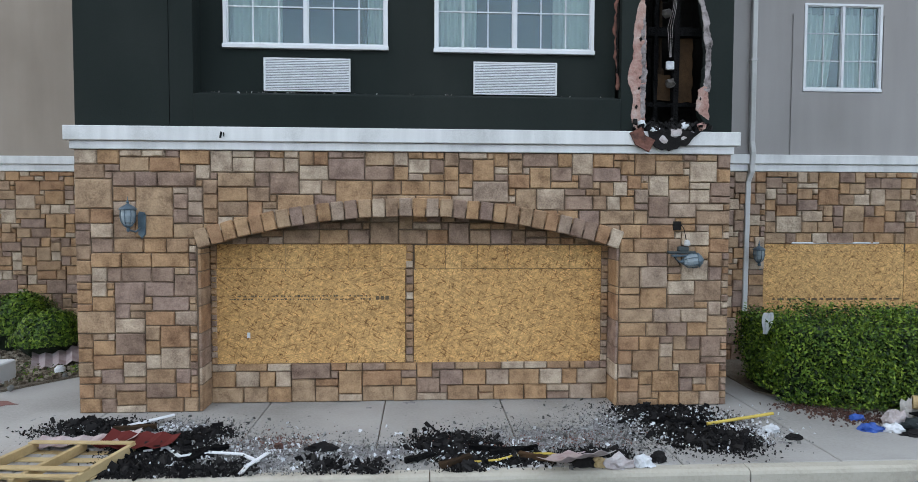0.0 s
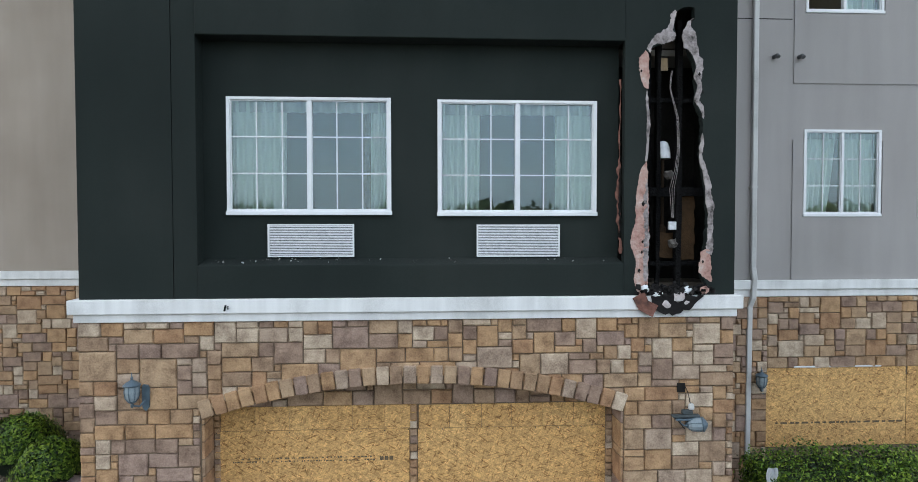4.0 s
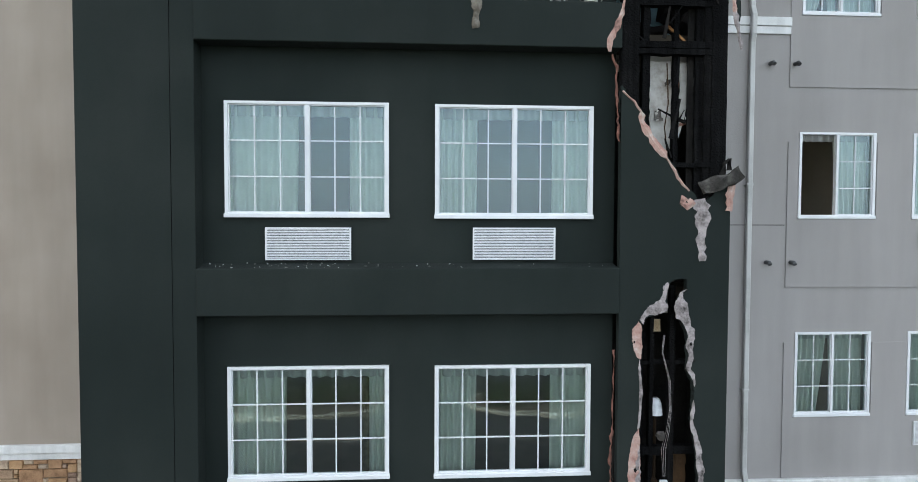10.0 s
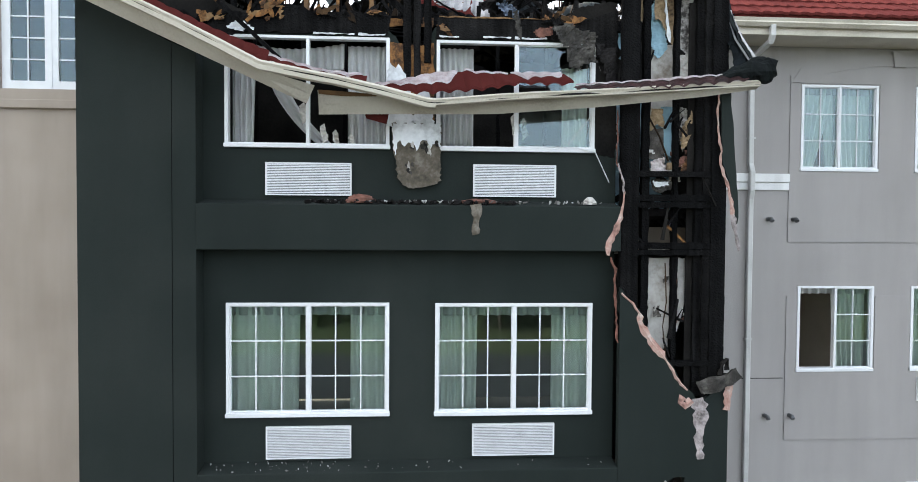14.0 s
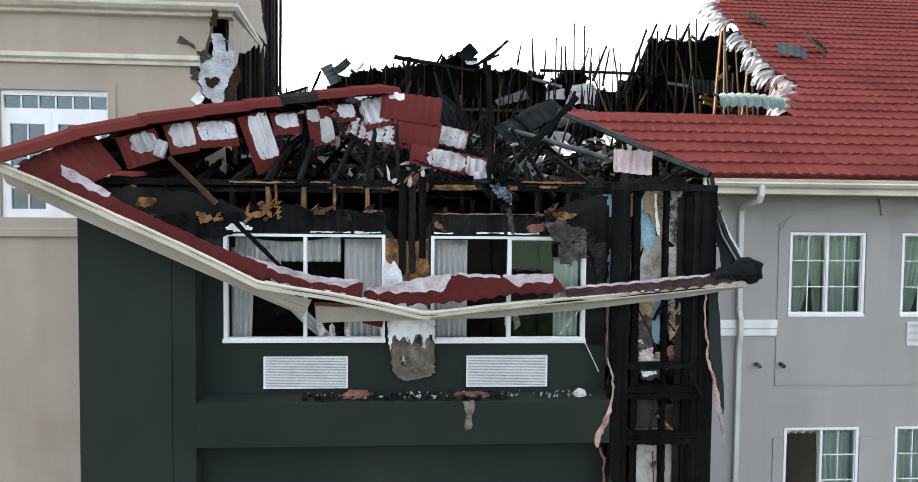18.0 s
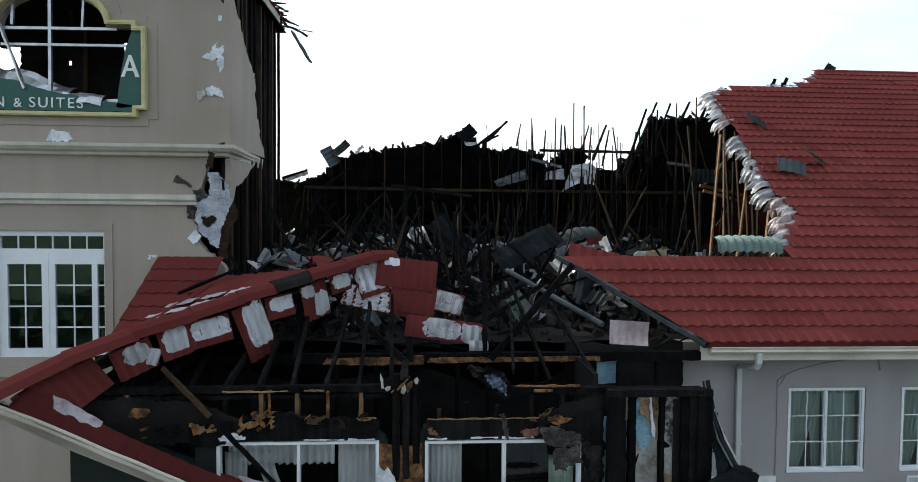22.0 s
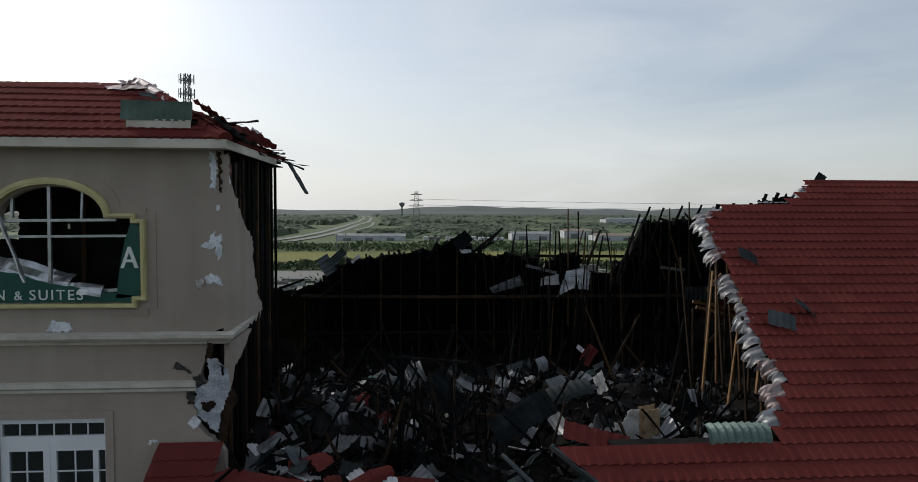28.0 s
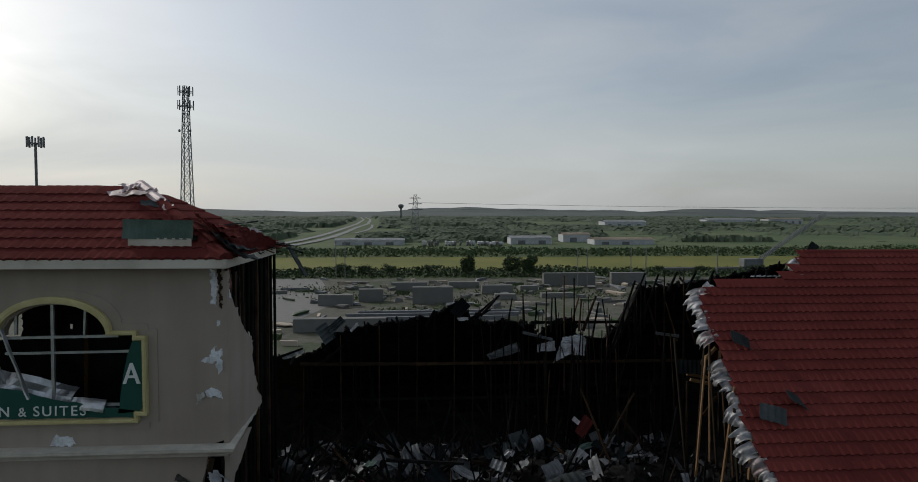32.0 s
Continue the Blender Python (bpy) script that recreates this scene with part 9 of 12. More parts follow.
# curtains left in the burnt windows
curtain(-0.80, -0.31, 11.1, 12.42, YW + 0.16, SHEER, "white pleated curtain hanging in a burnt window", 6, 0, 301)
curtain(-2.24, -1.95, 11.1, 12.3, YW + 0.16, SHEER, "grubby white curtain hanging in a burnt window", 4, 0.1, 302)
curtain(-2.2, -0.85, 12.12, 12.46, YW + 0.2, SHEER, "torn white valance drooping across the window", 14, 0.0, 303, slump=0.08)
curtain(0.36, 0.80, 11.1, 12.42, YW + 0.16, SHEER, "white pleated curtain hanging in a burnt window", 6, 0, 304)
curtain(1.95, 2.28, 11.1, 12.2, YW + 0.16, CURTAIN, "pale green curtain hanging in a burnt window", 4, 0, 305)
bm = bmesh.new()
rows = []
for j in range(11):
    k = j / 10
    rows.append([bm.verts.new((-1.85 + 0.75 * k * k + 0.20 * i / 6, YW + 0.22 + 0.04 * math.sin(i * 2.2), 12.3 - 1.2 * k)) for i in range(7)])
for r0, r1 in zip(rows, rows[1:]):
    for i in range(6):
        f = bm.faces.new((r0[i], r0[i + 1], r1[i + 1], r1[i]))
        f.smooth = True
bmesh.ops.solidify(bm, geom=bm.faces[:], thickness=0.004)
tagged(part("curtain", bm, SHEER), "white curtain swept down in a long curve", "curtain", "curtains behind the windows")
# broken glass shards in the left opening
for k, (x, z, s) in enumerate(((-1.35, 11.55, 0.16), (-1.1, 11.3, 0.14), (-0.95, 11.25, 0.12), (-0.75, 11.22, 0.1), (1.3, 11.45, 0.16), (1.42, 11.4, 0.15))):
    v_, f_ = crumpled([(x, z - s), (x + s * 0.5, z - s * 0.5), (x + s * 0.35, z + s * 0.4), (x + s * 0.1, z + s * 0.9), (x - s * 0.25, z + s * 0.5)], 0.05, 0.010, 40 + k, 0.02)
    tagged(raw("paper_scrap", [(a_, YW + 0.03 + b_, c_) for a_, b_, c_ in v_], f_, GYPSUM), "torn grey scrap caught in the broken window", "scrap", "scraps in the windows")

# burnt room contents under the open roof
n = 700
r = np.random.RandomState(12)
c = np.stack([r.uniform(-3.5, 3.9, n), r.uniform(8.6, 12.0, n), 10.2 + np.abs(r.normal(0, 0.35, n))], 1)
tagged(chunks("debris_heap", c, r.uniform(0.04, 0.28, (n, 3)) * np.array([1, 1, 0.5]), CHARBITS, 13), "burnt furniture and ceiling heaped on the room floor", "debris", kind="stuff")
tim((-4.5, 9.8, 13.17), (4.6, 9.8, 13.2), 0.12, 0.14)
scab([(-1.2, 13.10), (0.3, 13.10), (0.32, 13.23), (-0.3, 13.21), (-1.15, 13.19)], 9.72, SCORCHOSB, 21, "split_board", 0.012)
scab([(0.35, 13.12), (3.0, 13.14), (3.0, 13.21), (0.4, 13.2)], 9.72, SCORCHOSB, 22, "split_board", 0.010)
for x in (-4.2, -3.6, -2.9, -2.3, -1.6, -1.0, -0.4, 0.2, 0.8, 1.3, 2.0, 2.6, 3.3, 3.9):
    tim((x, 9.8, 10.3), (x + rng.uniform(-0.03, 0.03), 9.8, 13.1), 0.05, 0.09, CHAR, name="stud")
part("burnt_wall", plate(ragged([(-4.5, 10.2), (4.5, 10.2), (4.5, 12.4), (3.0, 12.9), (1.5, 12.5), (0.2, 12.9), (-1.6, 12.6), (-3.1, 12.95), (-4.5, 12.6)], 0.2, 0.06, random.Random(5)), [], 10.3, 10.34), SOOT, top_, "smoke-stained inner wall")
part("burnt_wall", plate(ragged([(2.55, 12.2), (4.46, 12.2), (4.46, 13.36), (4.0, 13.42), (3.4, 13.3), (2.55, 13.36)], 0.12, 0.03, random.Random(6)), [], 10.1, 10.14), SOOT, top_, "soot-black boards at the end of the burnt floor")
part("painted_wall", plate(ragged([(2.98, 12.75), (3.32, 12.75), (3.34, 13.1), (3.2, 13.16), (3.0, 13.12)], 0.1, 0.02, random.Random(7)), [], 9.9, 9.93), ROOMBLUE, top_, "scrap of blue-painted wall")
tim((2.72, 11.5, 14.62), (4.62, 9.6, 13.40), 0.07, 0.09, name="hip_rafter")
for k in range(3):
    x = 1.5 + 0.6 * k
    tim((x, 8.6 + rng.uniform(-0.1, 0.5), 13.1 + rng.uniform(-0.1, 0.2)), (x + rng.uniform(-0.6, 0.6), 10.8 + rng.uniform(-0.4, 0.6), 13.8 + rng.uniform(-0.3, 0.7) * (1 if x < 2.6 else 0.0)), 0.04, 0.075, name="rafter")
for k in range(10):
    x = -3.9 + 0.42 * k
    tim((x, 8.35, 13.12), (x + rng.uniform(-0.2, 0.2), 9.8 + rng.uniform(-0.2, 0.3), 13.2 + 0.10 * k), 0.045, 0.09, name="joist")
tim((1.25, 9.9, 13.2), (1.22, 9.9, 15.05), 0.07, 0.09, name="post")
tim((1.3, 9.6, 13.2), (2.6, 9.9, 14.6), 0.06, 0.09, name="brace")
tim((0.0, 9.6, 13.2), (-0.9, 9.9, 13.95), 0.06, 0.09, name="brace")
tim((0.1, 9.7, 13.15), (0.08, 9.8, 13.5), 0.09, 0.11, name="post")
tim((-1.6, 9.7, 13.15), (-1.55, 9.9, 14.2), 0.06, 0.09, name="post")
for k in range(46):
    x, y, z = rng.uniform(-3.2, 4.1), rng.uniform(9.9, 11.6), rng.uniform(13.0, 13.3)
    L_ = rng.uniform(0.4, 1.2)
    a, e = rng.uniform(0, 6.28), radians(rng.uniform(-5, 40))
    tim((x, y, z), (x + L_ * math.cos(a) * math.cos(e), y + 0.6 * L_ * math.sin(a) * math.cos(e), min(z + L_ * math.sin(e), 13.3 + 0.45 * (y - 8.4))), rng.uniform(0.02, 0.045), rng.uniform(0.02, 0.07), rng.choice((CHAR, CHAR, CHAR, SOOT)), name="lath", taper=0.6)
pipe = part("vent_pipe_fallen", tube(bmesh.new(), [(1.85, 11.9, 14.34), (2.2, 11.3, 14.15), (3.1, 9.94, 13.66)], 0.045, 10), GALVDARK)
tagged(pipe, "fallen grey vent pipe lying over the burnt rafters", "pipe")
sheet("roof_sheet", "faded pink ribbed sheet propped at the wall head", PINKMETAL, pose(3.42, 9.66, 13.58, 78, 3, -4), 0.6, 0.36, 5, 0.022, 0.04, 0.10)

# ---- collapsed roof in the loft ----
bm = bmesh.new()
NX, NY = 40, 40
g = []
def loft_z(x, y):
    m = 1.35 * math.exp(-((y - 16.3) / 2.6) ** 2) * (0.75 + 0.35 * noise.noise(Vector((x * 0.6, y * 0.5, 1))))
    return 13.3 + m + 0.35 * noise.noise(Vector((x * 1.1, y * 1.1, 4))) * (1 if y > 11.5 else 0.3)
for j in range(NY + 1):
    y = 10.4 + 17.6 * j / NY
    g.append([bm.verts.new((-4.4 + 13.6 * i / NX, y, loft_z(-4.4 + 13.6 * i / NX, y))) for i in range(NX + 1)])
for j in range(NY):
    for i in range(NX):
        bm.faces.new((g[j][i], g[j][i + 1], g[j + 1][i + 1], g[j + 1][i]))
tagged(part("floor", bm, SOOT), "soot-black heaped floor of the burnt loft", "floor", kind="structure")
tagged(part("floor", B(9.2, 17, 10.4, 28, 13.2, 13.3), SOOT), "dark loft floor under the standing roof", "floor", kind="structure")
r = np.random.RandomState(31)
n = 2600
c = np.stack([r.uniform(-4.0, 8.6, n), r.uniform(10.6, 21, n), np.zeros(n)], 1)
c[:, 2] = [loft_z(x, y) + abs(r.normal(0, 0.14)) for x, y, _ in c]
sz = np.stack([r.uniform(0.03, 0.5, n) ** 1.3, r.uniform(0.03, 0.14, n), r.uniform(0.015, 0.07, n)], 1)
tagged(chunks("debris_heap", c, sz, CHARBITS, 32, flat=0.25), "charred laths and bits heaped in the burnt loft", "debris", kind="stuff")
n = 230
c = np.stack([r.uniform(-3.8, 8.4, n), r.uniform(11.0, 19, n), np.zeros(n)], 1)
c[:, 2] = [loft_z(x, y) + 0.1 + abs(r.normal(0, 0.14)) for x, y, _ in c]
tagged(chunks("debris_scraps", c, np.stack([r.uniform(0.04, 0.24, n), r.uniform(0.02, 0.10, n), r.uniform(0.004, 0.012, n)], 1), ASH, 33, flat=0.3), "pale scraps of wallboard strewn over the loft", "debris", kind="stuff")
rng = random.Random(52)
for k in range(200):
    x, y = rng.uniform(-3.3, 7.8), rng.uniform(11.6, 19.6)
    mt = rng.choices((GALVDARK, BAREDARK, TILE, GREENMETAL, CHARSHEET), (6, 17, 1.4, 1.2, 3))[0]
    lab = {GALVDARK.name: "sooty ribbed roof sheet fallen in the loft", BAREDARK.name: "smoke-stained silver roof sheet fallen in the loft", TILE.name: "red roof tile sheet fallen in the loft", GREENMETAL.name: "green roof sheet fallen in the loft", CHARSHEET.name: "blackened roof sheet fallen in the loft"}[mt.name]
    w, l = rng.uniform(0.12, 0.46), rng.uniform(0.25, 0.75)
    if k % 12 == 0:
        w, l = rng.uniform(0.45, 0.7), rng.uniform(0.6, 0.9)
    sheet("roof_sheet", lab, mt, pose(x, y, loft_z(x, y) + rng.uniform(0.14, 0.42), rng.uniform(-20, 75), rng.uniform(-35, 35), rng.uniform(-70, 70)), w, l, max(2, int(w / 0.12)), 0.016, rng.uniform(-0.10, 0.12), 0.10)
for k in range(210):
    x, y = rng.uniform(-3.8, 7.8), rng.uniform(10.8, 19.5)
    if k < 40:
        x, y = rng.gauss(0.6, 1.0), rng.gauss(13.6, 1.0)
    z = loft_z(x, y)
    L_ = rng.uniform(0.8, 2.4)
    a, e = rng.uniform(0, 6.28), radians(rng.uniform(5, 75))
    if x > 2.3 and y < 12.4:
        y, z = y + 1.8, loft_z(x, y + 1.8)
    x = max(x, -2.4 if y < 13 else -3.0)
    q = (max(-3.2, x + L_ * math.cos(a) * math.cos(e)), y + 0.5 * L_ * math.sin(a) * math.cos(e), z + L_ * math.sin(e))
    ob = part("charred_timber", beam(bmesh.new(), (x, y, z), q, rng.uniform(0.03, 0.05), rng.uniform(0.05, 0.1), 0.012, rng, 0.6, 8), rng.choice((CHAR, CHAR, CHAR, CHAR, SCORCH)))
    tagged(ob, "charred timber lying in the collapsed loft", "timber", "charred timbers in the loft")
# pieces that stand out
wb = thing("wallboard_sheet", "pale torn wallboard standing in the loft rubble", "wallboard")
part("panel", plate(ragged([(5.12, 14.62), (5.12, 13.5), (4.56, 13.5), (4.56, 14.33), (4.75, 14.35), (4.89, 14.60)], 0.06, 0.02, random.Random(77)), [], 13.62, 13.635), GYPSUM, wb)
part("box_side", plate(ragged([(5.16, 14.60), (5.54, 14.66), (5.55, 13.5), (5.16, 13.5)], 0.08, 0.01, random.Random(78)), [], 13.55, 13.565), BACKBOARD, wb, "tan cardboard box side")
part("box_side", plate(ragged([(5.16, 14.60), (5.54, 14.66), (5.55, 13.5), (5.16, 13.5)], 0.08, 0.01, random.Random(79)), [], 13.85, 13.865), BACKBOARD, wb, "tan cardboard box side")
for loop, lab, sd in (([(4.85, 16.17), (5.14, 17.0), (5.74, 17.11), (5.95, 16.95), (5.89, 16.39), (5.36, 16.44)], "bright bent sheet caught on the rear posts", 3), ([(4.28, 16.78), (4.89, 16.91), (4.91, 16.56), (4.3, 16.54)], "small pale sheet caught on the rear posts", 6), ([(2.6, 16.47), (3.6, 16.87), (3.74, 16.55), (2.74, 16.29)], "smoked plank-like sheet caught on the rear posts", 4), ([(-1.85, 17.34), (-1.61, 17.58), (-1.55, 17.49), (-1.81, 17.26)], "pale scrap on the broken roof edge", 7), ([(-4.11, 16.53), (-3.33, 16.78), (-3.28, 16.61), (-3.94, 16.39)], "pale torn sheet on the broken roof edge", 8), ([(1.62, 17.7), (2.0, 17.72), (2.02, 17.62), (1.7, 17.58)], "silver edge of a sheet on the broken roof edge", 9)):
    v_, f_ = crumpled(loop, 0.05, 0.025, sd, 0.015)
    ob = raw("roof_sheet", [(x, y + 20.62, z) for x, y, z in v_], f_, BAREDARK if sd == 4 else BARE)
    tagged(ob, lab, "metal sheet", "loose roof sheets")
sheet("roof_sheet", "big charcoal ribbed sheet slumped over the rubble", CHARSHEET, pose(2.4, 13.0, 14.75, 42, -28, 4), 1.4, 0.62, 8, 0.014, -0.05, 0.08)
sheet("roof_sheet", "charcoal ribbed sheet leaning on the rubble", CHARSHEET, pose(0.9, 14.0, 14.9, 55, -40, 10), 0.5, 1.1, 3, 0.014, 0.03, 0.06)
sheet("roof_sheet", "curled dark sheet on the rubble", GALVDARK, pose(3.6, 14.0, 15.0, 30, -14, 10), 1.1, 0.5, 6, 0.02, -0.10, 0.1)
sheet("roof_sheet", "red sheet with a bare silver edge", TILE, pose(3.7, 12.1, 14.55, 40, 14, -8), 1.3, 0.4, 6, 0.02, 0.03, 0.04)
sheet("roof_sheet", "rolled pale green ribbed sheet on the roof edge", PALEGREEN, pose(6.15, 11.3, 14.96, 40, 1, 2), 1.22, 0.42, 8, 0.03, -0.10, 0.0)
tagged(part("roof_felt", B(3.9, 7.1, 11.52, 12.0, 14.52, 14.56), SOOT), "strip of black felt along the burnt roof edge", "roofing felt")
for x, y, z, rx, ry, rz in ((8.75, 15.95, 17.82, 40, 25, 10), (8.5, 13.95, 16.5, 45, 15, -10), (9.2, 14.2, 16.75, 30, 30, 20), (-2.65, 20.8, 17.2, 70, 60, 10)):
    sheet("roof_sheet", "loose dark sheet at the torn roof edge", GALVDARK, pose(x, y, z, rx, ry, rz), 0.62, 0.42, 4, 0.015, 0.03, 0.08)
sheet("roof_sheet", "small grey ribbed sheet propped on the roof ridge", GALVDARK, pose(13.0, 19.55, 20.02, 78, 0, 0) @ Matrix.Rotation(radians(-35), 4, "Z"), 0.30, 0.34, 3, 0.015, 0.02, 0.04)
sheet("roof_sheet", "blackened ribbed sheet standing on the broken roof edge", CHARSHEET, pose(1.74, 20.8, 17.98, 72, 45, 0), 0.42, 0.62, 5, 0.02, 0.02, 0.04)
sheet("roof_sheet", "curled black sheet standing on the broken roof edge", GALVDARK, pose(-2.32, 20.9, 17.45, 74, 48, 0), 0.26, 0.6, 3, 0.02, 0.10, 0.10)
sheet("roof_sheet", "grey ribbed sheet hung across the bare posts", GALVDARK, pose(8.65, 18.2, 16.56, 84, 1, 0), 1.22, 0.4, 9, 0.018, 0.0, 0.03)
sheet("roof_sheet", "red sheet with white corners tipped on end", TILE, pose(5.36, 18.7, 14.66, 66, 40, 0), 0.38, 0.62, 2, 0.012, 0.02, 0.05)
sheet("roof_sheet", "bleached corner of the tipped red sheet", BLEACHED, pose(5.11, 18.62, 14.88, 66, 40, 0), 0.26, 0.14, 2, 0.008, 0.0, 0.05)
gl = thing("wall_frame_loft", "charred goalpost frame standing in the loft", "wall frame", kind="structure")
tim((-0.15, 13.2, 13.4), (-0.05, 13.2, 15.95), 0.09, 0.09, CHAR, gl)
tim((-0.35, 13.2, 15.95), (1.3, 13.4, 15.75), 0.08, 0.06, CHAR, gl)
tim((-0.5, 13.2, 14.9), (0.1, 13.2, 15.9), 0.06, 0.06, CHAR, gl)
for k in range(14):
    x = -0.2 + 0.16 * k
    tim((x, 13.3 + rng.uniform(-0.3, 0.3), 13.6), (x + rng.uniform(-0.3, 0.3), 13.3, rng.uniform(14.9, 15.8)), 0.04, 0.06, CHAR, gl, taper=0.6)

# ---- tower: sign, french window, torn patches ----
sg = thing("hotel_sign", "burnt-out green sign in a gold frame on the tower", "sign")
part("frame", plate(sign_loop(0), [sign_loop(0.075)], YT - 0.14, YT - 0.03), GOLD, sg, "gold moulded frame")
part("frame_edge", plate(sign_loop(0.02), [sign_loop(0.05)], YT - 0.155, YT - 0.135), GOLD, sg)
ys = YT - 0.07
part("panel", plate(ragged([(-5.10, 18.70), (-4.93, 18.66), (-4.93, 17.38), (-5.08, 17.30), (-5.40, 17.30), (-5.34, 17.7), (-5.30, 18.0), (-5.22, 18.4)], 0.09, 0.012, random.Random(3)), [], ys, ys + 0.02), SIGNGREEN, sg, "torn green panel")
part("panel", plate(ragged([(-8.15, 17.22), (-5.06, 17.22), (-5.08, 17.34), (-5.6, 17.40), (-6.1, 17.50), (-6.6, 17.58), (-7.1, 17.74), (-7.6, 17.82), (-8.15, 17.9)], 0.09, 0.012, random.Random(4)), [], ys, ys + 0.02), SIGNGREEN, sg, "buckled green panel")


def lettering(text, size, x, z, y, parent, name, spacing=1.0):
    cu = bpy.data.curves.new("text", "FONT")
    cu.body, cu.size, cu.extrude, cu.align_x, cu.space_character = text, size, 0.008, "LEFT", spacing
    tmp = new("text_tmp", cu)
    dg = bpy.context.evaluated_depsgraph_get()
    me = bpy.data.meshes.new_from_object(tmp.evaluated_get(dg))
    bpy.data.objects.remove(tmp)
    me.materials.clear()
    me.materials.append(LETTER)
    ob = new(name, me)
    ob.parent = parent
    ob.matrix_basis = pose(x, y, z, 90, 0, 0)
    return ob


lettering("INN", 0.27, -7.92, 17.27, ys - 0.012, sg, "lettering", 1.25)
lettering("&", 0.24, -7.22, 17.27, ys - 0.012, sg, "lettering")
lettering("SUITES", 0.27, -6.95, 17.27, ys - 0.012, sg, "lettering", 1.25)
bm = plate([(-5.30, 17.86), (-5.24, 17.86), (-5.20, 17.97), (-5.08, 17.97), (-5.04, 17.86), (-4.97, 17.86), (-5.11, 18.26), (-5.16, 18.26)], [[(-5.185, 18.02), (-5.095, 18.02), (-5.14, 18.16)]], ys - 0.014, ys - 0.002)
part("emblem_letter", bm, LETTER, sg, "pale raised letter shape")
yi = YT + 0.06
for a, b, w in (((-6.64, 17.45), (-6.62, 19.46), 0.055), ((-7.5, 18.74), (-5.42, 18.76), 0.05), ((-7.5, 18.44), (-5.2, 18.46), 0.045), ((-6.05, 18.76), (-6.02, 19.3), 0.04), ((-7.3, 18.8), (-7.28, 19.2), 0.05), ((-5.9, 17.42), (-5.3, 17.44), 0.06)):
    bm = bmesh.new()
    beam(bm, (a[0], yi, a[1]), (b[0], yi, b[1]), w, w)
    part("sign_bar", bm, ALU, sg, "bare aluminium bar")
for a, b in (((-7.55, 19.0), (-7.0, 17.6)), ((-7.75, 18.8), (-7.45, 17.9))):
    bm = bmesh.new()
    beam(bm, (a[0], YT - 0.02, a[1]), (b[0], YT - 0.10, b[1]), 0.07, 0.03, 0.012, rng, 1, 6)
    part("sign_bar", bm, ALU, sg, "bent aluminium bar")
ob = part("crumpled_face", wavy_sheet(1.5, 0.6, 4, 0.015, -0.12, crumple=0.3), ALU, sg, "crumpled silver back sheet of the sign")
ob.matrix_basis = pose(-7.05, YT + 0.0, 17.72, 62, 14, 0)
ob = part("crumpled_face", wavy_sheet(0.7, 0.25, 3, 0.01, -0.05, crumple=0.2), ALU, sg, "crumpled silver back sheet of the sign")
ob.matrix_basis = pose(-6.0, YT - 0.02, 17.46, 60, 8, 0)
for x, z, h in ((-5.9, 17.2, 1.3), (-6.9, 17.0, 2.2), (-7.6, 17.0, 2.0), (-5.5, 17.0, 2.0)):
    bm = bmesh.new()
    beam(bm, (x, 14.3, z), (x + 0.05, 14.3, z + h), 0.09, 0.09, 0.006, rng, 1, 8)
    part("inner_stud", bm, SCORCH, sg)

fw_ = thing("door_1", "white gridded french doors with a transom, high in the tower", "french door", kind="structure")
x0, x1, z0, z1 = TOWER_WIN
dfr = part("frame", plate(rect(x0, x1, z0, z1), [rect(x0 + 0.05, x1 - 0.05, 14.66, z1 - 0.10), rect(-7.46, -6.84, 12.78, 14.37), rect(-6.60, -5.93, 12.78, 14.37), rect(-5.83, x1 - 0.04, 12.78, 14.37)], YT + 0.03, YT + 0.10), VINYL, fw_)
for a, b, c in ((-7.46, -6.84, 2), (-6.60, -5.93, 2), (-5.83, -5.70, 1)):
    pane(a, b, 12.78, 14.37, YT + 0.067, dfr)
    for k in range(1, c):
        part("muntin", B(a + (b - a) * k / c - 0.012, a + (b - a) * k / c + 0.012, YT + 0.045, YT + 0.06, 12.78, 14.37), VINYL, dfr)
    for k in range(1, 4):
        z = 12.78 + 1.59 * k / 4
        part("muntin", B(a, b, YT + 0.043, YT + 0.058, z - 0.012, z + 0.012), VINYL, dfr)
pane(x0 + 0.05, x1 - 0.05, 14.66, 14.90, YT + 0.067, dfr)
for k in range(1, 6):
    x = x0 + 0.05 + (x1 - x0 - 0.1) * k / 6
    part("muntin", B(x - 0.012, x + 0.012, YT + 0.045, YT + 0.06, 14.66, 14.90), VINYL, dfr)
part("stile", B(-6.735, -6.71, YT + 0.02, YT + 0.03, 12.66, 14.6), VINYL, dfr)

GP = "torn patches on the tower"


def torn_patch(loop, y, mat_, seed, lab, amp=0.03, step=0.06, th=0.012):
    v_, f_ = crumpled(loop, 0.03, 0.022, seed, amp * 1.6)
    return tagged(raw("torn_patch", [(px, y - 0.012 + py, pz) for px, py, pz in v_], f_, mat_), lab, "torn patch", GP)


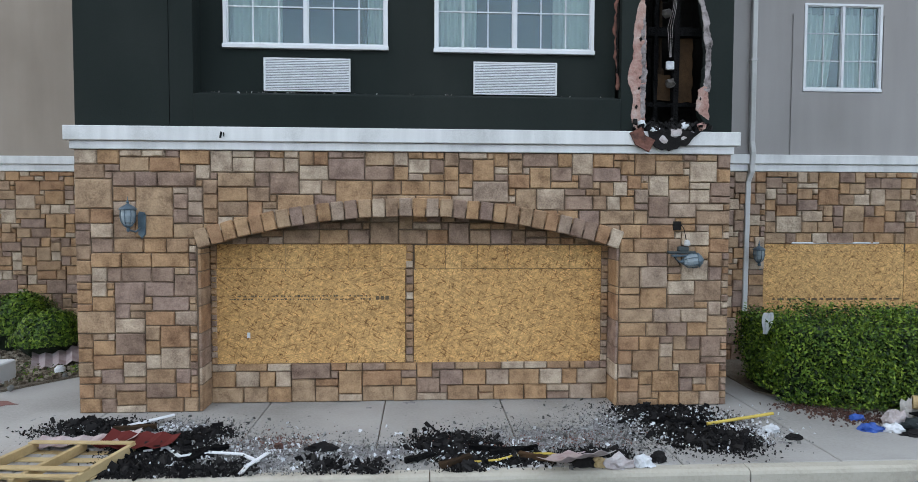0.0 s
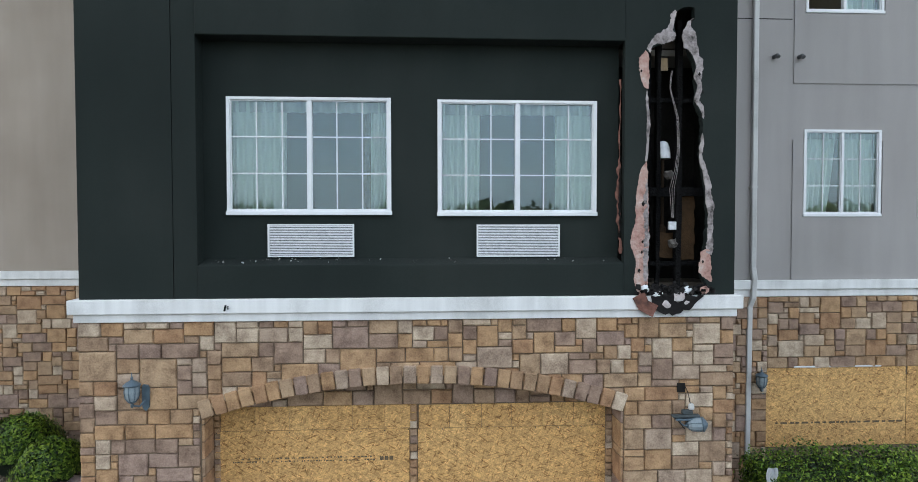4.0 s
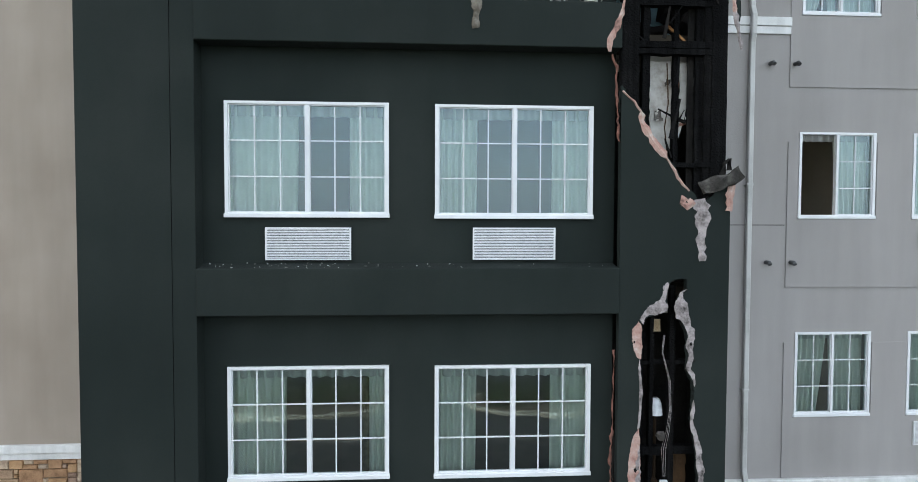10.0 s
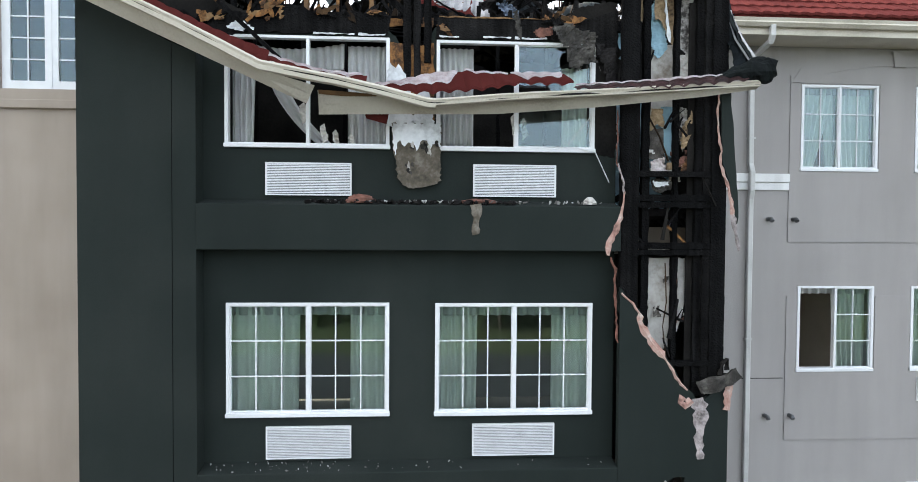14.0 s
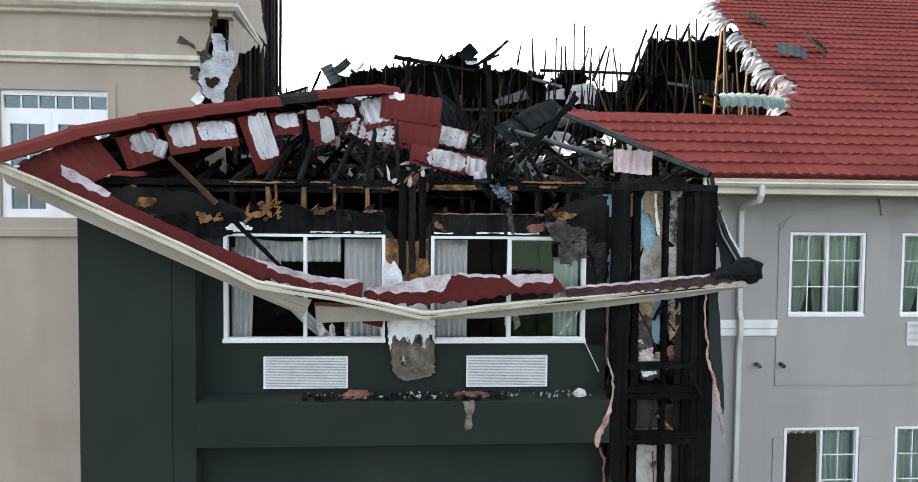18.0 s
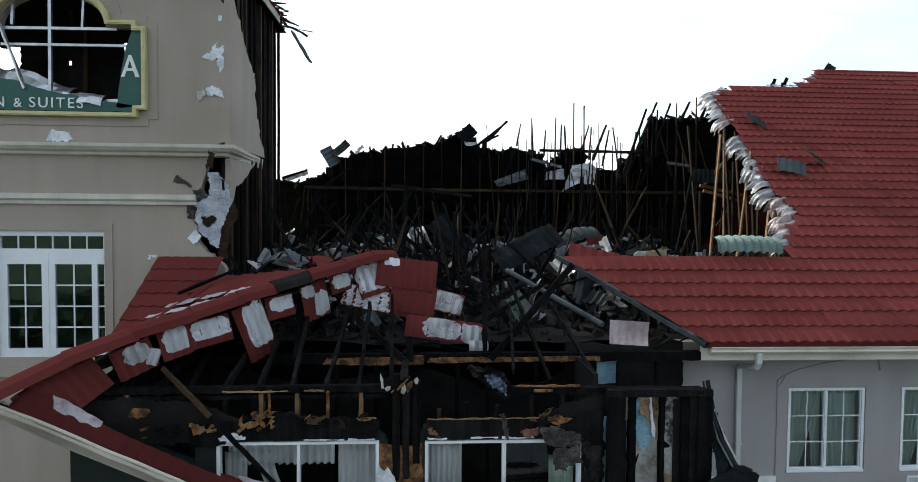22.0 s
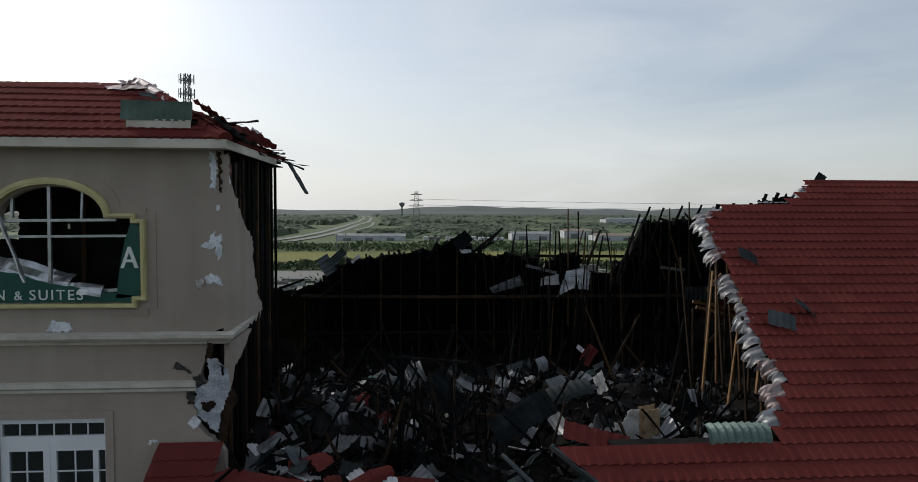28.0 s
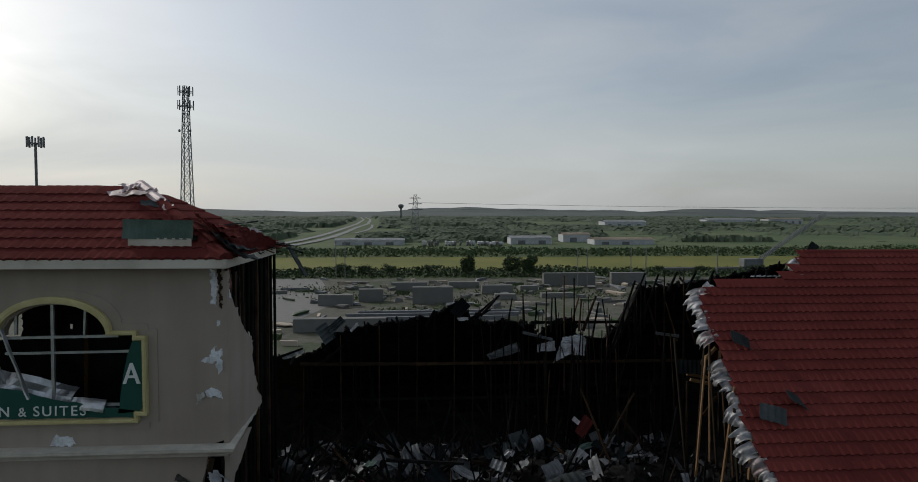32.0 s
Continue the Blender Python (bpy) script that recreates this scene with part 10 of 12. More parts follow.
def side_patch(loop, dx, mat_, seed, lab, amp=0.03):
    bm = plate(ragged(loop, 0.07, amp, random.Random(seed)), [], 0, 0.012)
    for v in bm.verts:
        v.co = (TX + 0.035 + dx + v.co.y + 0.02 * noise.noise(v.co * 5), v.co.x, v.co.z)
    return tagged(part("torn_patch", bm, mat_), lab, "torn patch", GP)


torn_patch([(-3.86, 18.28), (-3.7, 18.34), (-3.66, 18.52), (-3.46, 18.50), (-3.46, 18.1), (-3.54, 17.98), (-3.58, 18.25), (-3.75, 18.2)], YT - 0.012, WRAP, 1, "white torn patch in the beige stucco")
torn_patch([(-3.8, 17.66), (-3.66, 17.75), (-3.46, 17.62), (-3.46, 17.5), (-3.62, 17.58), (-3.75, 17.55)], YT - 0.012, WRAP, 2, "white torn streak in the beige stucco", 0.02)
torn_patch([(-3.96, 17.42), (-3.86, 17.5), (-3.78, 17.6), (-3.82, 17.66), (-3.95, 17.6)], YT - 0.012, GYPSUM, 3, "scraped hollow in the beige stucco", 0.02)
torn_patch([(-6.68, 16.66), (-6.2, 16.66), (-6.28, 16.84), (-6.6, 16.86)], YT - 0.02, WRAP, 4, "white torn patch above the cornice", 0.02)
torn_patch([(-3.79, 16.14), (-3.59, 16.14), (-3.48, 15.99), (-3.39, 15.91), (-3.32, 15.59), (-3.44, 15.24), (-3.53, 14.94), (-3.57, 14.66), (-3.73, 14.79), (-3.82, 14.91), (-3.97, 15.02), (-3.95, 15.13), (-4.02, 15.24), (-3.96, 15.54), (-3.74, 15.71), (-3.73, 15.95)], YT - 0.02, HOUSEWRAP, 5, "large torn grey house wrap at the burnt tower corner", 0.03)
torn_patch([(-4.15, 14.87), (-4.0, 15.04), (-3.88, 14.92), (-4.01, 14.76)], YT - 0.035, WRAP, 36, "white loose flap of house wrap", 0.01)
torn_patch([(-3.6, 14.95), (-3.44, 15.3), (-3.24, 15.54), (-3.22, 15.28), (-3.35, 15.0), (-3.41, 14.5), (-3.56, 14.45)], YT - 0.005, SCORCH, 37, "scorched brown board behind the torn wrap", 0.03)
torn_patch([(-3.89, 15.26), (-3.71, 15.31), (-3.6, 15.28), (-3.64, 15.15), (-3.77, 15.08), (-3.86, 15.15)], YT - 0.04, SCORCH, 6, "brown burnt hollow in the torn wrap", 0.02)
torn_patch([(-3.72, 16.16), (-3.58, 16.2), (-3.54, 16.46), (-3.66, 16.5)], YT - 0.29, SCORCH, 7, "brown broken timber end under the cornice", 0.02)
torn_patch([(-4.42, 15.93), (-4.33, 16.06), (-4.2, 15.98), (-4.08, 15.9), (-4.06, 15.83), (-4.21, 15.91)], YT - 0.012, SMOKEBOARD, 8, "small scraped hole in the beige stucco", 0.02)
torn_patch([(-4.18, 15.49), (-4.0, 15.52), (-4.0, 15.24), (-4.11, 15.23)], YT - 0.03, SMOKEBOARD, 9, "peeling stucco edge at the burnt corner", 0.03)
torn_patch([(-4.03, 15.77), (-3.9, 15.82), (-3.72, 15.71), (-3.94, 15.55)], YT - 0.03, SMOKEBOARD, 38, "peeling stucco edge at the burnt corner", 0.03)
torn_patch([(-3.5, 15.98), (-3.46, 16.0), (-3.44, 15.75), (-3.49, 15.72)], YT - 0.04, CHAR, 39, "black slit in the torn wrap", 0.01)
torn_patch([(-4.9, 14.46), (-4.72, 14.5), (-4.7, 14.58), (-4.86, 14.56)], YT - 0.012, WRAP, 10, "white chip in the beige stucco above the roof", 0.02)
torn_patch([(-3.56, 18.95), (-3.48, 18.95), (-3.48, 19.05), (-3.54, 19.04)], YT - 0.012, WRAP, 15, "small white chip in the beige stucco", 0.01)
side_patch([(YT + 0.05, 19.3), (YT + 0.2, 19.2), (YT + 0.25, 19.9), (YT + 0.08, 19.95)], 0.0, WRAP, 11, "white torn board strip at the tower corner")
side_patch([(YT + 0.7, 19.1), (YT + 0.85, 19.1), (YT + 1.15, 18.5), (YT + 1.05, 18.45)], 0.0, WRAP, 12, "white torn board strip at the tower side")
side_patch([(YT + 0.3, 19.9), (YT + 1.2, 19.9), (YT + 1.25, 18.6), (YT + 1.05, 18.9), (YT + 0.7, 19.3)], -0.03, SCORCH, 13, "scorched brown boards at the tower side")
side_patch([(YT + 1.75, 18.5), (YT + 1.9, 18.35), (YT + 2.0, 17.8), (YT + 1.85, 17.7), (YT + 1.8, 18.2)], 0.0, WRAP, 14, "white torn edge of stucco at the tower side")

torn_patch([(-3.65, 20.05), (-3.56, 19.97), (-3.52, 19.7), (-3.57, 19.31), (-3.64, 19.38), (-3.66, 19.78)], YT - 0.012, WRAP, 31, "white foam bared beside the burnt corner")
torn_patch([(-3.55, 20.06), (-3.45, 20.06), (-3.45, 19.2), (-3.49, 19.42), (-3.51, 19.75)], YT - 0.008, SCORCH, 32, "charred stucco edge at the burnt corner")
side_patch([(12.72, 19.62), (12.95, 19.3), (13.25, 18.9), (13.3, 18.62), (13.12, 18.78), (12.9, 19.15), (12.75, 19.35)], 0.03, WRAP, 33, "white foam edge of the torn tower stucco", 0.06)
side_patch([(12.56, 20.0), (12.8, 20.0), (12.9, 19.7), (12.72, 19.55), (12.6, 19.75)], 0.03, SCORCHFOAM, 34, "scorched scrap of stucco under the tower eave", 0.07)
side_patch([(12.98, 18.5), (13.25, 18.4), (13.4, 17.9), (13.3, 17.3), (13.1, 17.8)], 0.03, GYPSUM, 35, "torn grey board on the stripped tower side", 0.09)
# scraps on the top band
rng = random.Random(71)
n = 240
r = np.random.RandomState(71)
c = np.stack([r.uniform(-1.3, 1.3, n), r.uniform(YF + 0.0, YW - 0.02, n), np.full(n, 10.44)], 1)
tagged(chunks("ledge_debris", c, r.uniform(0.012, 0.07, (n, 3)) * np.array([1, 1, 0.5]), CHARBITS, 72), "charred scraps lying along the stucco band", "debris", kind="stuff")
c = np.stack([r.uniform(-1.3, 2.4, 70), r.uniform(YF + 0.0, YW - 0.02, 70), np.full(70, 10.45)], 1)
tagged(chunks("ledge_scraps", c, r.uniform(0.01, 0.05, (70, 3)) * np.array([1, 1, 0.4]), ASH, 73), "pale scraps lying along the stucco band", "debris", kind="stuff")
for x, w, h, mt, lab in ((-0.6, 0.36, 0.10, SCORCHFOAM, "red-brown foam lump on the stucco band"), (2.25, 0.16, 0.09, GYPSUM, "pale crumpled scrap on the stucco band"), (0.85, 0.45, 0.05, SCORCHFOAM, "red-brown foam slab on the stucco band")):
    bm = bmesh.new()
    bmesh.ops.create_icosphere(bm, subdivisions=3, radius=0.5)
    for v in bm.verts:
        v.co = Vector((v.co.x * w, v.co.y * 0.16, max(-0.02, v.co.z * h * 1.6))) * (1 + 0.35 * noise.noise(v.co * 6 + Vector((x, 0, 0))))
    ob = part("foam_lump", bm, mt)
    ob.location = (x, YF + 0.11, 10.45)
    tagged(ob, lab, "foam lump", "foam lumps on the band")
torn_strip([(0.80, 10.42), (0.82, 10.3), (0.79, 10.15), (0.81, 10.05)], lambda t: 0.12 - 0.03 * t, YF - 0.028, SCORCHGREY, 20, 0.02)
r = np.random.RandomState(75)
for z, n, lab in ((3.885, 46, "dust and pale chips along the sill band"), (7.165, 60, "dust and pale chips along the stucco band")):
    x = np.where(r.uniform(size=n) < 0.5, r.normal(-1.6, 0.5, n), r.uniform(-2.4, 2.45, n)).clip(-2.45, 2.5)
    y = r.uniform(YF + 0.02, YW - 0.02, n)
    c = np.stack([x, y, z - 0.03 + (y - YF) * 0.2], 1)
    tagged(chunks("ledge_dust", c, r.uniform(0.004, 0.026, (n, 3)) * np.array([1, 1, 0.5]), ASH, 76), lab, "debris", kind="stuff")
bm = bmesh.new()
beam(bm, (-2.21, YF - 0.10, 3.30), (-2.19, YF - 0.12, 3.37), 0.02, 0.012)
beam(bm, (-2.17, YF - 0.10, 3.32), (-2.16, YF - 0.13, 3.36), 0.014, 0.012)
tagged(part("bent_clip", bm, GALVDARK), "small bent dark clip snagged on the white band", "metal clip")

# ---- hedge, bushes ----
def shrub(name, label, pts, normals, size, seed, core, group=""):
    t = thing(name, label, "hedge" if name == "hedge" else "bush", group)
    leaves("leaves", pts, size, LEAF, seed, t, normals=normals)
    # added dark solid behind the leaves, painted as the shade in their gaps
    part("core", core, HEDGESHADE, t)
    return t


r = np.random.RandomState(2)
n = 62000
# clipped hedge: rounded box along the wing
hx0, hx1, hy0, hy1, hh = 4.75, 11.0, 7.55, 9.25, 1.03
u = r.uniform(0, 1, (n, 2))
face = r.choice(4, n, p=(0.48, 0.34, 0.12, 0.06))
P = np.zeros((n, 3))
Nn = np.zeros((n, 3))
for k in range(4):
    m = face == k
    a, b = u[m, 0], u[m, 1]
    if k == 0:
        P[m] = np.stack([hx0 + (hx1 - hx0) * a, np.full(m.sum(), hy0), 0.03 + (hh - 0.03) * b], 1)
        Nn[m] = (0, -1, 0.2)
    elif k == 1:
        P[m] = np.stack([hx0 + (hx1 - hx0) * a, hy0 + (hy1 - hy0) * b, np.full(m.sum(), hh)], 1)
        Nn[m] = (0, 0, 1)
    elif k == 2:
        P[m] = np.stack([np.full(m.sum(), hx0), hy0 + (hy1 - hy0) * a, 0.12 + (hh - 0.12) * b], 1)
        Nn[m] = (-1, 0, 0.2)
    else:
        P[m] = np.stack([hx0 + (hx1 - hx0) * a, np.full(m.sum(), hy1), 0.12 + (hh - 0.12) * b], 1)
        Nn[m] = (0, 1, 0.2)


def hedge_warp(P):
    """Rounds the corners, skews the plan and bulges the faces."""
    out = P.copy()
    cx, cy = 0.5 * (hx0 + hx1), 0.5 * (hy0 + hy1)
    dx = np.minimum(P[:, 0] - hx0, 0.6) / 0.6
    out[:, 1] = cy + (P[:, 1] - cy) * (0.62 + 0.38 * np.sqrt(np.clip(dx, 0, 1)))
    dz = np.clip((hh - P[:, 2]) / 0.25, 0, 1)
    out[:, 1] = cy + (out[:, 1] - cy) * (0.9 + 0.1 * np.sqrt(dz))
    out[:, 1] += 0.10 * np.clip(1 - P[:, 2] / 0.5, 0, 1) * np.sign(cy - P[:, 1])
    out[:, 1] -= 0.08 * (P[:, 0] - 5.5)
    nz = np.array([noise.noise(Vector((p[0] * 1.7, p[1] * 1.7, p[2] * 2.2))) for p in P])
    return out, nz


Pw, nz = hedge_warp(P)
Pw += Nn * (0.17 * nz + r.normal(0, 0.06, n))[:, None]
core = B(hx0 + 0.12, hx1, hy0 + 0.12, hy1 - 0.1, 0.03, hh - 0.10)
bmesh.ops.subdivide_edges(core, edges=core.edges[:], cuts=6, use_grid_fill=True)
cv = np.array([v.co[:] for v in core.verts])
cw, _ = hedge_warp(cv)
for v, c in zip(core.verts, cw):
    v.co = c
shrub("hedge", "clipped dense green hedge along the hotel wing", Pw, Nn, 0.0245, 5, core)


def bush(x, y, rx, rz, seed, label):
    r = np.random.RandomState(seed)
    n = 5200
    d = r.normal(size=(n, 3))
    d /= np.linalg.norm(d, axis=1)[:, None]
    d[:, 2] = np.abs(d[:, 2]) * 1.0 - 0.12
    rad = np.array([1 + 0.22 * noise.noise(Vector(q) * 2.2 + Vector((seed, 0, 0))) for q in d.tolist()]) + r.normal(0, 0.05, n)
    P = np.array([x, y, rz * 0.45]) + d * rad[:, None] * np.array([rx, rx, rz * 0.6])
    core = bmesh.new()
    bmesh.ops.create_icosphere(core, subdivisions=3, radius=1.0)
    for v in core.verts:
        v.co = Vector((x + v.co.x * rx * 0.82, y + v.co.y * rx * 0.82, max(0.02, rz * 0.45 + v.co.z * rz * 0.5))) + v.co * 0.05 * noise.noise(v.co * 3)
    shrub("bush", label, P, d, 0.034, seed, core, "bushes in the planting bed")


bush(-5.95, 10.9, 0.52, 0.80, 21, "round clipped green bush in the gravel bed")
bush(-6.85, 11.6, 0.60, 1.0, 22, "round clipped green bush in the gravel bed")
bush(-8.3, 11.4, 0.75, 1.05, 23, "round clipped green bush in the gravel bed")
# grass tufts and litter in the bed
r = np.random.RandomState(9)
n = 5200
P = np.stack([r.uniform(-8, -4.3, n), r.uniform(8.4, 12.3, n), np.full(n, 0.05)], 1)
keep = P[:, 1] > 8.4 + np.clip((P[:, 0] + 6.2), 0, 3) * 0.95
P = P[keep]
tagged(chunks("gravel", P, r.uniform(0.02, 0.055, (len(P), 3)), PEBBLE, 10), "loose brown gravel stones in the bed", "gravel", kind="stuff")
n = 1800
P = np.stack([r.uniform(-6.6, -4.5, n), r.uniform(8.6, 10.4, n), r.uniform(0.03, 0.07, n)], 1)
P = P[P[:, 1] > 8.5 + np.clip((P[:, 0] + 6.2), 0, 3) * 0.95]
tagged(leaves("grass_tufts", P, 0.035, LEAF, 11), "thin grass and weeds at the edge of the bed", "grass", kind="stuff")

sheet("roof_sheet", "grey ribbed metal sheet lying in the gravel bed", PINKMETAL, pose(-5.45, 10.45, 0.14, 8, -6, 28), 0.9, 0.8, 5, 0.025, 0.02, 0.03)
bm = box(bmesh.new(), -0.16, 0.16, -0.22, 0.22, 0, 0.30, 0.02)
vb = thing("air_unit_cover", "off-white slatted plastic cover standing in the bed", "plastic cover", at=(-5.75, 9.25, 0.03))
part("body", bm, VINYL, vb)
for k in range(6):
    part("slot", B(-0.13, 0.13, -0.226, -0.22, 0.05 + k * 0.04, 0.068 + k * 0.04), GALV, vb)
ob = part("cap_pipe", lathe(bmesh.new(), [(0.07, 0), (0.07, 0.1), (0.05, 0.11), (0.05, 0.13), (0.01, 0.135)], 14), VINYL)
ob.location = (-5.15, 9.75, 0.03)
tagged(ob, "white capped cleanout pipe in the gravel bed", "pipe cap")
for k, (x, y, s) in enumerate(((-5.35, 8.95, 0.05), (-5.0, 9.6, 0.04), (-5.6, 9.1, 0.03))):
    bm = bmesh.new()
    bmesh.ops.create_icosphere(bm, subdivisions=1, radius=s)
    ob = part("pale_rock", bm, PRECAST)
    ob.location = (x, y, 0.05)
    tagged(ob, "small pale rock in the gravel bed", "rock", "rocks in the bed")
# reddish stain of roof grit on the walk
bm = plate(ragged([(-5.9, 8.0), (-5.2, 8.15), (-4.9, 8.35), (-5.1, 8.5), (-5.7, 8.4), (-6.1, 8.2)], 0.12, 0.05, random.Random(4)), [], 0.0, 0.004)
for v in bm.verts:
    v.co = (v.co.x, v.co.z, 0.003 + v.co.y)
REDGRIT = material("red_roof_grit", [(0.16, 0.07, 0.06), (0.22, 0.11, 0.09)], 9, 60, 0.95, bump=0.3)
tagged(part("red_grit", bm, REDGRIT), "red roof grit washed onto the walk", "grit", kind="stuff")

# ---- pallet ----
pal = thing("pallet", "weathered yellow wooden pallet lying by the kerb", "pallet", at=(-3.29, 6.22, 0.012))
pal.rotation_euler = (radians(-3), radians(0), radians(-5))
for k, x in enumerate((-0.50, 0.0, 0.50)):
    bm = box(bmesh.new(), x - 0.024, x + 0.024, -0.52, 0.52, 0.018, 0.105, 0.004)
    part("stringer", bm, PALLETWOOD, pal)
for k, y in enumerate((0.47, -0.27, -0.46)):
    w = rng.uniform(0.07, 0.10)
    ob = part("board", box(bmesh.new(), -0.53 + rng.uniform(0, 0.03), 0.53 - rng.uniform(0, 0.03), y - w / 2, y + w / 2, 0.106, 0.122, 0.002), PALLETWOOD, pal)
    ob.rotation_euler = (0, 0, radians(rng.uniform(-1.5, 1.5)))
for y in (-0.44, -0.2, 0.03, 0.25, 0.46):
    part("board", box(bmesh.new(), -0.53, 0.53, y - 0.05, y + 0.05, 0.0, 0.017, 0.002), PALLETWOOD, pal)

# ---- burnt litter on the pavement ----
def litter(name, centres, n, spread, size, mat_, seed, label, flat=0.4, thick=0.5):
    r = np.random.RandomState(seed)
    C = []
    for x, y, k, sx_, sy_ in centres:
        m = int(n * k)
        C.append(np.stack([r.normal(x, sx_, m), r.normal(y, sy_, m), np.zeros(m)], 1))
    C = np.concatenate(C)
    S = np.stack([r.uniform(*size, len(C)), r.uniform(*size, len(C)) * 0.8, r.uniform(*size, len(C)) * thick], 1)
    ok = (C[:, 1] > 6.02) & ~((C[:, 1] > YF - 0.03) & ((C[:, 0] < -2.5) | (C[:, 0] > 2.6))) & (C[:, 1] < YB - 0.03)
    C, S = C[ok], S[ok]
    C[:, 2] = S[:, 2] * 0.3 + np.abs(r.normal(0, 0.006, len(C)))
    return tagged(chunks(name, C, S, mat_, seed, flat=flat), label, "debris", kind="stuff")


BL = [(-3.48, 7.39, 0.44, 0.22), (-2.68, 6.72, 0.24, 0.33), (-2.23, 6.82, 0.22, 0.41), (-2.19, 7.17, 0.26, 0.14), (-2.49, 6.16, 0.27, 0.31), (-1.96, 6.16, 0.25, 0.16), (-1.63, 6.17, 0.17, 0.17), (-0.74, 6.25, 0.17, 0.17), (-0.34, 6.14, 0.14, 0.15), (0.38, 6.73, 0.28, 0.3), (-3.68, 7.58, 0.21, 0.13), (0.62, 6.7, 0.28, 0.25), (1.06, 6.3, 0.43, 0.13), (0.56, 6.19, 0.17, 0.18), (1.92, 6.39, 0.32, 0.15), (3.09, 7.56, 0.45, 0.42), (3.14, 6.96, 0.42, 0.38), (3.39, 6.74, 0.28, 0.32), (3.61, 6.7, 0.12, 0.13), (2.95, 7.85, 0.25, 0.18)]
GL_ = [(-1.78, 6.59, 0.51, 0.47), (-1.19, 6.47, 0.59, 0.38), (-2.56, 7.37, 0.44, 0.25), (-0.45, 6.43, 0.5, 0.34), (-3.69, 7.22, 0.26, 0.24), (1.35, 6.83, 0.75, 0.39), (2.4, 7.15, 0.43, 0.57), (3.82, 7.1, 0.26, 0.37), (1.92, 6.61, 0.43, 0.32)]


def spread(spots, x, y, seed):
    """How thickly the fall-out lies at a place."""
    f = sum(math.exp(-(((x - cx) / (rx * 0.95)) ** 2 + ((y - cy) / (ry * 0.95)) ** 2)) for cx, cy, rx, ry in spots)
    p = Vector((x, y, seed))
    return f + 0.75 * noise.noise(p * 3.1) + 0.45 * noise.noise(p * 8.7) + 0.3 * noise.noise(p * 21)


def mat_of(name, spots, limit, depth, mat_, seed, label, cell=0.026):
    """A thin uneven layer with a ragged edge lying on the pavement."""
    v, f, idx = [], [], {}
    nx, ny = int(9.6 / cell), int(2.3 / cell)

    def vert(i, j):
        if (i, j) not in idx:
            x, y = -4.9 + i * cell, 6.08 + j * cell
            h = max(0.0, min(1.0, (spread(spots, x, y, seed) - limit) * 1.6))
            idx[(i, j)] = len(v)
            v.append((x + 0.009 * noise.noise(Vector((x * 40, y * 40, 1))), y + 0.009 * noise.noise(Vector((x * 40, y * 40, 5))), 0.002 + depth * h * (0.6 + 0.9 * abs(noise.noise(Vector((x * 26, y * 26, seed)))))))
        return idx[(i, j)]

    for i in range(nx):
        for j in range(ny):
            x, y = -4.9 + (i + 0.5) * cell, 6.08 + (j + 0.5) * cell
            if (y > YF - 0.03 and (x < -2.5 or x > 2.6)) or y > YB - 0.03:
                continue
            if spread(spots, x, y, seed) > limit:
                f.append((vert(i, j), vert(i + 1, j), vert(i + 1, j + 1), vert(i, j + 1)))
    return tagged(raw(name, v, f, mat_), label, "debris", kind="stuff")


CHARBED = material("wet_char_crust", [(0.004, 0.004, 0.004), (0.010, 0.010, 0.010), (0.028, 0.027, 0.027)], 30, 120, 0.6, bump=1.0, bump_scale=70, spec=0.25, fine_amt=0.5)
mat_of("ash_bed", GL_, 0.60, 0.004, GRIT, 1, "thin bed of grey ash and grit on the pavement", 0.03)
mat_of("char_bed", BL, 0.74, 0.014, CHARBED, 2, "black crusts of wet char caked on the pavement")
BL = [(x, y, 0.4 * a * b / 0.09 + 0.02, a * 0.62, b * 0.62) for x, y, a, b in BL]
GL_ = [(x, y, 0.25 * a * b / 0.09 + 0.03, a * 0.8, b * 0.8) for x, y, a, b in GL_]
litter("char_litter", BL, 6000, 1, (0.006, 0.032), CHARBITS, 81, "black charred crumbs strewn over the pavement", 0.3, 0.3)
litter("char_litter", BL, 70, 1, (0.04, 0.12), CHARBITS, 82, "larger charred lumps lying on the pavement", 0.2, 0.3)
litter("ash_litter", GL_, 3600, 1, (0.004, 0.015), ASH, 83, "grey ash and broken bits strewn over the pavement")
litter("ash_litter", GL_, 130, 1, (0.02, 0.06), ASH, 84, "pale broken flakes strewn over the pavement", 0.3, 0.25)
litter("pale_litter", [(3.4, 7.1, 0.5, 0.45, 0.25), (-2.9, 7.35, 0.2, 0.4, 0.12), (1.0, 6.45, 0.2, 0.4, 0.1), (3.9, 6.9, 0.1, 0.2, 0.1), (3.1, 7.4, 0.5, 0.4, 0.3), (-1.6, 6.6, 0.4, 0.6, 0.3), (0.6, 6.5, 0.4, 0.6, 0.25)], 420, 1, (0.010, 0.05), WRAP, 85, "white plaster flakes among the char", 0.25, 0.3)
litter("pink_litter", [(-1.35, 6.85, 0.4, 0.25, 0.15), (0.8, 6.7, 0.3, 0.4, 0.12), (1.9, 6.8, 0.3, 0.3, 0.15)], 900, 1, (0.006, 0.02), SCORCHFOAM, 86, "reddish grit strewn over the pavement")


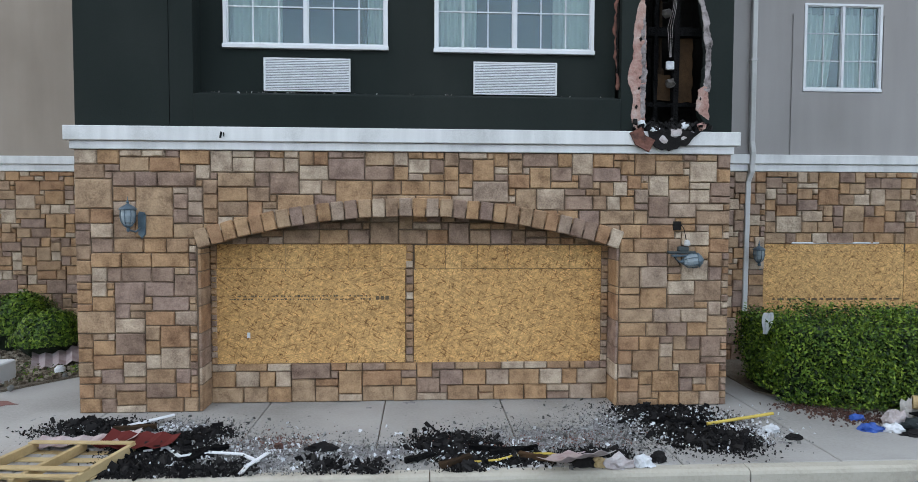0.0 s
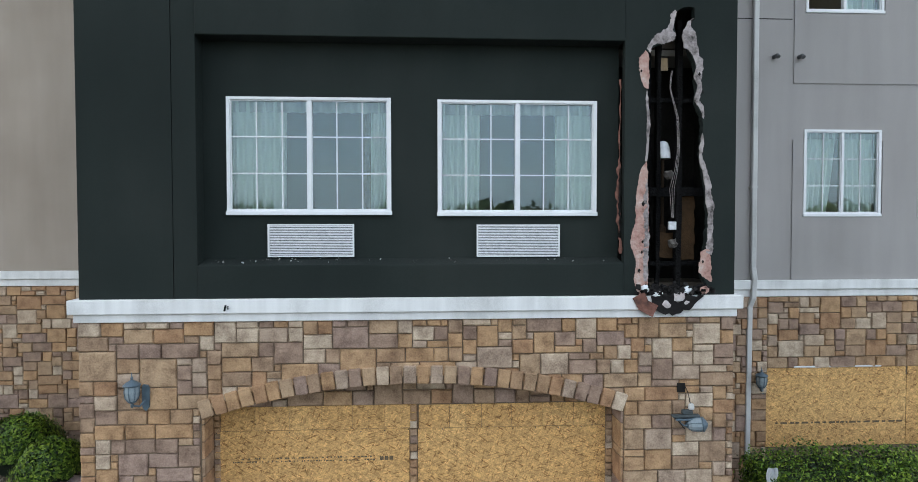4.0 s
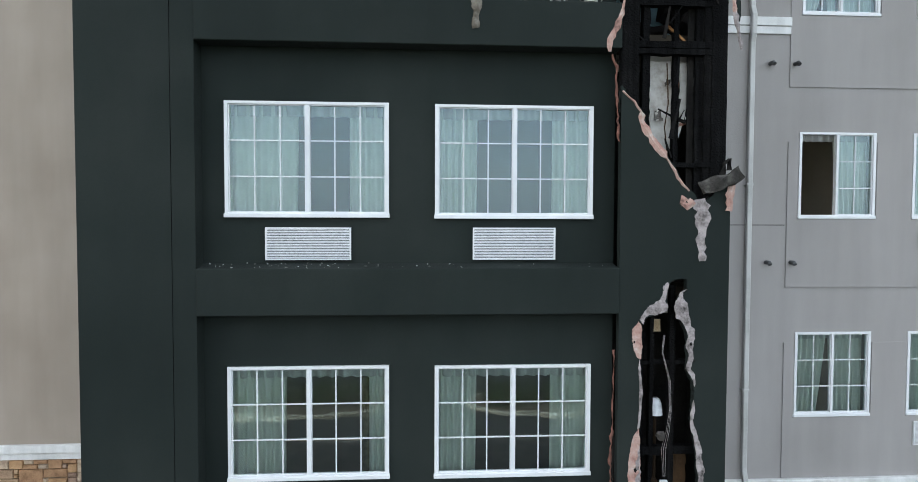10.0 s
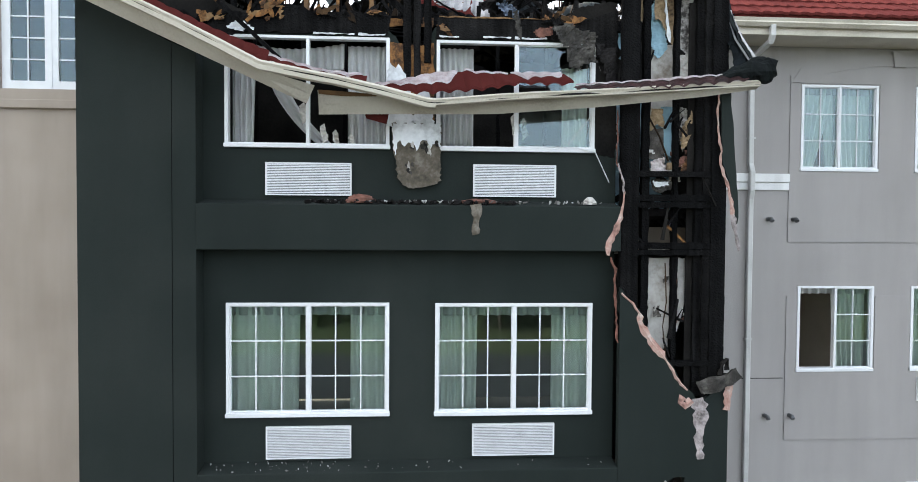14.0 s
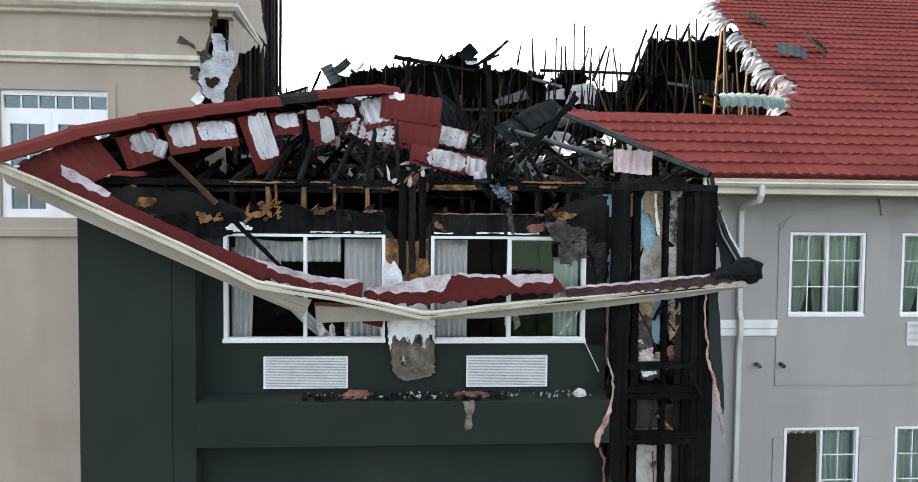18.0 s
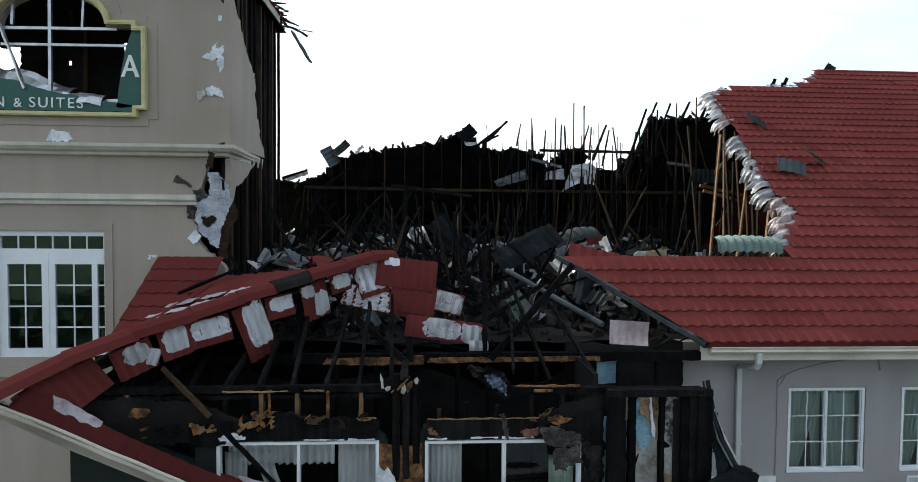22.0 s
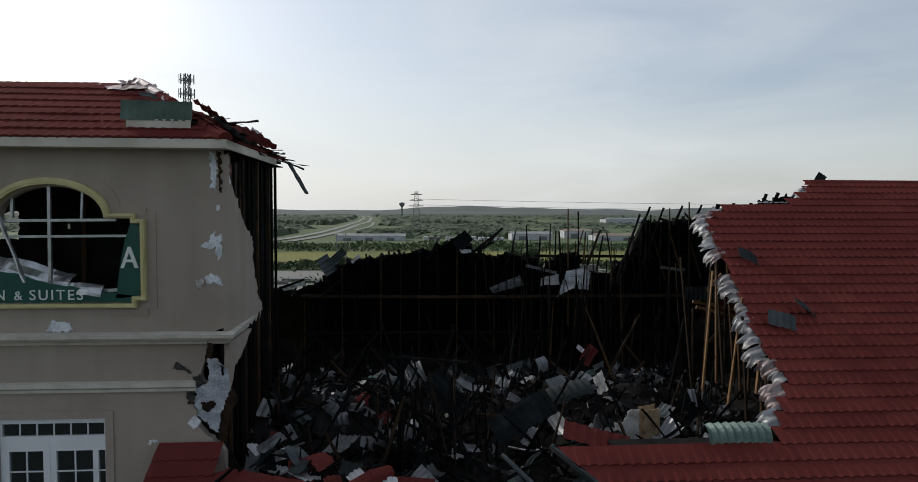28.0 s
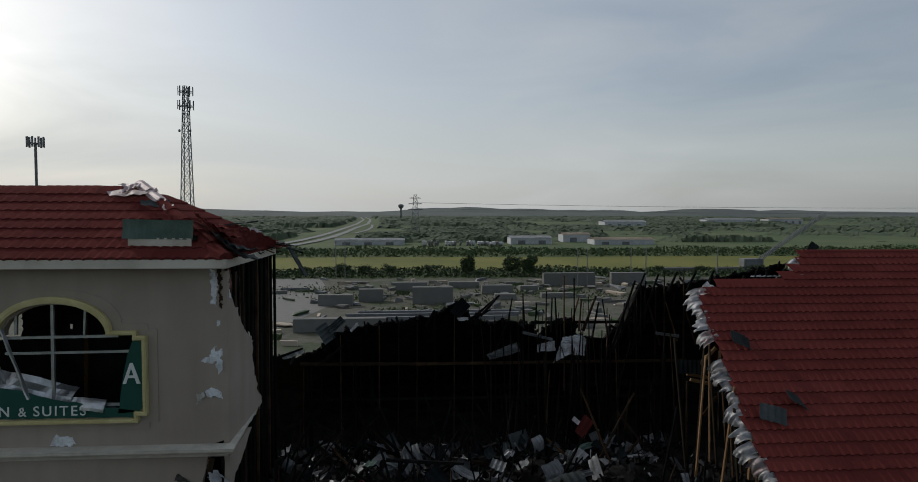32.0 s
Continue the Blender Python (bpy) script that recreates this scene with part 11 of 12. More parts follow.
def strip(pts, w, mat_, label, name="white_strip", cat="metal strip"):
    bm = bmesh.new()
    sweep(bm, pts, [(-w / 2, 0), (w / 2, 0), (w / 2, 0.012), (w / 2 - 0.005, 0.004), (-w / 2 + 0.005, 0.004), (-w / 2, 0.012)])
    return tagged(part(name, bm, mat_), label, cat, "bent window strips on the pavement" if name == "white_strip" else "")


strip([(-2.98, 7.20, 0.01), (-3.12, 7.44, 0.02), (-2.72, 7.70, 0.05)], 0.04, VINYL, "bent white window strip lying on the char")
strip([(-3.05, 7.40, 0.03), (-2.74, 7.66, 0.05)], 0.03, VINYL, "bent white window strip lying on the char")
strip([(-2.62, 6.62, 0.02), (-2.42, 6.70, 0.03), (-2.2, 6.45, 0.03), (-1.95, 6.52, 0.04), (-1.6, 6.45, 0.04), (-1.4, 6.28, 0.03)], 0.04, VINYL, "long bent white window strip on the pavement")
strip([(-1.34, 6.42, 0.06), (-1.48, 6.2, 0.02), (-1.5, 6.04, 0.01)], 0.045, VINYL, "bent white window strip at the kerb")
ob = part("broomstick", tube(bmesh.new(), [(3.42, 7.16, 0.03), (4.33, 7.40, 0.06)], 0.018, 10), YELLOW)
tagged(ob, "yellow tool handle lying on the charred heap", "tool handle")
ob = part("rope", tube(bmesh.new(), [(0.6, 6.2, 0.02), (0.9, 6.24, 0.02), (1.15, 6.36, 0.03), (1.45, 6.36, 0.03), (1.6, 6.3, 0.02)], 0.012, 6), YELLOW)
tagged(ob, "yellow cord trailing through the char", "cord")
sheet("roof_sheet", "crumpled pale metal sheet lying on the kerb", PINKMETAL, pose(1.62, 5.95, 0.14, -22, 8, 30), 0.62, 0.42, 3, 0.012, 0.05, 0.10)
sheet("roof_sheet", "red and white roof sheet under the pallet edge", TILE, pose(-2.75, 6.78, 0.06, 4, 3, -8), 0.75, 0.35, 4, 0.014, 0.03, 0.05)
sheet("roof_sheet", "pinkish bared roof sheet beside the pallet", PINKMETAL, pose(-3.3, 6.90, 0.05, 3, -2, 4), 1.0, 0.26, 5, 0.014, 0.02, 0.04)


def lump(x, y, w, d, h, mat_, label, seed, name="cloth_heap", cat="cloth"):
    bm = bmesh.new()
    bmesh.ops.create_icosphere(bm, subdivisions=3, radius=0.5)
    for v in bm.verts:
        k = 1 + 0.5 * noise.noise(v.co * 4 + Vector((seed, 0, 0))) + 0.2 * noise.noise(v.co * 10 + Vector((0, seed, 0)))
        v.co = Vector((v.co.x * w * k, v.co.y * d * k, max(-0.01, v.co.z * h * 2 * k)))
    ob = part(name, bm, mat_)
    ob.location = (x, y, 0.01)
    return tagged(ob, label, cat)


lump(2.05, 6.08, 0.30, 0.16, 0.10, CLOTH, "grubby pink-grey cloth crumpled on the kerb", 1)
lump(2.30, 6.10, 0.20, 0.14, 0.08, WRAP, "white rag crumpled on the kerb", 2)
litter("mulch_litter", [(4.35, 8.75, 0.2, 0.10, 0.22), (4.62, 8.3, 0.25, 0.12, 0.2), (4.9, 7.9, 0.25, 0.14, 0.18), (5.2, 7.55, 0.25, 0.18, 0.16), (5.55, 7.3, 0.25, 0.2, 0.15)], 1500, 1, (0.008, 0.03), MULCH, 87, "red-brown mulch spilling from under the hedge")
litter("pale_litter", [(4.9, 7.85, 0.3, 0.25, 0.25), (5.3, 7.5, 0.3, 0.3, 0.2)], 60, 1, (0.008, 0.025), ASH, 88, "white crumbs in the mulch under the hedge")
lump(2.48, 6.18, 0.16, 0.10, 0.09, CHARBITS, "black burnt shoe-sized lump on the kerb", 3, "charred_lump", "debris")
lump(1.75, 6.14, 0.26, 0.16, 0.09, CHARBITS, "black burnt bundle on the kerb", 4, "charred_lump", "debris")
lump(1.88, 6.1, 0.16, 0.10, 0.07, PALLETWOOD, "tan burnt scrap on the kerb", 5, "charred_lump", "debris")
lump(4.05, 6.95, 0.20, 0.14, 0.06, WRAP, "white plaster lump beside the charred heap", 6, "plaster_lump", "debris")
lump(4.18, 6.72, 0.16, 0.09, 0.05, CHARBITS, "black charred lump on the pavement", 7, "charred_lump", "debris")
lump(5.22, 6.95, 0.26, 0.16, 0.07, BLUE, "blue plastic scrap by the hedge", 8, "plastic_scrap", "plastic scrap")
lump(5.30, 7.30, 0.20, 0.10, 0.06, BLUE, "blue plastic scrap by the hedge", 9, "plastic_scrap", "plastic scrap")
lump(5.45, 6.92, 0.24, 0.16, 0.08, WRAP, "white plastic bag by the hedge", 10, "plastic_bag", "bag")
lump(5.62, 7.08, 0.26, 0.22, 0.17, CLOTH, "grey-white rag heaped by the hedge", 31, "rag", "rag")
lump(5.88, 7.22, 0.24, 0.16, 0.24, GYPSUM, "pale crumpled sheet on the wreckage", 32, "paper_scrap", "scrap")
ob = part("cardboard_tube", lathe(bmesh.new(), [(0.075, -0.14), (0.08, -0.13), (0.08, 0.13), (0.075, 0.14), (0.06, 0.14), (0.06, -0.14)], 18), PALLETWOOD)
ob.matrix_basis = pose(6.0, 7.12, 0.24, 90, 0, 62)
tagged(ob, "brown cardboard tube lying on the wreckage", "tube")
for k, (x0_, y0_, x1_, y1_, z_, mt) in enumerate(((5.68, 6.86, 6.35, 6.98, 0.09, GALVDARK), (5.72, 6.78, 6.4, 6.86, 0.05, BAREDARK), (5.75, 7.0, 6.4, 7.12, 0.15, CHAR), (5.5, 6.98, 6.0, 6.62, 0.03, CHAR))):
    tagged(part("loose_board", beam(bmesh.new(), (x0_, y0_, z_), (x1_, y1_, z_ + 0.03), 0.12, 0.018, 0.006, random.Random(300 + k), 0.9, 5), mt), "dark broken board lying in the wreckage", "board", "boards in the wreckage")
lump(5.75, 6.95, 0.5, 0.28, 0.13, GALVDARK, "grey crumpled wreckage by the hedge", 11, "scrap_heap", "scrap")
lump(5.95, 6.85, 0.35, 0.25, 0.18, CLOTH, "pinkish foam lump on the wreckage", 12, "foam_lump", "foam lump")
lump(5.65, 6.75, 0.45, 0.12, 0.05, CHARBITS, "black strip under the wreckage", 13, "charred_lump", "debris")
lump(-1.30, 6.70, 0.10, 0.08, 0.05, SCORCHFOAM, "orange foam scrap on the pavement", 14, "foam_lump", "foam lump")
lump(-0.85, 6.62, 0.34, 0.12, 0.07, CHARBITS, "black burnt roll on the pavement", 15, "charred_lump", "debris")
lump(0.62, 6.12, 0.20, 0.10, 0.06, CHARBITS, "black burnt lump at the kerb", 16, "charred_lump", "debris")
for k, (x, y, a, l) in enumerate(((0.5, 6.2, 30, 0.35), (0.85, 6.5, -20, 0.4), (1.1, 6.45, 12, 0.5), (1.3, 6.25, -35, 0.4), (0.15, 6.3, 20, 0.3), (-2.0, 6.5, 60, 0.4), (-3.0, 7.3, 5, 0.45), (3.1, 7.2, -15, 0.6), (-1.95, 6.6, 20, 0.35))):
    c_, s_ = math.cos(radians(a)) * l / 2, math.sin(radians(a)) * l / 2
    ob = part("charred_timber", beam(bmesh.new(), (x - c_, y - s_, 0.03), (x + c_, y + s_, 0.05), 0.06, 0.05, 0.008, rng, 0.8, 5), CHAR if k % 3 else SCORCH)
    tagged(ob, "short charred timber lying on the pavement", "timber", "charred timbers on the pavement")
bm = bmesh.new()
rows = []
for j in range(9):
    k = j / 8
    rows.append([bm.verts.new((4.68 + 0.028 * (i - 2) * (1 + 0.3 * math.sin(k * 5)) - 0.05 * k, 8.16 + 0.02 * math.cos(i * 2 + k * 3), 1.14 - 0.28 * k)) for i in range(5)])
for r0, r1 in zip(rows, rows[1:]):
    for i in range(4):
        bm.faces.new((r0[i], r0[i + 1], r1[i + 1], r1[i]))
bmesh.ops.solidify(bm, geom=bm.faces[:], thickness=0.006)
tagged(part("white_rag", bm, WRAP), "white rag snagged on the hedge", "rag")

# ---- stones of the walls ----
def in_arch(x, z):
    return -2.5 < x < 2.6 and z < arch_z(x, ARCH_R + 0.11)


ashlar(wall_stone, XL, XR, 0.0, 3.165, YF, 101, 0.088, in_arch)
# voussoirs of the arch
half_a = math.asin(2.56 / (ARCH_R - 0.01))
nv = 32
da = 2 * half_a / nv
bm = bmesh.new()
W0 = ARCH_R * da - 0.012
vv = []
rs = random.Random(6)
for k in range(3):
    bm = bmesh.new()
    box(bm, -W0 / 2, W0 / 2, -0.045, 0.34, 0.0, 0.225, 0.014)
    for v in bm.verts:
        v.co += Vector((rs.uniform(-0.004, 0.004), rs.uniform(-0.006, 0.006), rs.uniform(-0.004, 0.004)))
        v.co.x *= 1 + 0.026 * v.co.z / 0.225
    vv.append(mesh_of("voussoir", bm, STONE))
for i in range(nv):
    a = -half_a + (i + 0.5) * da
    m = Matrix.Translation((ARCH_X + ARCH_R * math.sin(a), YF, ARCH_Z + ARCH_R * math.cos(a))) @ Matrix.Rotation(a, 4, "Y")
    piece("voussoir", vv[i % 3], wall_stone, m)
# stones on the reveals of the piers
for side, x in ((1, -2.5), (-1, 2.6)):
    z = 0.005
    k = 0
    while z < 1.97:
        h = rs.choice((0.10, 0.21, 0.21, 0.33))
        h = min(h, 1.99 - z)
        if h < 0.05:
            break
        bm = B(x - 0.012 * (side < 0) - 0.02 * (side > 0), x + 0.012 * (side > 0) + 0.02 * (side < 0), YF - 0.012, YB - 0.005, z, z + h - 0.012, 0.006)
        part("stone", bm, STONE, wall_stone)
        z += h
ashlar(wall_inner, -2.49, 2.59, 0.0, 0.50, YB - 0.022, 102, 0.10)
ashlar(wall_inner, -2.49, 2.59, 2.02, 2.40, YB - 0.022, 103, 0.09, lambda x, z: z > arch_z(x, ARCH_R - 0.0))
ashlar(wall_inner, -0.04, 0.06, 0.50, 2.02, YB - 0.022, 104, 0.1)
ashlar(wall_inner, 2.50, 2.59, 0.50, 2.02, YB - 0.022, 105, 0.09)
ashlar(wall_inner, -2.49, -2.41, 0.50, 2.02, YB - 0.022, 106, 0.08)
ashlar(wall_wing_stone, XR, 5.79, 0.0, 3.115, YS - 0.04, 107, 0.088)
ashlar(wall_wing_stone, 5.79, 9.7, 1.93, 3.115, YS - 0.04, 108, 0.088)
ashlar(wall_tower_stone, -9.6, XL, 0.0, 3.165, YT - 0.04, 109, 0.088)

# ---- distance ----
def patch(name, loop, z, mat_, label, cat):
    bm = bmesh.new()
    bm.faces.new([bm.verts.new((x, y, z)) for x, y in loop])
    return tagged(part(name, bm, mat_), label, cat, kind="structure")


patch("field", [(-400, 232), (700, 232), (800, 303), (-500, 303)], -0.08, FIELD, "yellow-green meadow beyond the storage yard", "field")
patch("yard", [(-90, 34), (260, 34), (320, 205), (-120, 205)], -0.10, YARD, "pale dirt storage yard with concrete pieces", "yard")
def strip(name, line, w, z, mat_, label):
    bm = bmesh.new()
    vs = []
    for i, (x, y) in enumerate(line):
        vs.append((bm.verts.new((x - w / 2, y, z)), bm.verts.new((x + w / 2, y, z))))
    for p, q in zip(vs, vs[1:]):
        bm.faces.new((p[0], p[1], q[1], q[0]))
    return tagged(part(name, bm, mat_), label, "road", kind="structure")


ROAD = [(-92, 405), (-86, 460), (-84, 550), (-87, 690), (-94, 870), (-106, 1185), (-150, 1900), (-262, 3100)]
strip("highway", ROAD, 6.5, 0.35, FARROAD, "pale highway running off to the hills")
strip("highway", [(x + 14 + 6 * (y > 1000), y) for x, y in ROAD], 6.5, 0.35, FARROAD, "second pale carriageway of the highway")
strip("slip_road", [(-60, 640), (-56, 760), (-60, 900), (-72, 1100)], 4, 0.35, FARROAD, "narrow pale slip road beside the highway")
strip("yard_road", [(-64, 404), (100, 398)], 3, 0.2, CONCRETE, "pale strip of yard before the warehouses")

# hills on the horizon, their base colour greyed to stand for haze
bm = bmesh.new()
rows = []
for j, (y, h0) in enumerate(((2600, -4), (3300, 10), (4000, 26), (4650, 34))):
    row = []
    for i in range(81):
        x = -5200 + 10400 * i / 80
        h = h0 + (12 + 9 * j) * noise.noise(Vector((x / 900, y / 700, 3))) + 5 * j * noise.noise(Vector((x / 260, y / 300, 8))) if j else -3
        if 900 < x < 2300 and j == 1:
            h += 34 * math.sin(math.pi * (x - 900) / 1400) ** 2
        row.append(bm.verts.new((x, y, h)))
    rows.append(row)
for r0, r1 in zip(rows, rows[1:]):
    for i in range(80):
        bm.faces.new((r0[i], r0[i + 1], r1[i + 1], r1[i]))
tagged(part("backdrop", bm, HILLS), "low wooded hills along the horizon, haze mixed into their colour", "hills", kind="structure")


def woods(name, boxes_, n, size, seed, label, mat_=WOODS):
    r = np.random.RandomState(seed)
    P = []
    for (x0, x1, y0, y1, h) in boxes_:
        k = n
        p = np.stack([r.uniform(x0, x1, k), r.uniform(y0, y1, k), r.uniform(0, 1, k)], 1)
        top_ = h * (0.78 + 0.22 * np.sin(p[:, 0] * 0.11 + 3 * np.sin(p[:, 0] * 0.031)))
        p[:, 2] *= top_
        P.append(p)
    P = np.concatenate(P)
    ob = leaves(name, P, size, mat_, seed)
    return tagged(ob, label, "woods", kind="stuff")


woods("far_woods", [(-420, 760, 302, 350, 3.2)], 30000, 0.9, 3, "dark green belt of scrub trees beyond the meadow")


def canopy(name, y0, y1, rows_, cover, tall, seed, label):
    """Rolling tree tops with open fields between them."""
    r = np.random.RandomState(seed)
    v, f = [], []
    cols_ = 420
    for j in range(rows_ + 1):
        y = y0 * (y1 / y0) ** (j / rows_)
        for i in range(cols_ + 1):
            x = y * (-0.95 + 1.95 * i / cols_)
            n = noise.noise(Vector((x / (0.20 * y0), y / (0.33 * y0), seed))) + 0.35 * noise.noise(Vector((x / (0.05 * y0), y / (0.1 * y0), seed + 3)))
            road = abs(x - np.interp(y, [p[1] for p in ROAD], [p[0] + 12 for p in ROAD]))
            up = (n + cover) * 5
            if road < 30 + y * 0.004 or j in (0, rows_):
                up = -1
            v.append((x + r.uniform(-1, 1) * y * 0.002, y + r.uniform(-1, 1) * y * 0.006, -0.6 if up < 0 else min(1, up) * tall * r.uniform(0.55, 1.0)))
    for j in range(rows_):
        for i in range(cols_):
            q = (j * (cols_ + 1) + i, j * (cols_ + 1) + i + 1, (j + 1) * (cols_ + 1) + i + 1, (j + 1) * (cols_ + 1) + i)
            if any(v[p][2] > 0 for p in q):
                f.append(q)
    return tagged(raw(name, v, f, TREETOPS), label, "woods", kind="stuff")


canopy("far_woods", 450, 900, 90, 0.05, 5.5, 4, "scattered distant trees between green fields")
canopy("far_woods", 900, 1700, 70, 0.12, 7.5, 5, "distant woods broken by green fields")
canopy("far_woods", 1700, 2700, 30, 0.22, 10, 6, "far wooded country under the hills")
woods("far_scrub", [(-90, 260, 206, 226, 2.6)], 16000, 0.6, 7, "scrub bushes along the yard fence", TREELEAF)


def tree(x, y, h, w, seed, label):
    r = np.random.RandomState(seed)
    rr = random.Random(seed)
    t = thing("tree", label, "tree", "trees beyond the yard", at=(x, y, -0.1))
    bm = bmesh.new()
    tube(bm, [(0, 0, 0), (0.1, 0, h * 0.25), (0.0, 0.1, h * 0.5)], 0.035 * h, 7)
    for k in range(5):
        a = k * 1.3 + rr.random()
        beam(bm, (0, 0, h * (0.25 + 0.05 * k)), (w * 0.3 * math.cos(a), w * 0.3 * math.sin(a), h * (0.55 + 0.06 * k)), 0.02 * h, 0.02 * h, 0, rr, 0.3)
    part("trunk", bm, BARK, t)
    P = []
    for k in range(16):
        a, e = r.uniform(0, 6.28), r.uniform(0.0, 1)
        c = np.array([w * 0.36 * math.cos(a) * math.sqrt(e + 0.1), w * 0.36 * math.sin(a) * math.sqrt(e + 0.1), h * r.uniform(0.32, 0.86)])
        P.append(c + r.normal(size=(110, 3)) * np.array([w, w, h]) * 0.085)
    leaves("crown", np.concatenate(P), 0.055 * h, TREELEAF, seed, t)
    return t


for i, (x, y, h, w) in enumerate(((18, 212, 9, 9), (34, 214, 8, 12), (39, 211, 9, 9), (-8, 214, 7.5, 9), (-16, 212, 7, 8), (-24, 214, 8, 9), (5, 216, 6.5, 9), (-36, 213, 6, 8), (-50, 214, 6.5, 9), (84, 213, 6, 8), (100, 214, 5.5, 7), (120, 214, 6, 9))):
    tree(x, y, h * (0.8 if i in (0, 1, 2) else 0.55), w * 0.62, 50 + i, "broad green tree at the edge of the meadow")
woods("far_woods", [(-90, 90, -66, -46, 6.5)], 9000, 0.9, 8, "dense dark trees across the parking lot", TREELEAF)
# planted islands of the parking lot, met in the window panes
for x, y, w, d in ((-5.0, -10.5, 9.0, 4.4), (5.5, -10.0, 7.0, 3.6), (16.0, -22.0, 7.0, 2.4), (-18.0, -24.0, 7.0, 2.4)):
    loop = [(x + w / 2 * math.cos(a) * (1 if abs(math.cos(a)) < 0.8 else 0.96), y + d / 2 * math.sin(a)) for a in [math.pi * i / 10 for i in range(20)]]
    bm = plate(loop, [], 0.0, 0.16)
    for v in bm.verts:
        v.co = (v.co.x, v.co.z, -0.15 + v.co.y)
    isl = tagged(part("parking_island", bm, KERB), "kerbed parking island planted with low shrubs", "traffic island", kind="structure")
    r = np.random.RandomState(int(abs(x) * 7))
    P = np.stack([r.uniform(x - w * 0.38, x + w * 0.38, 1600), r.uniform(y - d * 0.3, y + d * 0.3, 1600), 0.02 + 0.75 * r.uniform(0, 1, 1600) ** 1.4], 1)
    part("mulch_bed", plate([(a_ * 0.93 + x * 0.07, b_ * 0.9 + y * 0.1) for a_, b_ in loop], [], 0.0, 0.03), GRAVEL, isl, "brown mulch of the island").matrix_basis = Matrix(((1, 0, 0, 0), (0, 0, 1, 0), (0, 1, 0, 0.012), (0, 0, 0, 1)))
    leaves("island_shrub", P, 0.09, TREELEAF, int(abs(x)), isl, "low dark shrubs")
# trees across the parking lot, met in the window panes
for i in range(16):
    tree(-60 + i * 8 + (i % 3) * 2, -46 - (i % 4) * 4, 5 + (i * 7 % 5) * 0.45, 6 + i % 3, 90 + i, "dark green tree across the parking lot")

# weeds and stacked oddments in the yard
r = np.random.RandomState(61)
P = np.concatenate([np.stack([r.normal(cx, sx_, 260), r.normal(cy, sy_, 260), r.uniform(0, 0.9, 260)], 1) for cx, cy, sx_, sy_ in ((-12, 160, 8, 4), (12, 150, 6, 5), (30, 165, 9, 5), (48, 160, 8, 5), (20, 178, 14, 4), (-26, 175, 8, 5), (60, 190, 12, 5), (0, 135, 5, 3))])
tagged(leaves("yard_weeds", P * np.array([1, 1, 0.5]), 0.42, WEEDLEAF, 62), "green weeds grown up between the stored pieces", "weeds", kind="stuff")
c = np.stack([r.uniform(-20, 75, 90), r.uniform(110, 195, 90), np.full(90, 0.3)], 1)
tagged(chunks("yard_oddments", c, np.stack([r.uniform(1, 5, 90), r.uniform(0.6, 2, 90), r.uniform(0.4, 1.2, 90)], 1), PRECAST, 63, flat=0.0), "low grey and rusty pieces lying about the yard", "debris", kind="stuff")
for k, (mt, lab) in enumerate(((STEEL, "dark steel and pipes lying about the yard"), (FARTAN, "rusty tan timber and sheets lying about the yard"), (PRECAST, "grey stacked sheets lying about the yard"), (TREELEAF, "low dark bushes grown up in the yard"))):
    n = 45
    c = np.stack([r.uniform(-45, 100, n), r.uniform(95, 204, n), np.full(n, 0.25)], 1)
    tagged(chunks("yard_oddments", c, np.stack([r.uniform(0.8, 7, n), r.uniform(0.4, 1.6, n), r.uniform(0.3, 1.0, n)], 1), mt, 163 + k, flat=0.0), lab, "debris", kind="stuff")
patch("yard_lane", [(-62, 120), (-26, 112), (-18, 150), (-30, 206), (-75, 206)], -0.085, PRECAST, "grey dirt lane at the side of the storage yard", "road")
# yard pieces
rng = random.Random(77)
for x, y, w, h, d in ((45.2, 182.0, 15.3, 3.8, 2), (63.8, 185.2, 10.2, 3.5, 2), (4.5, 148.0, 9.4, 3.9, 2), (-10.1, 152.3, 5.8, 3.0, 2), (-17.7, 146.0, 7.8, 2.5, 2), (-0.6, 174.0, 8.7, 2.2, 2), (14.2, 179.0, 8.6, 1.7, 2), (21.9, 165.0, 8.2, 2.3, 2), (31.1, 169.4, 4.8, 1.6, 2), (-13.0, 114.0, 16.4, 2.4, 2), (94.2, 216.9, 13.1, 2.2, 2), (110.9, 216.9, 8.7, 2.2, 2), (22.4, 153.8, 5.2, 1.4, 2), (36.0, 156.8, 8.4, 1.2, 2)):
    ob = part("precast_panel", B(-w / 2, w / 2, -d / 2, d / 2, 0, h, 0.05), PRECAST)
    ob.location = (x, y, -0.1)
    ob.rotation_euler = (0, 0, rng.uniform(-0.06, 0.06))
    tagged(ob, "stacked grey precast concrete piece in the storage yard", "concrete panel", "precast pieces in the yard")
for x, y, w in ((4.0, 124, 34), (5.5, 127.5, 33), (3.0, 120, 30)):
    bm = bmesh.new()
    beam(bm, (x - w / 2, y, 1.0), (x + w / 2, y + 1, 1.0), 0.7, 0.8)
    beam(bm, (x - w / 2, y, 0.2), (x - w / 2 + 1, y, 0.2), 1.5, 0.6)
    tagged(part("steel_girder", bm, STEEL), "long dark steel girder stored in the yard", "girder", "girders in the yard")


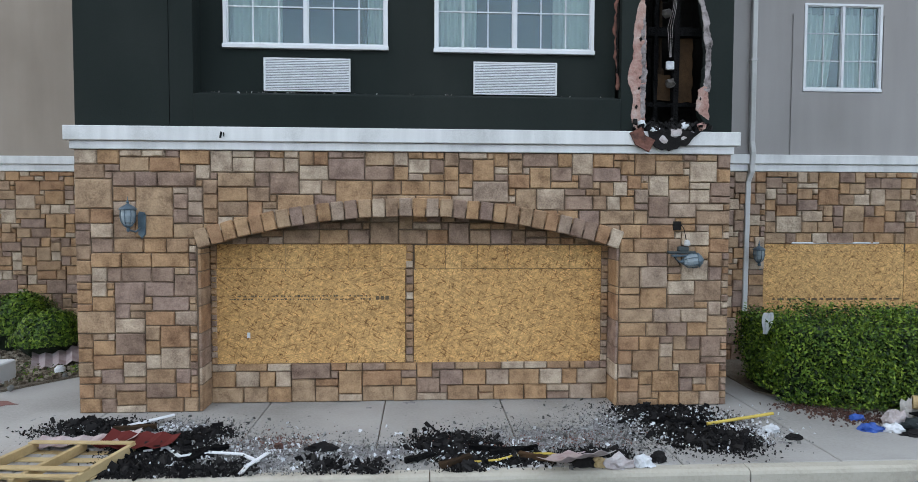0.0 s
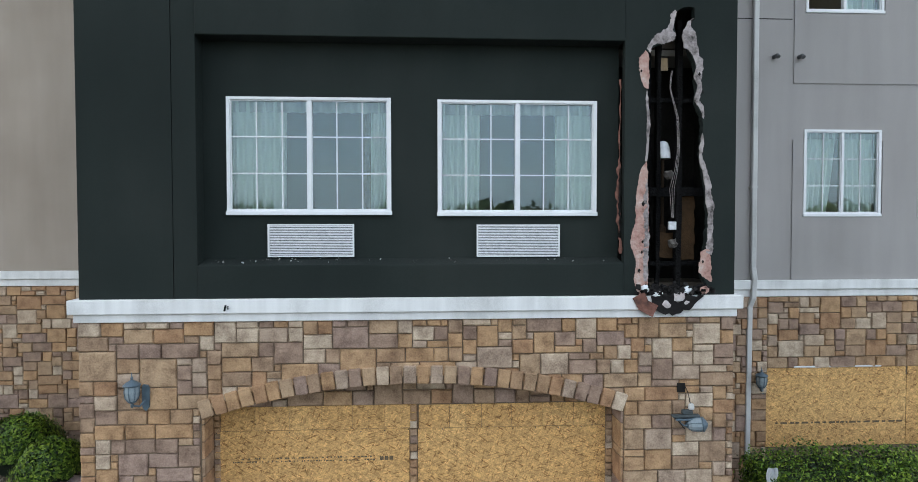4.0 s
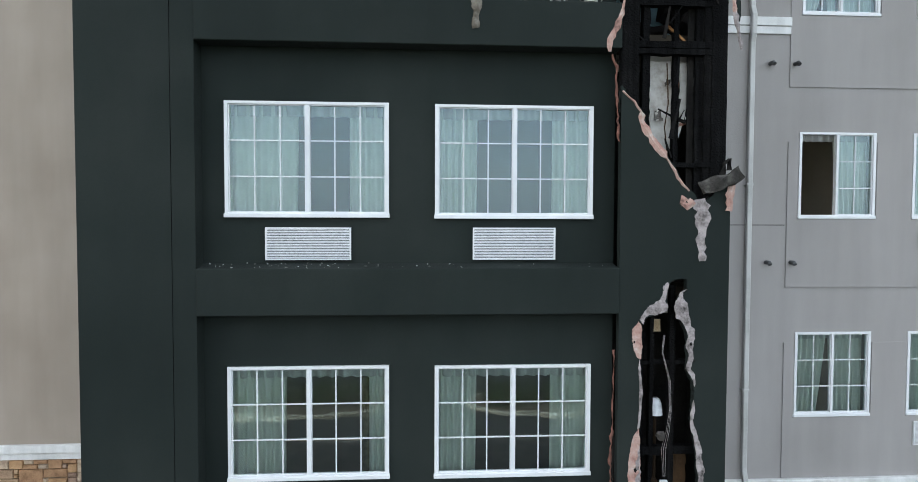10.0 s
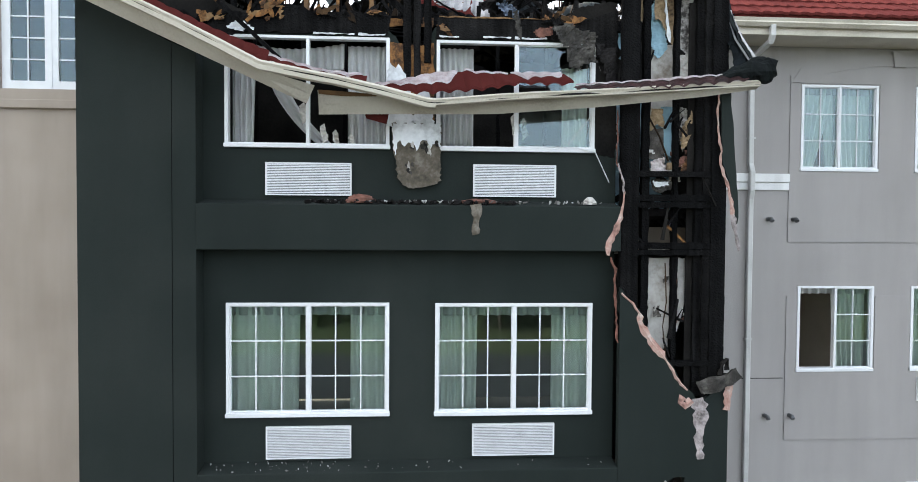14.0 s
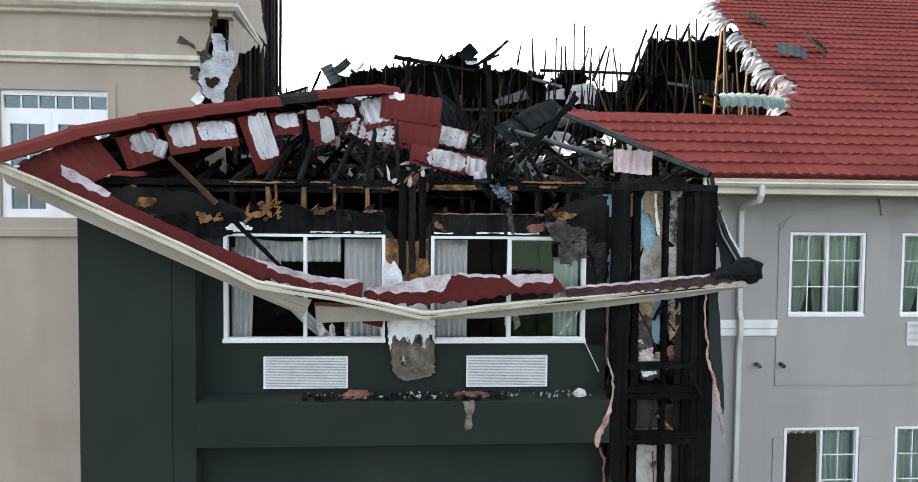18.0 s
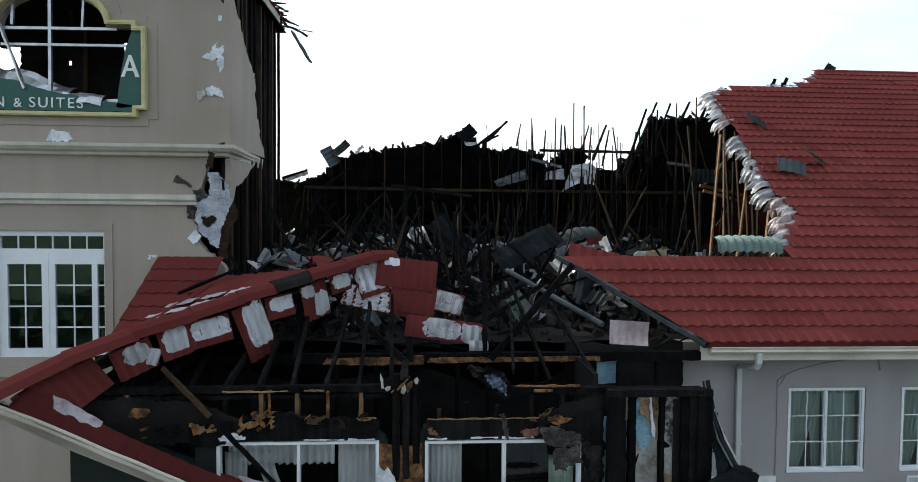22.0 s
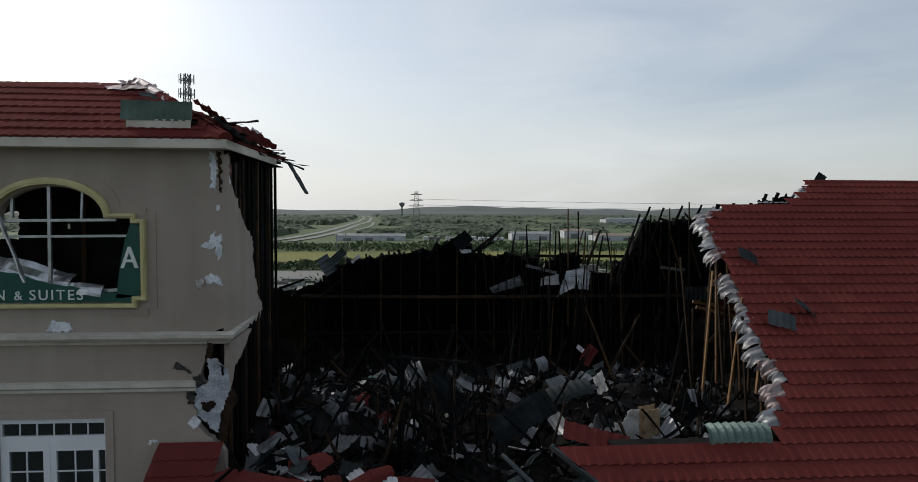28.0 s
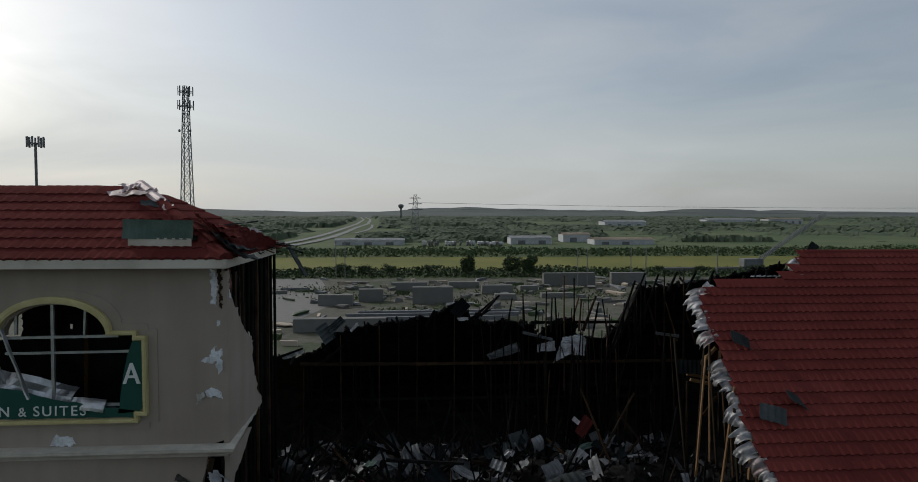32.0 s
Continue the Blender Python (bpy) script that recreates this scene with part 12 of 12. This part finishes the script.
def shed(x, y, w, d, h, wall, roof, label):
    t = thing("warehouse", label, "warehouse", "far warehouses", at=(x, y, -0.1))
    part("wall", B(-w / 2, w / 2, -d / 2, d / 2, 0, h), wall, t)
    bm = bmesh.new()
    a = [bm.verts.new((sx_, sy_, h if abs(sy_) > 0.1 else h + d * 0.08)) for sx_ in (-w / 2 - 0.5, w / 2 + 0.5) for sy_ in (-d / 2 - 0.5, 0, d / 2 + 0.5)]
    bm.faces.new((a[0], a[3], a[4], a[1]))
    bm.faces.new((a[1], a[4], a[5], a[2]))
    bmesh.ops.solidify(bm, geom=bm.faces[:], thickness=0.3)
    part("roof", bm, roof, t)
    for k in range(int(w // 14)):
        part("door", B(-w / 2 + 5 + k * 14, -w / 2 + 10 + k * 14, -d / 2 - 0.1, -d / 2 + 0.05, 0, h * 0.6), STEEL, t)


shed(-29, 424, 45, 16, 3.2, FARWHITE, FARWHITE, "long pale metal warehouse far across the fields")
shed(79, 432, 28, 16, 4.4, FARWHITE, FARWHITE, "white metal warehouse far across the fields")
shed(118, 462, 20, 16, 5.6, FARWHITE, FARTAN, "pale warehouse behind a tan-roofed one")
shed(141, 426, 41, 18, 3.4, FARWHITE, FARTAN, "low tan-roofed warehouse far off")
rng = random.Random(91)
for k in range(30):
    x = 2 + 1.9 * k + rng.uniform(-0.5, 0.5)
    if rng.random() < 0.2:
        continue
    tr_ = thing("parked_trailer", rng.choice(("white box trailer parked in a far yard", "pale grey trailer parked in a far yard")), "trailer", "trailers in the far yard", at=(x, 408 + rng.uniform(-3, 3), -0.1))
    part("box_body", B(-0.75, 0.75, -3.5, 3.5, 0.9, rng.uniform(2.2, 3.3), 0.05), rng.choice((FARWHITE, FARWHITE, PRECAST)), tr_)
    part("wheel_set", B(-0.7, 0.7, 1.4, 2.8, 0, 0.9, 0.2), STEEL, tr_)
shed(300, 900, 60, 30, 9, FARWHITE, FARWHITE, "far white building among trees")
shed(560, 1100, 90, 30, 10, FARWHITE, FARWHITE, "far white building among trees")
shed(720, 1200, 70, 30, 10, FARWHITE, FARTAN, "far pale building among trees")
shed(-330, 900, 60, 30, 9, FARWHITE, FARWHITE, "far white building among trees")


def lattice(name, x, y, h, w0, w1, n, label, arms, r=0.1):
    t = thing(name, label, "mast", at=(x, y, -0.1))

    def rod(nm, a, b, w):
        bm = bmesh.new()
        beam(bm, a, b, w, w)
        part(nm, bm, STEEL, t)
    for sx_ in (-1, 1):
        for sy_ in (-1, 1):
            rod("leg", (sx_ * w0, sy_ * w0, 0), (sx_ * w1, sy_ * w1, h), r * 1.4)
    for k in range(n):
        z0, z1 = h * k / n, h * (k + 1) / n
        a, b = w0 + (w1 - w0) * k / n, w0 + (w1 - w0) * (k + 1) / n
        for s in (-1, 1):
            rod("brace", (-a, s * a, z0), (b, s * b, z1), r * 0.8)
            rod("brace", (a, s * a, z0), (-b, s * b, z1), r * 0.8)
            rod("brace", (s * a, -a, z0), (s * b, b, z1), r * 0.8)
        rod("brace", (-b, -b, z1), (b, -b, z1), r * 0.8)
    for z, ln in arms:
        bm = bmesh.new()
        beam(bm, (-ln, 0, z), (ln, 0, z), r * 2, r * 2)
        beam(bm, (-ln, 0, z), (0, 0, z + ln * 0.25), r, r)
        beam(bm, (ln, 0, z), (0, 0, z + ln * 0.25), r, r)
        part("cross_arm", bm, STEEL, t)
    return t


lattice("power_pylon", 1, 560, 37, 4.2, 1.2, 9, "steel lattice power pylon in the meadows", ((24, 6.5), (29, 6), (34, 5)), 0.28)
ct = lattice("cell_tower", -48.3, 140, 48, 1.6, 0.42, 20, "lattice cell phone mast with antenna panels", (), 0.115)
for lev, rad in ((46.8, 1.5), (43.8, 1.6)):
    bm = bmesh.new()
    tube(bm, [(rad * math.cos(a), rad * math.sin(a), lev) for a in [math.pi * 2 * i / 12 for i in range(13)]], 0.06, 6)
    for i in range(6):
        a = math.pi * i / 3
        beam(bm, (0, 0, lev), (rad * math.cos(a), rad * math.sin(a), lev), 0.1, 0.1)
    part("platform", bm, STEEL, ct)
    for i in range(9):
        a = math.pi * 2 * i / 9
        bm = box(bmesh.new(), -0.12, 0.12, -0.07, 0.07, -0.9, 0.9) if lev > 43 else box(bmesh.new(), -0.05, 0.05, -0.05, 0.05, -0.9, 0.9)
        ob = part("antenna", bm, STEEL, ct)
        ob.matrix_basis = pose(rad * math.cos(a), rad * math.sin(a), lev + 0.2, 0, 0, math.degrees(a) + 90)
for s in (-1, 1):
    bm = lathe(bmesh.new(), [(0.02, -0.14), (0.24, -0.08), (0.3, 0.06), (0.02, 0.08)], 12)
    ob = part("dish", bm, STEEL, ct)
    ob.matrix_basis = pose(s * 1.1, -0.8, 38.5, 90, 0, 0)
mp = thing("cell_mast", "slim cell phone pole with a crown of antennas", "mast", at=(-79.2, 140, -0.1))
bm = bmesh.new()
tube(bm, [(0, 0, 0), (0, 0, 35.8)], 0.28, 8)
part("pole", bm, STEEL, mp)
for i in range(9):
    a = math.pi * 2 * i / 9
    ob = part("antenna", box(bmesh.new(), -0.18, 0.18, -0.09, 0.09, -1.1, 1.1), STEEL, mp)
    ob.matrix_basis = pose(1.6 * math.cos(a), 1.6 * math.sin(a), 35.9, 0, 0, math.degrees(a) + 90)
bm = bmesh.new()
tube(bm, [(1.6 * math.cos(a), 1.6 * math.sin(a), 35.6) for a in [math.pi * 2 * i / 12 for i in range(13)]], 0.07, 6)
for i in range(3):
    a = math.pi * 2 * i / 3
    beam(bm, (0, 0, 35.6), (1.6 * math.cos(a), 1.6 * math.sin(a), 35.6), 0.12, 0.12)
part("platform", bm, STEEL, mp)
wt = thing("water_tower", "distant water tower on the horizon", "water tower", at=(-42, 1990, 0))
bm = lathe(bmesh.new(), [(2.6, 0), (2.6, 33), (6.5, 37), (8.5, 40), (8.5, 45), (6, 47), (0.2, 48)], 16)
part("tank", bm, STEEL, wt)
cr = thing("lattice_crane", "crawler crane with a raised lattice boom far off", "crane", at=(128, 230, -0.1))
bm = bmesh.new()
for s in (-1, 1):
    for k in (0, 1):
        beam(bm, (0, s * 0.6, 2 + k * 1.2), (27, s * 0.6, 20.5 + k * 1.0), 0.22, 0.22)
for k in range(14):
    p, q = k / 14, (k + 1) / 14
    beam(bm, (27 * p, 0.6, 2 + 18.5 * p), (27 * q, 0.6, 3.1 + 18.5 * q), 0.13, 0.13)
    beam(bm, (27 * p, -0.6, 3.2 + 18.3 * p), (27 * q, 0.6, 3.1 + 18.5 * q), 0.13, 0.13)
part("boom", bm, STEEL, cr)
part("cab", B(-5, 2.5, -2, 2, 1.2, 4.2, 0.1), STEEL, cr)
part("track", B(-4, 4, -2.6, -1.6, 0, 1.2, 0.3), STEEL, cr)
part("track", B(-4, 4, 1.6, 2.6, 0, 1.2, 0.3), STEEL, cr)
wires = thing("power_line", "thin power cables strung between pylons", "cable")
for k, z in enumerate((25, 30)):
    bm = bmesh.new()
    tube(bm, [(1 + (900) * t, 560 - 60 * t, z - 22 * t * (1 - t) + 3 * t) for t in [i / 20 for i in range(21)]], 0.12, 4)
    part("cable", bm, STEEL, wires)
for x, y, h in ((46, 175, 11), (49, 176, 11), (-22, 205, 12), (-25, 206, 12), (70, 200, 11), (63, 168, 12), (84, 170, 12)):
    bm = bmesh.new()
    tube(bm, [(0, 0, 0), (0, 0, h)], 0.14, 6)
    ob = part("utility_pole", bm, STEEL)
    ob.location = (x, y, -0.1)
    tagged(ob, "thin grey pole standing in the storage yard", "pole", "poles in the yard")
